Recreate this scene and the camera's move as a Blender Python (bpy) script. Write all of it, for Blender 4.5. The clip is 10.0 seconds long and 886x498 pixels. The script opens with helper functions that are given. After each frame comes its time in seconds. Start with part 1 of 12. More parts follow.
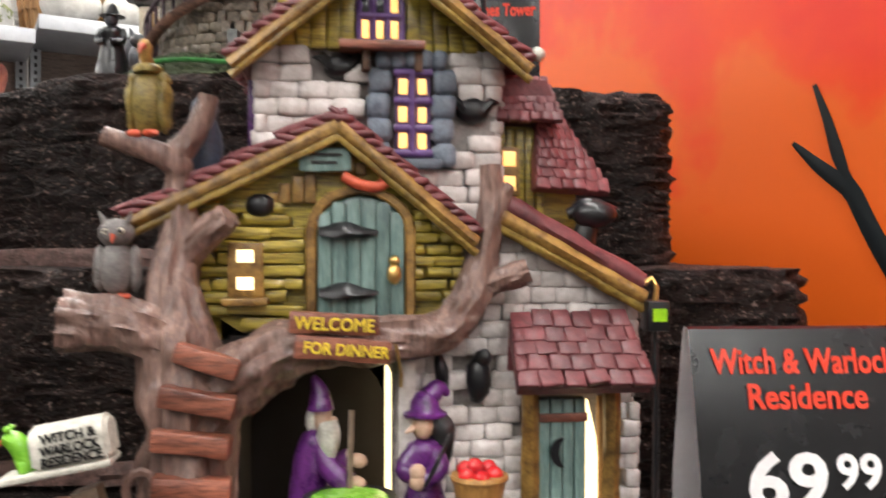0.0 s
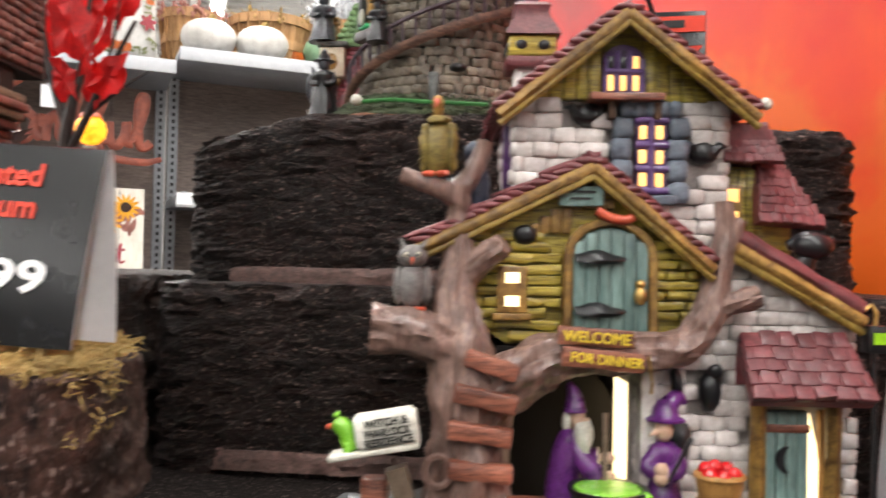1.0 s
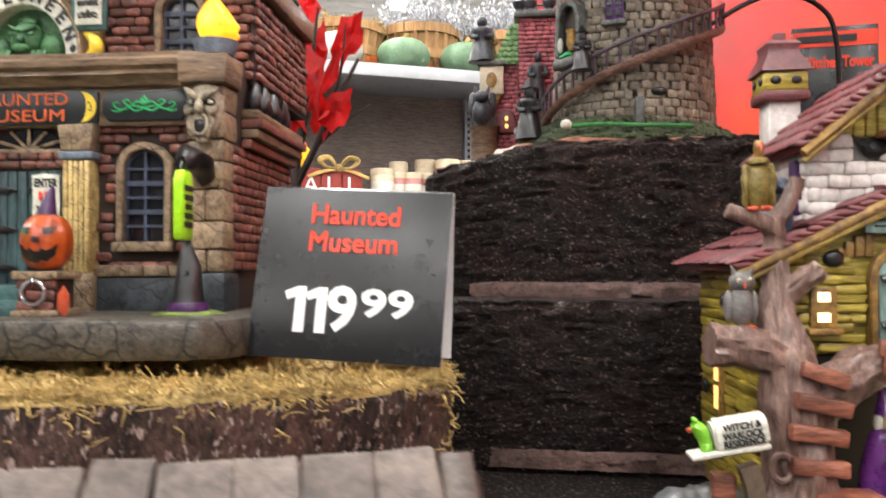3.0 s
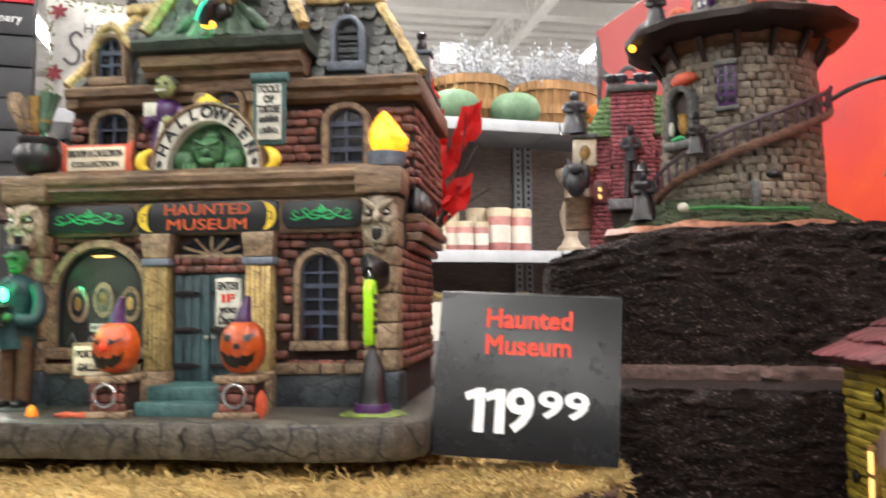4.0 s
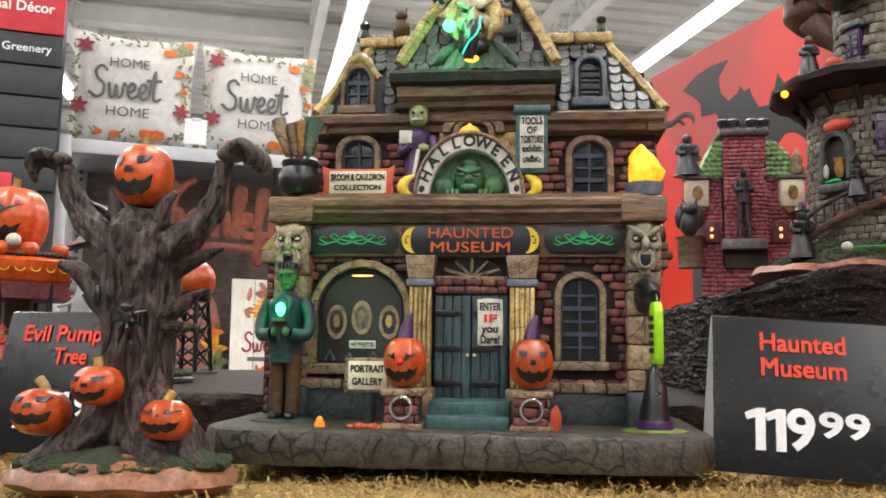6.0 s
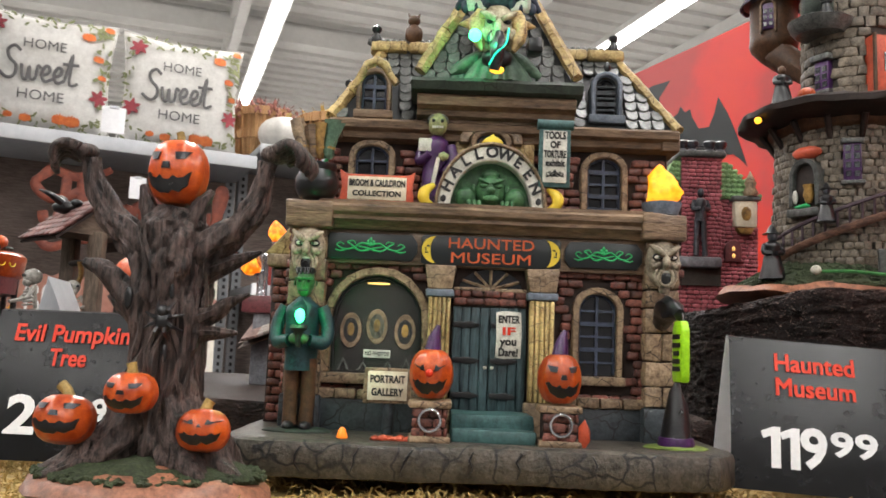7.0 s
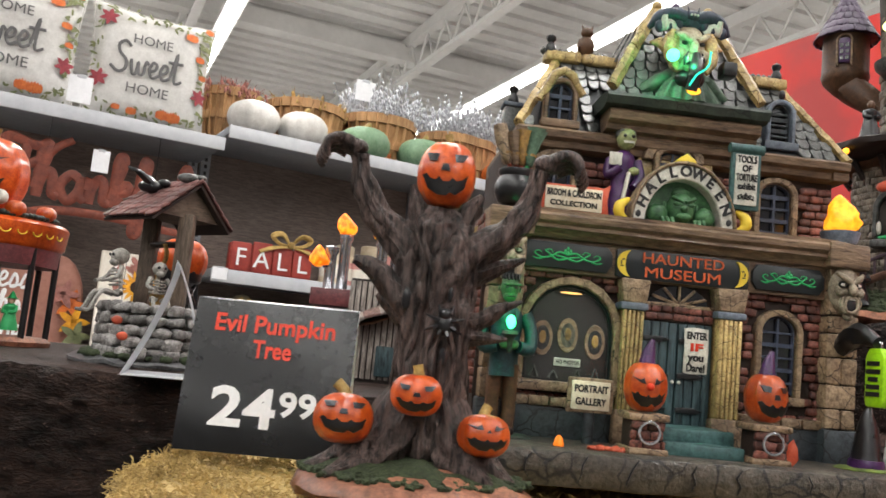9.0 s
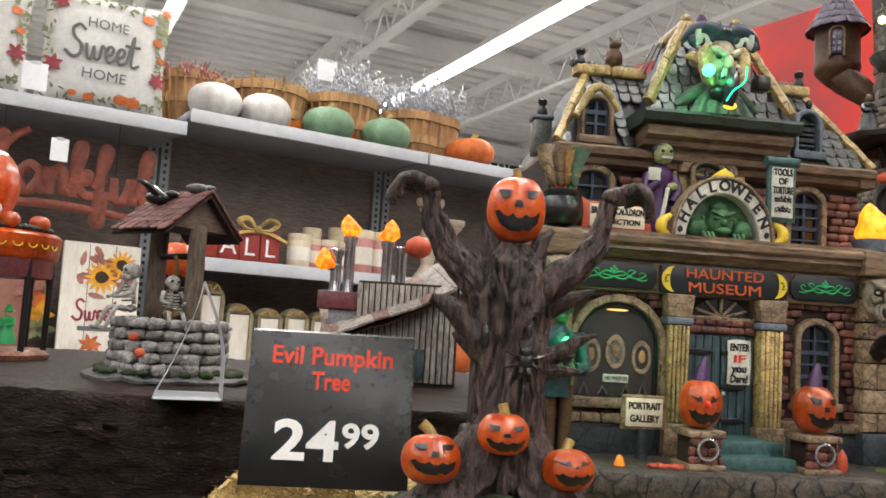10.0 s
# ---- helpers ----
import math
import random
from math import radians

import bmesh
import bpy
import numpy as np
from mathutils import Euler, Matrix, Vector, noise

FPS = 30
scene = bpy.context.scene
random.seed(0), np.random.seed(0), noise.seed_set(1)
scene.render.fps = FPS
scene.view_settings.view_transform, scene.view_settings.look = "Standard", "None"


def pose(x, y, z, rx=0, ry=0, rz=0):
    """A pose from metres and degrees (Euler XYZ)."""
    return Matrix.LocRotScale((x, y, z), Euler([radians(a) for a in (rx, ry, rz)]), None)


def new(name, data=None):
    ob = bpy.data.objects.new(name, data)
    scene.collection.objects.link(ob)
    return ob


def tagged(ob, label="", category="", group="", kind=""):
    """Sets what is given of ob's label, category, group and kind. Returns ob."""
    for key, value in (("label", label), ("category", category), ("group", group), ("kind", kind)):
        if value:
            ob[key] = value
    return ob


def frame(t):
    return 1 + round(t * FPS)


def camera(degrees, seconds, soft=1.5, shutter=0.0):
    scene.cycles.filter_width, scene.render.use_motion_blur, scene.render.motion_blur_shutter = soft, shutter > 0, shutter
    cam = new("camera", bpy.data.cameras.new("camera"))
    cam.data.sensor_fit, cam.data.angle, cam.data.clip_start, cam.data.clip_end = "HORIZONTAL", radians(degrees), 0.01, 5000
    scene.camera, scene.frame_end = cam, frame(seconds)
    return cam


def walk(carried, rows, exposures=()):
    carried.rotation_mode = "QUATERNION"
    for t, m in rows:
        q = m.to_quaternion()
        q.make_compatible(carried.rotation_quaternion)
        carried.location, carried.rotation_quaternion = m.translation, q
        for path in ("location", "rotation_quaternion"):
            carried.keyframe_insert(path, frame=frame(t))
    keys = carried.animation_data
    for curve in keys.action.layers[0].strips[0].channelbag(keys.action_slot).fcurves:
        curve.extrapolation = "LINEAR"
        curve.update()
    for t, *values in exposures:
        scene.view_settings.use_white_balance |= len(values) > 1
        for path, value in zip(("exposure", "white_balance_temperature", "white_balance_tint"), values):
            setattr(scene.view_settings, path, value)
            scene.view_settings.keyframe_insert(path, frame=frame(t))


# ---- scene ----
cam = camera(55.4, 10.0, soft=1.6, shutter=0.5)
METRES, EYE, TILT, LEAN, TURN = 0.85, 1.35, 0.0, 0.0, 0.0
ROWS = [
    (0.0, 0.0, 0.0, 0.0, 0.0, 0.0, -0.0),
    (0.5, -0.0305, -0.024, 0.0059, 2.66, 1.38, -0.43),
    (1.0, -0.0704, -0.0658, -0.0006, 6.9, 1.52, -1.16),
    (1.5, -0.104, -0.0912, -0.0096, 10.07, 0.57, -1.49),
    (2.0, -0.1376, -0.1109, -0.0138, 11.24, 0.12, -1.17),
    (3.5, -0.2604, -0.1827, 0.0392, 10.53, 2.33, 0.83),
    (4.0, -0.295, -0.2078, 0.0568, 13.18, 3.95, 0.52),
    (4.5, -0.3067, -0.2335, 0.0733, 16.59, 5.17, 0.73),
    (5.0, -0.3872, -0.2501, 0.0768, 16.42, 6.02, 0.53),
    (5.5, -0.4428, -0.2579, 0.0531, 14.22, 6.47, -0.46),
    (6.0, -0.4917, -0.2805, 0.0407, 11.91, 6.79, -0.78),
    (7.5, -0.6324, -0.2883, 0.0456, 3.34, 7.29, -3.38),
    (8.0, -0.7002, -0.2816, 0.0391, 2.86, 7.02, -4.26),
    (8.5, -0.7474, -0.294, 0.0411, 2.01, 7.07, -4.88),
    (9.0, -0.7817, -0.305, 0.0398, 0.48, 7.2, -5.46),
    (9.5, -0.8219, -0.318, 0.0564, -0.84, 6.56, -4.64),
    (10.0, -0.8547, -0.3107, 0.0723, -2.18, 5.58, -3.47),
]
walk(cam, [(t, pose(0, 0, EYE, TILT, LEAN, TURN) @ pose(METRES * x, METRES * y, METRES * z, 90 + pitch, roll, yaw)) for t, x, y, z, yaw, pitch, roll in ROWS], exposures=[(0.0, 0.20), (2.0, 0.34), (3.5, 0.38), (4.5, 0.04), (5.5, -0.12), (8.0, -0.31), (10.0, -0.34)])

# ---- light of the shop ----
world = bpy.data.worlds.new("shop_air")
scene.world = world
world.use_nodes = True
world.node_tree.nodes["Background"].inputs[0].default_value = (0.9, 0.95, 1.0, 1)
world.node_tree.nodes["Background"].inputs[1].default_value = 0.02
scene.view_settings.exposure = 0.0

STORE = 30.0  # degrees by which the shop's shelving is turned
U = Vector((math.cos(radians(STORE)), math.sin(radians(STORE)), 0))
V = Vector((-math.sin(radians(STORE)), math.cos(radians(STORE)), 0))


def store(u, v, z, rz=0.0):
    """A pose along the shop's shelving: u along the shelf, v away from the display."""
    p = U * u + V * v
    return pose(p.x, p.y, z, 0, 0, STORE + rz)


LAMP_Z = 4.45
STRIPS = [(-5.95, 2.0), (-2.8, 2.0), (0.32, 2.0), (3.46, 2.0), (9.2, 2.0)]
CEIL = -5.5  # ceiling's turn against the shelving, fitted to the strips in the camera's view


def roof_pose(u, v, z):
    a = radians(STORE + CEIL)
    return pose(u * math.cos(a) - v * math.sin(a), u * math.sin(a) + v * math.cos(a), z, 0, 0, STORE + CEIL)


for u, v in STRIPS:
    lamp = bpy.data.lights.new("strip_glow", "AREA")
    lamp.shape, lamp.size, lamp.size_y, lamp.energy, lamp.color = "RECTANGLE", 0.22, 22.0, 520, (0.985, 0.97, 0.945)
    ob = new("strip_glow", lamp)
    ob.matrix_world = roof_pose(u, v, LAMP_Z - 0.09)

# ---- materials ----


def mat(name, c1, c2=None, rough=0.5, s=150.0, bump=0.25, bs=500.0, depth=0.0004, metal=0.0, coat=0.0, rand=0.0, patch=0.35,
        stretch=(1, 1, 1), emit=None, power=0.0, trans=0.0, contrast=0.17, alpha=1.0, crack=0.0, crack_scale=90.0, crack_col=(0.01, 0.01, 0.01), voro=0.0, coords="world", speck=0.0, speck_scale=900.0, speck_col=(0.5, 0.42, 0.4), spec=0.38):
    m = bpy.data.materials.new(name)
    m.use_nodes = True
    nt = m.node_tree
    b = nt.nodes["Principled BSDF"]
    c2 = c2 or tuple(v * 0.72 for v in c1)

    def node(kind, **kw):
        n = nt.nodes.new(kind)
        for k, v in kw.items():
            n.inputs[k].default_value = v
        return n

    link = nt.links.new
    if coords == "world":
        geo = nt.nodes.new("ShaderNodeNewGeometry")
        source = geo.outputs["Position"]
    else:
        geo = nt.nodes.new("ShaderNodeTexCoord")
        source = geo.outputs["Object"]
    mp = nt.nodes.new("ShaderNodeMapping")
    mp.inputs["Scale"].default_value = stretch
    link(source, mp.inputs["Vector"])
    vec = mp.outputs["Vector"]
    n1 = node("ShaderNodeTexNoise", Scale=s, Detail=5.0, Roughness=0.62)
    link(vec, n1.inputs["Vector"])
    ramp = nt.nodes.new("ShaderNodeValToRGB")
    ramp.color_ramp.elements[0].position, ramp.color_ramp.elements[1].position = 0.5 - contrast, 0.5 + contrast
    ramp.color_ramp.elements[0].color, ramp.color_ramp.elements[1].color = (*c2, 1), (*c1, 1)
    fine = node("ShaderNodeTexNoise", Scale=s * 3.4, Detail=3.0, Roughness=0.7)
    link(vec, fine.inputs["Vector"])
    blend = nt.nodes.new("ShaderNodeMath")
    blend.operation = "MULTIPLY_ADD"
    link(fine.outputs["Fac"], blend.inputs[0])
    blend.inputs[1].default_value = 0.55
    half = nt.nodes.new("ShaderNodeMath")
    half.operation = "MULTIPLY_ADD"
    link(n1.outputs["Fac"], half.inputs[0])
    half.inputs[1].default_value, half.inputs[2].default_value = 0.75, -0.15
    link(half.outputs[0], blend.inputs[2])
    link(blend.outputs[0], ramp.inputs["Fac"])
    col = ramp.outputs["Color"]
    n2 = node("ShaderNodeTexNoise", Scale=s / 7.0, Detail=3.0)
    link(source, n2.inputs["Vector"])
    rng = node("ShaderNodeMapRange")
    rng.inputs["From Min"].default_value, rng.inputs["From Max"].default_value = 0.3, 0.7
    rng.inputs["To Min"].default_value, rng.inputs["To Max"].default_value = 1.0 - patch, 1.0 + patch * 0.6
    link(n2.outputs["Fac"], rng.inputs["Value"])
    value = rng.outputs["Result"]
    if rand:
        info = nt.nodes.new("ShaderNodeObjectInfo")
        r2 = node("ShaderNodeMapRange")
        r2.inputs["To Min"].default_value, r2.inputs["To Max"].default_value = 1.0 - rand, 1.0 + rand
        link(info.outputs["Random"], r2.inputs["Value"])
        mul = nt.nodes.new("ShaderNodeMath")
        mul.operation = "MULTIPLY"
        link(value, mul.inputs[0])
        link(r2.outputs["Result"], mul.inputs[1])
        value = mul.outputs[0]
    mx = nt.nodes.new("ShaderNodeMix")
    mx.data_type, mx.blend_type = "RGBA", "MULTIPLY"
    mx.inputs["Factor"].default_value = 1.0
    link(col, mx.inputs["A"])
    link(value, mx.inputs["B"])
    col = mx.outputs["Result"]
    if crack:
        wob = node("ShaderNodeTexNoise", Scale=crack_scale * 1.5, Detail=2.0)
        link(source, wob.inputs["Vector"])
        add = nt.nodes.new("ShaderNodeVectorMath")
        add.operation = "MULTIPLY_ADD"
        link(wob.outputs["Color"], add.inputs[0])
        add.inputs[1].default_value = (0.6 / crack_scale,) * 3
        link(source, add.inputs[2])
        vo = node("ShaderNodeTexVoronoi", Scale=crack_scale)
        vo.feature = "DISTANCE_TO_EDGE"
        link(add.outputs[0], vo.inputs["Vector"])
        cr = nt.nodes.new("ShaderNodeValToRGB")
        cr.color_ramp.elements[0].position, cr.color_ramp.elements[1].position = crack * 0.3, crack
        cr.color_ramp.elements[0].color, cr.color_ramp.elements[1].color = (1, 1, 1, 1), (0, 0, 0, 1)
        link(vo.outputs["Distance"], cr.inputs["Fac"])
        m3 = nt.nodes.new("ShaderNodeMix")
        m3.data_type = "RGBA"
        link(cr.outputs["Color"], m3.inputs["Factor"])
        link(col, m3.inputs["A"])
        m3.inputs["B"].default_value = (*crack_col, 1)
        col = m3.outputs["Result"]
    # pale specks put into the colour; on the foam they imitate glints
    if speck:
        sn = node("ShaderNodeTexNoise", Scale=speck_scale, Detail=2.0, Roughness=0.6)
        link(vec, sn.inputs["Vector"])
        sr = nt.nodes.new("ShaderNodeValToRGB")
        sr.color_ramp.elements[0].position, sr.color_ramp.elements[1].position = speck, speck + 0.09
        link(sn.outputs["Fac"], sr.inputs["Fac"])
        m4 = nt.nodes.new("ShaderNodeMix")
        m4.data_type = "RGBA"
        link(sr.outputs["Color"], m4.inputs["Factor"])
        link(col, m4.inputs["A"])
        m4.inputs["B"].default_value = (*speck_col, 1)
        col = m4.outputs["Result"]
    b.inputs["Specular IOR Level"].default_value = spec
    link(col, b.inputs["Base Color"])
    if bump:
        n3 = node("ShaderNodeTexNoise", Scale=bs, Detail=6.0, Roughness=0.6)
        link(vec, n3.inputs["Vector"])
        height = n3.outputs["Fac"]
        if voro:
            v3 = node("ShaderNodeTexVoronoi", Scale=voro)
            link(vec, v3.inputs["Vector"])
            a3 = nt.nodes.new("ShaderNodeMath")
            a3.operation = "ADD"
            link(height, a3.inputs[0])
            link(v3.outputs["Distance"], a3.inputs[1])
            height = a3.outputs[0]
        bp = node("ShaderNodeBump", Strength=bump, Distance=depth)
        link(height, bp.inputs["Height"])
        link(bp.outputs["Normal"], b.inputs["Normal"])
    rr = node("ShaderNodeMapRange")
    rr.inputs["To Min"].default_value, rr.inputs["To Max"].default_value = max(0.02, rough - 0.1), min(1.0, rough + 0.12)
    link(n1.outputs["Fac"], rr.inputs["Value"])
    link(rr.outputs["Result"], b.inputs["Roughness"])
    b.inputs["Metallic"].default_value = metal
    b.inputs["Coat Weight"].default_value = coat
    b.inputs["Coat Roughness"].default_value = 0.15
    b.inputs["Transmission Weight"].default_value = trans
    b.inputs["Alpha"].default_value = alpha
    if emit:
        b.inputs["Emission Color"].default_value = (*emit, 1)
        b.inputs["Emission Strength"].default_value = power
    return m


def wood(name, c1, c2, rough=0.6, stretch=(1, 1, 0.12), s=350.0, rand=0.12, bump=0.6, **kw):
    return mat(name, c1, c2, rough=rough, s=s, stretch=stretch, bump=bump, bs=s * 1.4, depth=0.0006, rand=rand, contrast=0.13, **kw)


def flat(name, c, rough=0.45, rand=0.0, **kw):
    return mat(name, c, tuple(v * 0.86 for v in c), rough=rough, patch=0.1, bump=0.08, rand=rand, **kw)


def glow(name, c, power, other=None):
    m = mat(name, c, rough=0.4, emit=c, power=power, patch=0.1)
    if other:  # tinted plastic: two colours of light run into each other
        nt = m.node_tree
        geo, n = nt.nodes.new("ShaderNodeNewGeometry"), nt.nodes.new("ShaderNodeTexNoise")
        n.inputs["Scale"].default_value, n.inputs["Detail"].default_value = 120.0, 3.0
        ramp = nt.nodes.new("ShaderNodeValToRGB")
        ramp.color_ramp.elements[0].position, ramp.color_ramp.elements[1].position = 0.40, 0.60
        ramp.color_ramp.elements[0].color, ramp.color_ramp.elements[1].color = (*c, 1), (*other, 1)
        nt.links.new(geo.outputs["Position"], n.inputs["Vector"])
        nt.links.new(n.outputs["Fac"], ramp.inputs["Fac"])
        nt.links.new(ramp.outputs["Color"], nt.nodes["Principled BSDF"].inputs["Emission Color"])
    return m


M = dict(
    foam=mat("dark_foam", (0.028, 0.013, 0.010), (0.0024, 0.0015, 0.0013), rough=0.42, s=190, stretch=(1, 1, 1.7), bump=1.0, bs=300, depth=0.007, patch=0.7, speck=0.60, speck_scale=330, speck_col=(0.24, 0.165, 0.142), spec=0.28),
    foam_plain=mat("brown_foam", (0.046, 0.024, 0.017), (0.004, 0.0026, 0.0022), rough=0.5, s=150, stretch=(0.6, 0.6, 1.5), bump=1.0, bs=300, depth=0.006, patch=0.7, speck=0.66, speck_scale=300, speck_col=(0.19, 0.12, 0.10), spec=0.2),
    foam_pale=mat("worn_foam", (0.17, 0.095, 0.08), (0.045, 0.026, 0.023), rough=0.6, s=200, bump=0.8, bs=420, depth=0.002),
    foam_bark=mat("mottled_foam", (0.18, 0.095, 0.073), (0.009, 0.007, 0.0065), rough=0.5, s=120, stretch=(1, 1, 0.45), bump=1.0, bs=300, depth=0.005, patch=0.8, speck=0.58, speck_scale=340, speck_col=(0.40, 0.30, 0.265), spec=0.32),
    floor_dark=mat("dark_specked_floor", (0.017, 0.0115, 0.010), (0.0022, 0.0016, 0.0015), rough=0.75, s=420, bump=1.0, bs=650, depth=0.003, speck=0.60, speck_scale=400, speck_col=(0.20, 0.155, 0.145), spec=0.1),
    moss=mat("dry_moss", (0.60, 0.44, 0.18), (0.29, 0.19, 0.065), rough=0.85, s=300, bump=0.5, bs=700, patch=0.4),
    card=mat("black_card", (0.010, 0.0105, 0.012), (0.007, 0.007, 0.008), rough=0.24, s=60, bump=0.2, bs=60, depth=0.0006, patch=0.25, spec=0.38),
    paper=mat("white_paper", (0.78, 0.78, 0.8), (0.7, 0.7, 0.72), rough=0.6, s=60, bump=0.05, patch=0.08),
    red_ink=flat("red_ink", (0.75, 0.045, 0.015), 0.4),
    white_ink=flat("white_ink", (0.86, 0.86, 0.86), 0.4),
    black_ink=flat("black_ink", (0.012, 0.011, 0.011), 0.5),
    brick=mat("museum_brick", (0.25, 0.083, 0.06), (0.045, 0.016, 0.012), rough=0.5, s=210, bump=1.0, bs=420, depth=0.0009, rand=0.5, coat=0.22),
    mortar=mat("dark_mortar", (0.04, 0.021, 0.015), (0.016, 0.01, 0.008), rough=0.75, s=200, bump=0.5),
    sand=mat("tan_stone", (0.37, 0.26, 0.16), (0.085, 0.05, 0.028), rough=0.48, s=150, bump=1.0, bs=420, depth=0.0010, crack=0.016, crack_scale=55, crack_col=(0.02, 0.012, 0.007), coat=0.18),
    sandlow=mat("brown_stone", (0.27, 0.175, 0.105), (0.055, 0.031, 0.018), rough=0.55, s=130, stretch=(0.28, 0.28, 1.5), bump=1.0, bs=420, depth=0.0010, coat=0.18),
    cream=mat("cream_stone", (0.64, 0.48, 0.20), (0.22, 0.13, 0.045), rough=0.45, s=170, bump=1.0, bs=420, depth=0.0009, crack=0.018, crack_scale=70, crack_col=(0.06, 0.035, 0.012), coat=0.18),
    base_grey=mat("grey_base_stone", (0.105, 0.09, 0.072), (0.022, 0.019, 0.015), rough=0.42, s=120, bump=1.0, bs=300, depth=0.0014, crack=0.035, crack_scale=38, coat=0.22),
    teal=wood("teal_wood", (0.06, 0.105, 0.115), (0.01, 0.022, 0.028), s=300, rough=0.5),
    teal_step=mat("teal_step", (0.07, 0.155, 0.15), (0.02, 0.055, 0.055), rough=0.5, s=160, bump=0.6),
    plinth=mat("slate_plinth", (0.055, 0.066, 0.075), (0.017, 0.02, 0.024), rough=0.5, s=140, bump=0.7, crack=0.03, crack_scale=55, coat=0.1),
    blue=mat("blue_frame", (0.065, 0.08, 0.13), (0.02, 0.026, 0.045), rough=0.45, s=300, bump=0.4),
    pane=mat("dark_pane", (0.012, 0.013, 0.019), (0.006, 0.006, 0.01), rough=0.15, s=100, bump=0.05, coat=0.4),
    black=mat("black_resin", (0.012, 0.012, 0.014), (0.006, 0.006, 0.007), rough=0.3, s=200, bump=0.4, coat=0.2),
    slate=mat("slate_scale", (0.15, 0.155, 0.145), (0.018, 0.02, 0.02), rough=0.36, s=190, bump=0.7, rand=0.35, coat=0.22),
    slate_dark=mat("slate_bed", (0.02, 0.022, 0.024), (0.008, 0.009, 0.01), rough=0.5, s=160, bump=0.5),
    slab=mat("green_grey_slab", (0.045, 0.06, 0.045), (0.016, 0.022, 0.018), rough=0.5, s=150, bump=0.7, crack=0.02, crack_scale=50),
    sign_black=flat("sign_black", (0.012, 0.015, 0.017), 0.35),
    sign_green=flat("sign_green", (0.03, 0.42, 0.13), 0.4),
    sign_orange=flat("sign_orange", (0.62, 0.11, 0.03), 0.4),
    moon=flat("moon_yellow", (0.78, 0.56, 0.05), 0.4),
    parchment=mat("parchment", (0.76, 0.70, 0.56), (0.6, 0.5, 0.34), rough=0.5, s=200, bump=0.2),
    coral=mat("coral_frame", (0.62, 0.11, 0.05), (0.4, 0.06, 0.03), rough=0.4, s=200, bump=0.4),
    pumpkin=mat("pumpkin_orange", (0.70, 0.125, 0.015), (0.32, 0.028, 0.005), rough=0.33, s=95, bump=0.5, bs=260, coat=0.45, contrast=0.2, patch=0.45),
    stem=mat("pumpkin_stem", (0.45, 0.30, 0.09), (0.2, 0.13, 0.03), rough=0.5, s=300, bump=0.5),
    purple=mat("purple_paint", (0.085, 0.022, 0.125), (0.022, 0.006, 0.036), rough=0.35, s=220, bump=0.4, coat=0.2),
    skin_green=mat("green_skin", (0.075, 0.20, 0.075), (0.015, 0.055, 0.025), rough=0.45, s=250, bump=0.3),
    coat_teal=mat("teal_coat", (0.02, 0.075, 0.085), (0.005, 0.02, 0.025), rough=0.45, s=200, bump=0.4),
    trouser=mat("brown_trouser", (0.13, 0.062, 0.03), (0.05, 0.024, 0.012), rough=0.5, s=200, bump=0.4),
    lime=mat("lime_green", (0.42, 0.80, 0.015), (0.25, 0.55, 0.01), rough=0.35, s=200, bump=0.2),
    robe_green=mat("robe_green", (0.10, 0.17, 0.11), (0.03, 0.06, 0.04), rough=0.45, s=220, bump=0.5),
    olive_brim=mat("olive_brim", (0.20, 0.27, 0.05), (0.06, 0.08, 0.03), rough=0.4, s=200, bump=0.4),
    bone=mat("bone_white", (0.72, 0.70, 0.62), (0.4, 0.38, 0.32), rough=0.5, s=300, bump=0.4),
    bark=mat("grey_bark", (0.135, 0.094, 0.083), (0.007, 0.005, 0.0045), s=300, stretch=(1, 1, 0.13), bump=1.0, bs=330, depth=0.004, rough=0.42, patch=0.5, contrast=0.11),
    earth=mat("painted_earth", (0.36, 0.15, 0.085), (0.10, 0.038, 0.022), rough=0.5, s=130, bump=0.6, coat=0.1),
    grass=mat("dark_flock_grass", (0.075, 0.10, 0.045), (0.009, 0.014, 0.006), rough=0.8, s=520, bump=1.0, bs=700, depth=0.002),
    wstone=mat("pale_house_stone", (0.78, 0.73, 0.70), (0.48, 0.42, 0.39), rough=0.32, s=95, bump=0.35, bs=320, rand=0.12, coat=0.3),
    wmortar=mat("grey_mortar", (0.36, 0.32, 0.30), (0.20, 0.175, 0.165), rough=0.6, s=200, bump=0.5),
    ywood=wood("yellow_boards", (0.47, 0.36, 0.05), (0.12, 0.078, 0.010), s=260, stretch=(0.13, 0.13, 1.3), rough=0.36, coat=0.25, bump=1.0),
    tan_trim=wood("ochre_trim", (0.34, 0.195, 0.05), (0.11, 0.055, 0.015), s=220, stretch=(0.5, 0.5, 0.5), rough=0.4, coat=0.2),
    shingle=mat("maroon_shingle", (0.20, 0.052, 0.056), (0.085, 0.022, 0.026), rough=0.45, s=170, bump=0.8, rand=0.15, coat=0.12),
    trunk=mat("pinkish_bark", (0.30, 0.185, 0.15), (0.085, 0.048, 0.038), s=330, stretch=(1, 1, 0.1), bump=1.0, bs=360, depth=0.0022, rough=0.34, coat=0.25, contrast=0.16, patch=0.3),
    redwood=wood("red_brown_step", (0.33, 0.115, 0.07), (0.09, 0.03, 0.02), s=330, stretch=(0.16, 0.16, 1), rough=0.36, coat=0.25, bump=1.0),
    sage=wood("sage_door", (0.23, 0.34, 0.31), (0.10, 0.17, 0.16), s=260, stretch=(1, 1, 0.15), rough=0.4, coat=0.15),
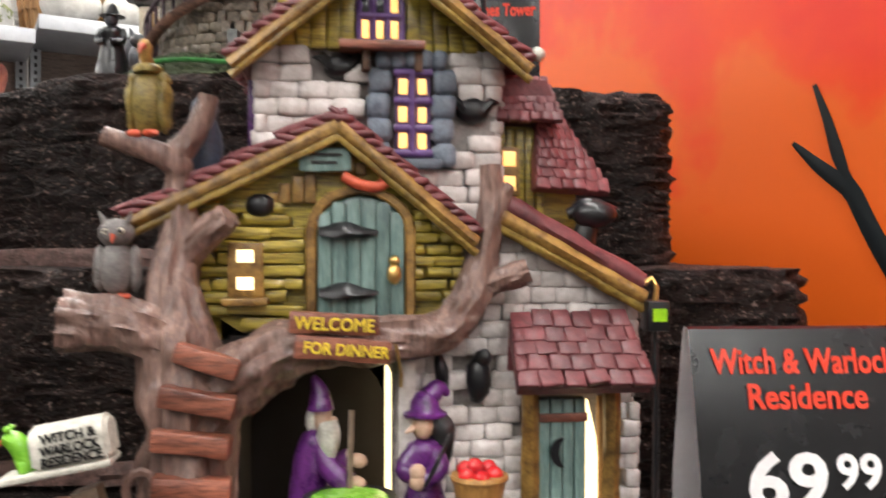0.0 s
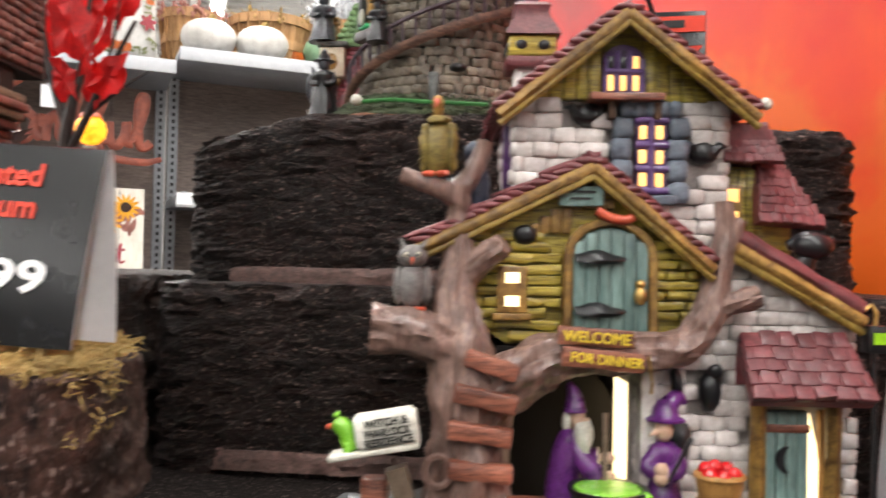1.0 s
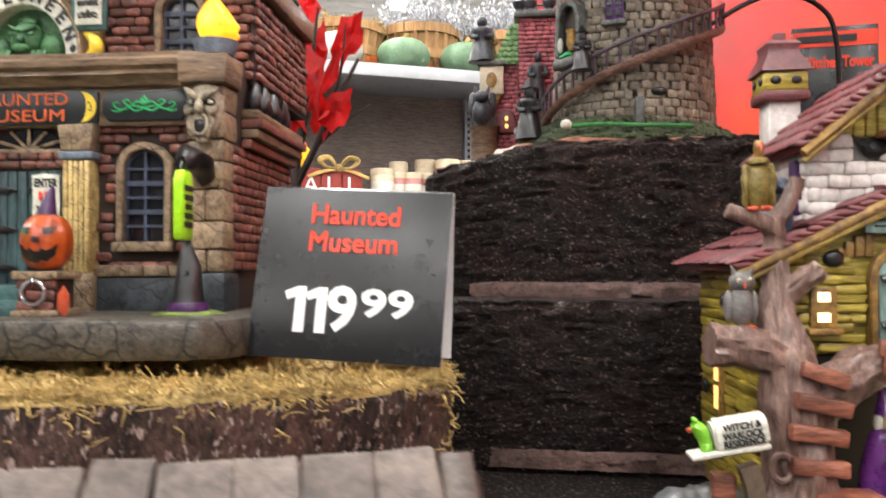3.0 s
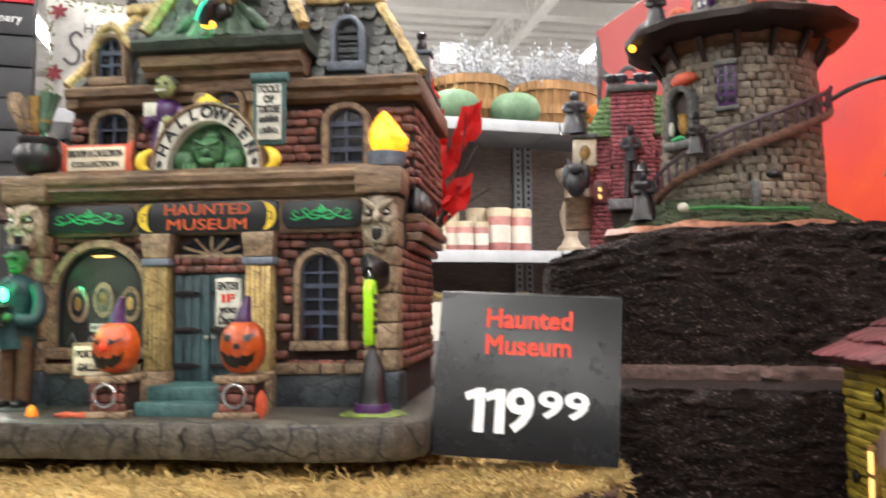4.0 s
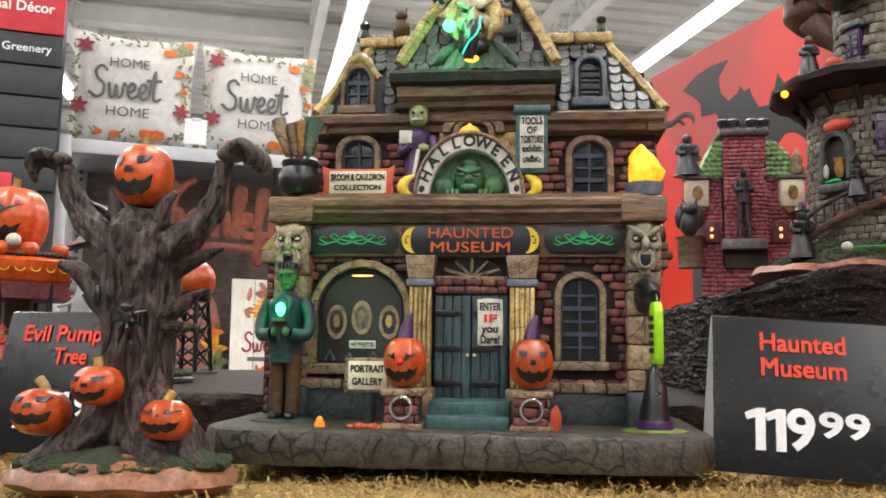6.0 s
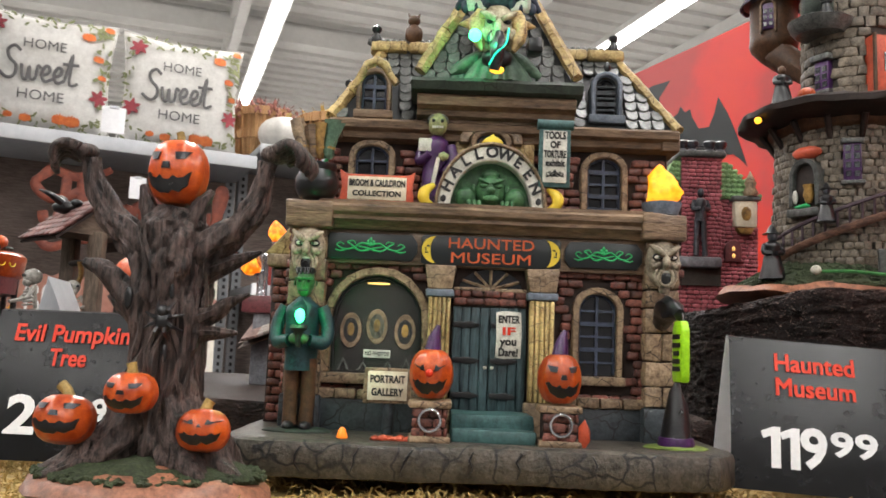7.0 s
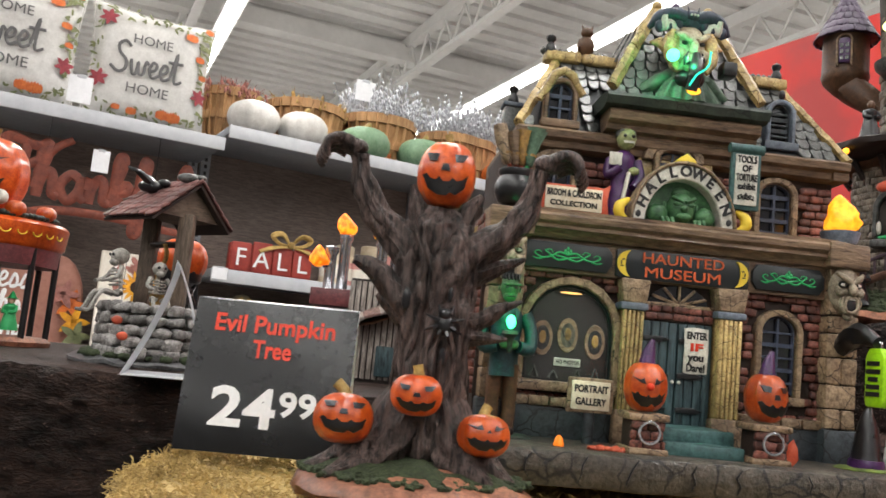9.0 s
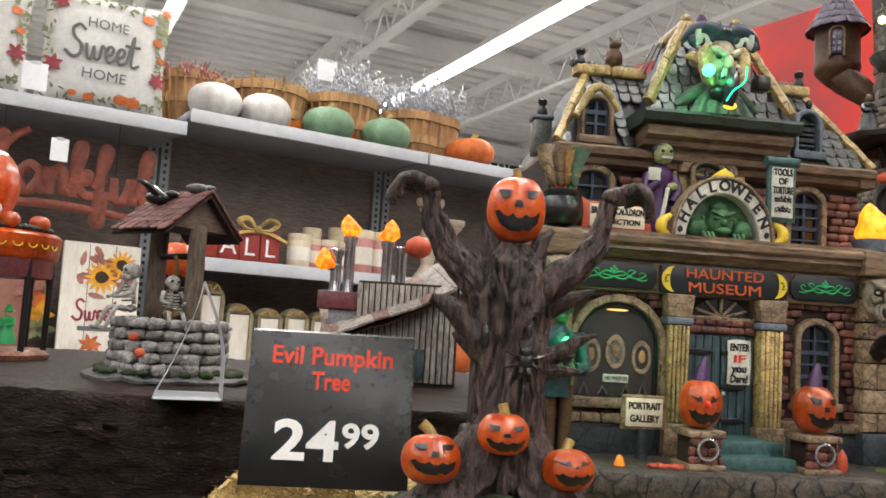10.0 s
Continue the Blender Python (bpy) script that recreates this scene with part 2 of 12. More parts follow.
    bluestone=mat("blue_grey_stone", (0.17, 0.20, 0.245), (0.07, 0.085, 0.11), rough=0.45, s=180, bump=0.7, rand=0.15),
    gold=mat("brass", (0.75, 0.5, 0.18), (0.45, 0.28, 0.08), rough=0.3, metal=0.9, bump=0.1),
    chrome=mat("pewter_metal", (0.60, 0.60, 0.63), (0.30, 0.30, 0.32), rough=0.2, metal=0.8, bump=0.1),
    warm_glow=glow("warm_window_light", (1.0, 0.56, 0.17), 1.25),
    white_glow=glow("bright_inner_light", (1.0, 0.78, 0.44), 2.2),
    green_led=glow("green_led", (0.06, 1.0, 0.34), 7.0),
    amber=glow("amber_flame", (1.0, 0.34, 0.01), 1.25, (1.0, 0.62, 0.04)),
    flame_orange=glow("orange_flame", (0.95, 0.15, 0.004), 1.25, (1.0, 0.52, 0.03)),
    amber_led=glow("amber_led", (1.0, 0.42, 0.03), 3.0),
    tube=glow("strip_tube", (1.0, 0.98, 0.94), 9.0),
    metal_shelf=mat("galvanised_shelf", (0.30, 0.31, 0.33), (0.22, 0.23, 0.25), rough=0.4, s=6, bump=0.05, metal=0.3, patch=0.15),
    shelf_edge=mat("white_shelf_edge", (0.52, 0.53, 0.55), (0.42, 0.43, 0.46), rough=0.4, s=6, bump=0.0, patch=0.08),
    back_board=wood("brown_slat_board", (0.19, 0.145, 0.125), (0.095, 0.07, 0.06), s=14, stretch=(1, 1, 8), bump=0.3, rough=0.6),
    white_deck=mat("white_deck", (0.82, 0.815, 0.80), (0.72, 0.715, 0.70), rough=0.6, s=3, bump=0.0, patch=0.1),
    wall_grey=mat("shop_wall", (0.5, 0.48, 0.46), (0.4, 0.39, 0.37), rough=0.7, s=2, bump=0.0, patch=0.15),
    shop_floor=mat("shop_floor", (0.42, 0.40, 0.38), (0.32, 0.30, 0.28), rough=0.25, s=4, bump=0.0, patch=0.15),
)

# ---- mesh helpers ----


def part(name, bm, material, parent=None, label="", loc=None):
    """Links a bmesh as one mesh object; material may be a list of slots."""
    me = bpy.data.meshes.new(name)
    bm.normal_update()
    bm.to_mesh(me)
    bm.free()
    return shared(name, me, material, parent, label, loc)


def shared(name, me, material=None, parent=None, label="", loc=None):
    if material is not None and len(me.materials) == 0:
        for m in (material if isinstance(material, (list, tuple)) else [material]):
            me.materials.append(m)
    ob = new(name, me)
    ob.parent = parent
    if loc is not None:
        ob.matrix_basis = loc
    if label:
        ob["label"] = label
    return ob


def thing(name, m, label, category, group="", kind=""):
    ob = new(name)
    ob.empty_display_size = 0.01
    ob.matrix_world = m
    return tagged(ob, label, category, group, kind)


def smooth(bm, angle=50.0):
    bm.normal_update()
    for f in bm.faces:
        f.smooth = True
    for e in bm.edges:
        if len(e.link_faces) == 2 and e.calc_face_angle(0.0) > radians(angle):
            e.smooth = False
    return bm


def jitter(bm, amount, scale=60.0, seed=0.0):
    for v in bm.verts:
        v.co += noise.noise_vector(v.co * scale + Vector((seed, seed * 1.7, -seed))) * amount
    return bm


def add_box(bm, x0, x1, y0, y1, z0, z1, bevel=0.0, cuts=0, slot=0):
    ret = bmesh.ops.create_cube(bm, size=1.0, matrix=Matrix.Translation(((x0 + x1) / 2, (y0 + y1) / 2, (z0 + z1) / 2)) @ Matrix.Diagonal((x1 - x0, y1 - y0, z1 - z0, 1)))
    verts = ret["verts"]
    if bevel:
        edges = list({e for v in verts for e in v.link_edges})
        out = bmesh.ops.bevel(bm, geom=edges, offset=bevel, segments=2, affect="EDGES", profile=0.5)
        verts = list({v for f in out["faces"] for v in f.verts} | {v for v in verts if v.is_valid})
    if cuts:
        edges = list({e for v in verts if v.is_valid for e in v.link_edges})
        long_edges = [e for e in edges if e.calc_length() > 0.2 * max(x1 - x0, y1 - y0, z1 - z0)]
        bmesh.ops.subdivide_edges(bm, edges=long_edges, cuts=cuts, use_grid_fill=True)
    if slot:
        for v in verts:
            if v.is_valid:
                for f in v.link_faces:
                    f.material_index = slot
    return bm


def box(x0, x1, y0, y1, z0, z1, bevel=0.0, cuts=0, jit=0.0, js=60.0):
    bm = bmesh.new()
    add_box(bm, x0, x1, y0, y1, z0, z1, bevel, cuts)
    if jit:
        jitter(bm, jit, js, x0 * 31 + z0 * 17)
    return smooth(bm, 40)


def add_lathe(bm, profile, segs=16, at=(0, 0, 0), slot=0, squash=(1, 1), start=0.0):
    """profile: (radius, height) pairs from the bottom up."""
    rings = []
    for r, z in profile:
        if r <= 1e-6:
            rings.append([bm.verts.new((at[0], at[1], at[2] + z))])
        else:
            rings.append([bm.verts.new((at[0] + r * squash[0] * math.cos(start + 2 * math.pi * i / segs), at[1] + r * squash[1] * math.sin(start + 2 * math.pi * i / segs), at[2] + z)) for i in range(segs)])
    for a, b in zip(rings, rings[1:]):
        for i in range(segs):
            j = (i + 1) % segs
            if len(a) == 1 and len(b) == 1:
                continue
            if len(a) == 1:
                f = bm.faces.new((a[0], b[j], b[i]))
            elif len(b) == 1:
                f = bm.faces.new((a[i], a[j], b[0]))
            else:
                f = bm.faces.new((a[i], a[j], b[j], b[i]))
            f.material_index = slot
    for ring, flip in ((rings[0], True), (rings[-1], False)):
        if len(ring) > 1:
            f = bm.faces.new(ring[::-1] if flip else ring)
            f.material_index = slot
    return bm


def lathe(profile, segs=16, at=(0, 0, 0), squash=(1, 1), jit=0.0, js=60.0, angle=45, start=0.0):
    bm = add_lathe(bmesh.new(), profile, segs, at, 0, squash, start)
    if jit:
        jitter(bm, jit, js, at[0] * 40 + at[2])
    return smooth(bm, angle)


def add_ball(bm, at, r, squash=(1, 1, 1), sub=2, slot=0, turn=None):
    m = Matrix.Translation(at) @ (turn or Matrix.Identity(4)) @ Matrix.Diagonal((r * squash[0], r * squash[1], r * squash[2], 1))
    ret = bmesh.ops.create_icosphere(bm, subdivisions=sub, radius=1.0, matrix=m)
    for v in ret["verts"]:
        for f in v.link_faces:
            f.material_index = slot
    return bm


def ball(at, r, squash=(1, 1, 1), sub=2, jit=0.0, js=60.0):
    bm = add_ball(bmesh.new(), at, r, squash, sub)
    if jit:
        jitter(bm, jit, js, at[0] * 30)
    return smooth(bm, 60)


def add_tube(bm, points, radii, segs=8, slot=0, squash=1.0, twist=0.0, rough=0.0, cap=True, ridge=0.0):
    """A tapered tube along points; rough pushes its rings in and out like bark."""
    pts = [Vector(p) for p in points]
    if not isinstance(radii, (list, tuple)):
        radii = [radii] * len(pts)
    rings, side = [], None
    for i, p in enumerate(pts):
        d = (pts[min(i + 1, len(pts) - 1)] - pts[max(i - 1, 0)]).normalized()
        if side is None:
            side = d.orthogonal().normalized()
        else:
            side = (side - d * side.dot(d)).normalized()
        up = d.cross(side)
        ring = []
        for k in range(segs):
            a = 2 * math.pi * k / segs + twist * i
            r = radii[i] * (1.0 + rough * noise.noise(Vector((math.cos(a) * 2.1, math.sin(a) * 2.1, i * 0.22 + p.x * 9))))
            if ridge:
                g = noise.noise(Vector((math.cos(a) * 5.5 + p.x * 30, math.sin(a) * 5.5, i * 0.13)))
                r *= 1.0 - ridge * (1.0 - min(1.0, abs(g) * 3.6)) + ridge * 0.35
            ring.append(bm.verts.new(p + (side * math.cos(a) + up * math.sin(a) * squash) * r))
        rings.append(ring)
    for a, b in zip(rings, rings[1:]):
        for k in range(segs):
            f = bm.faces.new((a[k], a[(k + 1) % segs], b[(k + 1) % segs], b[k]))
            f.material_index = slot
    if cap:
        for ring in (rings[0][::-1], rings[-1]):
            f = bm.faces.new(ring)
            f.material_index = slot
    return bm


def spline(points, n=6):
    """A smooth run of points through those given (with the radius as the last number)."""
    out, p = [], [Vector(q) for q in points]
    p = [p[0] * 2 - p[1]] + p + [p[-1] * 2 - p[-2]]
    for i in range(1, len(p) - 2):
        for k in range(n):
            t = k / n
            a, b, c, d = p[i - 1], p[i], p[i + 1], p[i + 2]
            out.append(0.5 * ((2 * b) + (c - a) * t + (2 * a - 5 * b + 4 * c - d) * t * t + (3 * b - a - 3 * c + d) * t ** 3))
    out.append(p[-2])
    return out


def limb(bm, points, n=5, segs=10, slot=0, rough=0.25, squash=1.0, ridge=0.0):
    run = spline([Vector(q) for q in points], n)
    return add_tube(bm, [q.xyz for q in run], [max(q.w, 1e-4) for q in run], segs, slot, squash, 0.0, rough, True, ridge)


def tube(points, radii, segs=8, angle=60, **kw):
    return smooth(add_tube(bmesh.new(), points, radii, segs, **kw), angle)


def add_prism(bm, outline, y0, y1, slot=0):
    """An upright plate: an outline in x and z, from y0 back to y1."""
    a = [bm.verts.new((x, y0, z)) for x, z in outline]
    b = [bm.verts.new((x, y1, z)) for x, z in outline]
    n = len(outline)
    faces = [bm.faces.new(a), bm.faces.new(b[::-1])]
    for i in range(n):
        faces.append(bm.faces.new((a[i], b[i], b[(i + 1) % n], a[(i + 1) % n])))
    for f in faces:
        f.material_index = slot
    return bm


def prism(outline, y0, y1, bevel=0.0, jit=0.0, js=60.0):
    bm = add_prism(bmesh.new(), outline, y0, y1)
    bmesh.ops.recalc_face_normals(bm, faces=bm.faces)
    if bevel:
        bmesh.ops.bevel(bm, geom=[e for e in bm.edges if e.calc_face_angle(0.0) > 0.4], offset=bevel, segments=2, affect="EDGES", profile=0.5)
    bmesh.ops.triangulate(bm, faces=[f for f in bm.faces if len(f.verts) > 4])
    if jit:
        jitter(bm, jit, js, outline[0][0] * 31)
    return smooth(bm, 35)


def arch(cx, half, z0, spring, rise, n=10):
    """The outline of a round-headed opening."""
    pts = [(cx - half, z0)] + [(cx - half * math.cos(math.pi * i / n), spring + rise * math.sin(math.pi * i / n)) for i in range(n + 1)] + [(cx + half, z0)]
    return pts


def band(outer, inner, y0, y1, closed=False, jit=0.0, js=80.0):
    """A plate between two outlines of equal length (a window surround)."""
    bm = bmesh.new()
    n = len(outer)
    vo = [[bm.verts.new((x, y, z)) for x, z in outer] for y in (y0, y1)]
    vi = [[bm.verts.new((x, y, z)) for x, z in inner] for y in (y0, y1)]
    for i in range(n if closed else n - 1):
        j = (i + 1) % n
        bm.faces.new((vo[0][i], vo[0][j], vi[0][j], vi[0][i]))
        bm.faces.new((vo[1][j], vo[1][i], vi[1][i], vi[1][j]))
        bm.faces.new((vo[0][j], vo[0][i], vo[1][i], vo[1][j]))
        bm.faces.new((vi[0][i], vi[0][j], vi[1][j], vi[1][i]))
    if not closed:
        for i in (0, n - 1):
            bm.faces.new((vo[0][i], vi[0][i], vi[1][i], vo[1][i]))
    bmesh.ops.recalc_face_normals(bm, faces=bm.faces)
    bmesh.ops.bevel(bm, geom=[e for e in bm.edges if e.calc_face_angle(0.0) > 0.8], offset=min(0.0008, abs(y1 - y0) * 0.2), segments=1, affect="EDGES")
    if jit:
        jitter(bm, jit, js, outer[0][0] * 21)
    return smooth(bm, 40)


def lettering(text, size, material, parent, m, name="lettering", width=None, bold=0.0, depth=0.0003, label="", spacing=1.0, fat=0.0):
    """Words in the built-in font as a thin mesh, centred at m, in its x-y plane."""
    cu = bpy.data.curves.new(name, "FONT")
    cu.body, cu.size, cu.extrude, cu.align_x, cu.align_y, cu.space_character, cu.resolution_u = text, size, depth, "CENTER", "CENTER", spacing, 3
    cu.offset = fat * size
    tmp = bpy.data.objects.new(name, cu)
    me = bpy.data.meshes.new_from_object(tmp)
    bpy.data.objects.remove(tmp)
    if bold:  # heavier strokes: the same outlines laid side by side
        bm, out = bmesh.new(), bpy.data.meshes.new(name)
        b = bold * size
        for k, (dx, dy) in enumerate(((-b, -b), (b, -b), (-b, b), (b, b), (0, 0))):
            me.transform(Matrix.Translation((dx, dy, k * 0.00002)))
            bm.from_mesh(me)
            me.transform(Matrix.Translation((-dx, -dy, -k * 0.00002)))
        bm.to_mesh(out)
        bm.free()
        me = out
    if width:
        xs = [v.co.x for v in me.vertices]
        k = width / (max(xs) - min(xs))
        for v in me.vertices:
            v.co.x *= k
    me.materials.clear()
    return shared(name, me, material, parent, label, m)


def tufts(parent, cx, cy, rx, ry, zf, n, size, material, label, seed=0, a0=0.0, a1=360.0, inner=0.6):
    """Flocked turf: a crowd of little lumps in one mesh on a round base; zf(f) is the height at the share f of the radius."""
    r = random.Random(seed)
    bm = bmesh.new()
    for k in range(n):
        f = r.uniform(inner, 1.0)
        a = radians(r.uniform(a0, a1))
        s = size * r.uniform(0.5, 1.2)
        add_ball(bm, (cx + rx * f * math.cos(a), cy + ry * f * math.sin(a), zf(f)), s, (1.1, 1.1, 0.8), 1)
    jitter(bm, size * 0.7, 0.9 / size, seed)
    ob = part("turf_flock", bm, material, parent, label)
    ob["kind"] = "stuff"
    return ob


UP = Matrix.Rotation(radians(90), 4, "X")  # turns lettering to face -y


def face_at(x, y, z):
    return Matrix.Translation((x, y, z)) @ UP


def stone_meshes(count, seed, rough=0.12, bevel=0.17):
    """Rounded, uneven unit blocks (1 wide, 1 deep, 1 high, front at y = -0.5) that pieces share."""
    out, r = [], random.Random(seed)
    for k in range(count):
        bm = bmesh.new()
        bmesh.ops.create_cube(bm, size=1.0)
        bmesh.ops.bevel(bm, geom=list(bm.edges), offset=bevel, segments=1, affect="EDGES")
        for v in bm.verts:
            v.co += Vector((r.uniform(-1, 1), r.uniform(-1, 1) * 0.8, r.uniform(-1, 1))) * rough * 0.5
        smooth(bm, 75)
        me = bpy.data.meshes.new("stone")
        bm.to_mesh(me)
        bm.free()
        out.append(me)
    return out


def with_mat(meshes, material):
    out = []
    for me in meshes:
        m = me.copy()
        m.materials.append(material)
        out.append(m)
    return out


def courses(parent, meshes, x0, x1, z0, z1, w, h, y, depth, name="brick", keep=None, skew=0.25, m=None, r=None, gap=0.0006, limit=300):
    """Rows of separate blocks on a wall face at y, looking to -y; keep(x, z, w, h) leaves out openings."""
    r = r or random.Random(int(abs(x0 * 7919 + z0 * 104729) * 1000))
    rows = max(1, round((z1 - z0) / h))
    hh = (z1 - z0) / rows
    count = 0
    for i in range(rows):
        x = x0 - (r.uniform(0.2, 0.7) * w if i % 2 else 0)
        while x < x1 - 0.15 * w:
            ww = w * r.uniform(0.75, 1.3)
            a, b = max(x, x0), min(x + ww, x1)
            x += ww
            if b - a < 0.3 * w:
                continue
            cx, cz = (a + b) / 2, z0 + (i + 0.5) * hh
            if keep and not keep(cx, cz, b - a, hh):
                continue
            local = Matrix.Translation((cx, y + r.uniform(-0.18, 0.18) * depth, cz)) @ Euler((radians(r.uniform(-3, 3)), radians(r.uniform(-3, 3)), radians(r.uniform(-3, 3)))).to_matrix().to_4x4() @ Matrix.Diagonal((b - a - gap, depth, hh - gap, 1))
            shared(name, r.choice(meshes), None, parent, "", (m or Matrix.Identity(4)) @ local)
            count += 1
    return count


def crown_wedge(profile_pts, x0, x1, steps=24, jit=0.0004):
    """A moulding: a profile in y and z run along x, with a little unevenness."""
    bm = bmesh.new()
    rows = []
    for i in range(steps + 1):
        x = x0 + (x1 - x0) * i / steps
        rows.append([bm.verts.new((x, y, z)) for y, z in profile_pts])
    n = len(profile_pts)
    for a, b in zip(rows, rows[1:]):
        for k in range(n):
            bm.faces.new((a[k], a[(k + 1) % n], b[(k + 1) % n], b[k]))
    bm.faces.new(rows[0][::-1])
    bm.faces.new(rows[-1])
    bmesh.ops.recalc_face_normals(bm, faces=bm.faces)
    jitter(bm, jit, 70, x0)
    return smooth(bm, 35)

# ---- the shop round the display ----
def shop():
    floor = part("floor", box(-14, 14, -12, 16, -0.1, 0.0), M["shop_floor"])
    tagged(floor, "pale polished concrete shop floor", "floor", kind="structure").matrix_world = store(0, 0, 0)
    for k, (a, b, c, d) in enumerate([(-14, 14, 16, 16.2), (-14, 14, -12.2, -12), (-14.2, -14, -12, 16), (14, 14.2, -12, 16)]):
        w = part(("wall_north", "wall_south", "wall_west", "wall_east")[k], box(a, b, c, d, 0, 5.2), M["wall_grey"])
        tagged(w, "grey painted shop wall", "wall", kind="structure").matrix_world = store(0, 0, 0)
    bm = bmesh.new()
    add_box(bm, -14, 14, -12, 16, 5.2, 5.3)
    for i in range(90):  # ribs of the deck, across the strips
        v = -11.8 + i * 0.31
        add_box(bm, -14, 14, v, v + 0.15, 5.155, 5.2)
    for i in range(10):  # joists along the strips
        u = -12.7 + i * 2.55
        add_box(bm, u - 0.05, u + 0.05, -12, 16, 5.02, 5.155)
        add_box(bm, u - 0.05, u + 0.05, -12, 16, 4.62, 4.67)
        for j in range(56):
            v = -12 + j * 0.5
            add_tube(bm, [(u, v, 4.66), (u, v + 0.25, 5.03), (u, v + 0.5, 4.66)], 0.016, 4)
    for i in range(6):  # girders across
        v = -9 + i * 4.6
        add_box(bm, -14, 14, v - 0.09, v + 0.09, 4.85, 5.05)
    ceiling = part("ceiling", bm, M["white_deck"])
    tagged(ceiling, "white painted metal deck ceiling with joists", "ceiling", kind="structure").matrix_world = roof_pose(0, 0, 0)
    for u, v in STRIPS:
        t = thing("strip_light", roof_pose(u, v, LAMP_Z), "long white fluorescent strip light hung under the ceiling", "light", "ceiling strip lights")
        part("housing", box(-0.09, 0.09, -11, 11, 0.015, 0.07), M["white_deck"], t)
        part("tube", tube([(0, -10.95, -0.02), (0, 10.95, -0.02)], 0.055, 8), M["tube"], t, "glowing white tube")


SHELF_V = 4.42
BAYS = [(-1.0, 0.328), (0.338, 1.75), (1.76, 3.3)]


def gondola():
    """The long shelf across the aisle."""
    for k, (a, b) in enumerate(BAYS):
        top = 2.387 if k < 1 else 2.462
        unit = thing("shelf_unit", store(0, SHELF_V, 0), "grey metal shop shelf unit with a dark slatted back", "shelf unit", "shelving across the aisle")
        part("back_panel", box(a, b, 0.60, 0.63, 0.1, top + 0.02), M["back_board"], unit, "dark brown slatted back panel")
        part("base", box(a, b, 0.0, 0.60, 0.0, 0.16), M["metal_shelf"], unit)
        for z in (0.6, 1.15, top) if k < 1 else (0.6, 1.15, 1.715, top):
            bm = box(a + 0.002, b - 0.002, 0.0, 0.60, z - 0.045, z - 0.002, 0.003)
            sh = part("shelf", bm, M["metal_shelf"], unit)
            part("edge_strip", box(a + 0.002, b - 0.002, -0.018, -0.001, z - 0.068, z, 0.003), M["shelf_edge"], sh, "white price rail")
        for x in (a + 0.03, b - 0.03):
            bm = box(x - 0.026, x + 0.026, 0.56, 0.597, 0.0, top + 0.02)
            for i in range(34):
                zz = 1.2 + i * 0.04
                add_box(bm, x - 0.008, x + 0.008, 0.556, 0.56, zz, zz + 0.02, slot=1)
            part("upright", bm, [M["metal_shelf"], M["black"]], unit, "slotted grey upright")


GRIT = random.Random(55)


def wavy_block(x0, x1, y0, y1, z0, z1, cell=0.006, amp=0.003, tilt=None, seed=0.0, round_r=0.02, skew=0.0, plan_pts=None, lean=None):
    """A hand-cut foam block: rounded plan, ragged layered sides; tilt(x, y) lifts or lowers its top,
    lean(x) draws its foot back."""
    bm = bmesh.new()
    pts = []
    for cx, cy, a0 in ((x1 - round_r, y0 + round_r, -90), (x1 - round_r, y1 - round_r, 0), (x0 + round_r, y1 - round_r, 90), (x0 + round_r, y0 + round_r, 180)):
        for k in range(5):
            a = radians(a0 + 22.5 * k)
            y = cy + round_r * math.sin(a)
            pts.append((cx + round_r * math.cos(a) - skew * (y - y0), y))
    pts = plan_pts or pts
    plan = []
    for (ax, ay), (bx, by) in zip(pts, pts[1:] + pts[:1]):
        n = max(1, int(math.hypot(bx - ax, by - ay) / (cell * 1.7)))
        plan += [(ax + (bx - ax) * k / n, ay + (by - ay) * k / n) for k in range(n)]
    cx, cy = (x0 + x1) / 2, (y0 + y1) / 2
    rows = max(4, int((z1 - z0) / cell))
    rings = []
    for i in range(rows + 1):
        f = i / rows
        layer = noise.noise(Vector((seed, 3.1, i * 0.9))) * amp * 0.4
        ring = []
        for x, y in plan:
            top = z1 + (tilt(x, y) if tilt else 0.0)
            z = z0 + (top - z0) * f
            d = Vector((x - cx, y - cy, 0)).normalized()
            w = (noise.noise(Vector((x * 70, y * 70, i * 0.75 + seed))) + 0.6 * noise.noise(Vector((x * 170, y * 170, i * 2.3 + seed)))) * amp + layer
            w += GRIT.uniform(-1, 1) * amp * 0.6
            if f > 0.97:
                w -= 0.0035
            back = lean(x) * (1 - f) ** 1.5 if lean else 0.0
            ring.append(bm.verts.new((x + d.x * w - 0.2 * back, y + d.y * w + back, z + (noise.noise(Vector((x * 90, y * 90, seed))) * 0.002 if f > 0.9 else 0))))
        rings.append(ring)
    n = len(plan)
    for a, b in zip(rings, rings[1:]):
        for k in range(n):
            bm.faces.new((a[k], a[(k + 1) % n], b[(k + 1) % n], b[k]))
    centre = bm.verts.new((cx, cy, z1 + (tilt(cx, cy) if tilt else 0)))
    inner = [bm.verts.new((cx + (v.co.x - cx) * 0.85, cy + (v.co.y - cy) * 0.85, z1 + (tilt(v.co.x, v.co.y) if tilt else 0) + noise.noise(v.co * 40) * 0.002)) for v in rings[-1]]
    for k in range(n):
        j = (k + 1) % n
        bm.faces.new((rings[-1][k], rings[-1][j], inner[j], inner[k]))
        bm.faces.new((inner[k], inner[j], centre))
    bm.faces.new(rings[0][::-1])
    return smooth(bm, 60)


FLOOR_Z = 1.222
MOSS_Z = 1.310


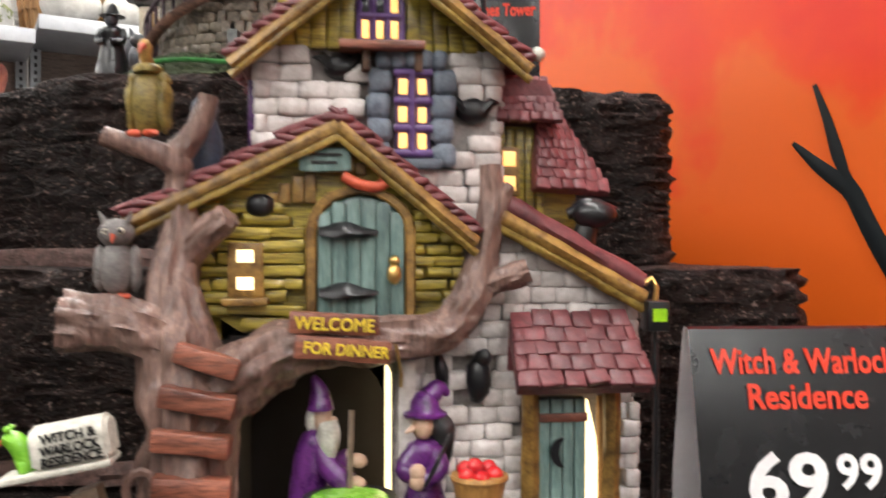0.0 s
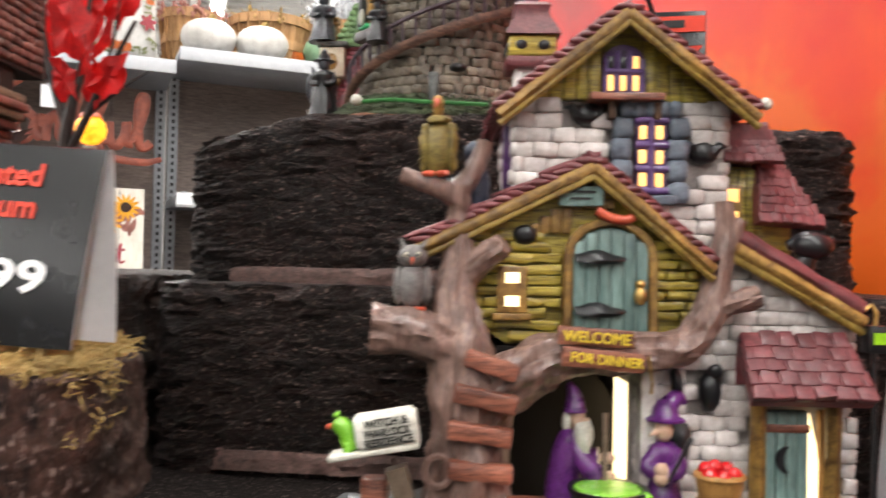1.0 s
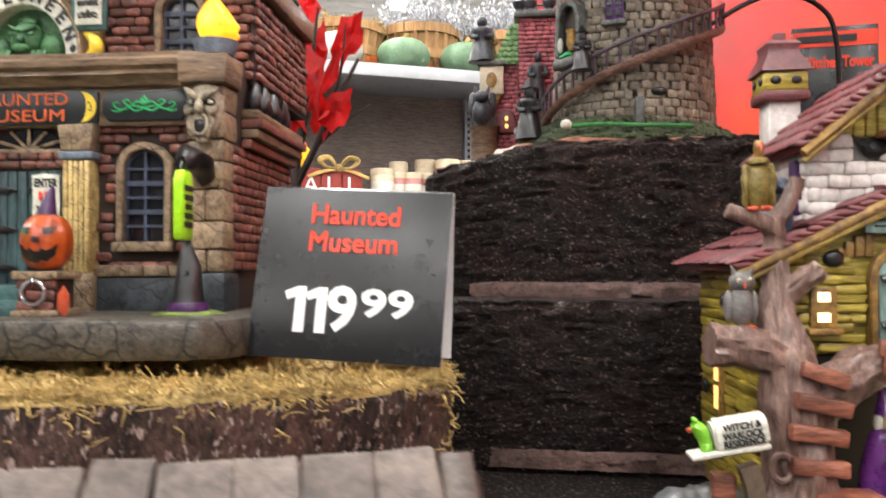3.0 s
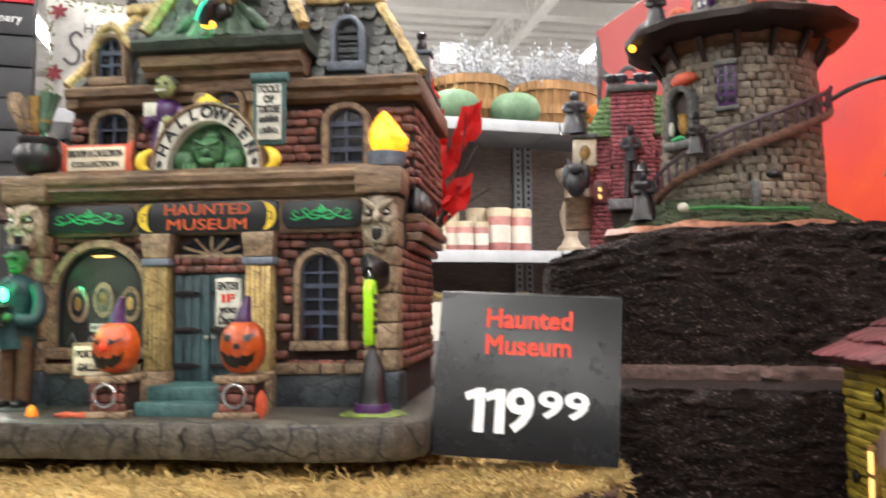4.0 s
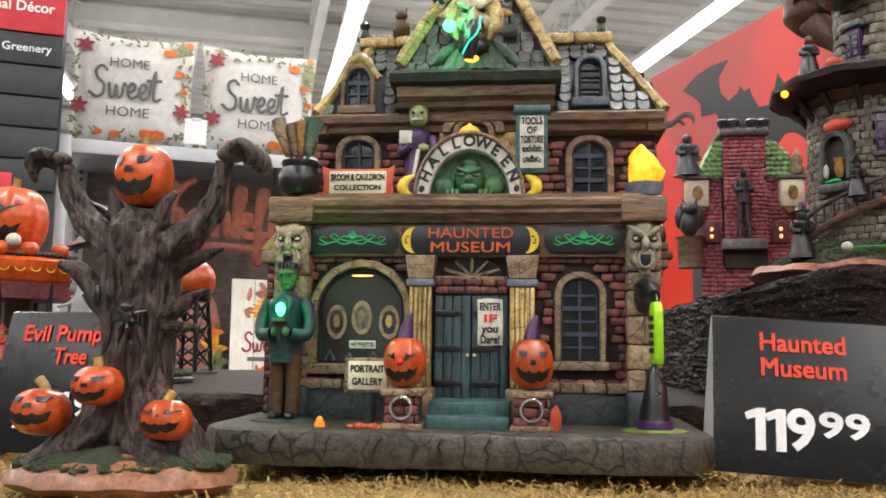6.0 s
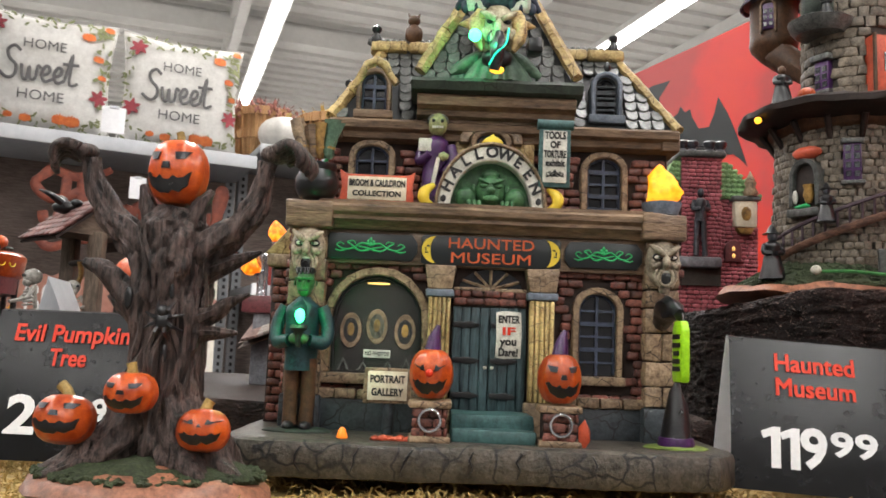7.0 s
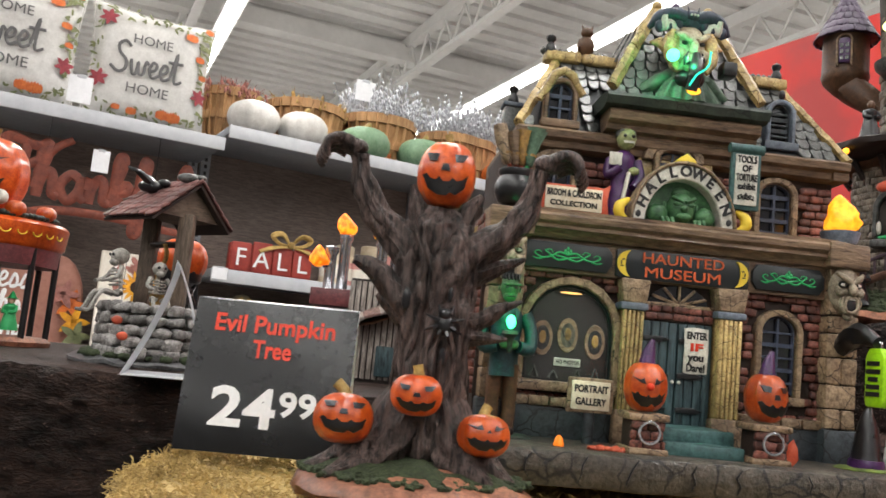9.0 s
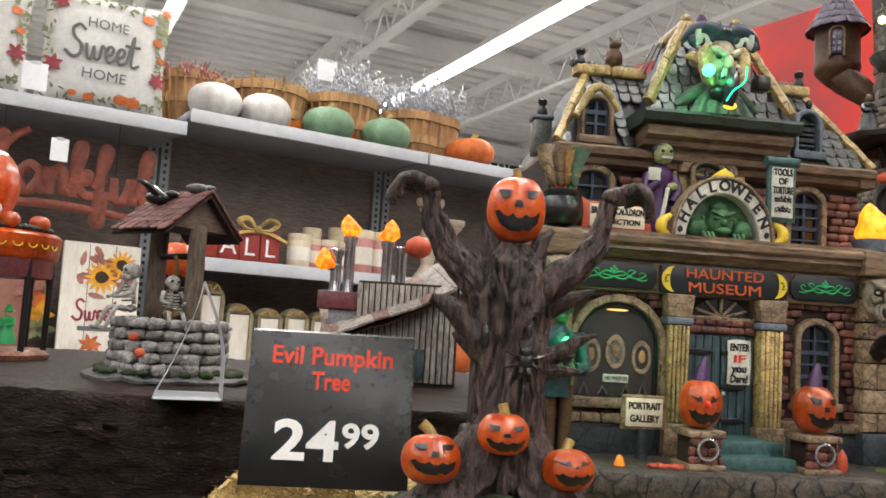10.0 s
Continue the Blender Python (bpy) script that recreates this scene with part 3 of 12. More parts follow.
BLOCK = [(-0.282, 0.264), (-0.266, 0.286), (-0.2625, 0.308), (-0.286, 0.40), (-0.298, 0.41), (-0.836, 0.41), (-0.846, 0.40), (-0.846, 0.28), (-0.824, 0.17), (-0.80, 0.11), (-0.75, 0.088), (-0.64, 0.092), (-0.585, 0.12), (-0.54, 0.155), (-0.474, 0.178), (-0.40, 0.2015), (-0.342, 0.2236)]


def front_edge(x):
    """The y of the moss block's front at x."""
    run = [(-0.846, 0.28), (-0.824, 0.17), (-0.80, 0.11), (-0.75, 0.088), (-0.64, 0.092), (-0.585, 0.12), (-0.54, 0.155), (-0.474, 0.178), (-0.40, 0.2015), (-0.342, 0.2236), (-0.282, 0.264), (-0.266, 0.286)]
    for (a, ya), (b, yb) in zip(run, run[1:]):
        if x <= b:
            return ya + (yb - ya) * (x - a) / (b - a)
    return 0.288


def display():
    edge = [(-1.7, -0.12), (0.62, -0.12), (0.62, 0.20), (0.04, 1.20), (-1.7, 1.20)]
    bm = bmesh.new()
    foot = [bm.verts.new((x, y, 0.0)) for x, y in edge]
    rim = [bm.verts.new((x, y, FLOOR_Z - 0.004)) for x, y in edge]
    bm.faces.new(foot[::-1])
    bm.faces.new(rim)
    for k in range(5):
        bm.faces.new((foot[k], foot[(k + 1) % 5], rim[(k + 1) % 5], rim[k]))
    bmesh.ops.bevel(bm, geom=list(bm.edges), offset=0.004, segments=1, affect="EDGES")
    table = part("display_table", bm, M["floor_dark"])
    tagged(table, "black display plinth under the village", "plinth", kind="structure")
    sheet = part("ground", wavy_block(-1.7, 0.62, -0.11, 1.19, FLOOR_Z - 0.003, FLOOR_Z, 0.012, 0.001, plan_pts=[(-1.69, -0.11), (0.61, -0.11), (0.61, 0.20), (0.035, 1.19), (-1.69, 1.19)]), M["floor_dark"])
    tagged(sheet, "dark rough sheet on the display, specked pale for glints", "ground", kind="structure")

    def slope(x, y):
        return -0.022 * max(0.0, min(1.0, (-0.235 - x) / 0.09)) - 0.012 * max(0.0, min(1.0, (x + 0.05) / 0.15))

    low = part("foam_step", wavy_block(-0.305, 0.205, 0.447, 1.06, FLOOR_Z, 1.339, 0.0028, 0.0042, seed=1.0, round_r=0.03, skew=0.2), M["foam"])
    tagged(low, "lower step of dark brown carved foam, layered, specked pale for glints", "foam block", "carved foam steps")
    up = part("foam_step", wavy_block(-0.325, 0.155, 0.535, 1.06, 1.339, 1.462, 0.0028, 0.0042, tilt=slope, seed=4.0, round_r=0.035, skew=0.12), M["foam"])
    tagged(up, "upper step of dark brown carved foam with a sloping top", "foam block", "carved foam steps")
    # the worn pale strip where the two steps meet
    part("worn_strip", wavy_block(-0.285, -0.02, 0.5285, 0.56, 1.3385, 1.350, 0.0025, 0.0042, seed=9.0, round_r=0.004), M["foam_pale"], up, "bare pinkish strip along the joint")
    part("worn_strip", wavy_block(-0.26, -0.06, 0.4415, 0.47, FLOOR_Z + 0.004, FLOOR_Z + 0.016, 0.0025, 0.0042, seed=12.0, round_r=0.004), M["foam_pale"], low, "bare pinkish strip near its foot")
    left = part("foam_step", wavy_block(-1.62, -0.335, 0.46, 1.2, FLOOR_Z, 1.343, 0.005, 0.005, seed=7.0, round_r=0.03), M["foam_plain"])
    tagged(left, "long dark brown carved foam step under the well", "foam block", "carved foam steps")
    front = part("foam_block", wavy_block(-0.86, -0.262, 0.055, 0.40, FLOOR_Z, MOSS_Z - 0.007, 0.0045, 0.0022, seed=2.0, plan_pts=BLOCK, lean=lambda x: 0.026 * max(0.0, min(1.0, (x + 0.42) / 0.1))), M["foam_bark"])
    tagged(front, "mottled dark foam block topped with dry moss", "foam block")


def moss_mat():
    """Dry moss: thousands of short crinkled strands in one mesh."""
    r = random.Random(3)
    verts, faces = [], []

    def strand(p, n, step, w):
        d = Vector((r.uniform(-1, 1), r.uniform(-1, 1), r.uniform(-0.1, 0.5))).normalized()
        base = len(verts)
        for k in range(n):
            side = d.orthogonal().normalized() * w * (1 - 0.5 * k / n)
            for s in (side, d.cross(side.normalized()) * w, -side):
                verts.append(p + s)
            d = (d + Vector((r.uniform(-1, 1), r.uniform(-1, 1), r.uniform(-0.8, 0.6))) * 1.05).normalized()
            p = p + d * step
        for k in range(n - 1):
            a = base + 3 * k
            for j in range(3):
                faces.append((a + j, a + (j + 1) % 3, a + 3 + (j + 1) % 3, a + 3 + j))

    x0, x1, y1 = -0.833, -0.262, 0.40
    for _ in range(19000):
        x = r.uniform(x0, x1)
        y0 = front_edge(x) + 0.002
        y = y0 + (r.random() ** 2) * 0.12 if r.random() < 0.6 else r.uniform(y0, y1)
        if r.random() < 0.2:
            x = (x0 + r.random() ** 2 * 0.08) if r.random() < 0.55 else (x1 - r.random() ** 2 * 0.06)
            y = r.uniform(front_edge(x), y1)
        if x > -0.264 - max(0.0, y - 0.308) * 0.26:
            continue
        clump = noise.noise(Vector((x * 28, y * 28, 0)))
        if clump < -0.25 and r.random() < 0.5:
            continue
        p = Vector((x, y, MOSS_Z - 0.008 + r.random() * (0.005 + 0.007 * max(0, clump))))
        strand(p, r.randint(5, 7), r.uniform(0.0012, 0.0024), r.uniform(0.0004, 0.0008))
    # some strands hang over the front and the end
    for _ in range(300):
        x = r.uniform(x0, x1)
        if noise.noise(Vector((x * 30, 5, 0))) < 0.02:
            continue
        strand(Vector((x, front_edge(x) - 0.003, MOSS_Z - 0.008 - r.random() ** 3 * 0.017)), 5, 0.0028, 0.0006)
    for _ in range(70):
        y = r.uniform(0.287, 0.34)
        strand(Vector((x1 - max(0.0, y - 0.308) * 0.26, y, MOSS_Z - 0.006 - r.random() ** 3 * 0.035)), 5, 0.0028, 0.0006)
    me = bpy.data.meshes.new("dry_moss")
    me.from_pydata([tuple(v) for v in verts], [], faces)
    me.materials.append(M["moss"])
    ob = new("dry_moss", me)
    tagged(ob, "tangled dry yellow-brown moss over the foam block", "moss", kind="stuff")
    bed = part("moss_bed", wavy_block(x0, x1, 0.1, y1, MOSS_Z - 0.012, MOSS_Z - 0.0045, 0.004, 0.002, seed=21, plan_pts=[(x * 0.99 - 0.0056, y * 0.98 + 0.005) for x, y in BLOCK]), M["moss"])
    tagged(bed, "bed of packed dry moss on the foam block", "moss", kind="stuff")


def tent_card(name_lines, price, cents, m, label, width=0.1):
    """A folded price card: curved black front, white inside, standing like a tent."""
    t = thing("price_card", m, label, "price card", "price cards")
    H, D = 0.0905, 0.0225
    front = []
    for k in range(11):
        f = k / 10
        y = -D + (D - 0.003) * f ** 1.35
        front.append((y, H * f))
    back = [(-y * 0.9, z) for y, z in front][::-1]
    bm = bmesh.new()

    def sheet(line, off):
        rows = []
        for y, z in line:
            rows.append([bm.verts.new((x, y + off, z)) for x in (-width / 2, 0, width / 2)])
        out = []
        for a, b in zip(rows, rows[1:]):
            for i in range(2):
                out.append(bm.faces.new((a[i], a[i + 1], b[i + 1], b[i])))
        return rows, out

    line = front + [(0.0, H + 0.001)] + back
    outer, fo = sheet(line, 0.0)
    inner_line = [(y + (0.0008 if y < 0 else -0.0008 if y > 0 else 0), z - (0.0008 if abs(y) < 0.004 else 0)) for y, z in line]
    inner, fi = sheet(inner_line, 0.0)
    for f in fi:
        f.material_index = 1
    for side in (0, 2):
        for k in range(len(line) - 1):
            f = bm.faces.new((outer[k][side], outer[k + 1][side], inner[k + 1][side], inner[k][side]))
            f.material_index = 1
    for k in (0, len(line) - 1):
        for i in range(2):
            f = bm.faces.new((outer[k][i], outer[k][i + 1], inner[k][i + 1], inner[k][i]))
            f.material_index = 1
    part("folded_card", smooth(bm, 30), [M["card"], M["paper"]], t)

    def on_front(z):
        f = z / H
        y = -D + (D - 0.003) * f ** 1.35
        slope = math.atan((D - 0.003) * 1.35 * f ** 0.35 / H)
        return y, slope

    def put(txt, size, x, z, ink, nm, bold=0.012, w=None, gap=1.0, fat=0.0):
        y, sl = on_front(z)
        mm = Matrix.Translation((x, y - 0.0009, z)) @ Matrix.Rotation(radians(90) - sl, 4, "X")
        lettering(txt, size, ink, t, mm, nm, bold=bold, depth=0.0002, width=w, spacing=gap, fat=fat)

    def one(x, z, h):
        """The numeral one with its flag."""
        y, sl = on_front(z)
        shape = [(-0.02, -0.5), (0.21, -0.5), (0.21, 0.5), (0.03, 0.5), (-0.27, 0.37), (-0.21, 0.2), (-0.02, 0.275)]
        part("numeral", prism([(px * h, pz * h) for px, pz in shape], -0.0002, 0.0002), M["white_ink"], t, "", Matrix.Translation((x, y - 0.0009, z)) @ Matrix.Rotation(-sl, 4, "X"))

    for i, (txt, w) in enumerate(name_lines):
        put(txt, 0.0155, 0.0, 0.0762 - i * 0.0148, M["red_ink"], "title_line", 0.02, w)
    digits, px, pw = price
    ones = len(digits) - len(digits.lstrip("1"))
    left = px - pw / 2
    for _ in range(ones):
        one(left + 0.0064, 0.0258, 0.0243)
        left += 0.0114
    rest, right = digits[ones:], px + pw / 2
    step = (right - left) / len(rest)
    for k, ch in enumerate(rest):
        put(ch, 0.0322, left + (k + 0.5) * step, 0.0258, M["white_ink"], "numeral", 0.0, step * 0.96, fat=0.028)
    for k, ch in enumerate(cents[0]):
        put(ch, 0.0200, cents[1] + (k - 0.5) * cents[2] * 0.5, 0.0300, M["white_ink"], "small_numeral", 0.0, cents[2] * 0.47, fat=0.028)
    return t


def partition():
    """The tall printed end panel beside the display."""
    t = thing("end_panel", Matrix.Translation((-0.343, 1.90, 0)) @ Matrix.Rotation(radians(-60), 4, "Z"), "tall printed panel, red fading to orange, with bat and branch silhouettes", "display panel", kind="structure")
    m = bpy.data.materials.new("printed_panel")
    m.use_nodes = True
    nt = m.node_tree
    b = nt.nodes["Principled BSDF"]
    tc = nt.nodes.new("ShaderNodeTexCoord")
    sep = nt.nodes.new("ShaderNodeSeparateXYZ")
    nt.links.new(tc.outputs["Object"], sep.inputs[0])
    nz = nt.nodes.new("ShaderNodeTexNoise")
    nz.inputs["Scale"].default_value, nz.inputs["Detail"].default_value = 2.6, 5.0
    nt.links.new(tc.outputs["Object"], nz.inputs["Vector"])
    # red above and far, orange below and near
    e = nt.nodes.new("ShaderNodeMath")
    e.operation = "MULTIPLY_ADD"
    nt.links.new(sep.outputs["Z"], e.inputs[0])
    e.inputs[1].default_value, e.inputs[2].default_value = -1.25, 1.10
    e2 = nt.nodes.new("ShaderNodeMath")
    e2.operation = "MULTIPLY_ADD"
    nt.links.new(sep.outputs["X"], e2.inputs[0])
    e2.inputs[1].default_value = 0.16
    nt.links.new(e.outputs[0], e2.inputs[2])
    e3 = nt.nodes.new("ShaderNodeMath")
    e3.operation = "MULTIPLY_ADD"
    nt.links.new(nz.outputs["Fac"], e3.inputs[0])
    e3.inputs[1].default_value = 3.1
    nt.links.new(e2.outputs[0], e3.inputs[2])
    ramp = nt.nodes.new("ShaderNodeValToRGB")
    els = ramp.color_ramp.elements
    els[0].position, els[0].color = 0.42, (0.53, 0.021, 0.016, 1)
    els[1].position, els[1].color = 1.0, (0.62, 0.095, 0.007, 1)
    dull = els.new(0.2)
    dull.color = (0.36, 0.026, 0.024, 1)
    mid = els.new(0.72)
    mid.color = (0.58, 0.028, 0.009, 1)
    hot = els.new(0.9)
    hot.color = (0.62, 0.048, 0.005, 1)
    nt.links.new(e3.outputs[0], ramp.inputs["Fac"])
    nt.links.new(ramp.outputs["Color"], b.inputs["Base Color"])
    b.inputs["Roughness"].default_value = 0.45
    b.inputs["Specular IOR Level"].default_value = 0.25
    part("panel", box(0, 2.6, 0.0, 0.03, 0.0, 2.075, 0.002), m, t)
    blk = M["sign_black"]
    # bat: outline from wing tip to wing tip
    bat = [(0.144, 2.0), (0.198, 2.02), (0.26, 2.025), (0.318, 2.02), (0.28, 1.99), (0.285, 1.956), (0.313, 1.928), (0.344, 1.937), (0.353, 1.951), (0.368, 1.934), (0.384, 1.937), (0.39, 1.919), (0.411, 1.888), (0.442, 1.884), (0.458, 1.908), (0.47, 1.941), (0.497, 1.90), (0.523, 1.848), (0.551, 1.778), (0.532, 1.797), (0.512, 1.811), (0.486, 1.815), (0.464, 1.799), (0.437, 1.794), (0.414, 1.826), (0.363, 1.844), (0.324, 1.878), (0.289, 1.878), (0.269, 1.913), (0.216, 1.918), (0.212, 1.951), (0.182, 1.975)]
    part("bat_print", prism(bat, -0.0008, 0.001), blk, t, "black bat silhouette")
    bm = bmesh.new()
    for pts in ([(0.004, 2.06, 0.012), (0.016, 2.0, 0.014), (0.03, 1.96, 0.012), (0.09, 1.932, 0.009), (0.144, 1.942, 0.006), (0.18, 1.93, 0.005), (0.186, 1.91, 0.002)], [(0.126, 1.935, 0.006), (0.15, 1.915, 0.003)], [(0.02, 1.98, 0.012), (0.012, 1.9, 0.012), (0.008, 1.83, 0.01), (0.03, 1.82, 0.006), (0.05, 1.8, 0.002)], [(0.008, 1.84, 0.01), (0.006, 1.7, 0.008), (0.01, 1.55, 0.006)]):
        limb(bm, [(x, -0.0012, z, w) for x, z, w in pts], 4, 6, 0, 0.2, 1.0)
    for v in bm.verts:
        v.co.y = -0.0012 + (v.co.y + 0.0012) * 0.1
        v.co.x = max(v.co.x, 0.001)
    part("branch_print", smooth(bm), blk, t, "black branch silhouette")
    bm = bmesh.new()
    for pts in ([(1.44, 1.29, 0.010), (1.404, 1.346, 0.009), (1.38, 1.388, 0.0085), (1.37, 1.41, 0.005), (1.362, 1.43, 0.0065), (1.351, 1.463, 0.0045), (1.339, 1.494, 0.0025)], [(1.378, 1.39, 0.006), (1.365, 1.406, 0.0075), (1.338, 1.427, 0.0058), (1.317, 1.445, 0.002)]):
        limb(bm, [(x, -0.0012, z, w) for x, z, w in pts], 4, 6, 0, 0.3, 1.0)
    for v in bm.verts:
        v.co.y = -0.0012 + (v.co.y + 0.0012) * 0.1
    part("branch_print", smooth(bm), blk, t, "black bare branch silhouette")


shop()
gondola()
display()
moss_mat()
partition()
tent_card([("Haunted", 0.0485), ("Museum", 0.048)], ("119", -0.0140, 0.0395), ("99", 0.0213, 0.0288), pose(-0.317, 0.3105, MOSS_Z + 0.0042, 0, 2.9, 3), "black folded price card with red title beside the museum", 0.103)
tent_card([("Witch & Warlock", 0.083), ("Residence", 0.053)], ("69", -0.0120, 0.0360), ("99", 0.0195, 0.0205), pose(0.158, 0.379, FLOOR_Z + 0.002, 0, 0, 3), "black folded price card with red title beside the witch house")
tent_card([("Evil Pumpkin", 0.0735), ("Tree", 0.0235)], ("24", -0.0120, 0.0400), ("99", 0.0200, 0.0230), pose(-0.7735, 0.27, MOSS_Z + 0.005, 0, 0, 3), "black folded price card with red title beside the pumpkin tree")

# ---- the haunted museum ----
MUSEUM = pose(-0.5080, 0.3125, 1.317, 0, 0, 6)
BRICKS = with_mat(stone_meshes(6, 11), M["brick"])


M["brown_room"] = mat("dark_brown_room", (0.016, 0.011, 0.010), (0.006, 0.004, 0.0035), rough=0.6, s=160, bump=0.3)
M["mask_stone"] = mat("mask_stone", (0.46, 0.385, 0.28), (0.10, 0.075, 0.05), rough=0.5, s=190, bump=0.7, bs=500)
M["sallow"] = mat("sallow_skull", (0.42, 0.43, 0.20), (0.16, 0.17, 0.07), rough=0.45, s=300, bump=0.4)
M["cap_blue"] = mat("blue_black_cap", (0.05, 0.065, 0.10), (0.012, 0.016, 0.028), rough=0.45, s=220, bump=0.5)


def pumpkin_mesh(rx, rz, ribs=9, ry=None, deep=0.09, at=(0, 0, 0)):
    bm = bmesh.new()
    ry = ry or rx
    segs, rows = ribs * 4, 12
    rings = []
    for i in range(rows + 1):
        f = math.pi * i / rows
        rr, zz = math.sin(f), -math.cos(f)
        rr = rr ** 0.85
        zz *= 1.0 - 0.16 * (1 - rr) ** 2
        if rr < 0.02:
            rings.append([bm.verts.new((at[0], at[1], at[2] + rz * zz))])
            continue
        ring = []
        for k in range(segs):
            a = 2 * math.pi * k / segs
            lob = 1.0 - deep * abs(math.cos(a * ribs / 2)) ** 5
            ring.append(bm.verts.new((at[0] + rx * rr * lob * math.cos(a), at[1] + ry * rr * lob * math.sin(a), at[2] + rz * zz)))
        rings.append(ring)
    for a, b in zip(rings, rings[1:]):
        for k in range(segs):
            j = (k + 1) % segs
            if len(a) == 1:
                bm.faces.new((a[0], b[j], b[k]))
            elif len(b) == 1:
                bm.faces.new((a[k], a[j], b[0]))
            else:
                bm.faces.new((a[k], a[j], b[j], b[k]))
    return smooth(bm, 70)


def carve(outlines, rx, ry, rz, at=(0, 0, 0), lift=1.012):
    """Dark carved shapes laid on the front of an egg-shaped body; outlines in fractions of its half width and height."""
    bm = bmesh.new()
    for pts in outlines:
        pts = [(x * 1.22, z * 1.15) for x, z in pts]
        vs = [bm.verts.new((x, 0, z)) for x, z in pts]
        f = bm.faces.new(vs)
        bmesh.ops.triangulate(bm, faces=[f])
    bmesh.ops.subdivide_edges(bm, edges=list(bm.edges), cuts=2, use_grid_fill=True)
    for v in bm.verts:
        x, z = v.co.x, v.co.z
        y = -math.sqrt(max(0.02, 1.0 - min(0.98, x * x + z * z * 0.8)))
        v.co = Vector((at[0] + x * rx * lift, at[1] + y * ry * lift - 0.0003, at[2] + z * rz * lift))
    out = bmesh.ops.extrude_face_region(bm, geom=list(bm.faces))
    for g in out["geom"]:
        if isinstance(g, bmesh.types.BMVert):
            g.co.y += 0.0012
    bmesh.ops.recalc_face_normals(bm, faces=bm.faces)
    return bm


EVIL = [[(-0.62, 0.32), (-0.30, 0.12), (-0.16, 0.10), (-0.22, 0.30), (-0.34, 0.22)], [(0.62, 0.32), (0.34, 0.22), (0.22, 0.30), (0.16, 0.10), (0.30, 0.12)], [(-0.07, 0.0), (0.07, 0.0), (0.0, 0.13)],
        [(-0.62, -0.16), (-0.5, -0.22), (-0.42, -0.15), (-0.3, -0.26), (-0.12, -0.3), (-0.05, -0.22), (0.05, -0.3), (0.25, -0.28), (0.36, -0.17), (0.46, -0.24), (0.62, -0.12), (0.5, -0.42), (0.25, -0.6), (0.1, -0.5), (-0.02, -0.62), (-0.25, -0.6), (-0.5, -0.42)]]
GRIN = [[(-0.55, 0.42), (-0.2, 0.38), (-0.25, 0.2), (-0.45, 0.22)], [(0.55, 0.42), (0.45, 0.22), (0.25, 0.2), (0.2, 0.38)], [(-0.12, -0.02), (0.12, -0.02), (0.08, 0.14), (-0.08, 0.14)],
        [(-0.62, -0.12), (-0.5, -0.08), (-0.4, -0.2), (-0.25, -0.24), (-0.15, -0.16), (-0.05, -0.27), (0.1, -0.27), (0.2, -0.18), (0.32, -0.24), (0.45, -0.2), (0.6, -0.06), (0.52, -0.38), (0.3, -0.55), (0.15, -0.5), (0.05, -0.58), (-0.2, -0.56), (-0.45, -0.42)]]


def jack(name, parent, at, rx, rz, face, turn=0.0, tilt=0.0, stem=None, label="", nose=None, ry=None):
    """A carved pumpkin as a part: body > face, stem."""
    ry = ry or rx
    body = part(name, pumpkin_mesh(rx, rz, 9, ry), M["pumpkin"], parent, label, Matrix.Translation(at) @ Euler((radians(tilt), 0, radians(turn))).to_matrix().to_4x4())
    part("face", carve(face, rx, ry, rz), M["black"], body, "dark carved face")
    if stem:
        part("stem", tube([(0, 0, rz * 0.8), (stem[0] * 0.3, 0, rz * 0.95 + stem[1] * 0.4), (stem[0], 0, rz * 0.95 + stem[1])], [stem[2], stem[2] * 0.75, stem[2] * (0.25 if stem[3] == "purple" else 0.8)], 8), M[stem[3]], body, "purple pointed top" if stem[3] == "purple" else "")
    if nose:
        part("nose", ball((0, -ry, rz * 0.03), nose), M["red_ink"], body, "round red nose")
    return body


def crescent(cx, cz, r, flip, y0, y1, n=14):
    k = -1 if flip else 1
    outer = [(cx - k * r * math.sin(math.pi * i / n), cz + r * math.cos(math.pi * i / n)) for i in range(n + 1)]
    inner = [(cx + k * (0.05 * r) - k * 0.42 * r * math.sin(math.pi * i / n), cz + r * 0.96 * math.cos(math.pi * i / n)) for i in range(n, -1, -1)]
    return prism(outer + inner[1:-1], y0, y1)


def swirl(cx, cz, w, h, y, r0=0.0007):
    """A painted ornament: two mirrored scrolls and a crest."""
    bm = bmesh.new()
    for k in (-1, 1):
        for pts in ([(0, 0.1), (0.25, 0.25), (0.5, -0.15), (0.75, -0.25), (0.95, 0.05), (0.85, 0.25), (0.75, 0.1)], [(0.05, -0.25), (0.3, -0.35), (0.55, 0.1), (0.65, 0.3), (0.5, 0.4), (0.42, 0.2)], [(0.0, -0.2), (0.15, -0.1), (0.35, 0.0)], [(0.7, -0.3), (0.85, -0.4), (1.0, -0.3)]):
            run = spline([Vector((cx + k * a * w, y, cz + b * h)) for a, b in pts], 4)
            add_tube(bm, run, [r0 * (1.0 - 0.5 * i / len(run)) for i in range(len(run))], 5)
    for a, b in ((0, 0.55), (-0.08, 0.35), (0.08, 0.35), (0, 0.2)):
        add_ball(bm, (cx + a * w, y, cz + b * h), r0 * 1.5, (1, 0.6, 1.6), 1)
    return smooth(bm)


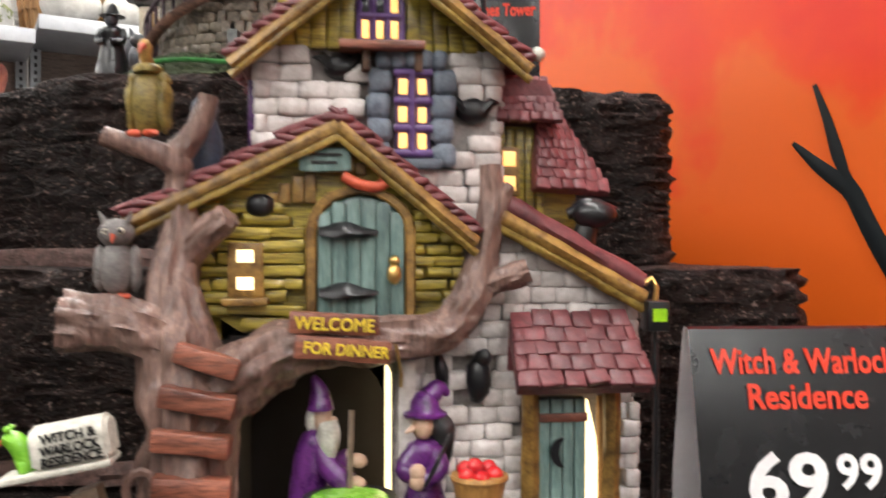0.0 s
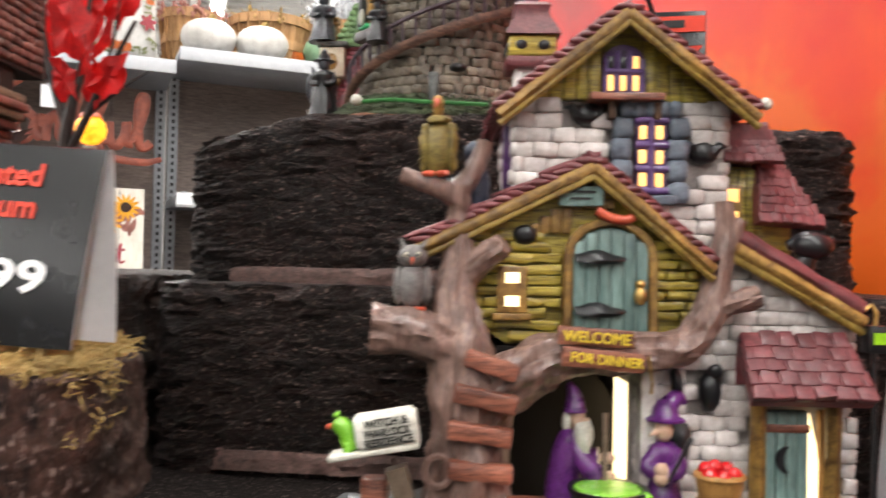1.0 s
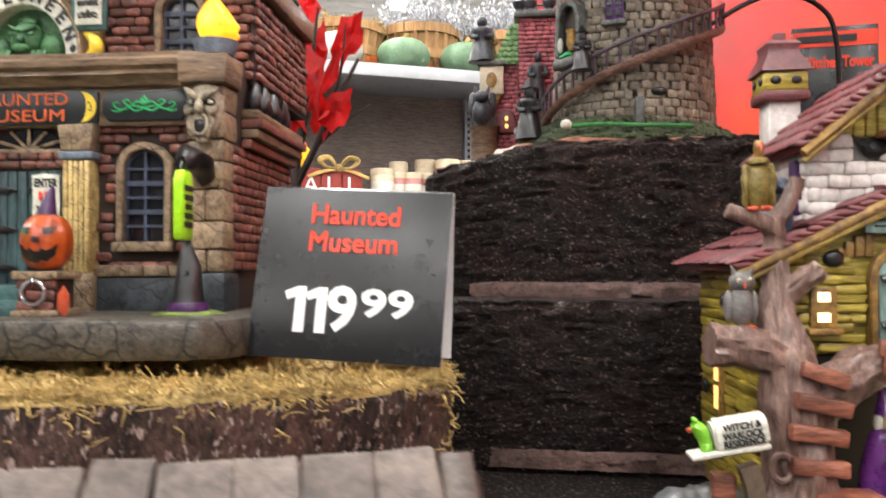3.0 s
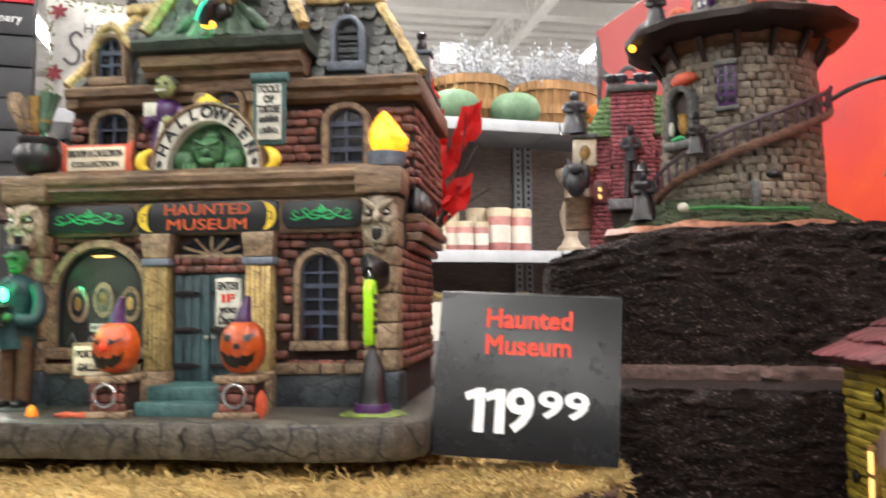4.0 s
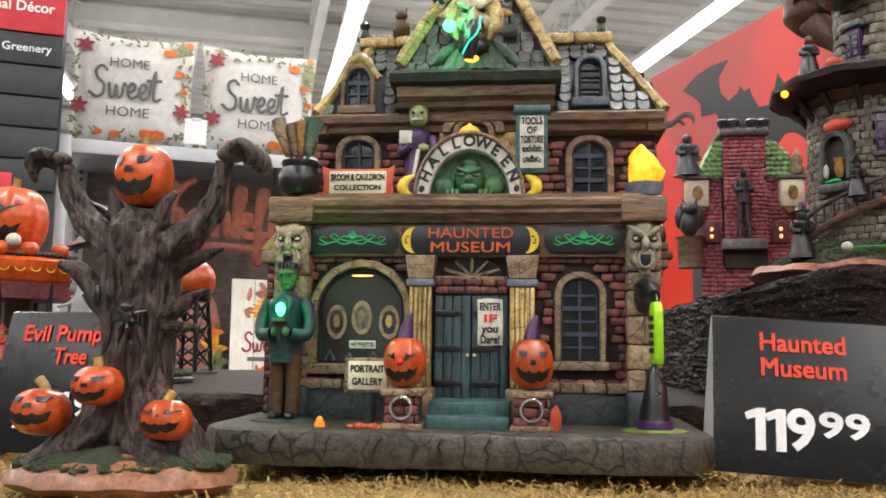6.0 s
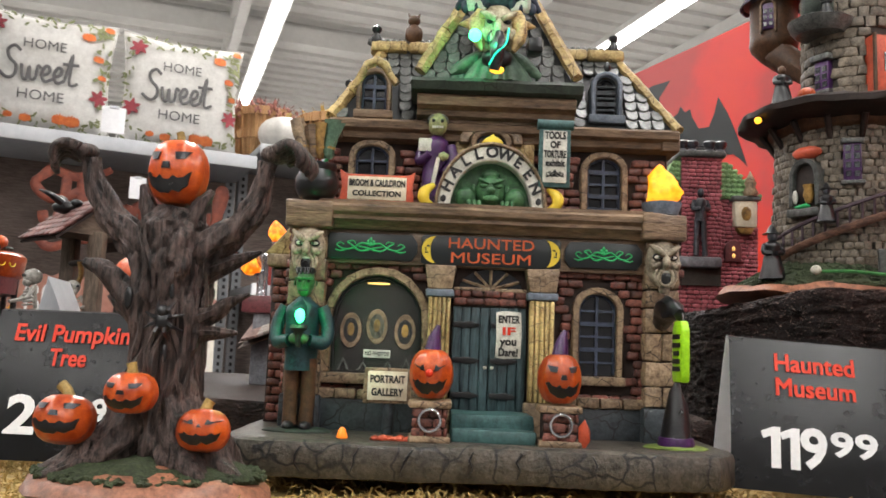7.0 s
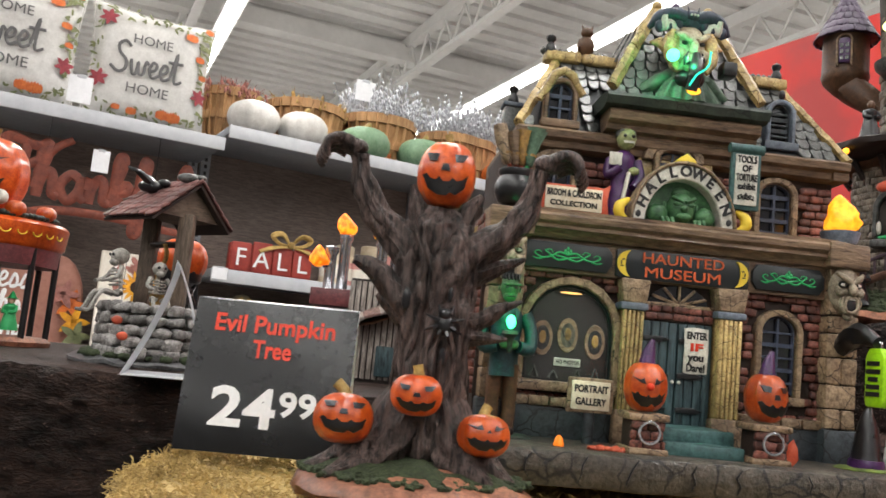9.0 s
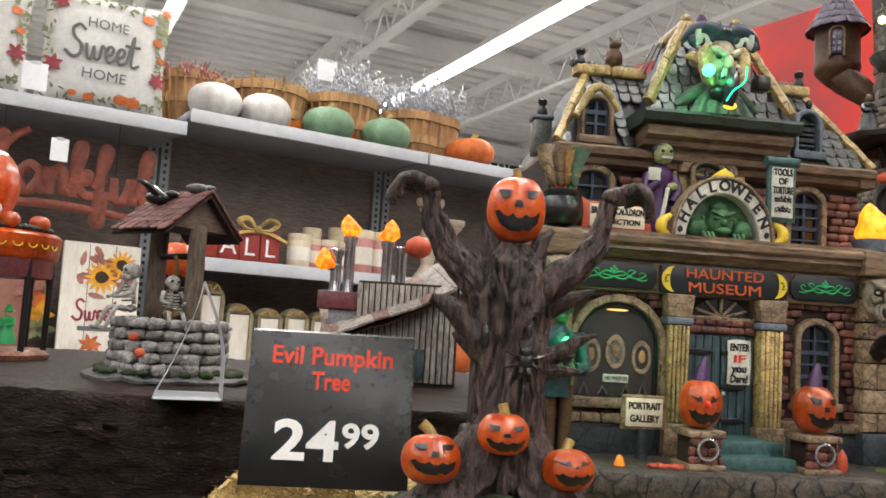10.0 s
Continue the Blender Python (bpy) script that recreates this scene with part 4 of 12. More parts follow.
def mask_face(at, s, mats):
    """A scowling stone mask with a wide open mouth; slots: stone, dark mouth, white eye."""
    bm = bmesh.new()
    add_ball(bm, (0, 0.005, 0.001), 0.0112, (0.95, 0.6, 1.4), 3)
    limb(bm, [(0, -0.0012, 0.0085, 0.0016), (0, -0.0038, 0.004, 0.0019), (0, -0.0055, -0.0005, 0.0026), (0, -0.0030, -0.0028, 0.0012)], 4, 9)
    for k in (-1, 1):
        add_ball(bm, (k * 0.0044, -0.0012, 0.0044), 0.0030, (1.15, 0.5, 0.75), 2, 1)
        add_ball(bm, (k * 0.0046, -0.0024, 0.0042), 0.0021, (1.1, 0.45, 0.55), 2, 2)
        add_ball(bm, (k * 0.0038, -0.0033, 0.0042), 0.0008, (1, 0.5, 1), 1, 1)
        limb(bm, [(k * 0.0008, -0.0042, 0.0050, 0.0014), (k * 0.0045, -0.0038, 0.0078, 0.0020), (k * 0.0092, -0.0004, 0.0118, 0.0010)], 4, 8)
        limb(bm, [(k * 0.0030, -0.0028, 0.0004, 0.0012), (k * 0.0064, -0.0018, -0.0012, 0.0026), (k * 0.0082, 0.0006, 0.0022, 0.0016)], 4, 8)
        limb(bm, [(k * 0.0048, -0.0026, -0.0032, 0.0012), (k * 0.0062, -0.0020, -0.0080, 0.0014), (k * 0.0030, -0.0020, -0.0138, 0.0016)], 4, 8)
    run = [(0.0042 * math.cos(q), -0.0034, -0.0086 + 0.0052 * math.sin(q)) for q in [2 * math.pi * i / 14 for i in range(15)]]
    add_tube(bm, run, 0.0012, 6, cap=False)
    add_ball(bm, (0, -0.0026, -0.0086), 0.0039, (0.95, 0.3, 1.2), 2, 1)
    add_box(bm, -0.0022, 0.0022, -0.0042, -0.003, -0.0056, -0.0044, 0.0003, 0, 2)
    add_ball(bm, (0, 0.0, -0.0156), 0.0038, (0.95, 0.8, 0.8), 2)
    jitter(bm, 0.0005, 350)
    for v in bm.verts:
        v.co = Vector(at) + v.co * s
    return smooth(bm, 70)


def grid_window(parent, name, cx, half, z0, spring, rise, y, cols, rows, frame_mat, stone, sill=True, out=0.0045, label=""):
    """A round-headed window: stone surround, painted frame with glazing bars, panes, sill."""
    win = part(name, band(arch(cx, half + out, z0 - 0.001, spring, rise + out), arch(cx, half, z0 - 0.001, spring, rise), y - 0.0045, y + 0.004, jit=0.0005), stone, parent, label or "round-headed window in a stone surround")
    part("frame", band(arch(cx, half, z0, spring, rise), arch(cx, half - 0.0016, z0 + 0.0016, spring, rise - 0.0016), y - 0.0012, y + 0.004), frame_mat, win, "blue-grey window frame")
    bm = bmesh.new()
    for i in range(1, cols):
        x = cx - half + 2 * half * i / cols
        top = spring + rise * math.sqrt(max(0, 1 - ((x - cx) / half) ** 2))
        add_box(bm, x - 0.0008, x + 0.0008, y - 0.0008, y + 0.003, z0, top)
    part("mullion", bm, frame_mat, win)
    for j in range(1, rows):
        z = z0 + (spring + rise * 0.35 - z0) * j / (rows - 0.5)
        t = 0.0014 if j % 2 == 0 else 0.0007
        part("glazing_bar", box(cx - half + 0.0006, cx + half - 0.0006, y - 0.0007, y + 0.003, z - t, z + t), frame_mat, win)
    part("pane", prism(arch(cx, half - 0.0005, z0, spring, rise - 0.0005), y + 0.0018, y + 0.003), M["pane"], win, "dark glossy pane")
    if sill:
        part("sill", box(cx - half - out - 0.0015, cx + half + out + 0.0015, y - 0.0065, y + 0.003, z0 - 0.0065, z0 - 0.0008, 0.0008, 0, 0.0004), stone, win)
    return win


def ringlet(at, R, r, mat_, parent):
    bm = bmesh.new()
    n = 20
    add_tube(bm, [(at[0] + R * math.sin(2 * math.pi * i / n), at[1], at[2] + R * math.cos(2 * math.pi * i / n)) for i in range(n + 1)], r, 6, cap=False)
    add_ball(bm, (at[0], at[1], at[2] + R), r * 1.7, (1, 1, 1), 1)
    return part("ring", smooth(bm), mat_, parent, "pale metal ring")


def statue_frank():
    """Green-faced figure in a teal coat holding a lit lamp; one mesh."""
    bm = bmesh.new()
    for k in (-1, 1):
        limb(bm, [(k * 0.0055, 0, 0.004, 0.0052), (k * 0.006, 0.0005, 0.022, 0.0052), (k * 0.005, 0, 0.043, 0.0062)], 4, 10, 1, 0.08)
        add_ball(bm, (k * 0.006, -0.004, 0.0035), 0.0055, (0.8, 1.35, 0.6), 2, 3)
    limb(bm, [(0, 0, 0.036, 0.0125), (0, 0, 0.046, 0.0122), (0, 0, 0.06, 0.0128), (0, 0, 0.072, 0.0135), (0, 0, 0.077, 0.008), (0, 0, 0.080, 0.004)], 4, 16, 0, 0.06, 0.72)
    for k in (-1, 1):
        limb(bm, [(k * 0.013, 0, 0.074, 0.0045), (k * 0.0175, -0.001, 0.063, 0.0046), (k * 0.0165, -0.006, 0.053, 0.0044), (k * 0.007, -0.0125, 0.0535, 0.0036)], 4, 9, 0, 0.12)
        add_ball(bm, (k * 0.003, -0.0145, 0.0545), 0.0034, (1.2, 0.9, 0.9), 2, 2)
        add_tube(bm, [(k * 0.001, -0.0095, 0.0785), (k * 0.006, -0.0102, 0.074), (k * 0.004, -0.0105, 0.066)], [0.001, 0.0028, 0.0008], 6, 0, 0.4)
    add_ball(bm, (0, -0.0008, 0.0885), 0.0062, (0.95, 1.0, 1.2), 3, 2)
    add_ball(bm, (0, -0.0022, 0.0838), 0.0046, (1.0, 1.0, 0.85), 2, 2)
    add_ball(bm, (0, 0.0008, 0.0945), 0.0062, (1.0, 1.0, 0.42), 2, 3)
    for q in range(5):
        add_tube(bm, [(-0.0048 + q * 0.0024, -0.005, 0.0955), (-0.0046 + q * 0.0023, -0.0068, 0.0925)], [0.0016, 0.0005], 5, 3)
    add_ball(bm, (0, -0.0078, 0.0865), 0.0016, (0.8, 1, 1.5), 1, 2)
    add_box(bm, -0.0058, 0.0058, -0.0082, -0.006, 0.0892, 0.0906, 0.0004, 0, 2)
    for k in (-1, 1):
        add_ball(bm, (k * 0.0027, -0.0070, 0.0882), 0.0011, (1, 0.5, 0.7), 1, 3)
        add_ball(bm, (k * 0.0068, -0.0005, 0.0875), 0.0016, (0.5, 1, 1.2), 1, 2)
    add_box(bm, -0.003, 0.003, -0.0074, -0.0064, 0.0828, 0.0835, 0.0002, 0, 3)
    add_lathe(bm, [(0.0018, 0), (0.0022, 0.006), (0.0034, 0.009), (0.0062, 0.011), (0.0056, 0.013)], 12, (0, -0.0165, 0.0495), 4)
    add_ball(bm, (0, -0.0150, 0.0680), 0.0034, (1, 0.8, 1.25), 2, 5)
    for v in bm.verts:
        if v.co.z > 0.0795:
            v.co = Vector((v.co.x * 1.12, v.co.y * 1.05, 0.0795 + (v.co.z - 0.0795) * 1.08))
        v.co.x *= 0.86
    jitter(bm, 0.0004, 260)
    return smooth(bm, 55)


def statue_butler():
    bm = bmesh.new()
    limb(bm, [(0, 0, 0.0, 0.0105), (0, 0, 0.012, 0.0098), (0, 0, 0.028, 0.0085), (0, 0, 0.04, 0.0088), (0, 0, 0.045, 0.004)], 4, 12, 0, 0.1, 0.7)
    add_ball(bm, (0, -0.003, 0.0515), 0.0066, (0.9, 0.95, 1.1), 2, 1)
    add_lathe(bm, [(0.0066, 0), (0.0062, 0.003), (0.004, 0.0048), (0, 0.0055)], 12, (0, -0.001, 0.0532), 2)
    for k in (-1, 1):
        limb(bm, [(k * 0.008, 0, 0.039, 0.0034), (k * 0.0095, -0.003, 0.029, 0.0033), (k * 0.004, -0.0078, 0.027 - 0.006 * k, 0.0024)], 4, 8, 0, 0.1)
        add_ball(bm, (k * 0.0026, -0.0085, 0.0525), 0.0013, (1, 0.5, 1), 1, 3)
    add_ball(bm, (0.004, -0.0085, 0.031), 0.0034, (1.1, 0.8, 0.9), 1, 1)
    add_box(bm, -0.011, -0.003, -0.0078, -0.007, 0.034, 0.042, 0.0006, 0, 4)
    for i in range(5):
        add_box(bm, -0.0034 + i * 0.0014, -0.0024 + i * 0.0014, -0.0098, -0.009, 0.0478, 0.0492, 0.0, 0, 4)
    add_tube(bm, [(-0.002, -0.009, 0.012), (0.001, -0.009, 0.030)], 0.0013, 6, 4)
    return smooth(bm, 60)


def demon_head():
    """The lit horned mask on the roof; one mesh with painted colours."""
    bm = bmesh.new()
    add_ball(bm, (0, 0, 0.028), 0.0165, (0.82, 0.75, 1.2), 3, 0)
    add_ball(bm, (0, -0.012, 0.0165), 0.0078, (0.95, 0.8, 1.0), 2, 0)
    add_ball(bm, (0, -0.0145, 0.025), 0.004, (0.8, 1.1, 1.7), 2, 0)
    for k in (-1, 1):
        add_tube(bm, [(k * 0.002, -0.0145, 0.0315), (k * 0.007, -0.0135, 0.0345), (k * 0.012, -0.009, 0.0385)], [0.002, 0.0024, 0.001], 6, 0)
        add_ball(bm, (k * 0.006, -0.0118, 0.0305), 0.0024, (1.2, 0.6, 0.7), 1, 3)
        add_ball(bm, (k * 0.0078, -0.0095, 0.0225), 0.0048, (1, 0.8, 1.1), 2, 0)
        run = spline([Vector((k * 0.010, -0.003, 0.041)), Vector((k * 0.016, -0.005, 0.046)), Vector((k * 0.019, -0.006, 0.0415)), Vector((k * 0.0195, -0.008, 0.050))], 4)
        add_tube(bm, run, [0.0042 * (1 - 0.55 * i / len(run)) for i in range(len(run))], 8, 2)
        add_tube(bm, [(k * 0.0135, -0.001, 0.03), (k * 0.02, 0.001, 0.034), (k * 0.026, 0.002, 0.0335)], [0.005, 0.0035, 0.0006], 7, 1)
        add_tube(bm, [(k * 0.0045, -0.0155, 0.016), (k * 0.0052, -0.0175, 0.0205)], [0.0012, 0.0003], 5, 2)
        limb(bm, [(k * 0.008, 0.004, 0.013, 0.005), (k * 0.018, 0.002, 0.006, 0.0052), (k * 0.030, 0.004, -0.002, 0.0036)], 4, 8, 4, 0.25)
        limb(bm, [(k * 0.0118, -0.006, 0.040, 0.0034), (k * 0.0142, -0.0075, 0.030, 0.0046), (k * 0.0132, -0.010, 0.019, 0.0042), (k * 0.0102, -0.012, 0.010, 0.0012)], 4, 10, 1, 0.4, 1.0, 0.25)
        add_tube(bm, [(k * 0.0045, -0.0165, 0.0225), (k * 0.0068, -0.0155, 0.0185), (k * 0.0062, -0.0145, 0.0135)], [0.0006, 0.0011, 0.0005], 5, 3)
    add_ball(bm, (0, -0.008, 0.0065), 0.009, (1.2, 0.7, 0.8), 2, 3)
    add_box(bm, -0.0055, 0.0055, -0.0185, -0.014, 0.0135, 0.0155, 0.0006, 0, 3)
    # bat-winged cap
    add_ball(bm, (0, 0.0005, 0.049), 0.0125, (1.15, 0.8, 0.62), 2, 5)
    add_ball(bm, (0, -0.008, 0.0515), 0.0045, (1.3, 0.8, 0.8), 2, 5)
    for k in (-1, 1):
        limb(bm, [(k * 0.004, -0.006, 0.0505, 0.0045), (k * 0.013, -0.006, 0.0525, 0.0048), (k * 0.022, -0.004, 0.0495, 0.0042), (k * 0.0285, -0.001, 0.0425, 0.0018)], 4, 8, 5, 0.25)
        for q in range(3):
            add_ball(bm, (k * (0.009 + q * 0.0065), -0.005, 0.0465 - q * 0.0018), 0.0045, (0.8, 0.7, 1.1), 2, 5)
        add_tube(bm, [(k * 0.003, -0.009, 0.053), (k * 0.0042, -0.009, 0.0575)], [0.0014, 0.0002], 5, 5)
    for q in range(3):
        add_ball(bm, (-0.0022 + q * 0.0022, -0.0118, 0.051), 0.0009, (1, 0.6, 1.2), 1, 2)
    jitter(bm, 0.0005, 260)
    return smooth(bm, 65)


def flame_mesh(h, r, slot=0, seed=0.0):
    bm = bmesh.new()
    add_lathe(bm, [(r * 0.72, 0), (r * 0.98, h * 0.14), (r, h * 0.32), (r * 0.88, h * 0.5), (r * 0.66, h * 0.68), (r * 0.4, h * 0.85), (r * 0.16, h * 0.96), (0, h)], 16)
    for v in bm.verts:
        f = v.co.z / h
        a = math.atan2(v.co.y, v.co.x)
        k = 1.0 + 0.16 * math.sin(a * 3 + f * 7 + seed) + 0.08 * math.sin(a * 5 - f * 11 + seed)
        v.co.x, v.co.y = v.co.x * k + math.sin(f * 5 + seed) * r * 0.12, v.co.y * k
        v.co.z += 0.05 * h * math.sin(a * 4 + seed) * (1 - abs(2 * f - 1))
    return smooth(bm, 80)


SETBACK = Matrix.Translation((-0.0876, -0.5515, 0.0718)) @ Matrix.Scale(1.0526, 4) @ Matrix.Translation((0.0826, 0.5515, -0.0768))


def museum():
    t = thing("haunted_museum", MUSEUM, "painted resin toy museum of red brick with a mansard roof", "model house")
    S, SL = M["sand"], M["sandlow"]
    # base slab
    bm = bmesh.new()
    pts = [(-0.1645, -0.052), (-0.152, -0.070), (-0.10, -0.075), (0.0, -0.074), (0.085, -0.076), (0.122, -0.070), (0.137, -0.05), (0.139, 0.06), (0.135, 0.145), (-0.16, 0.145), (-0.166, 0.04)]
    plan = []
    for (ax, ay), (bx, by) in zip(pts, pts[1:] + pts[:1]):
        n = max(1, int(math.hypot(bx - ax, by - ay) / 0.006))
        plan += [(ax + (bx - ax) * k / n, ay + (by - ay) * k / n) for k in range(n)]
    rings = []
    for z, inset in ((0.0, 0.002), (0.003, 0.0), (0.016, 0.0), (0.0195, 0.001), (0.021, 0.0035)):
        rings.append([bm.verts.new((x * (1 - inset / 0.15), (y - 0.03) * (1 - inset / 0.1) + 0.03, z + noise.noise(Vector((x * 60, y * 60, z * 50))) * 0.0008)) for x, y in plan])
    for a, b in zip(rings, rings[1:]):
        for k in range(len(plan)):
            j = (k + 1) % len(plan)
            bm.faces.new((a[k], a[j], b[j], b[k]))
    bm.faces.new(rings[-1])
    bm.faces.new(rings[0][::-1])
    base = part("base", smooth(bm, 40), M["base_grey"], t, "cracked grey stone base")
    # carved joints along the front of the base
    r = random.Random(5)
    for i in range(9):
        x = -0.15 + i * 0.0325 + r.uniform(-0.004, 0.004)
        run, z = [], 0.018
        y = -0.0742 if -0.14 < x < 0.11 else -0.067
        for k in range(4):
            run.append((x, y - 0.0006, z))
            x += r.uniform(-0.0035, 0.0035)
            z -= 0.0048
        part("groove", tube(run, [0.0005, 0.0008, 0.0006, 0.0003], 5), M["black"], base)
    # walls
    body = part("wall", box(-0.1405, 0.1135, 0.0015, 0.135, 0.02, 0.168), M["mortar"], t, "lower storey of small red bricks")
    upper = part("wall", box(-0.1165, 0.1125, 0.0045, 0.13, 0.160, 0.2259), M["mortar"], t, "upper storey of small red bricks")

    def clear(x, z, w, h):
        def in_arch(cx, half, z0, spring, rise):
            if abs(x - cx) > half + w * 0.2 or z < z0:
                return False
            return z < spring + rise * math.sqrt(max(0, 1 - min(1, ((abs(x - cx) - w * 0.2) / half) ** 2))) + 0.001
        if z < 0.044 or z > 0.13:
            return False
        if in_arch(-0.0805, 0.0365, 0.05, 0.088, 0.038) or in_arch(0.0635, 0.018, 0.05, 0.104, 0.02):
            return False
        return not (-0.051 < x < 0.037)

    courses(body, BRICKS, -0.119, 0.0947, 0.044, 0.130, 0.0092, 0.0056, 0.0, 0.0045, "brick", clear)

    def clear2(x, z, w, h):
        if abs(x - 0.0695) < 0.0165 and z < 0.216:
            return False
        if abs(x + 0.0868) < 0.0155 and z < 0.218:
            return False
        return not (-0.043 < x < 0.022 and z < 0.222)

    courses(upper, BRICKS, -0.1165, 0.1125, 0.1624, 0.2125, 0.0098, 0.0056, 0.003, 0.0045, "brick", clear2)
    side = Matrix.Translation((0.1135, 0.0, 0)) @ Matrix.Rotation(radians(90), 4, "Z")
    courses(body, BRICKS, 0.004, 0.132, 0.044, 0.118, 0.0095, 0.0058, 0.0, 0.0045, "brick", None, m=side)
    side_up = Matrix.Translation((0.1125, 0.0, 0)) @ Matrix.Rotation(radians(90), 4, "Z")
    courses(upper, BRICKS, 0.006, 0.126, 0.1624, 0.2125, 0.0098, 0.0056, 0.0, 0.0045, "brick", None, m=side_up)
    left = Matrix.Translation((-0.1405, 0.0, 0)) @ Matrix.Rotation(radians(-90), 4, "Z")
    courses(body, BRICKS, -0.13, -0.004, 0.044, 0.165, 0.0095, 0.0058, 0.0, 0.0045, "brick", None, m=left)
    # side wings seen past the corners
    wing = part("side_wing", box(-0.158, -0.1405, 0.035, 0.12, 0.02, 0.128, 0.001, 0, 0.0006), M["mortar"], t, "brick side wing with a stone cornice")
    courses(wing, BRICKS, -0.157, -0.1415, 0.022, 0.126, 0.009, 0.0058, 0.0345, 0.0045, "brick")
    part("wing_cornice", box(-0.162, -0.1405, 0.03, 0.125, 0.128, 0.137, 0.002, 0, 0.0008), S, wing)
    part("wing_roof", prism([(-0.164, 0.137), (-0.1405, 0.137), (-0.1405, 0.162), (-0.146, 0.158)], 0.033, 0.12, 0.001), M["cream"], wing, "small sloping cream roof")
    # right-hand porch with layered brick cornice
    for i, (z, out) in enumerate(((0.118, 0.006), (0.124, 0.010), (0.130, 0.013), (0.136, 0.010))):
        part("side_cornice", box(0.1135, 0.1145 + out, 0.02, 0.13, z, z + 0.0055, 0.0012, 0, 0.0006), M["sandlow"] if i % 2 else M["brick"], t)
    for k in range(7):
        bm = add_ball(bmesh.new(), (0.119 + 0.002 * (k % 2), 0.03 + k * 0.011, 0.1465), 0.0062, (0.8, 1.1, 1.0), 2)
        for v in bm.verts:
            if v.co.z > 0.149:
                v.co.z += (v.co.z - 0.149) * 2.2
                v.co.y += (v.co.z - 0.149) * 0.3
        part("side_ornament", smooth(jitter(bm, 0.0015, 200)), M["black"], t, "black carved ornament on the side cornice")
    # corner pilasters in rough blocks with masks
    for k, (x0, x1) in enumerate(((-0.1385, -0.1145), (0.0925, 0.1145))):
        pil = part("pilaster", box(x0 + 0.001, x1 - 0.001, -0.010, 0.012, 0.02, 0.152), M["mortar"], t, "tan stone corner pilaster")
        z, rr = 0.043, random.Random(20 + k)
        while z < 0.147:
            h = rr.uniform(0.012, 0.02)
            h = min(h, 0.150 - z)
            if z > 0.120:
                h = 0.150 - z
            xs = [x0, x1] if rr.random() < 0.55 else [x0, x0 + (x1 - x0) * rr.uniform(0.4, 0.6), x1]
            for a, b in zip(xs, xs[1:]):
                part("stone", box(a + 0.0003, b - 0.0003, -0.0125, 0.012, z + 0.0003, z + h - 0.0003, 0.0013, 1, 0.0008, 150), S, pil)
            z += h
        part("mask", mask_face(((x0 + x1) / 2, -0.0175, 0.1345), 1.05, None), [M["mask_stone"], M["black"], M["bone"]], pil, "grimacing carved stone mask")
        part("capital", box(x0 - 0.003, x1 + 0.003, -0.019, 0.012, 0.150, 0.1675, 0.002, 2, 0.0012, 90), SL, pil)
        part("foot", box(x0 - 0.001, x1 + 0.001, -0.014, 0.012, 0.02, 0.043, 0.0015, 1, 0.0007), M["plinth"], pil)
    # plinth and ledge
    part("plinth", box(-0.119, -0.032, -0.006, 0.01, 0.02, 0.041, 0.001, 1, 0.0006), M["plinth"], t, "dark slate blue stone plinth")
    part("plinth", box(0.019, 0.0945, -0.006, 0.01, 0.02, 0.041, 0.001, 1, 0.0006), M["plinth"], t, "dark slate blue stone plinth")
    for x0, x1 in ((-0.119, -0.05), (0.036, 0.0945)):
        n = max(3, int((x1 - x0) / 0.012))
        for i in range(n):
            a, b = x0 + (x1 - x0) * i / n, x0 + (x1 - x0) * (i + 1) / n
            part("ledge_stone", box(a + 0.0003, b - 0.0003, -0.0085, 0.006, 0.041, 0.0475, 0.0014, 1, 0.0007, 160), S, t)
    # cornice and frieze
    prof = [(-0.015, 0.1665), (-0.018, 0.1645), (-0.0175, 0.161), (-0.0145, 0.159), (-0.0155, 0.1565), (-0.011, 0.154), (-0.009, 0.151), (0.02, 0.151), (0.02, 0.169), (-0.015, 0.169)]
    part("cornice", crown_wedge(prof, -0.121, 0.0965, 50), SL, t, "brown stone cornice")
    part("frieze", box(-0.119, 0.0945, -0.006, 0.006, 0.1285, 0.1515, 0.0008, 2, 0.0005), SL, t, "stone band behind the sign boards")
    y = -0.0085
    sign = part("sign_board", prism([(-0.0535, 0.1305), (-0.0505, 0.1295), (0.0352, 0.1295), (0.038, 0.1305), (0.038, 0.148), (0.0352, 0.149), (-0.0505, 0.149), (-0.0535, 0.148)], y, -0.005, 0.0005), M["sign_black"], t, "black board with the museum's name and two yellow moons")
    lettering("HAUNTED", 0.0098, M["sign_orange"], sign, face_at(-0.0078, y - 0.0004, 0.1437), "lettering", 0.056, 0.004)
    lettering("MUSEUM", 0.0098, M["sign_orange"], sign, face_at(-0.0078, y - 0.0004, 0.1342), "lettering", 0.052, 0.004)
    for flip, cx in ((False, -0.0443), (True, 0.0285)):
        part("moon", crescent(cx, 0.1392, 0.0088, flip, y - 0.001, y), M["moon"], sign, "yellow crescent moon with a drawn face")
        k = 1 if flip else -1
        for px, pz, w, h in ((0.0048, 0.1415, 0.0009, 0.0005), (0.0056, 0.1372, 0.0011, 0.0004), (0.0062, 0.1393, 0.0004, 0.0012)):
            part("face_mark", box(cx + k * px - w, cx + k * px + w, y - 0.0014, y - 0.0009, pz - h, pz + h), M["sign_black"], sign)
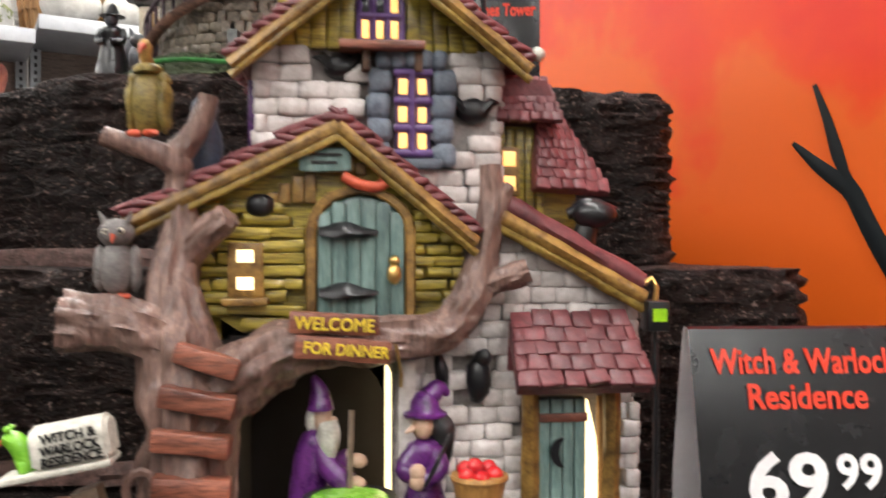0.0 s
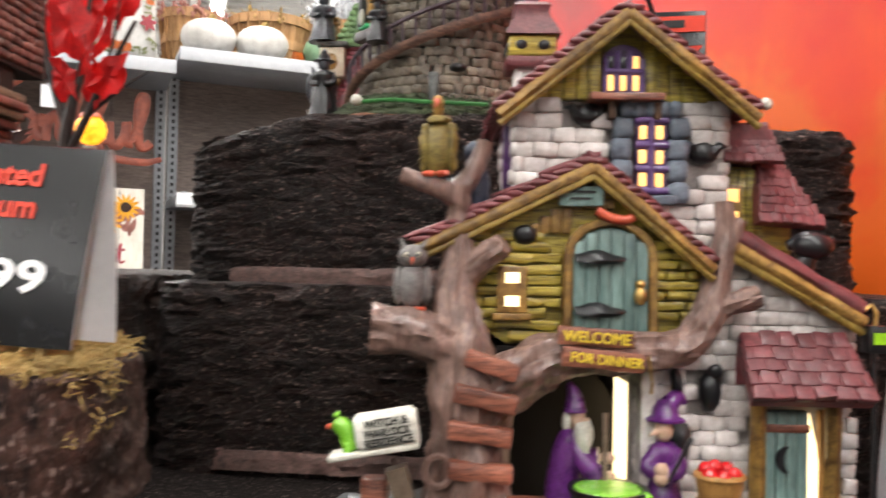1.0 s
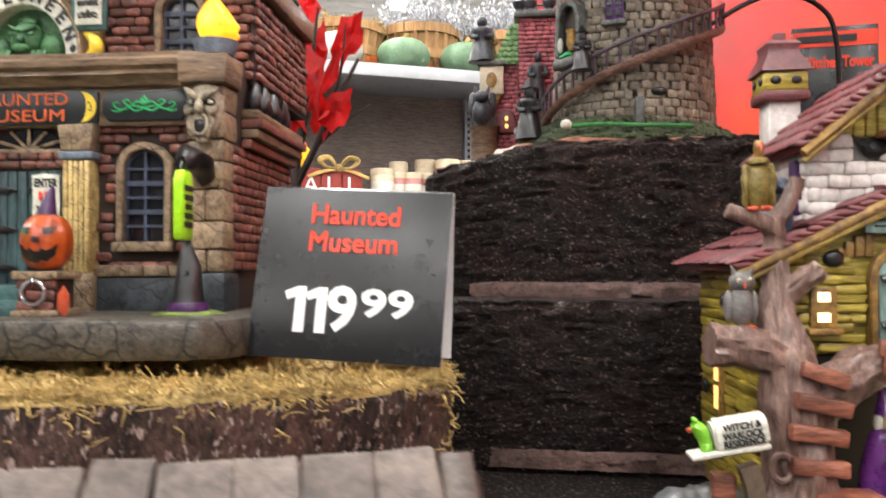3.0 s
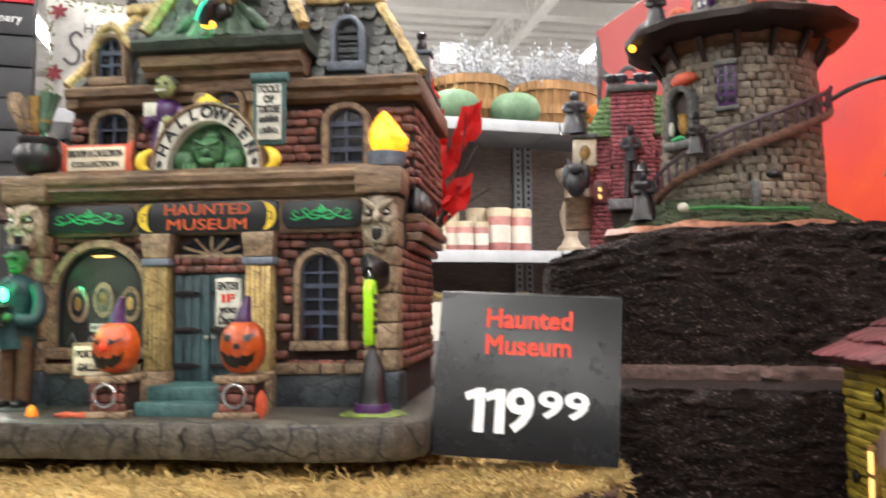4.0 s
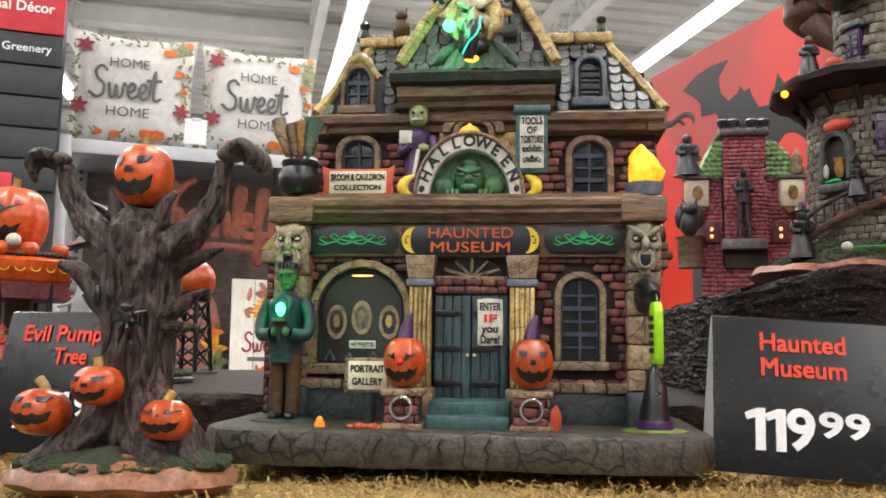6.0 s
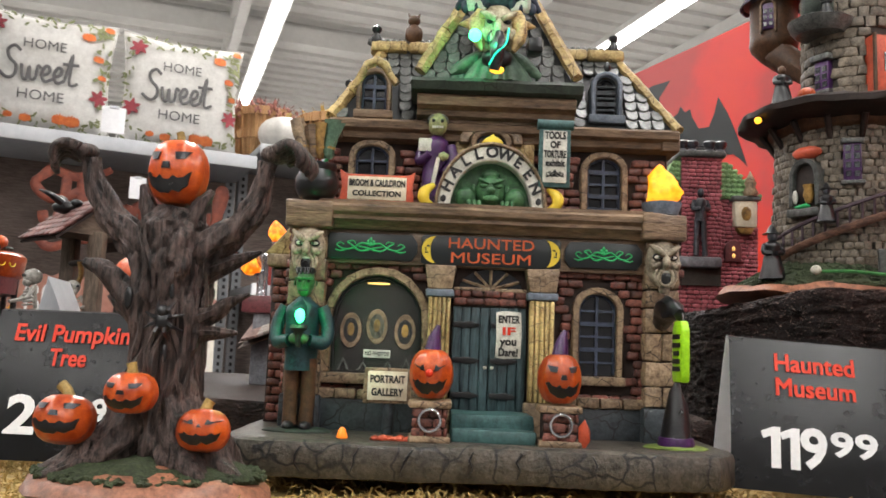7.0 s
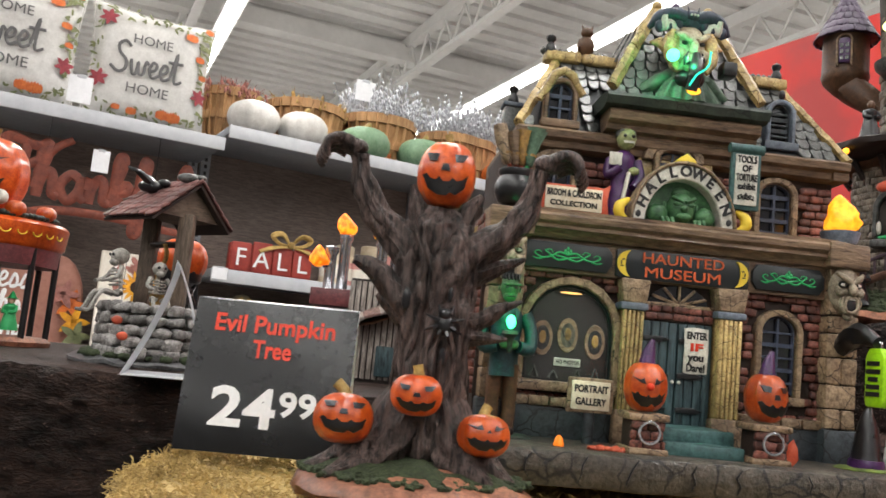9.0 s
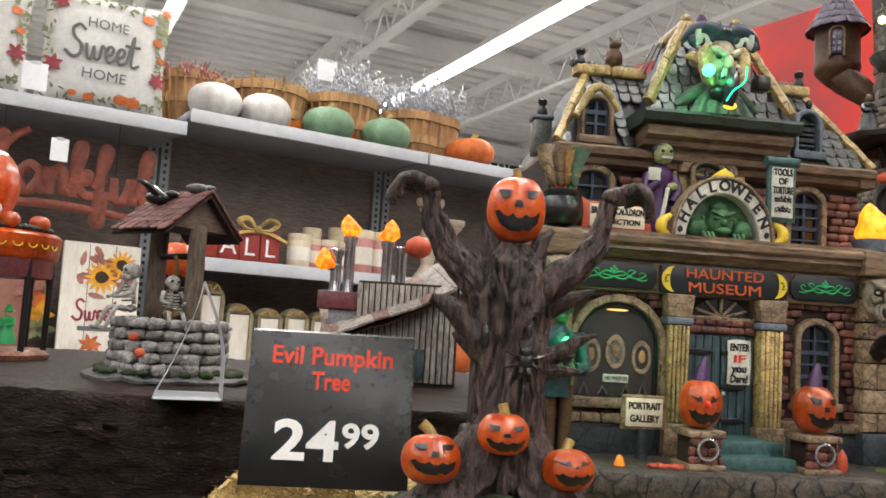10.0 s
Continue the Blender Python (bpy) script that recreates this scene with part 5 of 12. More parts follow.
    for x0, x1 in ((-0.1172, -0.0561), (0.0405, 0.0914)):
        ov = part("sign_board", prism([(x0, 0.136), (x0 + 0.0035, 0.131), (x1 - 0.0035, 0.131), (x1, 0.136), (x1, 0.143), (x1 - 0.0035, 0.1482), (x0 + 0.0035, 0.1482), (x0, 0.143)], y, -0.005, 0.0005), M["sign_black"], t, "black board with a green scroll")
        part("scroll", swirl((x0 + x1) / 2, 0.1395, (x1 - x0) * 0.38, 0.0085, y - 0.0002), M["sign_green"], ov, "light green scroll ornament")
    # doorway
    for x0, x1, cap in ((-0.0488, -0.0312, 0), (0.0168, 0.036, 0)):
        col = part("column", box(x0 + 0.002, x1 - 0.002, -0.008, 0.004, 0.04, 0.110), M["cream"], t, "fluted cream wooden column")
        n = 5
        for i in range(n):
            a, b = x0 + 0.0015 + (x1 - x0 - 0.003) * i / n, x0 + 0.0015 + (x1 - x0 - 0.003) * (i + 1) / n
            part("flute", box(a + 0.0002, b - 0.0002, -0.0115, -0.006, 0.043, 0.1085, 0.0012, 2, 0.0005, 200), M["cream"], col)
        part("band", box(x0 - 0.0005, x1 + 0.0005, -0.0125, 0.004, 0.1085, 0.1135, 0.0012, 1, 0.0005), M["bluestone"], col, "blue-grey band")
        part("capital", prism([(x0 + 0.001, 0.1135), (x1 - 0.001, 0.1135), (x1 + 0.0015, 0.129), (x0 - 0.0015, 0.129)], -0.0125, 0.004, 0.0012, 0.0006), S, col)
        part("foot", box(x0 - 0.0008, x1 + 0.0008, -0.0125, 0.004, 0.02, 0.043, 0.0012, 1, 0.0006), S, col)
    lint = part("lintel", box(-0.0312, 0.0168, -0.003, 0.004, 0.1035, 0.1145), M["mortar"], t, "course of red bricks over the door")
    courses(lint, BRICKS, -0.0312, 0.0168, 0.104, 0.1145, 0.009, 0.0052, -0.003, 0.004, "brick")
    tr = part("transom", prism(arch(-0.007, 0.021, 0.1145, 0.1148, 0.0135), -0.001, 0.0, 0), M["pane"], t, "fan light over the door")
    for a in (25, 58, 90, 122, 155):
        c, s = math.cos(radians(a)), math.sin(radians(a))
        part("glazing_bar", tube([(-0.007, -0.0022, 0.1152), (-0.007 + 0.0205 * c, -0.0022, 0.1152 + 0.0128 * s)], 0.0011, 5), S, tr)
    part("trim", box(-0.0312, 0.0168, -0.005, 0.002, 0.1135, 0.1158, 0.0005, 1, 0.0003), S, tr)
    for k, (x0, x1) in enumerate(((-0.0312, -0.0072), (-0.0067, 0.0172))):
        leaf = part("door", box(x0, x1, -0.001, 0.003, 0.0275, 0.1035), M["teal"], t, "weathered teal plank door leaf")
        for i in range(4):
            a, b = x0 + (x1 - x0) * i / 4, x0 + (x1 - x0) * (i + 1) / 4
            part("plank", box(a + 0.00025, b - 0.00025, -0.0036, -0.0005, 0.0278, 0.1030, 0.0006, 2, 0.0004, 140), M["teal"], leaf)
        for z in (0.046, 0.0685, 0.0915):
            part("hinge", prism([(x0 + 0.0005, z - 0.0016), (x0 + 0.012, z - 0.0022), (x0 + 0.0195, z), (x0 + 0.012, z + 0.0022), (x0 + 0.0005, z + 0.0016)], -0.0052, -0.003, 0.0004), M["black"], leaf, "black strap hinge")
        part("knob", ball((x1 - 0.002 if k == 0 else x0 + 0.002, -0.0045, 0.064), 0.0013), M["bone"], leaf)
    note = part("paper_sign", prism([(-0.0028, 0.071), (0.001, 0.0702), (0.0135, 0.0708), (0.014, 0.085), (0.0134, 0.1005), (0.004, 0.1012), (-0.003, 0.1003), (-0.0024, 0.086)], -0.0058, -0.0045, 0.0002), M["bone"], t, "white paper sign pinned to the door")
    for txt, z, sz, ink, w in (("ENTER", 0.0955, 0.0068, "black_ink", 0.0138), ("IF", 0.0878, 0.007, "red_ink", 0.0085), ("you", 0.0812, 0.0072, "black_ink", 0.0108), ("Dare!", 0.0742, 0.0072, "black_ink", 0.0125)):
        lettering(txt, sz, M[ink], note, face_at(0.0055, -0.0061, z), "lettering", w, 0.03, 0.0002)
    # steps
    for i, (y0, z1) in enumerate(((-0.056, 0.0285), (-0.040, 0.0365))):
        part("step", box(-0.0305, 0.0195, y0, -0.002, 0.0205, z1, 0.0014, 2, 0.0009, 110), M["teal_step"], t, "worn teal stone step")
    # picture window with a small lit room behind it
    cx, half, z0, spr, rise = -0.0805, 0.0295, 0.0585, 0.091, 0.0305
    win = part("picture_window", band(arch(cx, half + 0.0055, z0 - 0.001, spr, rise + 0.0055), arch(cx, half, z0 - 0.001, spr, rise), -0.006, 0.003, jit=0.0006), S, t, "large round-headed display window in a stone surround")
    part("inner_frame", band(arch(cx, half, z0, spr, rise), arch(cx, half - 0.0018, z0 + 0.0018, spr, rise - 0.0018), -0.003, 0.002), M["sign_black"], win)
    part("sill", box(cx - half - 0.007, cx + half + 0.007, -0.0085, 0.003, 0.0505, 0.0575, 0.0015, 2, 0.0007), S, win)
    glass = bpy.data.materials.new("window_glass")
    glass.use_nodes = True
    gb = glass.node_tree.nodes["Principled BSDF"]
    gb.inputs["Base Color"].default_value, gb.inputs["Roughness"].default_value, gb.inputs["Transmission Weight"].default_value, gb.inputs["IOR"].default_value = (1, 1, 1, 1), 0.03, 1.0, 1.22
    pane = part("pane", prism(arch(cx, half - 0.0005, z0, spr, rise - 0.0005), -0.0022, -0.0016), glass, win, "shiny clear pane")
    pane.visible_shadow = False
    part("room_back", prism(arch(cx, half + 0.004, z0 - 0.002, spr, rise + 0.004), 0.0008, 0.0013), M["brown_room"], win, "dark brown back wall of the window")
    for k, x in enumerate((-0.017, 0.0, 0.0185)):
        fr = part("portrait", lathe([(0.0042, 0), (0.0052, 0.0005), (0.005, 0.0012), (0.0038, 0.0012)], 18, (0, 0, 0), (1, 1.65)), M["sandlow"], win, "oval framed picture", Matrix.Translation((cx + x, 0.0006, 0.0850 + (0.003 if k == 1 else 0))) @ UP @ Matrix.Diagonal((1.35, 1.35, 1, 1)))
        part("canvas", lathe([(0.0001, 0.0005), (0.0038, 0.0008), (0.0036, 0.0014), (0.0, 0.0015)], 14, (0, 0, 0), (1, 1.65)), M["black"] if k != 1 else M["base_grey"], fr)
        part("pale_mark", lathe([(0.0022, 0.0014), (0.002, 0.0019), (0, 0.0021)], 12, (0, 0.0004, 0), (0.8, 1.5)), M["tan_trim"], fr)
    plq = part("plaque", box(cx - 0.008, cx + 0.0095, -0.001, 0.0008, 0.0675, 0.0728, 0.0003), M["bone"], win, "small white plaque")
    lettering("NO PHOTOS", 0.0036, M["black_ink"], plq, face_at(cx + 0.0008, -0.0013, 0.0701), "lettering", 0.0155, 0.03, 0.0001)
    bm = bmesh.new()
    for x, h in ((-0.021, 0.008), (-0.008, 0.006), (0.008, 0.007), (0.02, 0.009)):
        add_tube(bm, [(cx + x - 0.003, 0.0, z0 + 0.001), (cx + x, 0.0, z0 + h), (cx + x + 0.003, 0.0, z0 + 0.001)], 0.0008, 5)
    part("small_stand", smooth(bm), M["slate"], win)
    part("bulb", lathe([(0.0001, 0), (0.006, 0.0006), (0.006, 0.0012), (0, 0.0016)], 12, (0, 0, 0), (1.3, 0.12)), M["warm_glow"], win, "warm lamp inside the window head", Matrix.Translation((cx, -0.0003, 0.116)) @ UP)
    # tall windows
    grid_window(t, "window", 0.0636, 0.0122, 0.0618, 0.104, 0.0108, -0.0005, 2, 6, M["blue"], S)
    lower_parts = {c.name for c in t.children}
    grid_window(t, "window", 0.0695, 0.0112, 0.1695, 0.2035, 0.0085, 0.002, 2, 5, M["blue"], S, sill=False)
    grid_window(t, "window", -0.0866, 0.0112, 0.172, 0.2065, 0.0075, 0.002, 2, 4, M["blue"], S, sill=False)
    # centre piece of the upper storey
    part("centre_panel", box(-0.031, 0.0215, -0.004, 0.008, 0.168, 0.232, 0.001, 2, 0.0008), M["cream"], t, "carved tan panel behind the arch")
    grid_window(t, "window", -0.0075, 0.0095, 0.205, 0.218, 0.0055, -0.0055, 2, 2, M["blue"], S, sill=False, out=0.004)
    part("window_hood", band(arch(-0.0075, 0.021, 0.2165, 0.219, 0.0115, 12), arch(-0.0075, 0.0145, 0.2165, 0.219, 0.0065, 12), -0.010, -0.004, jit=0.0006), S, t)
    raised = {c.name for c in t.children} - lower_parts | {upper.name}
    # HALLOWEEN arch
    before = {c.name for c in t.children}
    cx, cz, R, r2 = -0.0081, 0.1685, 0.0372, 0.0268
    n = 24
    outer = [(cx - R * math.cos(math.pi * i / n), cz + R * 1.2 * math.sin(math.pi * i / n)) for i in range(n + 1)]
    inner = [(cx - r2 * math.cos(math.pi * i / n), cz + r2 * 1.2 * math.sin(math.pi * i / n)) for i in range(n + 1)]
    rim = [(cx - (R - 0.002) * math.cos(math.pi * i / n), cz + (R - 0.002) * 1.2 * math.sin(math.pi * i / n)) for i in range(n + 1)]
    ar = part("name_arch", band(rim, inner, -0.0165, -0.004), M["bone"], t, "white arch lettered along its curve")
    part("rim", band(outer, rim, -0.0185, -0.004, jit=0.0004), S, ar, "tan stone rim")
    word = "HALLOWEEN"
    for i, ch in enumerate(word):
        a = radians(158 - 136 * i / (len(word) - 1))
        px, pz = cx + 0.0312 * math.cos(a), cz + 0.0312 * 1.2 * math.sin(a)
        lettering(ch, 0.0105, M["black_ink"], ar, face_at(px, -0.0168, pz) @ Matrix.Rotation(a * 0.92 + radians(90) * 0.08 - radians(90), 4, "Z"), "letter", None, 0.03, 0.0003)
    for k in (-1, 1):
        a = radians(90 + k * 82)
        part("leaf_mark", ball((cx + 0.0318 * math.cos(a), -0.0168, cz + 0.0318 * 1.2 * math.sin(a)), 0.0022, (1, 0.2, 1.2), 1), M["black_ink"], ar)
    part("niche_back", prism([(x, z) for x, z in inner], -0.006, -0.002), M["skin_green"], ar, "dark green niche")
    bm = bmesh.new()
    add_ball(bm, (cx, -0.010, cz + 0.0125), 0.0098, (1, 0.75, 1.15), 3)
    add_ball(bm, (cx, -0.0175, cz + 0.0115), 0.0026, (1.1, 0.9, 1.0), 2)
    for k in (-1, 1):
        add_ball(bm, (cx + k * 0.0048, -0.0162, cz + 0.0148), 0.0024, (1.3, 0.6, 0.6), 2)
        add_tube(bm, [(cx + k * 0.001, -0.0175, cz + 0.016), (cx + k * 0.008, -0.0155, cz + 0.0195)], [0.0012, 0.0014], 6)
        add_ball(bm, (cx + k * 0.0112, -0.009, cz + 0.013), 0.0035, (0.6, 0.6, 1.3), 2)
        add_ball(bm, (cx + k * 0.0165, -0.011, cz + 0.0075), 0.0075, (1, 0.7, 1.0), 2)
        for q in range(3):
            add_tube(bm, [(cx + k * (0.008 + q * 0.0032), -0.0155, cz + 0.0045), (cx + k * (0.0075 + q * 0.0032), -0.0185, cz + 0.0005)], [0.0018, 0.0012], 6)
    add_ball(bm, (cx, -0.0175, cz + 0.0062), 0.0045, (1.2, 0.5, 0.6), 2)
    add_ball(bm, (cx, -0.008, cz + 0.0235), 0.006, (1.1, 0.7, 0.7), 2)
    jitter(bm, 0.0006, 300)
    part("ghoul", smooth(bm, 70), M["skin_green"], ar, "green ghoul relief")
    for k in (-1, 1):
        x = cx + k * 0.0405
        bm = bmesh.new()
        run = spline([Vector((x - k * 0.003, -0.014, 0.1835)), Vector((x + k * 0.0035, -0.015, 0.178)), Vector((x + k * 0.003, -0.015, 0.172)), Vector((x - k * 0.004, -0.015, 0.1685))], 5)
        add_tube(bm, run, [0.0008 + 0.0032 * math.sin(math.pi * min(1, (i + 1) / len(run)) ) for i in range(len(run))], 8)
        part("moon", smooth(bm), M["moon"], ar, "yellow crescent moon beside the arch")
    part("cap_moon", prism([(cx - 0.0075, 0.2125), (cx + 0.0075, 0.2125), (cx + 0.005, 0.2155), (cx + 0.0015, 0.2172), (cx, 0.219), (cx - 0.0015, 0.2172), (cx - 0.005, 0.2155)], -0.0175, -0.010, 0.0008), M["moon"], ar, "yellow cap on the arch")
    for c in t.children:
        if c.name not in before:
            c.matrix_basis = Matrix.Translation((-0.001, 0.0095, 0)) @ c.matrix_basis
    # scroll sign
    tl = part("scroll_sign", box(0.0218, 0.0427, -0.0085, -0.0055, 0.184, 0.2245, 0.0006, 1, 0.0004), M["teal_step"], t, "hanging teal scroll with a white lettered field")
    part("roll", tube([(0.0205, -0.0075, 0.2265), (0.0445, -0.0075, 0.2265)], 0.0035, 10), M["teal_step"], tl)
    part("field", box(0.0245, 0.0402, -0.0096, -0.0075, 0.187, 0.2222, 0.0004), M["bone"], tl, "white field")
    for txt, z, sz, w in (("TOOLS", 0.2185, 0.0068, 0.0138), ("OF", 0.2122, 0.0062, 0.0068), ("TORTURE", 0.2058, 0.0068, 0.0148), ("exhibit", 0.1998, 0.0062, 0.0128)):
        lettering(txt, sz, M["black_ink"], tl, face_at(0.0324, -0.0099, z), "lettering", w, 0.03, 0.0002)
    part("scroll", swirl(0.0324, 0.1925, 0.006, 0.0042, -0.0098, 0.0005), M["black_ink"], tl)
    # broom sign, cauldron with brooms
    bs = part("lettered_sign", prism([(-0.1100, 0.1915), (-0.1050, 0.1885), (-0.064, 0.1885), (-0.0595, 0.1915), (-0.0612, 0.18), (-0.0595, 0.1678), (-0.064, 0.1695), (-0.1050, 0.1695), (-0.1100, 0.1678), (-0.1083, 0.18)], -0.0045, -0.0015, 0.0007), M["coral"], t, "coral-framed parchment sign on the cornice")
    part("field", box(-0.1042, -0.0652, -0.0056, -0.004, 0.1712, 0.1868, 0.0004), M["parchment"], bs, "parchment field")
    lettering("BROOM & CAULDRON", 0.0062, M["black_ink"], bs, face_at(-0.0847, -0.0059, 0.1822), "lettering", 0.037, 0.03, 0.0002)
    lettering("COLLECTION", 0.005, M["black_ink"], bs, face_at(-0.0847, -0.0059, 0.1752), "lettering", 0.032, 0.03, 0.0002)
    cl = part("cauldron", lathe([(0.006, 0.0), (0.0115, 0.002), (0.0145, 0.008), (0.0145, 0.014), (0.0115, 0.0195), (0.0128, 0.0222), (0.0125, 0.0242), (0.0105, 0.0238), (0.01, 0.02), (0.0, 0.0195)], 20, (-0.1245, -0.006, 0.169)), M["black"], t, "small black cauldron full of brooms")
    for k, (dx, lean, top, wide, mm) in enumerate(((-0.005, -0.010, 0.2225, 0.0036, "sand"), (-0.0015, -0.003, 0.2185, 0.0042, "sandlow"), (0.0015, 0.0005, 0.2195, 0.0050, "tan_trim"), (0.006, 0.0045, 0.2215, 0.0062, "robe_green"))):
        x = -0.1245 + dx
        br = part("broom", tube([(x * 0.4 - 0.0747, -0.008, 0.186), (x + lean * 0.25, -0.009, 0.2)], 0.0015, 6), M["sign_green"] if k == 3 else M["coral"], cl, "upturned broom")
        head = part("bristle_head", tube([(x + lean * 0.2, -0.0095, 0.1965), (x + lean * 0.3, -0.0098, 0.1995), (x + lean * 0.4, -0.0098, 0.2035), (x + lean * 0.7, -0.0098, 0.2125), (x + lean, -0.0095, top)], [0.0024, 0.0036, 0.0030, 0.0040, wide], 18, rough=0.5, ridge=0.25), M[mm], br, "straw bristles")
        part("binding", tube([(x + lean * 0.38, -0.0098, 0.2028), (x + lean * 0.42, -0.0098, 0.2044)], 0.0037, 10), M["tan_trim"], head)
    # flame bowl
    bowl = part("flame_bowl", lathe([(0.0105, 0), (0.0118, 0.003), (0.0128, 0.0062), (0.0132, 0.0082), (0.0118, 0.0085), (0.0, 0.0075)], 20, (0.1055, -0.001, 0.169)), M["bluestone"], t, "dark blue bowl with a glowing amber flame")
    part("flame", flame_mesh(0.0275, 0.0112), M["amber"], bowl, "glowing amber plastic flame", Matrix.Translation((0.1055, -0.001, 0.1768)))
    # butler figure
    part("figure", statue_butler(), [M["purple"], M["sallow"], M["slate"], M["black"], M["bone"]], t, "small skeletal figure in a purple coat", Matrix.Translation((-0.0462, 0.016, 0.1692)) @ Matrix.Scale(1.16, 4))
    part("terrace", box(-0.1400, 0.1130, -0.003, 0.07, 0.1655, 0.1692, 0.001), SL, t, "brown stone ledge before the upper storey")
    lower_parts = {c.name for c in t.children}
    # upper cornice and roof
    prof = [(-0.009, 0.2255), (-0.0115, 0.2235), (-0.0105, 0.219), (-0.006, 0.2175), (-0.005, 0.2135), (-0.001, 0.2118), (0.02, 0.2118), (0.02, 0.2262), (-0.006, 0.2262)]
    part("cornice", crown_wedge(prof, -0.1150, 0.1170, 50), SL, t, "brown stone eaves")
    part("side_cornice", box(0.1065, 0.1190, -0.008, 0.13, 0.2118, 0.226, 0.002, 2, 0.0008), SL, t)
    part("side_cornice", box(-0.1165, -0.1065, -0.008, 0.13, 0.2118, 0.226, 0.002, 2, 0.0008), SL, t)
    fx = lambda f: (-0.1140 + f * 0.030, 0.1175 - f * 0.034)
    bm = bmesh.new()
    lo = [bm.verts.new(p) for p in ((-0.1140, -0.004, 0.2255), (0.1175, -0.004, 0.2255), (0.1175, 0.13, 0.2255), (-0.1140, 0.13, 0.2255))]
    hi = [bm.verts.new(p) for p in ((-0.0840, 0.034, 0.287), (0.0835, 0.034, 0.287), (0.0835, 0.10, 0.287), (-0.0840, 0.10, 0.287))]
    for i in range(4):
        bm.faces.new((lo[i], lo[(i + 1) % 4], hi[(i + 1) % 4], hi[i]))
    bm.faces.new(hi)
    bm.faces.new(lo[::-1])
    roof = part("roof", bm, M["slate_dark"], t, "dark mansard roof with fish-scale slates")
    # slates: rounded, overlapping, on the front and right slopes
    bm = add_prism(bmesh.new(), [(-0.5, 0.5), (-0.5, -0.1), (-0.36, -0.38), (0.0, -0.52), (0.36, -0.38), (0.5, -0.1), (0.5, 0.5)], -0.5, 0.5)
    bmesh.ops.recalc_face_normals(bm, faces=bm.faces)
    bmesh.ops.bevel(bm, geom=list(bm.edges), offset=0.06, segments=1, affect="EDGES")
    scale_me = bpy.data.meshes.new("scale")
    smooth(bm, 40).to_mesh(scale_me)
    bm.free()
    scale_me.materials.append(M["slate"])
    slope = math.atan2(0.038, 0.0615)
    rr = random.Random(9)
    for i in range(8):
        f = (i + 0.4) / 8
        a, b = fx(f)
        n = int((b - a) / 0.0088)
        for k in range(n):
            x = a + 0.004 + (b - a - 0.006) * (k + (0.5 if i % 2 else 0.0)) / n
            yy, zz = -0.0045 + 0.038 * f, 0.2265 + 0.0615 * f
            if -0.062 < x < 0.050 and zz < 0.262 or abs(x + 0.0035) < 0.048 - (zz - 0.255) * 0.55 and zz >= 0.262:
                continue
            if abs(x - 0.0704) < 0.0125 and zz < 0.272 or abs(x + 0.0872) < 0.0155 and zz < 0.266:
                continue
            shared("scale", scale_me, None, roof, "", Matrix.Translation((x, yy - 0.0008, zz)) @ Matrix.Rotation(-slope - rr.uniform(0.08, 0.16), 4, "X") @ Matrix.Rotation(rr.uniform(-0.08, 0.08), 4, "Y") @ Matrix.Diagonal((0.0080, 0.0024, 0.0105, 1)))
    side_slope = math.atan2(0.034, 0.0615)
    for i in range(8):
        f = (i + 0.4) / 8
        for k in range(9):
            yy = 0.006 + 0.03 * f + k * 0.0092
            x = 0.1182 - 0.034 * f
            shared("scale", scale_me, None, roof, "", Matrix.Translation((x, yy, 0.2265 + 0.0615 * f)) @ Matrix.Rotation(radians(90), 4, "Z") @ Matrix.Rotation(-side_slope - rr.uniform(0.08, 0.16), 4, "X") @ Matrix.Diagonal((0.0080, 0.0024, 0.0105, 1)))
    # hips in cream stones
    def hip(p, q, n, w, mm="cream"):
        p, q = Vector(p), Vector(q)
        for i in range(n):
            a, b = p.lerp(q, i / n), p.lerp(q, (i + 1) / n - 0.012)
            run = [a.lerp(b, k / 7) for k in range(8)]
            part("hip_beam", jitter(add_tube(bmesh.new(), run, [w * (1 + 0.12 * rr.random()) for _ in run], 6, squash=0.75), 0.0009, 160, i), M[mm], roof)

    hip((0.1185, -0.0055, 0.2265), (0.0845, 0.033, 0.2865), 2, 0.0042)
    hip((-0.1150, -0.0055, 0.2265), (-0.0850, 0.033, 0.2865), 2, 0.0042)
    for x0, x1 in ((0.034, 0.0885), (-0.0945, -0.040)):
        n = 2
        for i in range(n):
            a, b = x0 + (x1 - x0) * i / n, x0 + (x1 - x0) * (i + 1) / n
            part("ridge_beam", box(a, b - 0.0005, 0.026, 0.04, 0.2855, 0.2935, 0.002, 4, 0.0011, 150), M["cream"], roof)
    bm = bmesh.new()
    for k in range(12):
        add_ball(bm, (0.035 + k * 0.0042, 0.034, 0.2945), 0.003, (0.9, 0.7, 1.1), 1)
        add_ball(bm, (-0.095 + k * 0.0042, 0.034, 0.2945), 0.003, (0.9, 0.7, 1.1), 1)
    part("cresting", smooth(bm), M["slate"], roof, "grey scalloped ridge cresting")
    for x, y, z in ((0.0805, 0.03, 0.291), (-0.0905, 0.03, 0.291), (0.1100, 0.0545, 0.2575), (-0.1110, 0.0545, 0.2575)):
        part("finial", lathe([(0.0032, 0), (0.0042, 0.003), (0.0036, 0.006), (0.0022, 0.0085), (0.0036, 0.011), (0.0034, 0.013), (0, 0.0155)], 10, (x, y, z), jit=0.0004), M["black"], roof, "small black urn finial")
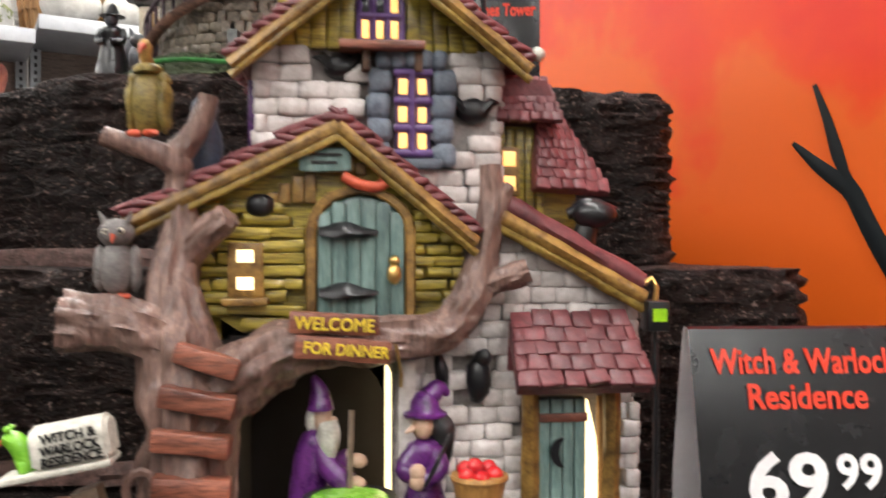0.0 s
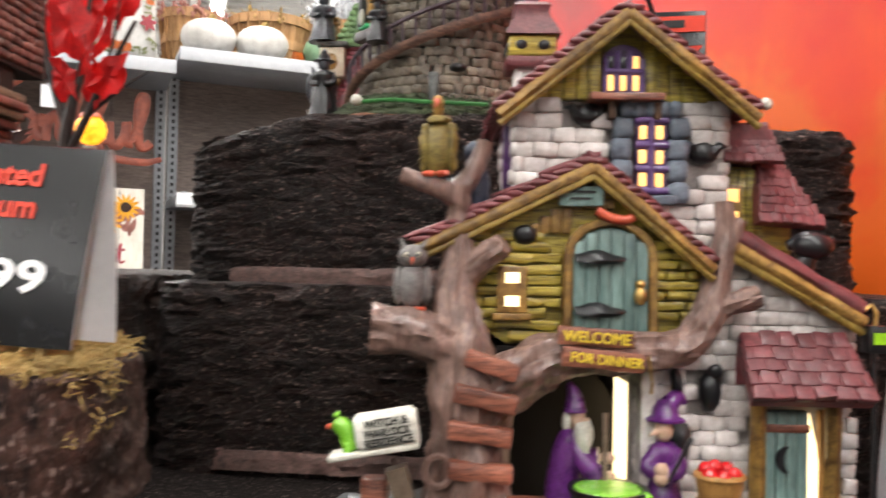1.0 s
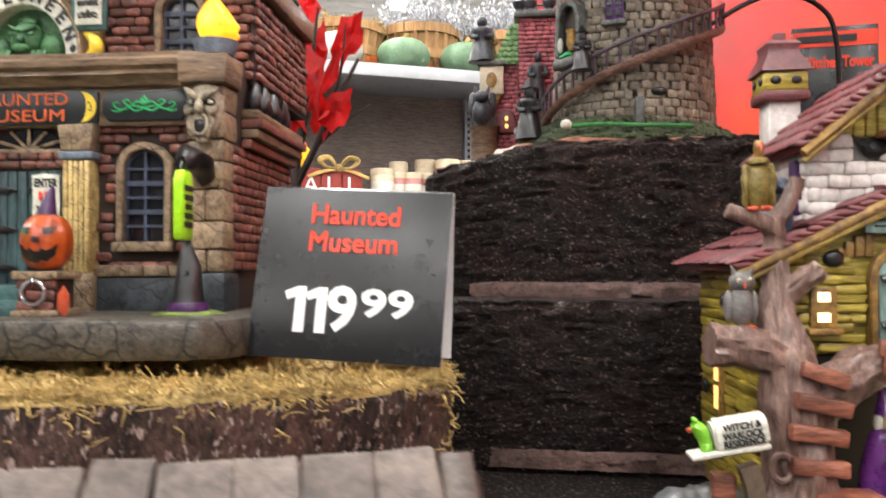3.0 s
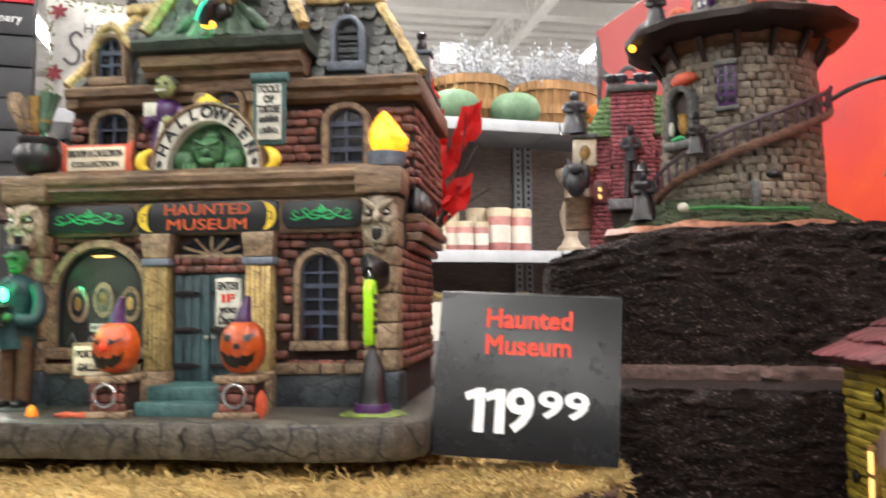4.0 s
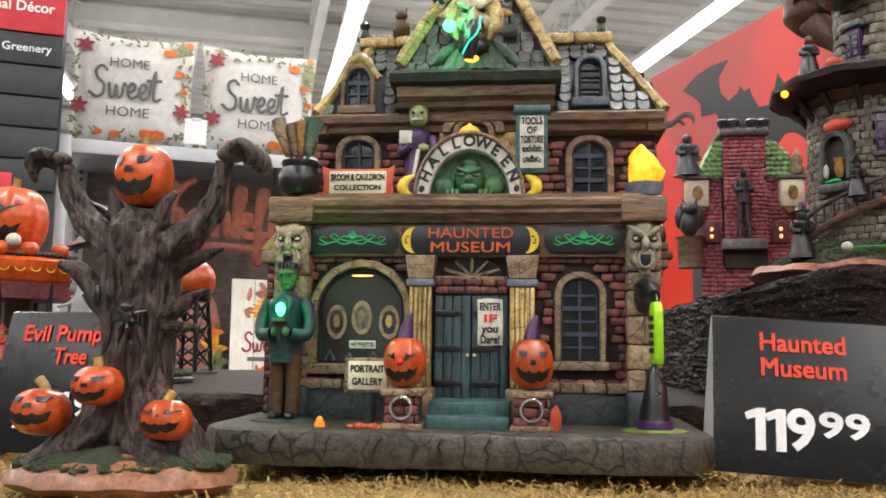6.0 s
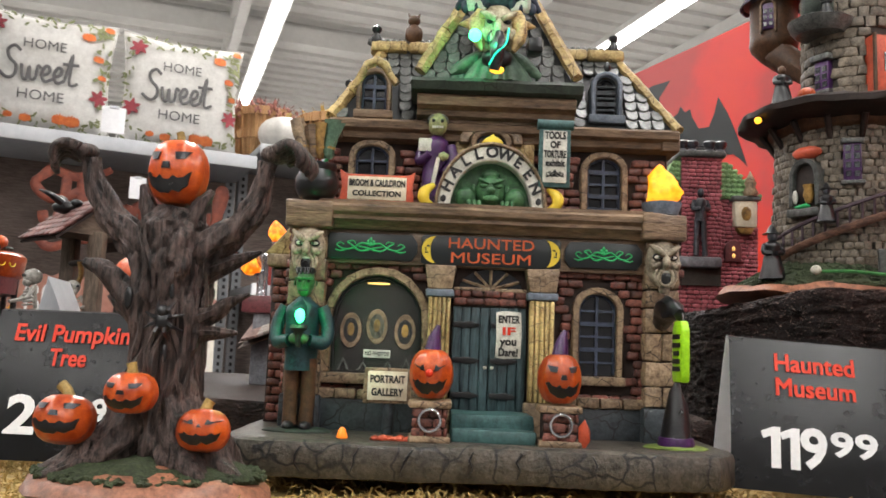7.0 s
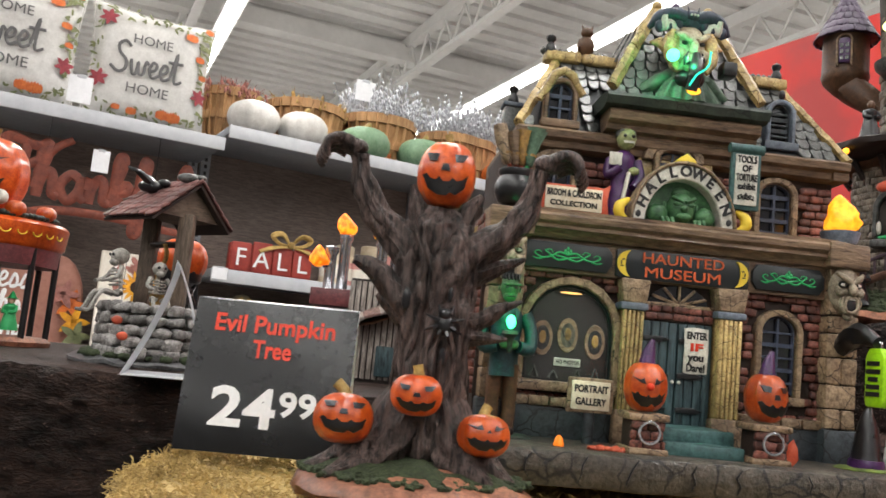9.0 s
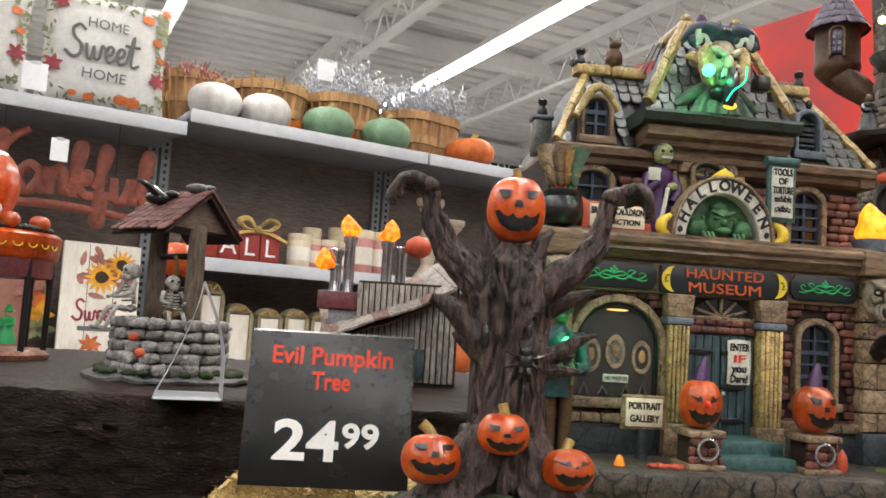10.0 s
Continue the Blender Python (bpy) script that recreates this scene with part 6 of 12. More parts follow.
    for x in (0.1100, -0.1110):
        part("finial_post", box(x - 0.0065, x + 0.0065, 0.048, 0.061, 0.228, 0.2545, 0.0012, 1, 0.0005, 120), M["slate"], roof, "dark post at the back of the eaves")
        part("post_cap", box(x - 0.0078, x + 0.0078, 0.0467, 0.0623, 0.2545, 0.2578, 0.001, 1, 0.0004, 120), M["bluestone"], roof)
    bm = bmesh.new()
    add_ball(bm, (0, 0, 0.008), 0.0068, (0.8, 0.75, 1.25), 2)
    add_ball(bm, (0, -0.001, 0.0175), 0.0048, (1, 0.9, 0.85), 2)
    for k in (-1, 1):
        add_tube(bm, [(k * 0.003, -0.001, 0.02), (k * 0.0042, -0.001, 0.0235)], [0.0014, 0.0002], 5)
        add_ball(bm, (k * 0.0048, 0.001, 0.0075), 0.004, (0.5, 0.8, 1.5), 1)
    part("owl", jitter(smooth(bm), 0.0004, 300), M["trouser"], roof, "small brown carved owl", Matrix.Translation((-0.0640, 0.033, 0.2935)))
    # dormers
    grid_window(t, "dormer", 0.0704, 0.0075, 0.242, 0.2615, 0.0075, 0.002, 1, 6, M["plinth"], M["bluestone"], out=0.0032, label="narrow louvred dormer")
    part("finial", ball((0.0704, -0.001, 0.2755), 0.003, (0.8, 0.8, 1.3)), M["black"], t)
    grid_window(t, "dormer", -0.0872, 0.0085, 0.238, 0.2555, 0.008, -0.002, 2, 3, M["blue"], M["sandlow"], out=0.0032, label="round-headed dormer window under a cream hood")
    part("dormer_cheek", box(-0.0972, -0.0772, 0.002, 0.03, 0.2262, 0.2575), M["slate_dark"], t)
    part("dormer_cheek", box(0.0605, 0.0803, 0.004, 0.03, 0.2262, 0.2635), M["slate_dark"], t)
    hood = [(-0.1065, 0.2515), (-0.1005, 0.2625), (-0.0965, 0.2705), (-0.0905, 0.2735), (-0.085, 0.2705), (-0.0815, 0.2635), (-0.0765, 0.2575)]
    part("dormer_hood", smooth(add_tube(bmesh.new(), [(x + 0.0043, -0.005, z - 0.0015) for x, z in hood], [0.0026, 0.0032, 0.0034, 0.0032, 0.0034, 0.003, 0.0026], 8, rough=0.3)), M["cream"], t, "wavy cream hood over the dormer")
    # central tower roof
    part("tower_wall", box(-0.054, 0.044, -0.010, 0.03, 0.2262, 0.234), SL, t)
    prof = [(-0.021, 0.2455), (-0.0235, 0.243), (-0.022, 0.238), (-0.0165, 0.236), (-0.0155, 0.2325), (-0.01, 0.2315), (0.03, 0.2315), (0.03, 0.246), (-0.015, 0.246)]
    part("tower_cornice", crown_wedge(prof, -0.0575, 0.0465, 24), SL, t, "brown stone cornice under the tower roof")
    prof = [(-0.027, 0.2545), (-0.0285, 0.252), (-0.026, 0.247), (-0.02, 0.2455), (0.034, 0.2455), (0.034, 0.2555), (-0.015, 0.2555)]
    part("tower_slab", crown_wedge(prof, -0.0615, 0.0505, 24, 0.0007), M["slab"], t, "dark green-grey slab")
    bm = bmesh.new()
    lo = [bm.verts.new(p) for p in ((-0.0555, -0.016, 0.2545), (0.0465, -0.016, 0.2545), (0.0465, 0.06, 0.2545), (-0.0555, 0.06, 0.2545))]
    hi = [bm.verts.new(p) for p in ((-0.0225, 0.006, 0.3215), (0.0155, 0.006, 0.3215), (0.0155, 0.04, 0.3215), (-0.0225, 0.04, 0.3215))]
    for i in range(4):
        bm.faces.new((lo[i], lo[(i + 1) % 4], hi[(i + 1) % 4], hi[i]))
    bm.faces.new(hi)
    bm.faces.new(lo[::-1])
    tower = part("tower_roof", bm, M["slate_dark"], t, "steep dark tower roof with cream edges")
    sl = math.atan2(0.022, 0.067)
    for i in range(9):
        f = (i + 0.4) / 9
        a, b = -0.0535 + 0.033 * f, 0.0445 - 0.031 * f
        n = max(2, int((b - a) / 0.0088))
        for k in range(n):
            x = a + (b - a) * (k + (0.5 if i % 2 else 0.15)) / n
            shared("scale", scale_me, None, tower, "", Matrix.Translation((x, -0.0168 + 0.022 * f, 0.2555 + 0.067 * f)) @ Matrix.Rotation(-sl - rr.uniform(0.08, 0.16), 4, "X") @ Matrix.Diagonal((0.0080, 0.0024, 0.0105, 1)))
    hip((-0.0565, -0.018, 0.256), (-0.0235, 0.004, 0.3215), 2, 0.0046)
    hip((0.0475, -0.018, 0.256), (0.0165, 0.004, 0.3215), 2, 0.0046)
    cap = part("tower_cap", box(-0.027, 0.020, 0.0, 0.044, 0.3205, 0.3285, 0.0022, 2, 0.0008), M["cream"], t, "cream stone cap")
    for x in (-0.022, 0.015):
        part("knob", ball((x, 0.004, 0.3305), 0.0038, (1, 1, 0.9)), M["cream"], cap)
    part("finial", lathe([(0.004, 0), (0.0052, 0.003), (0.0036, 0.006), (0.0046, 0.009), (0.003, 0.0125), (0, 0.015)], 10, (-0.003, 0.02, 0.328), jit=0.0004), M["purple"], cap, "purple urn finial")
    for k in range(5):
        part("strut", tube([(-0.0275 - 0.002 * k, 0.012 + 0.004 * k, 0.318), (-0.032 - 0.004 * k, 0.012 + 0.004 * k, 0.300 - 0.002 * k)], 0.0007, 5), M["slate"], cap)
    part("demon_mask", demon_head(), [mat("mask_paint", (0.60, 0.54, 0.38), (0.17, 0.14, 0.08), rough=0.4, s=190, bump=0.8, coat=0.2), M["cream"], M["bone"], M["black"], M["robe_green"], M["cap_blue"]], t, "pale horned demon mask with yellow hair, lit green", Matrix.Translation((-0.0065, -0.0175, 0.2630)) @ Matrix.Scale(0.98, 4))
    rb = bmesh.new()
    rings = []
    for i in range(9):
        f = i / 8
        half, z = 0.0075 + 0.0165 * f ** 0.8, 0.2775 - 0.023 * f
        ring = []
        for j in range(33):
            u = -1 + j / 16
            fold = (0.55 + 0.45 * math.cos(u * 17 + 0.6 * math.sin(u * 5))) * 0.0034 * f
            ring.append(rb.verts.new((-0.0055 + half * u, -0.0175 - 0.007 * f - 0.0055 * math.cos(u * 1.5) + 0.0034 * f - fold, z)))
        ring += [rb.verts.new((-0.0055 + half * u, -0.013, z)) for u in (0.8, 0.0, -0.8)]
        rings.append(ring)
    for p, q in zip(rings, rings[1:]):
        for j in range(36):
            rb.faces.new((p[j], q[j], q[(j + 1) % 36], p[(j + 1) % 36]))
    rb.faces.new(rings[0])
    rb.faces.new(rings[-1][::-1])
    bmesh.ops.recalc_face_normals(rb, faces=rb.faces)
    part("robe", smooth(jitter(rb, 0.0005, 220), 60), M["robe_green"], t, "grey-green robe falling in folds")
    part("led", ball((-0.0217, -0.0345, 0.2810), 0.0042), M["green_led"], t, "glowing green lamp")
    part("led", ball((-0.007, -0.036, 0.2580), 0.0032, (1.5, 0.8, 0.8)), M["amber_led"], t, "small glowing amber lamp")
    # rod made to glow aqua, standing in for light reflected in clear plastic
    run = spline([Vector((-0.0125, -0.042, 0.2590)), Vector((-0.0085, -0.044, 0.2660)), Vector((-0.0025, -0.047, 0.2715)), Vector((-0.0008, -0.046, 0.2820))], 4)
    part("light_tube", smooth(add_tube(bmesh.new(), run, 0.0006, 6)), glow("aqua_glint", (0.03, 0.9, 0.6), 1.1), t, "bent rod glowing aqua in place of a reflection")
    part("lamp_stem", smooth(limb(bmesh.new(), [(-0.0085, -0.036, 0.2575, 0.0040), (-0.0075, -0.038, 0.266, 0.0048), (-0.0070, -0.038, 0.274, 0.0046), (-0.0062, -0.035, 0.283, 0.0026)], 4, 10, 0, 0.2)), M["black"], t, "black lamp stem before the mask")
    part("lamp_housing", box(0.0125, 0.0225, -0.036, -0.024, 0.2715, 0.2815, 0.002), M["black"], t, "black lamp housing")
    for at, col, e in (((-0.0217, -0.046, 0.2810), (0.03, 1.0, 0.38), 0.05), ((-0.1255, -0.054, 0.096), (0.03, 1.0, 0.28), 0.048)):
        lamp = bpy.data.lights.new("led_glow", "POINT")
        lamp.energy, lamp.color, lamp.shadow_soft_size = e, col, 0.003
        lo_ = new("led_glow", lamp)
        lo_.matrix_world = MUSEUM @ (SETBACK if at[2] > 0.2 else Matrix.Identity(4)) @ Matrix.Translation(at)
    # the upper storey and roof stand back, scaled up about the camera's eye
    raised |= {c.name for c in t.children} - lower_parts
    for c in t.children:
        if c.name in raised:
            lift = 0.005 if c.name.split(".")[0] in ("cornice", "side_cornice", "roof") else 0.0
            c.matrix_basis = SETBACK @ Matrix.Translation((0, 0, lift)) @ c.matrix_basis
    # things on the base, moulded on with it
    for x, kind in ((-0.0432, 0), (0.0324, 1)):
        ped = part("pedestal", box(x - 0.0095, x + 0.0095, -0.0605, -0.0415, 0.021, 0.0425), M["mortar"], t, "square brick pedestal with a metal ring")
        courses(ped, BRICKS, x - 0.0105, x + 0.0105, 0.0235, 0.0405, 0.0085, 0.0056, -0.0605, 0.0035, "brick")
        part("cap", box(x - 0.0125, x + 0.0125, -0.064, -0.038, 0.0402, 0.0445, 0.0013, 1, 0.0006), S, ped)
        part("foot", box(x - 0.0125, x + 0.0125, -0.064, -0.038, 0.0205, 0.0245, 0.0013, 1, 0.0006), S, ped)
        ringlet((x, -0.0645, 0.0335), 0.0062, 0.0009, M["chrome"], ped)
        jack("pumpkin", t, (x, -0.0515, 0.0598), 0.0132, 0.0162, EVIL if kind == 0 else GRIN, turn=-6 if kind == 0 else 4, stem=(0.003, 0.0135, 0.0052, "purple"), label="orange pumpkin with a wicked face and a purple peak", nose=0.0024 if kind == 0 else None)
    part("figure", statue_frank(), [M["coat_teal"], M["trouser"], M["skin_green"], M["black"], M["slab"], M["green_led"]], t, "green-faced figure in a teal coat holding a green lamp", Matrix.Translation((-0.1255, -0.0215, 0.0205)) @ Matrix.Diagonal((1.04, 1.0, 1.045, 1)))
    part("figure_base", lathe([(0.02, 0), (0.0195, 0.003), (0.017, 0.0042)], 18, (-0.1255, -0.0225, 0.0185), (1.1, 0.75), 0.0006), M["slab"], t)
    gal = part("gallery_sign", box(-0.0147, 0.0147, -0.0013, 0.0013, 0.0195, 0.0412, 0.0008, 1, 0.0005), S, t, "lettered board on a short dark post", Matrix.Translation((-0.0702, -0.0275, 0.0205)))
    part("post", tube([(0.001, 0.003, 0.0), (0.001, 0.003, 0.022)], 0.0038, 8), M["plinth"], gal)
    part("field", box(-0.0122, 0.0122, -0.0026, -0.0012, 0.0215, 0.0392, 0.0004), M["parchment"], gal)
    lettering("PORTRAIT", 0.0062, M["black_ink"], gal, face_at(0, -0.0028, 0.0342), "lettering", 0.0215, 0.03, 0.0002)
    lettering("GALLERY", 0.0062, M["black_ink"], gal, face_at(0, -0.0028, 0.0263), "lettering", 0.0195, 0.03, 0.0002)
    part("small_lantern", lathe([(0.0030, 0), (0.0034, 0.001), (0.0020, 0.0052), (0.0008, 0.0064)], 10, (-0.094, -0.053, 0.0205)), glow("ember_orange", (1.0, 0.25, 0.02), 0.55), t, "tiny glowing orange lantern")
    for k in range(5):
        part("fallen_leaf", jitter(smooth(add_ball(bmesh.new(), (-0.074 + k * 0.0045, -0.056, 0.0215), 0.0042, (1, 0.9, 0.5 + 0.25 * (k % 2)), 1)), 0.0012, 200), M["coral"], t, "crumpled orange leaf on the base")
    part("leaf", ball((0.0465, -0.060, 0.0285), 0.0075, (0.5, 0.4, 1.1), 1, 0.0015, 200), M["coral"], t, "orange leaf leaning on the pedestal")
    # hanging lime sign, hat and mat
    part("bracket", smooth(limb(bmesh.new(), [(0.103, -0.012, 0.098, 0.006), (0.103, -0.026, 0.104, 0.0075), (0.1035, -0.038, 0.1045, 0.0065), (0.1045, -0.05, 0.1005, 0.004)], 4, 9, 0, 0.4)), M["black"], t, "black carved bracket")
    lm = part("hanging_sign", prism([(-0.0078, 0.0), (0.0078, 0.0), (0.0088, 0.004), (0.0088, 0.031), (0.0055, 0.0365), (-0.0055, 0.0365), (-0.0088, 0.031), (-0.0088, 0.004)], -0.0026, 0.0026, 0.0012), M["lime"], t, "lime green hanging sign shaped like a coffin", Matrix.Translation((0.1052, -0.049, 0.0605)) @ Matrix.Rotation(radians(-87), 4, "Z"))
    for k, (z, w) in enumerate(((0.027, 0.012), (0.022, 0.0132), (0.0172, 0.009), (0.0125, 0.012), (0.008, 0.0128))):
        part("lettering_bar", box(-w / 2, w / 2, -0.0033, -0.0027, z - 0.0014, z + 0.0014), M["black_ink"], lm)
        part("lettering_bar", box(-w / 2, w / 2, 0.0027, 0.0033, z - 0.0014, z + 0.0014), M["black_ink"], lm)
    for k in (-1, 1):
        part("hook", tube([(k * 0.003, 0, 0.0355), (k * 0.0038, 0, 0.0385), (k * 0.002, 0, 0.041)], 0.0006, 5), M["chrome"], lm)
    part("hat", lathe([(0.0105, 0.0), (0.0098, 0.003), (0.0075, 0.012), (0.0055, 0.026), (0.0035, 0.034), (0.0012, 0.039), (0, 0.04)], 24, (0.1048, -0.041, 0.0215), jit=0.0022, js=110), M["black"], t, "tall black witch hat with a purple band")
    part("hat_band", lathe([(0.0108, 0), (0.011, 0.002), (0.0102, 0.0052), (0.0098, 0.0052)], 16, (0.1048, -0.041, 0.0225)), M["purple"], t)
    part("hat_mat", lathe([(0.0225, 0), (0.023, 0.0012), (0.02, 0.0024), (0.012, 0.003)], 24, (0.1048, -0.041, 0.0205), (0.85, 0.65), 0.0012, 90), M["olive_brim"], t, "dull olive-green hat brim lying flat")
    return t


museum()

# ---- the witch and warlock house ----
WITCH = pose(-0.02, 0.335, 1.225, 0, 0, 7)
PALES = with_mat(stone_meshes(8, 31, 0.09, 0.11), M["wstone"])
SHINGLES = with_mat(stone_meshes(6, 33, 0.16), M["shingle"])
BOARDS = with_mat(stone_meshes(9, 34, 0.2, 0.12), M["ywood"])
BLUES = with_mat(stone_meshes(5, 35, 0.16), M["bluestone"])
M["wizard"] = mat("purple_robe", (0.17, 0.035, 0.23), (0.06, 0.012, 0.09), rough=0.28, s=180, bump=0.4, coat=0.35)
M["flesh"] = mat("pale_face_paint", (0.66, 0.46, 0.34), (0.5, 0.32, 0.22), rough=0.4, s=200, bump=0.2)
M["brew"] = mat("green_brew", (0.30, 0.68, 0.06), (0.15, 0.45, 0.03), rough=0.25, s=150, bump=0.4, coat=0.4)
M["apple"] = mat("apple_red", (0.60, 0.012, 0.014), (0.35, 0.006, 0.008), rough=0.2, s=120, bump=0.1, coat=0.6)
M["basket"] = wood("basket_slat", (0.52, 0.27, 0.08), (0.28, 0.13, 0.035), s=250, stretch=(1, 1, 0.3), rough=0.45)
M["wgrey"] = mat("grey_rock", (0.25, 0.25, 0.27), (0.10, 0.10, 0.11), rough=0.4, s=110, bump=0.6, coat=0.2)
M["olive"] = mat("vulture_feather", (0.30, 0.22, 0.055), (0.07, 0.05, 0.014), rough=0.45, s=300, bump=0.8)
M["owl_grey"] = mat("owl_feather", (0.25, 0.23, 0.22), (0.10, 0.09, 0.085), rough=0.45, s=300, bump=0.7)
# near-black, so the shade inside the doorway is in the colour
M["room_shade"] = mat("doorway_shade", (0.009, 0.005, 0.004), (0.005, 0.003, 0.0025), rough=0.8, s=100, bump=0.1)
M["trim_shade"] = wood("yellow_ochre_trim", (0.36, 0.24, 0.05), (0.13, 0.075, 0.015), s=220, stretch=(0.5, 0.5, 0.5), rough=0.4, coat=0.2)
M["purple_light"] = mat("light_purple_bars", (0.15, 0.075, 0.24), (0.07, 0.03, 0.12), rough=0.4, s=220, bump=0.4, coat=0.2)
M["rock_dark"] = mat("dark_grey_rock", (0.20, 0.20, 0.205), (0.06, 0.06, 0.063), rough=0.35, s=110, bump=0.7, coat=0.3)
M["taupe"] = mat("taupe_post", (0.20, 0.145, 0.10), (0.11, 0.078, 0.055), rough=0.45, s=150, bump=0.3)


FLATS = with_mat(stone_meshes(6, 33, 0.1, 0.06), M["shingle"])


def roof_slope(parent, p0, p1, q0, q1, rows, cols, th=0.0024, meshes=None, name="shingle", seed=0, bed=None):
    """Separate shingles on the sloping quad whose eave is p0-p1 and ridge q0-q1."""
    r = random.Random(seed)
    p0, p1, q0, q1 = map(Vector, (p0, p1, q0, q1))
    for i in range(rows):
        f0 = i / rows
        a, b = p0.lerp(q0, f0 + 0.5 / rows), p1.lerp(q1, f0 + 0.5 / rows)
        along = (b - a)
        w = along.length / cols
        ex = along.normalized()
        up = ((q0 + q1) / 2 - (p0 + p1) / 2)
        h = up.length / rows
        ez = (up - ex * up.dot(ex)).normalized()
        ey = ez.cross(ex)
        for k in range(cols + (1 if i % 2 else 0)):
            c = (k + (0.0 if i % 2 else 0.5)) / cols
            ww = w * r.uniform(0.9, 1.06)
            if i % 2 and k in (0, cols):
                ww *= 0.5
                c = 0.25 / cols if k == 0 else 1 - 0.25 / cols
            at = a.lerp(b, c) - ey * (th * 0.35) + ez * r.uniform(-0.0006, 0.0006)
            m = Matrix((ex, ey, ez)).transposed().to_4x4()
            m.translation = at
            m = m @ Matrix.Rotation(radians(-6 + r.uniform(-2.5, 2.5)), 4, "X") @ Matrix.Rotation(radians(r.uniform(-4, 4)), 4, "Y") @ Matrix.Diagonal((ww - 0.0003, th, h * 1.26, 1))
            shared(name, r.choice(meshes or SHINGLES), None, parent, "", m)


def slab_roof(parent, name, p0, p1, q0, q1, th, material, label=""):
    p = [Vector(v) for v in (p0, p1, q1, q0)]
    nrm = (p[1] - p[0]).cross(p[3] - p[0]).normalized()
    bm = bmesh.new()
    top = [bm.verts.new(v) for v in p]
    bot = [bm.verts.new(v - nrm * th) for v in p]
    bm.faces.new(top)
    bm.faces.new(bot[::-1])
    for i in range(4):
        bm.faces.new((top[i], bot[i], bot[(i + 1) % 4], top[(i + 1) % 4]))
    bmesh.ops.recalc_face_normals(bm, faces=bm.faces)
    return part(name, bm, material, parent, label)


def bird(kind):
    bm = bmesh.new()
    if kind == "owl":
        add_ball(bm, (0, 0, 0.013), 0.009, (0.8, 0.75, 1.35), 3, 0)
        add_ball(bm, (0, -0.001, 0.0275), 0.0075, (1, 0.85, 0.82), 3, 0)
        for k in (-1, 1):
            add_tube(bm, [(k * 0.004, -0.002, 0.031), (k * 0.0068, -0.003, 0.0368)], [0.0022, 0.0004], 6, 0)
            add_ball(bm, (k * 0.0032, -0.0058, 0.0285), 0.0026, (1, 0.4, 1), 2, 0)
            add_ball(bm, (k * 0.0032, -0.0066, 0.0284), 0.0015, (1, 0.5, 1), 1, 2)
            add_ball(bm, (k * 0.0031, -0.0073, 0.0283), 0.0009, (1, 0.6, 1), 1, 3)
            add_ball(bm, (k * 0.0072, 0.001, 0.0125), 0.0068, (0.42, 0.7, 1.5), 2, 0)
            for q in range(3):
                add_ball(bm, (k * (0.002 + q * 0.0018), -0.0055, 0.001), 0.0018, (0.8, 1.5, 0.9), 1, 1)
        add_tube(bm, [(0, -0.0072, 0.0265), (0, -0.0088, 0.0235)], [0.0013, 0.0003], 5, 1)
    else:
        add_ball(bm, (0, 0.001, 0.016), 0.0108, (0.8, 0.75, 1.5), 3, 0)
        for k in (-1, 1):
            add_ball(bm, (k * 0.0080, 0.001, 0.015), 0.0075, (0.38, 0.8, 1.85), 3, 0)
            add_ball(bm, (k * 0.0068, 0.001, 0.0275), 0.0042, (0.9, 0.8, 0.8), 2, 0)
        for v in bm.verts:  # rows of small overlapping feathers
            v.co.y -= 0.0011 * max(0.0, math.sin(v.co.z * 1500 + 2.2 * math.sin(v.co.x * 900)))
            v.co.x *= 1.0 + 0.07 * math.sin(v.co.z * 1500)
        for k in (-1, 1):
            limb(bm, [(k * 0.0012, -0.006, 0.0012, 0.0016), (k * 0.004, -0.0072, 0.001, 0.0018), (k * 0.0072, -0.006, 0.001, 0.0014)], 3, 7, 1, 0.4)
        limb(bm, [(0, 0.001, 0.03, 0.0042), (0, -0.002, 0.036, 0.003), (0, -0.0035, 0.0415, 0.0034), (0, -0.004, 0.0455, 0.0018)], 4, 9, 2, 0.1)
        add_tube(bm, [(0, -0.006, 0.042), (0.0005, -0.0098, 0.0405), (0.0005, -0.0105, 0.0375)], [0.0017, 0.0012, 0.0004], 6, 1)
        add_lathe(bm, [(0.002, 0.0), (0.0068, 0.001), (0.0072, 0.003), (0.0045, 0.0048), (0.002, 0.005)], 12, (0, -0.001, 0.0295), 0, (1, 0.9))
    jitter(bm, 0.0005, 320)
    return smooth(bm, 60)


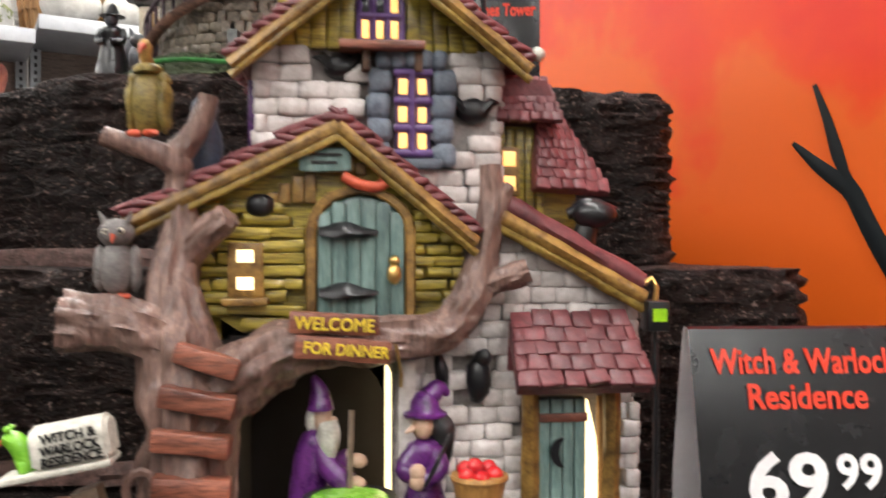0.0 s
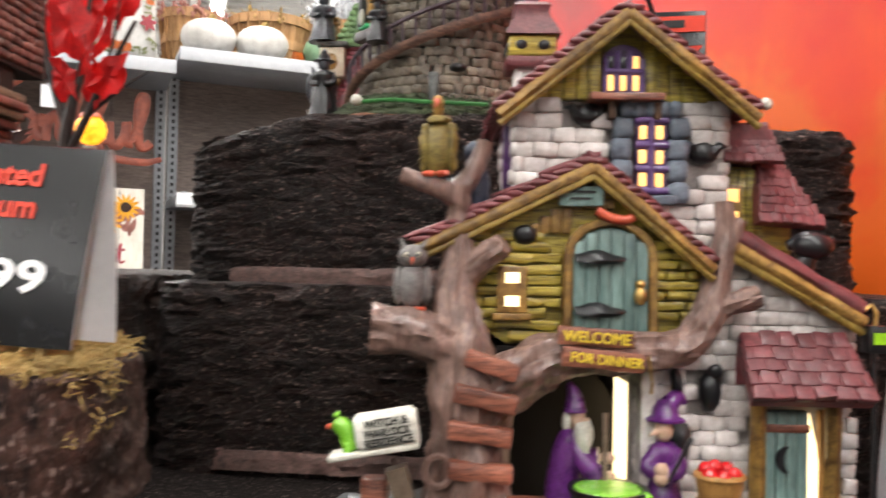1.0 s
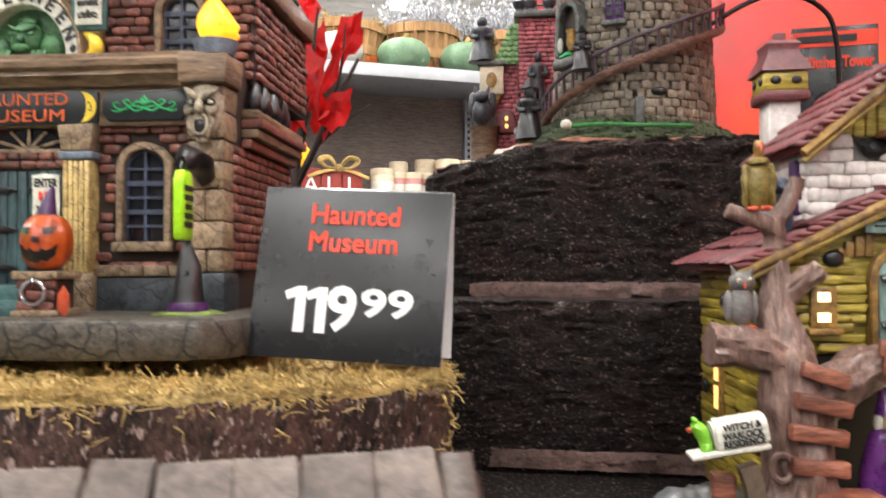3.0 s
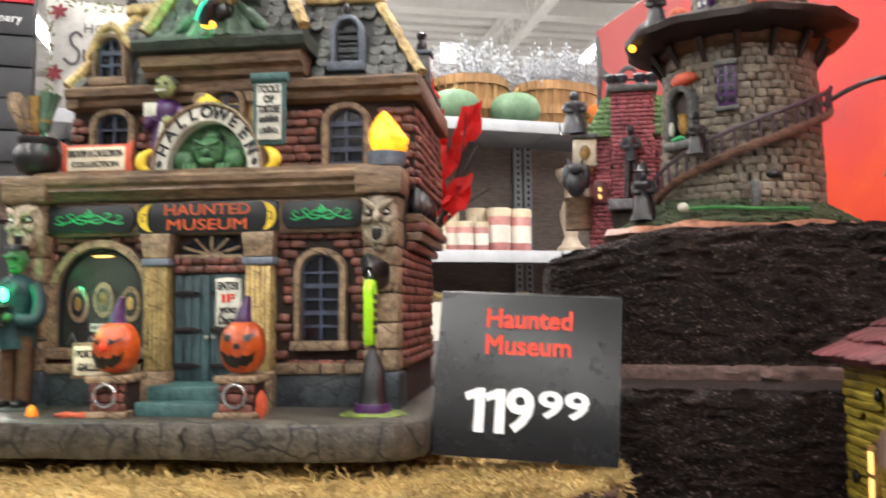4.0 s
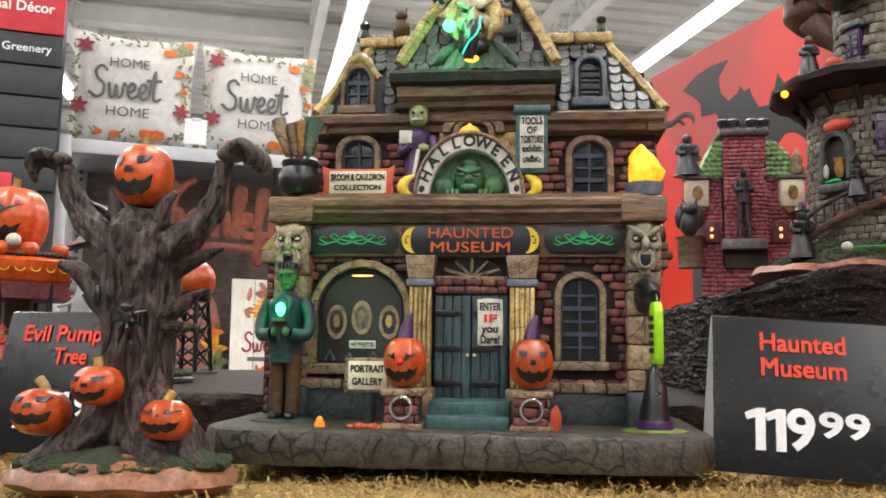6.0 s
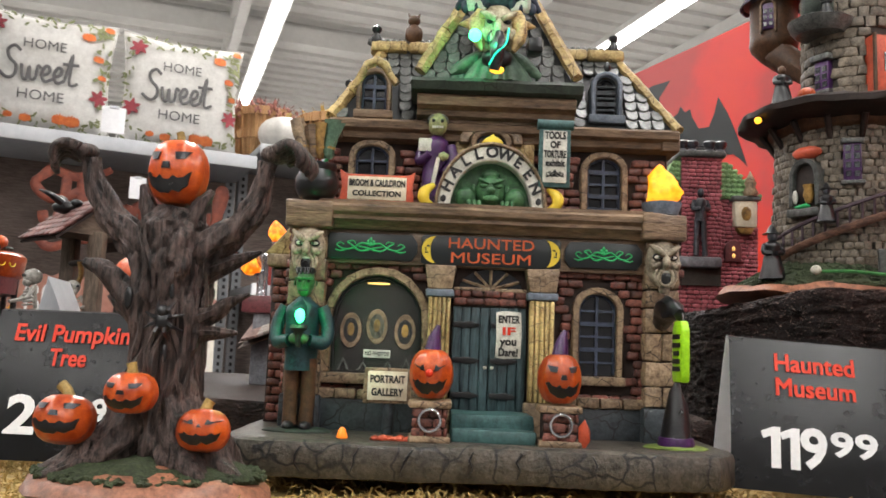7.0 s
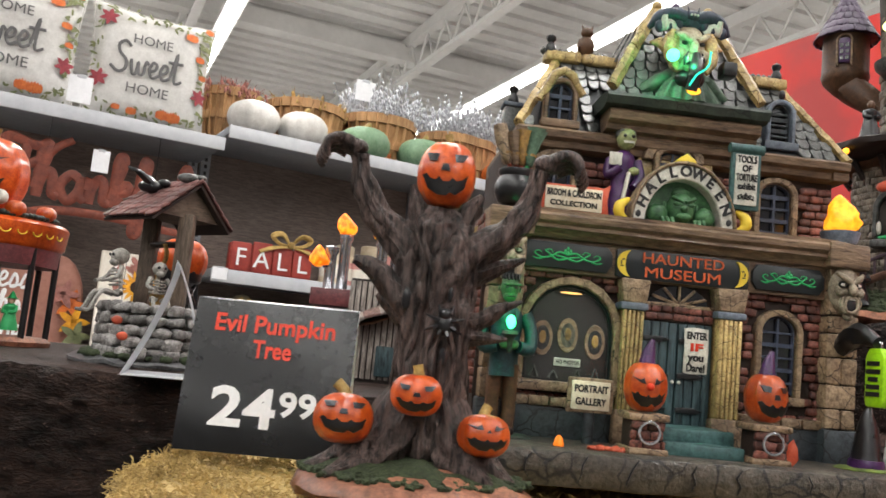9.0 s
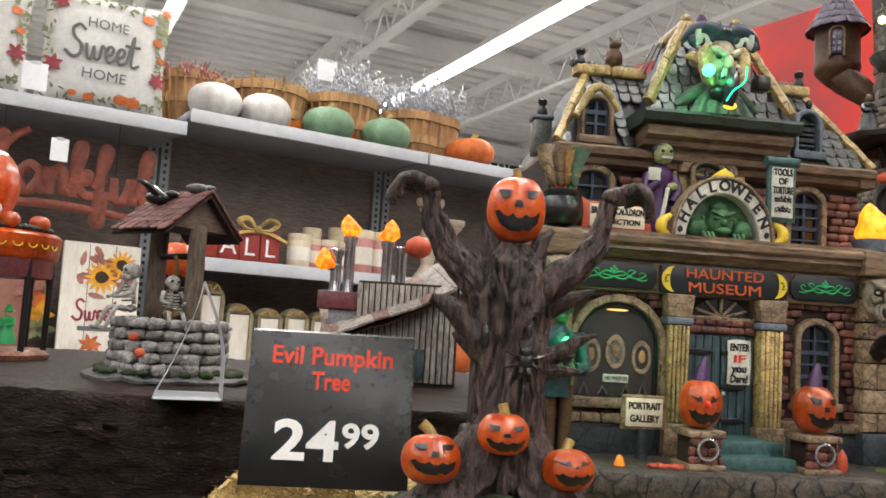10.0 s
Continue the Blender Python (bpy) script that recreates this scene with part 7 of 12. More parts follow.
def wizard_mesh():
    bm = bmesh.new()
    limb(bm, [(0.002, 0, 0.0, 0.0118), (0.001, 0, 0.008, 0.0108), (-0.001, 0, 0.018, 0.0088), (-0.001, -0.001, 0.027, 0.0082), (0.0005, -0.002, 0.034, 0.0074), (0.001, -0.002, 0.037, 0.004)], 4, 14, 0, 0.16, 0.8)
    add_ball(bm, (0.0020, -0.0035, 0.0415), 0.0043, (0.9, 0.95, 1.15), 2, 1)
    add_ball(bm, (0.0062, -0.0055, 0.0412), 0.0015, (1.3, 1, 0.8), 1, 1)
    limb(bm, [(0.004, -0.0055, 0.0405, 0.0038), (0.0052, -0.0068, 0.0345, 0.0042), (0.0055, -0.0065, 0.0285, 0.0026), (0.0055, -0.006, 0.0255, 0.0006)], 4, 9, 2, 0.25)
    add_ball(bm, (-0.0022, -0.0022, 0.0405), 0.0036, (0.7, 1, 1.3), 2, 2)
    limb(bm, [(0.0010, -0.003, 0.0440, 0.0056), (0.0008, -0.003, 0.046, 0.0050), (-0.0003, -0.003, 0.0505, 0.0032), (-0.0028, -0.003, 0.0545, 0.0012)], 4, 10, 0, 0.1)
    for k, (y, z) in enumerate(((-0.010, 0.0215), (-0.004, 0.0255))):
        limb(bm, [(0.001, -0.0045 + 0.004 * k, 0.0335, 0.0038), (0.006, -0.008 + 0.006 * k, 0.0265, 0.0038), (0.0135, y, z + 0.002 * k, 0.0046)], 4, 9, 0, 0.12)
        add_ball(bm, (0.0172, y, z + 0.0008 + 0.002 * k), 0.0030, (1.2, 0.8, 0.8), 2, 1)
    return smooth(jitter(bm, 0.0003, 300), 60)


def witch_mesh():
    bm = bmesh.new()
    limb(bm, [(0, 0, 0.0, 0.0072), (0, 0, 0.006, 0.0066), (0, 0, 0.013, 0.0088), (0, 0, 0.020, 0.0068), (0, 0, 0.027, 0.007), (0, -0.001, 0.033, 0.0072), (0, -0.001, 0.0355, 0.0036)], 4, 14, 0, 0.1, 0.85)
    add_ball(bm, (-0.001, -0.003, 0.0405), 0.0044, (0.9, 0.95, 1.15), 2, 1)
    add_tube(bm, [(-0.0045, -0.0065, 0.0405), (-0.0075, -0.0078, 0.0388)], [0.0014, 0.0004], 6, 1)
    limb(bm, [(0.0045, 0.001, 0.043, 0.0034), (0.0065, 0.001, 0.0375, 0.0048), (0.0062, 0.001, 0.031, 0.0046), (0.005, 0.001, 0.0255, 0.0016)], 4, 9, 3, 0.3)
    add_lathe(bm, [(0.0078, 0), (0.0080, 0.0009), (0.0056, 0.0020), (0.0050, 0.005), (0.0032, 0.008), (0.0, 0.009)], 16, (0, -0.0015, 0.0436), 0, (1, 1))
    limb(bm, [(0.0015, -0.001, 0.050, 0.004), (0.0055, 0, 0.0525, 0.003), (0.0088, 0, 0.0505, 0.001)], 4, 8, 0, 0.15)
    for k, z in enumerate((0.0255, 0.0225)):
        limb(bm, [(-0.003 + 0.006 * k, -0.003, 0.0325, 0.0036), (-0.0075 + 0.012 * k, -0.0055, 0.026, 0.0036), (-0.002, -0.0092, z, 0.0032)], 4, 9, 0, 0.1)
        add_ball(bm, (-0.0035, -0.0105, z + 0.0008), 0.0031, (1, 0.8, 1), 2, 1)
    add_tube(bm, [(-0.001, -0.0115, 0.022), (0.004, -0.011, 0.0305), (0.0085, -0.009, 0.0385)], 0.0009, 6, 3)
    return smooth(jitter(bm, 0.0003, 300), 60)


def lit_window(parent, x, y, z, w, h, frame_mat, cols, rows, label, gap=0.25, depth=0.004, glow_mat="warm_glow"):
    """A small frame whose openings glow from a bulb behind."""
    fr = part("window", box(x - w / 2, x + w / 2, y - depth, y, z - h / 2, z + h / 2, 0.0008, 1, 0.0006, 160), M[frame_mat], parent, label)
    cw, ch = w / cols, h / rows
    for i in range(cols):
        for j in range(rows):
            cx, cz = x - w / 2 + cw * (i + 0.5), z - h / 2 + ch * (j + 0.5)
            part("pane", box(cx - cw * (0.5 - gap), cx + cw * (0.5 - gap), y - depth - 0.0004, y - depth + 0.001, cz - ch * (0.5 - gap), cz + ch * (0.5 - gap), 0.0003), M[glow_mat], fr, "warmly lit pane")
    return fr


def witch_house():
    t = thing("witch_house", WITCH, "glazed ceramic toy cottage with pale stone tower and yellow boards", "model house")
    # base
    bm = bmesh.new()
    add_lathe(bm, [(0.118, 0.0), (0.121, 0.004), (0.116, 0.010), (0.10, 0.0125), (0.0, 0.013)], 48, (0.0, 0.018, 0.0), 0, (1.05, 0.62))
    for v in bm.verts:
        d = Vector((v.co.x, v.co.y, 0)).normalized() if v.co.length > 0.02 else Vector()
        v.co += d * noise.noise(v.co * 35) * 0.008 + Vector((0, 0, noise.noise(v.co * 60) * 0.002))
    part("base", smooth(bm, 60), M["rock_dark"], t, "uneven dark grey rock base")
    r = random.Random(77)
    for k in range(9):
        x = -0.122 + r.uniform(-0.004, 0.004) + 0.006 * (k % 3)
        part("rock", ball((x, -0.035 + 0.011 * k * 0.6, 0.012 + r.uniform(-0.003, 0.004)), 0.011, (1.2, 1, 0.5), 2, 0.004, 130), M["rock_dark"], t)
    # tower
    tw = part("tower", box(-0.0525, 0.0435, 0.0115, 0.095, 0.0915, 0.206), M["wmortar"], t, "tall tower of rounded pale stones")
    part("tower_foot", box(0.0085, 0.0435, 0.0115, 0.095, 0.0, 0.0914), M["wmortar"], t)

    def keep(x, z, w, h):
        if z < 0.10 and x < 0.0:
            return False
        if -0.012 < x < 0.0255 and 0.157 < z < 0.206:
            return False
        return not ((abs(x + 0.0205) < 0.007 and abs(z - 0.199) < 0.006) or (abs(x - 0.0335) < 0.008 and abs(z - 0.182) < 0.007))

    courses(tw, PALES, -0.0545, 0.0455, 0.095, 0.2065, 0.0108, 0.0068, 0.0105, 0.0068, "stone", keep, gap=-0.0001)
    left = Matrix.Translation((-0.0525, 0, 0)) @ Matrix.Rotation(radians(-90), 4, "Z")
    courses(tw, PALES, -0.095, -0.0115, 0.10, 0.2065, 0.0112, 0.0068, 0.0, 0.0068, "stone", None, m=left, gap=-0.0001)
    right = Matrix.Translation((0.0435, 0, 0)) @ Matrix.Rotation(radians(90), 4, "Z")
    courses(tw, PALES, 0.0115, 0.095, 0.12, 0.2065, 0.0112, 0.0068, 0.0, 0.0068, "stone", None, m=right, gap=-0.0001)
    for x, z in ((-0.0205, 0.199), (0.0335, 0.182)):
        bm = bmesh.new()
        add_ball(bm, (x, 0.009, z), 0.0066, (1.1, 0.6, 0.85), 2)
        for k in (-1, 1):
            add_tube(bm, [(x + k * 0.004, 0.008, z), (x + k * 0.0075, 0.007, z + 0.0035), (x + k * 0.011, 0.0075, z + 0.003)], [0.0028, 0.002, 0.0004], 6)
        part("bat", jitter(smooth(bm), 0.0006, 260), M["black"], tw, "small black clinging bat")
    # window of the tower in blue stones
    win = part("window", box(0.0015, 0.0155, 0.0045, 0.01, 0.1635, 0.1965), M["purple"], tw, "purple lattice window in blue-grey stones")
    for x in (0.0045, 0.0122):
        for z in (0.1685, 0.1792, 0.1905):
            part("pane", box(x - 0.0018, x + 0.0018, 0.0038, 0.006, z - 0.0032, z + 0.0032, 0.0006, 0, 0.0004), M["warm_glow"], win, "warmly lit pane")
    for z in (0.1635, 0.1735, 0.1845, 0.196):
        part("bar", tube([(0.0008, 0.004, z), (0.0162, 0.004, z)], 0.0017, 6), M["purple_light"], win)
    part("bar", tube([(0.0083, 0.0038, 0.1635), (0.0083, 0.0038, 0.1965)], 0.0017, 6), M["purple_light"], win)
    rr = random.Random(4)
    for x in (-0.0045, 0.021):
        for i in range(4):
            z = 0.163 + i * 0.0098
            shared("stone", rr.choice(BLUES), None, win, "", Matrix.Translation((x + rr.uniform(-0.001, 0.001), 0.0065, z)) @ Matrix.Diagonal((0.0098, 0.0078, 0.0098, 1)))
    for i in range(5):
        shared("stone", rr.choice(BLUES), None, win, "", Matrix.Translation((-0.003 + i * 0.0056, 0.0062, 0.2012)) @ Matrix.Rotation(radians(-8 + 4 * i), 4, "Y") @ Matrix.Diagonal((0.0062, 0.0085, 0.0082, 1)))
    part("sill", box(-0.004, 0.0205, 0.0015, 0.010, 0.157, 0.1612, 0.0012, 1, 0.0007), M["bluestone"], win)
    # tower gable
    zt, apex, xm = 0.206, 0.2485, -0.0045
    gab = part("gable", prism([(-0.053, zt), (0.044, zt), (xm, apex - 0.002)], 0.012, 0.095), M["ywood"], t, "yellow boarded gable")
    for i in range(15):
        x = -0.048 + i * 0.0062
        top = apex - 0.004 - abs(x - xm) * (apex - zt) / 0.049
        if top - zt > 0.004 and not (abs(x - xm) < 0.012):
            part("board", box(x - 0.0029, x + 0.0029, 0.0075, 0.0125, zt - 0.0005, top, 0.0009, 1, 0.0005, 180), M["ywood"], gab)
    part("board", box(xm - 0.016, xm - 0.0105, 0.006, 0.0125, zt, zt + 0.0205, 0.0009, 1, 0.0005), M["ywood"], gab)
    part("board", box(xm + 0.0105, xm + 0.016, 0.006, 0.0125, zt, zt + 0.0205, 0.0009, 1, 0.0005), M["ywood"], gab)
    gw = part("window", prism(arch(xm, 0.0098, zt + 0.003, zt + 0.017, 0.0085), 0.006, 0.012), M["purple"], gab, "arched purple window with lit panes")
    for i in range(3):
        for j, (z0, h) in enumerate(((zt + 0.0075, 0.0036), (zt + 0.0172, 0.0028))):
            x = xm - 0.0062 + i * 0.0058
            lit = M["warm_glow"] if j == 0 or i == 2 else M["pane"]
            part("pane", box(x - 0.0015, x + 0.0015, 0.0052, 0.007, z0 - h, z0 + h, 0.0005, 0, 0.0003), lit, gw, "small pane")
    part("bar", tube([(xm - 0.009, 0.0054, zt + 0.0128), (xm + 0.009, 0.0054, zt + 0.0128)], 0.0012, 6), M["purple_light"], gw)
    for i in (-1, 0, 1, 2):
        x = xm - 0.0087 + (i + 1) * 0.0058
        part("bar", tube([(x, 0.0056, zt + 0.002), (x, 0.0056, zt + 0.0225 - (0.004 if i in (-1, 2) else 0))], 0.0012, 6), M["purple_light"], gw)
    part("shelf", box(xm - 0.0165, xm + 0.0175, -0.004, 0.012, zt - 0.002, zt + 0.0014, 0.0008, 2, 0.0006), M["redwood"], gab, "red-brown board shelf on brackets")
    for x in (-0.0105, 0.0105):
        part("bracket", prism([(x - 0.0016, zt - 0.010), (x + 0.0016, zt - 0.010), (x + 0.0016, zt - 0.002), (x - 0.0016, zt - 0.002)], 0.0005, 0.011, 0.0006), M["trouser"], gab)

    def gable_roof(xm, apex, xl, zl, xr, zr, y0, y1, rows, cols, seed, trim=0.0028):
        for k, (xe, ze) in enumerate(((xl, zl), (xr, zr))):
            ra, rb = (xm, y0, apex), (xm, y1, apex)
            ea, eb = (xe, y0, ze), (xe, y1, ze)
            if k == 0:
                bed = slab_roof(t, "roof", eb, ea, rb, ra, 0.0035, M["shingle"], "steep roof of maroon shingles")
                roof_slope(bed, eb, ea, rb, ra, rows, cols, 0.003, seed=seed)
            else:
                bed = slab_roof(t, "roof", ea, eb, ra, rb, 0.0035, M["shingle"], "steep roof of maroon shingles")
                roof_slope(bed, ea, eb, ra, rb, rows, cols, 0.003, seed=seed + 1)
            # ochre bargeboard along the front edge, and its chunky shingle edge
            a, b = Vector((xm, y0 - 0.001, apex)), Vector((xe, y0 - 0.001, ze))
            for oz, w, mm in ((-0.0052, trim, "tan_trim"), (-0.0092, trim * 0.6, "trim_shade")):
                run = [a.lerp(b, q / 8) + Vector((0, 0, oz)) for q in range(9)]
                part("bargeboard", smooth(add_tube(bmesh.new(), run, [w * (1 + 0.12 * math.sin(q * 2.3)) for q in range(9)], 8, rough=0.2)), M[mm], bed, "ochre bargeboard")
            for q in range(15):
                p = a.lerp(b, (q + 0.5) / 15)
                part("edge_shingle", jitter(smooth(add_ball(bmesh.new(), p + Vector((0, 0.002, -0.0012)), 0.0036, (1.5, 0.95, 0.52), 2, 0, Matrix.Rotation(-math.atan2(d.z, d.x) + (0.12 if q % 2 else -0.05), 4, "Y"))), 0.0012, 170, q), M["shingle"], bed)

    gable_roof(xm, apex, -0.0625, 0.2005, 0.0548, 0.2015, -0.004, 0.098, 5, 8, 1)
    # yellow front room: gable with boards
    gx, gz = -0.0215, 0.1765
    ft = part("front_room", prism([(-0.074, 0.104), (-0.058, 0.093), (0.006, 0.0955), (0.026, 0.103), (0.0275, 0.137), (gx, gz - 0.008), (-0.075, 0.142)], -0.006, 0.05), M["ywood"], t, "yellow boarded front room with a gable")
    low = part("side_wall", box(-0.083, -0.0665, 0.0, 0.122, 0.0, 0.142), M["ywood"], t, "yellow boarded side wall")
    side2 = Matrix.Translation((-0.083, 0, 0)) @ Matrix.Rotation(radians(-90), 4, "Z")
    courses(low, BOARDS, -0.122, 0.0, 0.008, 0.142, 0.05, 0.0062, 0.0, 0.0046, "board", None, m=side2)
    lw = part("window", box(-0.0885, -0.083, 0.062, 0.074, 0.05, 0.086, 0.0008, 1, 0.0005), M["tan_trim"], low, "tall side window glowing warmly")
    part("pane", box(-0.0895, -0.088, 0.0645, 0.0715, 0.053, 0.0665, 0.0004), M["warm_glow"], lw)
    part("pane", box(-0.0895, -0.088, 0.0645, 0.0715, 0.0695, 0.083, 0.0004), M["warm_glow"], lw)
    for yy, zz in ((0.058, 0.118), (0.1, 0.062)):
        part("bat", ball((-0.087, yy, zz), 0.0042, (0.5, 1.1, 1.1), 2, 0.0008, 200), M["black"], low)

    def clear(x, z, w, h):
        if z > 0.139 and not (x < -0.04 and z < 0.1425):
            return False
        if abs(x + 0.0128) < 0.0215 and z < 0.15:
            return False
        if z < 0.1 and x < -0.062 or z < 0.1035 and x > 0.012:
            return False
        return True

    courses(ft, BOARDS, -0.0755, -0.034, 0.0945, 0.1435, 0.021, 0.0047, -0.0085, 0.0040, "board", clear)
    courses(ft, BOARDS, 0.0065, 0.027, 0.100, 0.1405, 0.0125, 0.0047, -0.0085, 0.0040, "board", clear)
    for i in range(15):  # upright boards in the gable head
        x = -0.056 + i * 0.0048
        top = gz - 0.012 - abs(x - gx) * 0.72
        bottom = 0.1425 if abs(x + 0.0128) > 0.019 else 0.1535
        if top > bottom + 0.002:
            part("board", box(x - 0.0022, x + 0.0022, -0.0095, -0.005, bottom, top, 0.0008, 1, 0.0005, 200), M["tan_trim"], ft)
    gable_roof(gx, gz, -0.0985, 0.1385, 0.0312, 0.1325, -0.0155, 0.128, 4, 10, 11)
    # arched green door
    dx = -0.0128
    dr = part("door", prism(arch(dx, 0.0165, 0.0985, 0.132, 0.0135), -0.0105, -0.006, 0.0006), M["sage"], ft, "round-topped sage green plank door with black hinges")
    for i in range(6):
        x = dx - 0.0165 + 0.0055 * (i + 0.5)
        top = 0.1315 + 0.013 * math.sqrt(max(0, 1 - ((x - dx) / 0.0168) ** 2))
        part("plank", box(x - 0.0026, x + 0.0026, -0.0128, -0.009, 0.099, top, 0.0008, 2, 0.0004, 150), M["sage"], dr)
    part("door_frame", band(arch(dx, 0.0208, 0.0975, 0.132, 0.0175), arch(dx, 0.0168, 0.0975, 0.132, 0.0138), -0.0135, -0.006, jit=0.0006), M["tan_trim"], dr, "ochre door frame")
    for z in (0.1085, 0.1315):
        bm = bmesh.new()
        limb(bm, [(dx - 0.0158, -0.0138, z, 0.0026), (dx - 0.008, -0.0142, z + 0.0005, 0.0036), (dx, -0.014, z, 0.003), (dx + 0.0065, -0.0135, z, 0.0006)], 4, 8, 0, 0.5, 0.5)
        part("hinge", smooth(bm), M["black"], dr, "black bat-shaped hinge")
    part("knocker", smooth(add_ball(add_ball(bmesh.new(), (dx + 0.0125, -0.0155, 0.1155), 0.0035, (0.8, 0.7, 1.2), 2), (dx + 0.0125, -0.0152, 0.1205), 0.0022, (1, 0.8, 1), 2)), M["gold"], dr, "brass lantern knocker")
    part("gable_plaque", jitter(box(-0.036, -0.0165, -0.0135, -0.009, 0.1545, 0.1635, 0.0008, 2), 0.0008, 120), M["sage"], ft, "crooked sage green plaque")
    part("lettering_bar", box(-0.0325, -0.020, -0.0142, -0.0132, 0.1602, 0.1612), M["black_ink"], ft)
    part("lettering_bar", box(-0.0315, -0.022, -0.0142, -0.0132, 0.1572, 0.1582), M["black_ink"], ft)
    run = spline([Vector((-0.0195, -0.014, 0.1525)), Vector((-0.014, -0.015, 0.1495)), Vector((-0.007, -0.015, 0.1485)), Vector((-0.003, -0.014, 0.1505))], 4)
    part("banner", smooth(add_tube(bmesh.new(), run, [0.0022] * len(run), 8)), M["coral"], ft, "curled orange ribbon")
    lit_window(ft, -0.0560, -0.0085, 0.1172, 0.0135, 0.0205, "tan_trim", 1, 2, "small ochre window with two lit panes", 0.27, 0.004, "white_glow")
    part("sill", box(-0.0645, -0.0475, -0.0155, -0.008, 0.1038, 0.1068, 0.0008, 1, 0.0006), M["tan_trim"], ft)
    part("bird_blot", ball((-0.0505, -0.011, 0.1415), 0.0052, (1.1, 0.5, 0.9), 2, 0.0008, 200), M["black"], ft, "small black perched bat")
    # right wing of stone
    rw = part("right_wing", prism([(0.0, 0.0), (0.0985, 0.0), (0.0975, 0.107), (0.0435, 0.137), (0.0, 0.137)], 0.0015, 0.08), M["wmortar"], t, "stone wing under a sloping roof edge")

    def keep_r(x, z, w, h):
        if z > 0.137 - max(0, x - 0.0435) * 0.55:
            return False
        if 0.05 < x < 0.0895 and z < 0.074:
            return False
        return not (abs(x - 0.0335) < 0.006 and abs(z - 0.0735) < 0.011)

    courses(rw, PALES, 0.001, 0.1005, 0.008, 0.137, 0.0105, 0.0068, 0.0, 0.0066, "stone", keep_r, gap=-0.0001)
    rside = Matrix.Translation((0.0985, 0, 0)) @ Matrix.Rotation(radians(90), 4, "Z")
    courses(rw, PALES, 0.0015, 0.08, 0.008, 0.105, 0.0112, 0.0070, 0.0, 0.0066, "stone", None, m=rside)
    part("crow", jitter(smooth(add_ball(add_ball(bmesh.new(), (0.0335, -0.006, 0.0735), 0.0062, (0.8, 0.6, 1.6), 2), (0.035, -0.0075, 0.0825), 0.0036, (1, 0.8, 1), 2)), 0.0008, 260), M["black"], rw, "black bird clinging to the wall")
    bm = bmesh.new()
    limb(bm, [(0.0195, -0.005, 0.0695, 0.002), (0.0185, -0.006, 0.0775, 0.0028), (0.0175, -0.005, 0.0845, 0.001)], 3, 7, 0, 0.3)
    part("hanging_bat", smooth(bm), M["black"], rw)
    # sloping eave of the wing
    for k, (dy, oz, w, mm) in enumerate(((-0.008, 0.0, 0.0042, "shingle"), (-0.0105, -0.0055, 0.003, "tan_trim"), (-0.0095, -0.0098, 0.0022, "trim_shade"))):
        run = [Vector((0.0415, dy, 0.1435 + oz)).lerp(Vector((0.1, dy, 0.1115 + oz)), q / 8) for q in range(9)]
        part("eave", smooth(add_tube(bmesh.new(), run, [w * (1 + 0.12 * math.sin(q * 2.1 + k)) for q in range(9)], 8, rough=0.25)), M[mm], rw, "eave of maroon shingle and ochre trim")
    slab_roof(rw, "wing_roof", (0.101, -0.008, 0.1125), (0.101, 0.08, 0.1125), (0.0415, -0.008, 0.1455), (0.0415, 0.08, 0.1455), 0.004, M["shingle"], "maroon shingled roof")
    # side turret with yellow boards
    tu = part("turret", box(0.0455, 0.066, 0.024, 0.06, 0.125, 0.178), M["ywood"], t, "small yellow boarded turret with a shingled roof")
    for i in range(5):
        x = 0.0472 + i * 0.0043
        part("board", box(x - 0.0019, x + 0.0019, 0.0195, 0.0245, 0.126, 0.1765, 0.0008, 1, 0.0005, 160), M["ywood"], tu)
    lit_window(tu, 0.0505, 0.0195, 0.158, 0.009, 0.021, "tan_trim", 1, 2, "narrow ochre window with lit panes", 0.2, 0.003)
    hood = part("turret_roof", prism([(0.044, 0.1795), (0.0725, 0.1795), (0.066, 0.1965), (0.047, 0.1965)], 0.014, 0.06), M["shingle"], t, "purple-red shingled turret roof")
    roof_slope(hood, (0.0435, 0.012, 0.1785), (0.073, 0.012, 0.1785), (0.046, 0.02, 0.1975), (0.067, 0.02, 0.1975), 5, 6, 0.003, FLATS, seed=21)
    hood2 = slab_roof(t, "turret_roof", (0.060, 0.010, 0.1505), (0.0945, 0.016, 0.149), (0.063, 0.022, 0.181), (0.076, 0.028, 0.181), 0.004, M["shingle"], "lower purple-red shingled slope")
    roof_slope(hood2, (0.060, 0.010, 0.1505), (0.0945, 0.016, 0.149), (0.063, 0.022, 0.181), (0.076, 0.028, 0.181), 7, 6, 0.003, FLATS, seed=22)
    part("turret_wall", box(0.0645, 0.082, 0.026, 0.06, 0.118, 0.158), M["ywood"], t, "yellow boarded lower turret wall")
    bm = bmesh.new()
    limb(bm, [(0.0785, 0.012, 0.112, 0.0062), (0.079, 0.012, 0.122, 0.0064), (0.0815, 0.011, 0.131, 0.0052), (0.0845, 0.010, 0.1375, 0.0045)], 4, 10, 0, 0.15)
    add_ball(bm, (0.085, 0.008, 0.1395), 0.0078, (1.25, 0.9, 0.8), 2)
    limb(bm, [(0.0745, 0.012, 0.1395, 0.002), (0.084, 0.010, 0.1425, 0.0044), (0.0945, 0.009, 0.1405, 0.0022)], 4, 8, 0, 0.2)
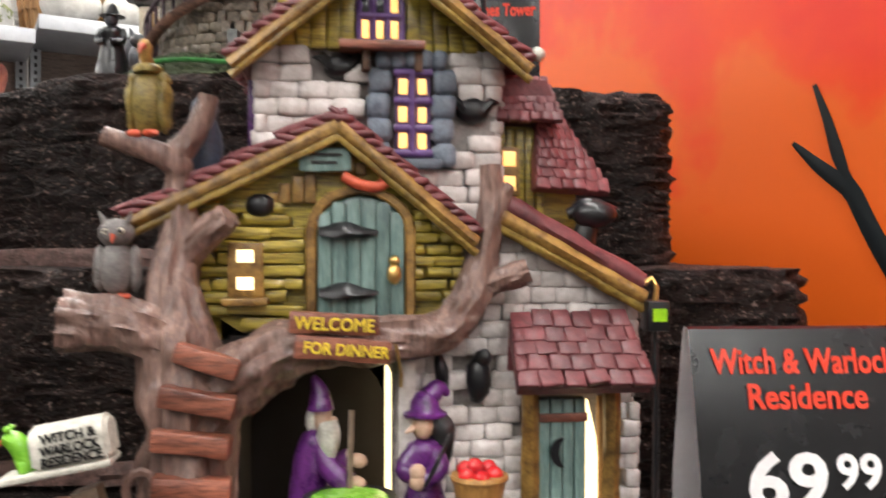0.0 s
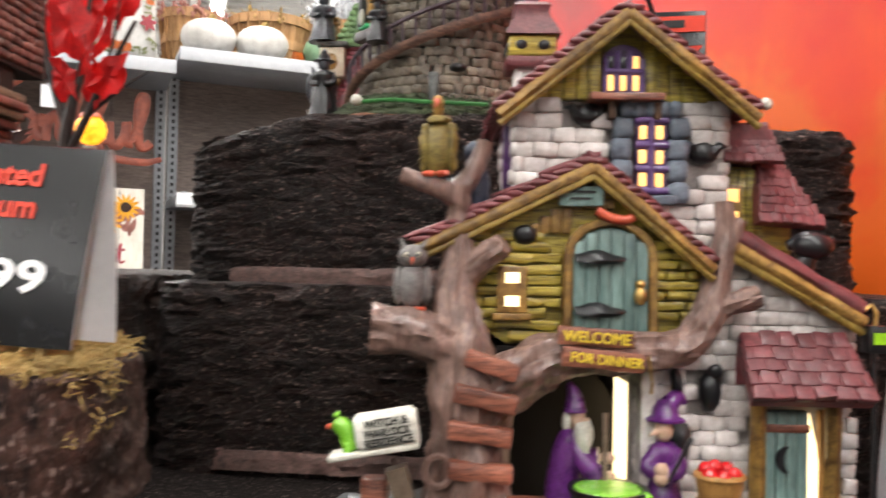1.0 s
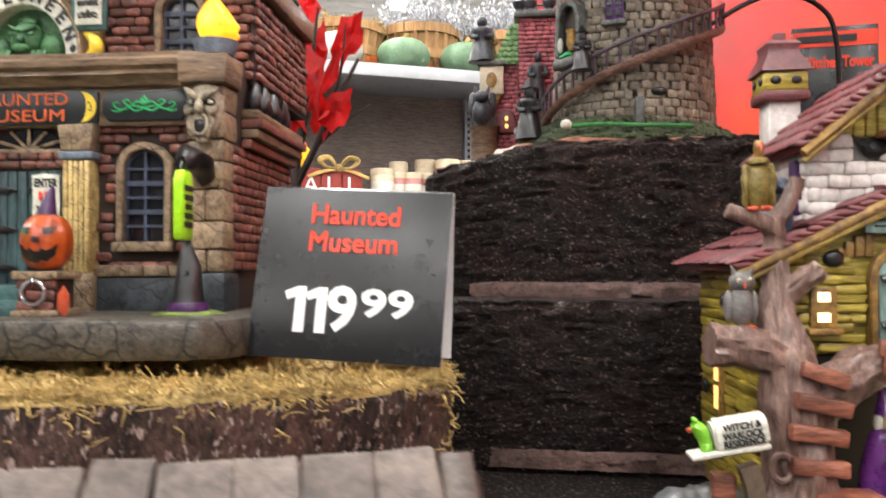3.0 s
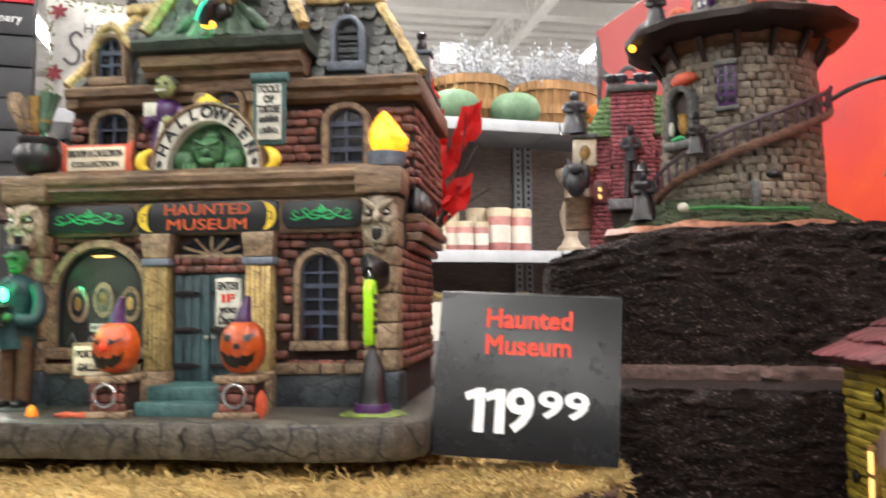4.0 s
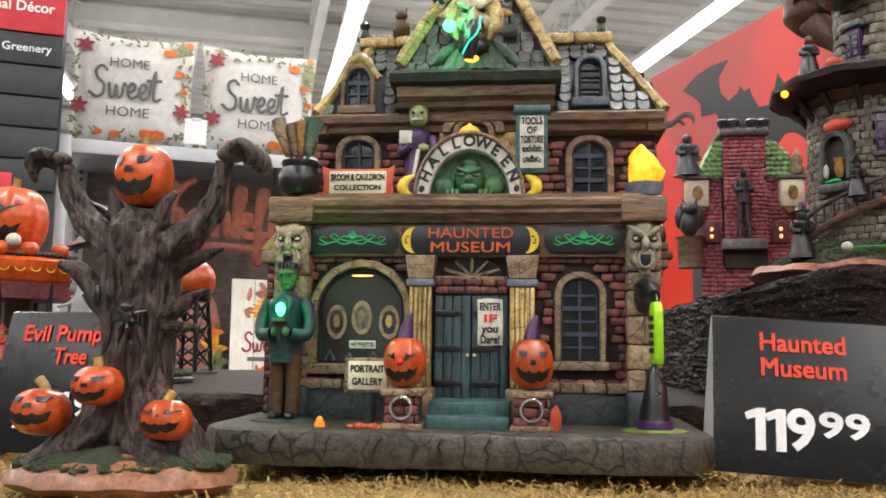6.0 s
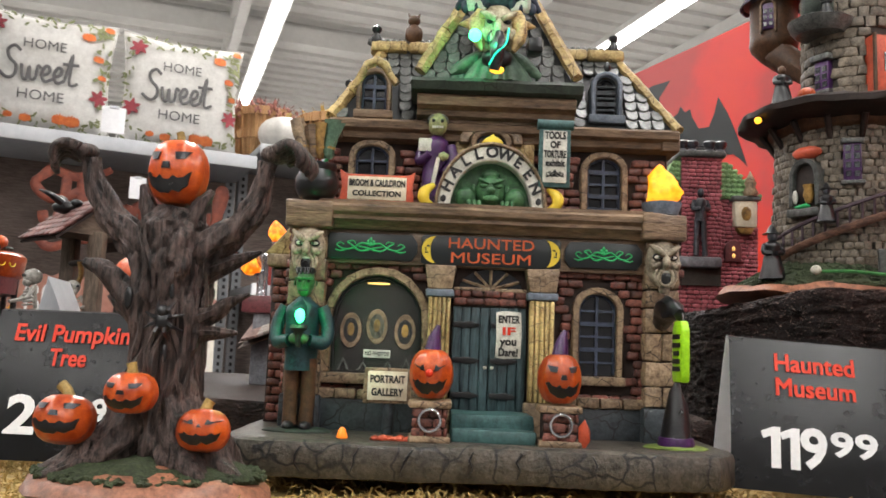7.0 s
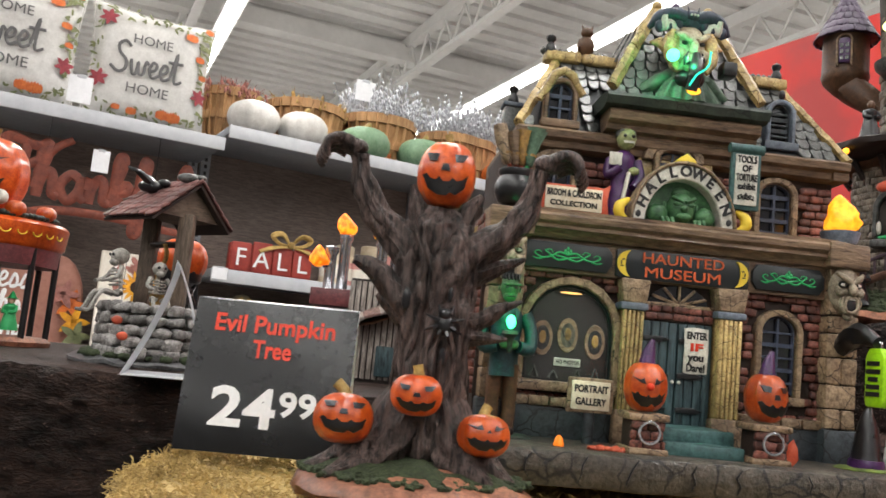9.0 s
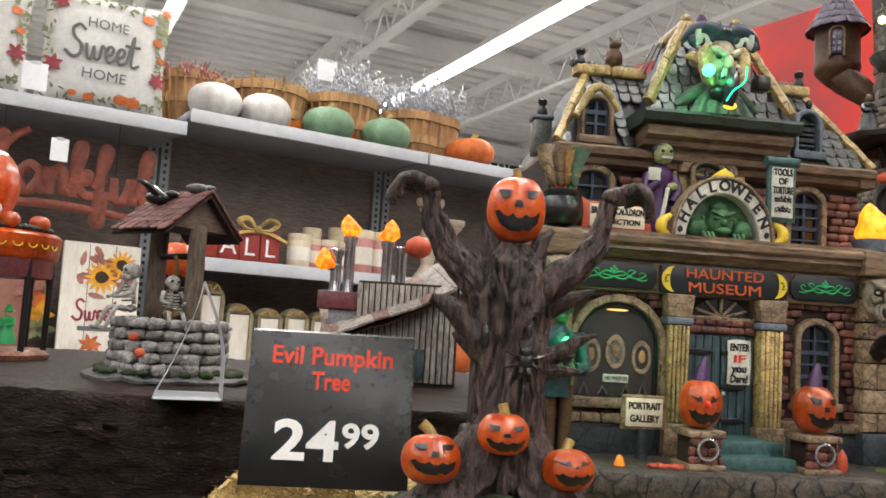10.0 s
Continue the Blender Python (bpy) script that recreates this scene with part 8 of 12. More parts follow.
    part("cat", jitter(smooth(bm), 0.0004, 260), M["black"], t, "black cat figure on the roof edge")
    # shed roof and door with a glowing gap
    sh = part("porch_roof", prism([(0.0455, 0.0765), (0.0985, 0.0765), (0.0925, 0.0985), (0.0465, 0.0955)], -0.004, 0.01), M["shingle"], rw, "small porch roof of maroon shingles")
    roof_slope(sh, (0.0445, -0.026, 0.0735), (0.0985, -0.026, 0.0735), (0.0465, -0.006, 0.0985), (0.0935, -0.006, 0.0985), 5, 6, 0.0030, FLATS, seed=31)
    slab_roof(sh, "soffit", (0.0455, -0.025, 0.0725), (0.0975, -0.025, 0.0725), (0.0465, -0.004, 0.0955), (0.0935, -0.004, 0.0955), 0.004, M["shingle"])
    for x in (0.0535, 0.0865):
        part("jamb", smooth(limb(bmesh.new(), [(x, -0.008, 0.006, 0.0036), (x + 0.0004, -0.009, 0.04, 0.0034), (x, -0.010, 0.0735, 0.0038)], 5, 8, 0, 0.35)), M["tan_trim"], rw, "twisted ochre door post")
    pd = part("door", box(0.057, 0.0765, -0.006, -0.002, 0.012, 0.0655), M["sage"], rw, "pale green door with a black crescent, glowing at its edge")
    for i in range(4):
        a = 0.057 + 0.0049 * i
        part("plank", box(a + 0.0002, a + 0.0047, -0.0085, -0.005, 0.012, 0.0655, 0.0007, 1, 0.0004), M["sage"], pd)
    part("rail", box(0.0565, 0.077, -0.0098, -0.008, 0.0565, 0.060, 0.0006, 1, 0.0004), M["redwood"], pd)
    bm = bmesh.new()
    n = 10
    out = [(0.067 - 0.0052 * math.sin(math.pi * i / n), 0.0445 + 0.006 * math.cos(math.pi * i / n)) for i in range(n + 1)]
    inn = [(0.0675 - 0.0022 * math.sin(math.pi * i / n), 0.0445 + 0.0052 * math.cos(math.pi * i / n)) for i in range(n, -1, -1)]
    part("crescent", prism(out + inn[1:-1], -0.0098, -0.0082), M["black"], pd, "black crescent cut-out")
    gapm = [(0.0772, 0.008), (0.0838, 0.008), (0.0832, 0.03), (0.0815, 0.05), (0.0782, 0.0645), (0.0775, 0.05)]
    part("lit_gap", prism(gapm, -0.005, -0.002), M["white_glow"], rw, "bright warm light in the door gap")
    # orange colour stands in for the warm inner light on this leaf
    part("inner_leaf", box(0.0822, 0.0860, -0.0065, -0.003, 0.008, 0.066, 0.0008, 2, 0.0004), M["basket"], rw, "inner door leaf coloured orange-brown for warm light on it")
    part("steps", box(0.054, 0.088, -0.022, -0.004, 0.004, 0.011, 0.0012, 1, 0.0006), M["redwood"], rw, "red-brown threshold")
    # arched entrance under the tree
    # back, ceiling and one jamb are coloured near-black as the recess's shade
    ent = part("entrance", prism(arch(-0.029, 0.0295, 0.0, 0.05, 0.033), 0.0335, 0.038), M["room_shade"], t, "arched entrance, shaded by near-black colour, glowing at one side")
    part("jamb", box(0.0015, 0.008, -0.012, 0.036, 0.0, 0.082), M["wstone"], ent)
    # this jamb glows itself, in place of light falling on it
    part("lit_jamb", box(-0.0014, 0.0012, 0.009, 0.0332, 0.012, 0.0745, 0.0005), M["white_glow"], ent, "inner wall made to glow for the bulb's light on it")
    part("ceiling_piece", box(-0.062, 0.008, -0.008, 0.036, 0.083, 0.092), M["room_shade"], ent)
    part("jamb", box(-0.066, -0.0585, -0.008, 0.036, 0.0, 0.09), M["room_shade"], ent)
    # the tree that carries the front room
    bm = bmesh.new()
    limb(bm, [(-0.078, -0.030, 0.004, 0.0225), (-0.0745, -0.029, 0.018, 0.0185), (-0.074, -0.026, 0.042, 0.0165), (-0.0745, -0.024, 0.068, 0.0165), (-0.078, -0.022, 0.092, 0.0135), (-0.081, -0.018, 0.112, 0.0088), (-0.0795, -0.014, 0.130, 0.0068), (-0.080, -0.012, 0.1445, 0.006)], 7, 40, 0, 0.22, 1.0, 0.21)
    limb(bm, [(-0.072, -0.024, 0.066, 0.012), (-0.058, -0.024, 0.077, 0.0115), (-0.044, -0.023, 0.0865, 0.0105), (-0.028, -0.021, 0.0905, 0.0092), (-0.010, -0.020, 0.0915, 0.0085), (0.010, -0.018, 0.092, 0.0078), (0.0225, -0.015, 0.097, 0.0074), (0.0305, -0.012, 0.109, 0.0068), (0.035, -0.010, 0.125, 0.0058), (0.0385, -0.009, 0.142, 0.005), (0.038, -0.009, 0.158, 0.0036)], 6, 40, 0, 0.28, 1.0, 0.21)
    limb(bm, [(-0.076, -0.024, 0.088, 0.010), (-0.088, -0.026, 0.0955, 0.0095), (-0.102, -0.027, 0.0985, 0.0095), (-0.1165, -0.028, 0.0995, 0.0102)], 6, 40, 0, 0.22, 1.0, 0.21)
    limb(bm, [(-0.0795, -0.014, 0.118, 0.006), (-0.072, -0.018, 0.127, 0.0055), (-0.0635, -0.021, 0.1345, 0.0052), (-0.0605, -0.022, 0.1375, 0.0048)], 6, 28, 0, 0.25, 1.0, 0.21)
    limb(bm, [(0.033, -0.011, 0.110, 0.005), (0.042, -0.014, 0.1135, 0.0048), (0.0515, -0.016, 0.117, 0.0044)], 6, 28, 0, 0.25, 1.0, 0.21)
    limb(bm, [(0.0385, -0.009, 0.135, 0.0042), (0.042, -0.01, 0.145, 0.0036), (0.0455, -0.01, 0.150, 0.002)], 5, 28, 0, 0.25, 1.0, 0.21)
    for pts in ([(-0.08, -0.036, 0.012, 0.012), (-0.092, -0.042, 0.007, 0.008), (-0.106, -0.046, 0.004, 0.004)], [(-0.068, -0.036, 0.010, 0.011), (-0.066, -0.047, 0.006, 0.007), (-0.07, -0.058, 0.003, 0.0035)], [(-0.088, -0.028, 0.012, 0.010), (-0.10, -0.026, 0.007, 0.007), (-0.112, -0.022, 0.004, 0.003)]):
        limb(bm, pts, 5, 28, 0, 0.25, 1.0, 0.21)
    tree = part("tree", smooth(bm, 60), M["trunk"], t, "pinkish-brown tree trunk wrapping the entrance")
    bm = bmesh.new()
    limb(bm, [(-0.080, -0.012, 0.142, 0.0058), (-0.080, -0.012, 0.152, 0.0055), (-0.081, -0.014, 0.157, 0.0056), (-0.091, -0.017, 0.1615, 0.0042), (-0.1, -0.019, 0.164, 0.004), (-0.105, -0.019, 0.166, 0.0038)], 5, 10, 0, 0.25)
    limb(bm, [(-0.081, -0.013, 0.159, 0.0055), (-0.075, -0.013, 0.167, 0.0048), (-0.0705, -0.013, 0.176, 0.0042), (-0.069, -0.013, 0.182, 0.0038)], 5, 10, 0, 0.25)
    part("fork", smooth(bm, 60), M["trunk"], tree, "forked branch above the roof")
    part("knot", smooth(add_tube(bmesh.new(), [(-0.087 + 0.0052 * math.cos(a * 0.5236), -0.0415, 0.044 + 0.0062 * math.sin(a * 0.5236)) for a in range(13)], 0.0016, 6, cap=False)), M["trunk"], tree)
    # ladder of red-brown steps on the trunk, stairs below
    for k, (x, z, w, a) in enumerate(((-0.066, 0.0865, 0.022, 18), (-0.0685, 0.0735, 0.0255, 11), (-0.0705, 0.0595, 0.0262, 7), (-0.0705, 0.0445, 0.0262, 4))):
        part("rung", jitter(box(-w / 2, w / 2, -0.004, 0.004, -0.0038, 0.0038, 0.0012, 2), 0.0006, 150, k), M["redwood"], tree, "red-brown carved rung", Matrix.Translation((x, -0.0425 + (0.0045 if k == 0 else 0), z)) @ Matrix.Rotation(radians(a), 4, "Y"))
    for k, (x0, x1, y0, z1) in enumerate(((-0.066, -0.032, -0.068, 0.010), (-0.068, -0.035, -0.062, 0.0175), (-0.0705, -0.0385, -0.056, 0.025), (-0.0735, -0.042, -0.050, 0.0325))):
        part("stair", box(x0, x1, y0, -0.03, 0.002, z1, 0.0014, 2, 0.0009, 110), M["redwood"], t, "red-brown wooden stair")
    # welcome sign
    ws = part("welcome_sign", jitter(box(-0.0158, 0.0158, -0.002, 0.002, -0.0040, 0.0038, 0.001, 2), 0.0006, 130), M["redwood"], t, "red-brown board lettered in yellow", Matrix.Translation((-0.0225, -0.0325, 0.0985)) @ Matrix.Rotation(radians(3), 4, "Y"))
    lettering("WELCOME", 0.0064, M["moon"], ws, face_at(0, -0.0029, -0.0003), "lettering", 0.028, 0.02, 0.0003)
    ws = part("welcome_sign", jitter(box(-0.0170, 0.0170, -0.002, 0.002, -0.0042, 0.0044, 0.001, 2), 0.0006, 130), M["redwood"], t, "red-brown board lettered in yellow", Matrix.Translation((-0.0195, -0.0330, 0.0892)) @ Matrix.Rotation(radians(5), 4, "Y"))
    lettering("FOR DINNER", 0.0058, M["moon"], ws, face_at(0.001, -0.0029, 0), "lettering", 0.030, 0.02, 0.0003)
    part("wire", tube([(-0.001, -0.034, 0.091), (0.001, -0.033, 0.080), (0.0008, -0.032, 0.0755)], 0.0007, 5), M["gold"], t)
    # owls
    part("owl", bird("owl"), [M["owl_grey"], M["coral"], M["parchment"], M["black"]], t, "small grey owl on the branch", Matrix.Translation((-0.0995, -0.0225, 0.1075)) @ Matrix.Scale(0.84, 4))
    part("vulture", bird("vulture"), [M["olive"], M["coral"], M["tan_trim"]], t, "olive feathered vulture on the fork", Matrix.Translation((-0.0895, -0.019, 0.1655)) @ Matrix.Rotation(radians(-12), 4, "Z") @ Matrix.Scale(0.76, 4))
    bm = bmesh.new()
    limb(bm, [(0, 0, 0.0, 0.0045), (0, 0, 0.008, 0.0066), (0, 0, 0.018, 0.0064), (0, -0.001, 0.026, 0.0042)], 4, 10, 0, 0.15)
    add_ball(bm, (0, -0.002, 0.0295), 0.0058, (0.95, 0.95, 0.9), 2)
    limb(bm, [(0, -0.006, 0.0295, 0.0026), (0.001, -0.010, 0.0275, 0.0018), (0.001, -0.0125, 0.0245, 0.0005)], 3, 7, 0, 0.1)
    part("raven", jitter(smooth(bm), 0.0005, 260), M["cap_blue"], t, "blue-black raven behind the fork", Matrix.Translation((-0.0725, 0.002, 0.1495)))
    # chimney turret behind the roof
    cm = Matrix.Translation((-0.038, 0.105, 0.2195)) @ Matrix.Scale(1.17, 4)
    ch = part("chimney_turret", box(-0.0085, 0.0085, -0.0085, 0.0085, -0.05, 0.022, 0.001, 1, 0.0006), M["wstone"], t, "little chimney turret with a maroon cap", cm)
    part("gallery", box(-0.0115, 0.0115, -0.0115, 0.0115, 0.024, 0.0345, 0.001, 1, 0.0006), M["ywood"], ch)
    for k in (-1, 1):
        part("hole", ball((k * 0.0055, -0.0116, 0.0295), 0.003, (1, 0.4, 0.8)), M["black"], ch)
        part("hole", ball((-0.0116, k * 0.0055, 0.0295), 0.003, (0.4, 1, 0.8)), M["black"], ch)
    part("ledge", box(-0.0125, 0.0125, -0.0125, 0.0125, 0.0185, 0.0245, 0.0018, 1, 0.0008), M["shingle"], ch)
    part("cap", lathe([(0.019, 0), (0.0175, 0.003), (0.0125, 0.0095), (0.0115, 0.0125), (0.0128, 0.0155), (0.0105, 0.0175)], 4, (0, 0, 0.0345), start=math.pi / 4, jit=0.0006), M["shingle"], ch)
    part("knob", box(-0.003, 0.003, -0.003, 0.003, 0.0515, 0.057, 0.0006), M["shingle"], ch)
    # side window glimpsed on the tower's left
    part("window", box(-0.0585, -0.054, 0.02, 0.03, 0.165, 0.195, 0.0008), M["purple"], tw, "purple side window")
    # lantern post at the right corner
    lp = part("lantern", box(0.0995, 0.1085, -0.016, -0.007, 0.0925, 0.1045, 0.0008), M["black"], t, "black hanging lantern with a yellow-green pane")
    part("pane", box(0.1012, 0.1068, -0.0167, -0.0158, 0.0965, 0.1015), M["lime"], lp)
    part("hook", tube([(0.104, -0.0115, 0.1045), (0.1045, -0.0115, 0.11), (0.1025, -0.0115, 0.1135), (0.0995, -0.0105, 0.111)], 0.0011, 6), M["gold"], lp, "brass hook")
    part("post", tube([(0.1045, -0.0095, 0.004), (0.105, -0.0095, 0.05), (0.1045, -0.0095, 0.094)], 0.0014, 6), M["black"], lp)
    pk = part("small_pumpkin", pumpkin_mesh(0.0062, 0.0052, 7), M["pumpkin"], t, "small hanging pumpkin", Matrix.Translation((0.1072, -0.018, 0.022)))
    part("stem", tube([(0, 0, 0.004), (0.0005, 0, 0.008)], 0.0009, 6), M["black"], pk)
    part("post_ball", ball((0.0585, -0.002, 0.2035), 0.003), M["bone"], t)
    # figures, cauldron, basket
    part("figure", wizard_mesh(), [M["wizard"], M["flesh"], M["bone"]], t, "bearded wizard figure in a purple robe and hat", Matrix.Translation((-0.0325, -0.012, 0.0135)) @ Matrix.Rotation(radians(4), 4, "Y") @ Matrix.Diagonal((0.95, 0.95, 1.17, 1)))
    part("stirring_stick", tube([(-0.0175, -0.03, 0.034), (-0.0165, -0.024, 0.066)], 0.0011, 6), M["taupe"], t)
    part("figure", witch_mesh(), [M["wizard"], M["flesh"], M["bone"], M["black"]], t, "witch figure in a purple dress and hat", Matrix.Translation((0.0115, -0.0125, 0.0125)) @ Matrix.Diagonal((1.06, 1.0, 1.12, 1)))
    cd = part("cauldron", lathe([(0.009, 0.002), (0.014, 0.004), (0.0172, 0.010), (0.0175, 0.016), (0.0145, 0.0215), (0.0162, 0.0235), (0.0165, 0.0255), (0.0145, 0.0252), (0.0138, 0.0235), (0, 0.0232)], 24, (-0.0175, -0.037, 0.0125)), M["black"], t, "black cauldron of green brew over painted flames")
    part("brew", lathe([(0.0142, 0), (0.0135, 0.0012), (0.007, 0.0019), (0, 0.0017)], 20, (-0.0175, -0.037, 0.0368), jit=0.0007, js=160), M["brew"], cd, "bubbling green brew")
    bm = bmesh.new()
    for k in range(5):
        add_ball(bm, (-0.004 + 0.0006 * k, -0.046 + 0.001 * (k % 2), 0.0355 - k * 0.0035), 0.0028 - 0.0002 * k, (1, 0.6, 1.2), 1)
    part("spill", smooth(bm), M["brew"], cd)
    for k in range(12):
        a = 2 * math.pi * k / 12
        part("flame", smooth(add_tube(bmesh.new(), [(-0.0175 + 0.0148 * math.cos(a), -0.037 + 0.0148 * math.sin(a), 0.014), (-0.0175 + 0.0165 * math.cos(a), -0.037 + 0.0165 * math.sin(a), 0.019), (-0.0175 + 0.0158 * math.cos(a + 0.1), -0.037 + 0.0158 * math.sin(a + 0.1), 0.0225 + 0.002 * (k % 2))], [0.0032, 0.0025, 0.0004], 6)), M["moon"] if k % 2 else M["sign_orange"], cd, "painted flame")
        part("log", ball((-0.0175 + 0.0178 * math.cos(a + 0.2), -0.037 + 0.0178 * math.sin(a + 0.2), 0.0135), 0.0042, (1, 1, 0.75), 1, 0.0006, 200), M["shingle"], cd)
    bk = part("apple_basket", lathe([(0.0072, 0), (0.0078, 0.001), (0.0098, 0.0125), (0.0102, 0.0145), (0.009, 0.0148), (0.0085, 0.0125), (0, 0.012)], 18, (0.0295, -0.032, 0.0285)), M["basket"], t, "small slatted basket of red apples")
    for z in (0.0025, 0.0125):
        part("hoop", lathe([(0.0085 + z * 0.14, 0), (0.009 + z * 0.14, 0.0011), (0.0085 + z * 0.14, 0.0022)], 18, (0.0295, -0.032, 0.0285 + z)), M["basket"], bk)
    for k, (x, y, z) in enumerate(((-0.0052, -0.003, 0.0145), (0.0, -0.0055, 0.0142), (0.0052, -0.0025, 0.0148), (-0.0015, 0.001, 0.0172), (0.004, 0.0035, 0.0158), (-0.0045, 0.004, 0.0155))):
        part("apple", ball((0.0295 + x, -0.032 + y, 0.0285 + z), 0.0033), M["apple"], bk, "glossy red apple")
    stand = part("toad_stand", box(0.018, 0.042, -0.041, -0.022, 0.008, 0.0285, 0.0015, 2, 0.001), M["wgrey"], t, "grey block with a tilted white sign")
    ts = part("toad_sign", box(-0.0095, 0.0095, -0.001, 0.001, -0.0068, 0.0068, 0.0008), M["bone"], stand, "white lettered board", Matrix.Translation((0.0305, -0.0435, 0.017)) @ Matrix.Rotation(radians(-16), 4, "Y") @ Matrix.Rotation(radians(-14), 4, "X"))
    lettering("DRIED", 0.0062, M["black_ink"], ts, face_at(0, -0.0014, 0.0029), "lettering", 0.0145, 0.02, 0.0002)
    lettering("TOADS", 0.0062, M["black_ink"], ts, face_at(0, -0.0014, -0.003), "lettering", 0.0145, 0.02, 0.0002)
    # mailbox
    part("mailbox_post", smooth(limb(bmesh.new(), [(-0.098, -0.044, 0.004, 0.0072), (-0.099, -0.044, 0.02, 0.0066), (-0.1005, -0.044, 0.034, 0.0058), (-0.104, -0.044, 0.046, 0.006)], 4, 4, 0, 0.05)), M["taupe"], t, "taupe post of the mailbox")
    tilt_m = Matrix.Translation((-0.1105, -0.044, 0.0545)) @ Matrix.Rotation(radians(-10), 4, "Y")
    bmx = bmesh.new()
    prof = [(-0.0065, 0), (0.0065, 0), (0.0065, 0.009)] + [(0.0065 * math.cos(math.pi * i / 8), 0.009 + 0.005 * math.sin(math.pi * i / 8)) for i in range(1, 8)] + [(-0.0065, 0.009)]
    ends = [[bmx.verts.new((x, y, z)) for y, z in prof] for x in (-0.0085, 0.0165)]
    for i in range(len(prof)):
        j = (i + 1) % len(prof)
        bmx.faces.new((ends[0][i], ends[0][j], ends[1][j], ends[1][i]))
    bmx.faces.new(ends[0][::-1])
    bmx.faces.new(ends[1])
    bmesh.ops.recalc_face_normals(bmx, faces=bmx.faces)
    bmesh.ops.bevel(bmx, geom=[e for e in bmx.edges if e.calc_face_angle(0) > 0.6], offset=0.0012, segments=2, affect="EDGES")
    mb = part("mailbox", smooth(bmx, 40), M["bone"], t, "white mailbox with black lettering and a green frog", tilt_m)
    part("door_flap", box(-0.0205, 0.016, -0.0075, 0.0075, -0.0026, -0.0002, 0.001), M["bone"], mb)
    for txt, z, w in (("WITCH &", 0.0098, 0.0175), ("WARLOCK", 0.0058, 0.0185), ("RESIDENCE", 0.0022, 0.019)):
        lettering(txt, 0.0044, M["black_ink"], mb, face_at(0.0045, -0.0069, z), "lettering", w, 0.03, 0.0002)
    bm = bmesh.new()
    limb(bm, [(-0.0115, -0.001, 0.0, 0.0032), (-0.012, -0.001, 0.006, 0.0034), (-0.0135, -0.001, 0.010, 0.0036), (-0.0165, -0.001, 0.0125, 0.0026)], 4, 8, 0, 0.1)
    add_ball(bm, (-0.015, -0.0028, 0.0148), 0.0014, (1, 1, 1), 1)
    add_ball(bm, (-0.015, 0.001, 0.0148), 0.0014, (1, 1, 1), 1)
    add_ball(bm, (-0.012, -0.003, 0.002), 0.0026, (0.8, 0.8, 1.3), 1)
    part("frog", smooth(bm), M["brew"], mb, "bright green frog")
    part("tongue", ball((-0.0185, -0.002, 0.0108), 0.0013), M["coral"], mb)
    part("brick_pier", jitter(box(-0.118, -0.107, -0.040, -0.030, 0.006, 0.040, 0.0012, 3), 0.0008, 110), M["redwood"], t, "leaning red-brown brick pier")
    return t


witch_house()

# ---- the pumpkin tree and the other models of the village ----
def hand_mesh(bm, at, d, s, slot=0):
    """A knotted fist: a bent wrist with four curled fingers pointing outwards and down."""
    at = Vector(at)
    add_ball(bm, at + Vector((d * 0.002, 0, 0.001)), 0.0058 * s, (1.25, 1.0, 0.8), 2, slot)
    for k in range(4):
        o = Vector((d * (0.0025 + k * 0.0012), -0.0055 + k * 0.0033, 0.002 - 0.0012 * k)) * s
        base = at + o
        run = [(0, 0, 0, 0.0026), (0.006, -0.001, 0.0022, 0.0027), (0.0105, -0.0015, 0.0005, 0.0026), (0.0125, -0.0015, -0.0042, 0.0023), (0.0108, -0.001, -0.0082, 0.0013)]
        limb(bm, [(*(base + Vector((d * x, y, z)) * s), w * s) for x, y, z, w in run], 4, 10, slot, 0.2, 1.0, 0.12)


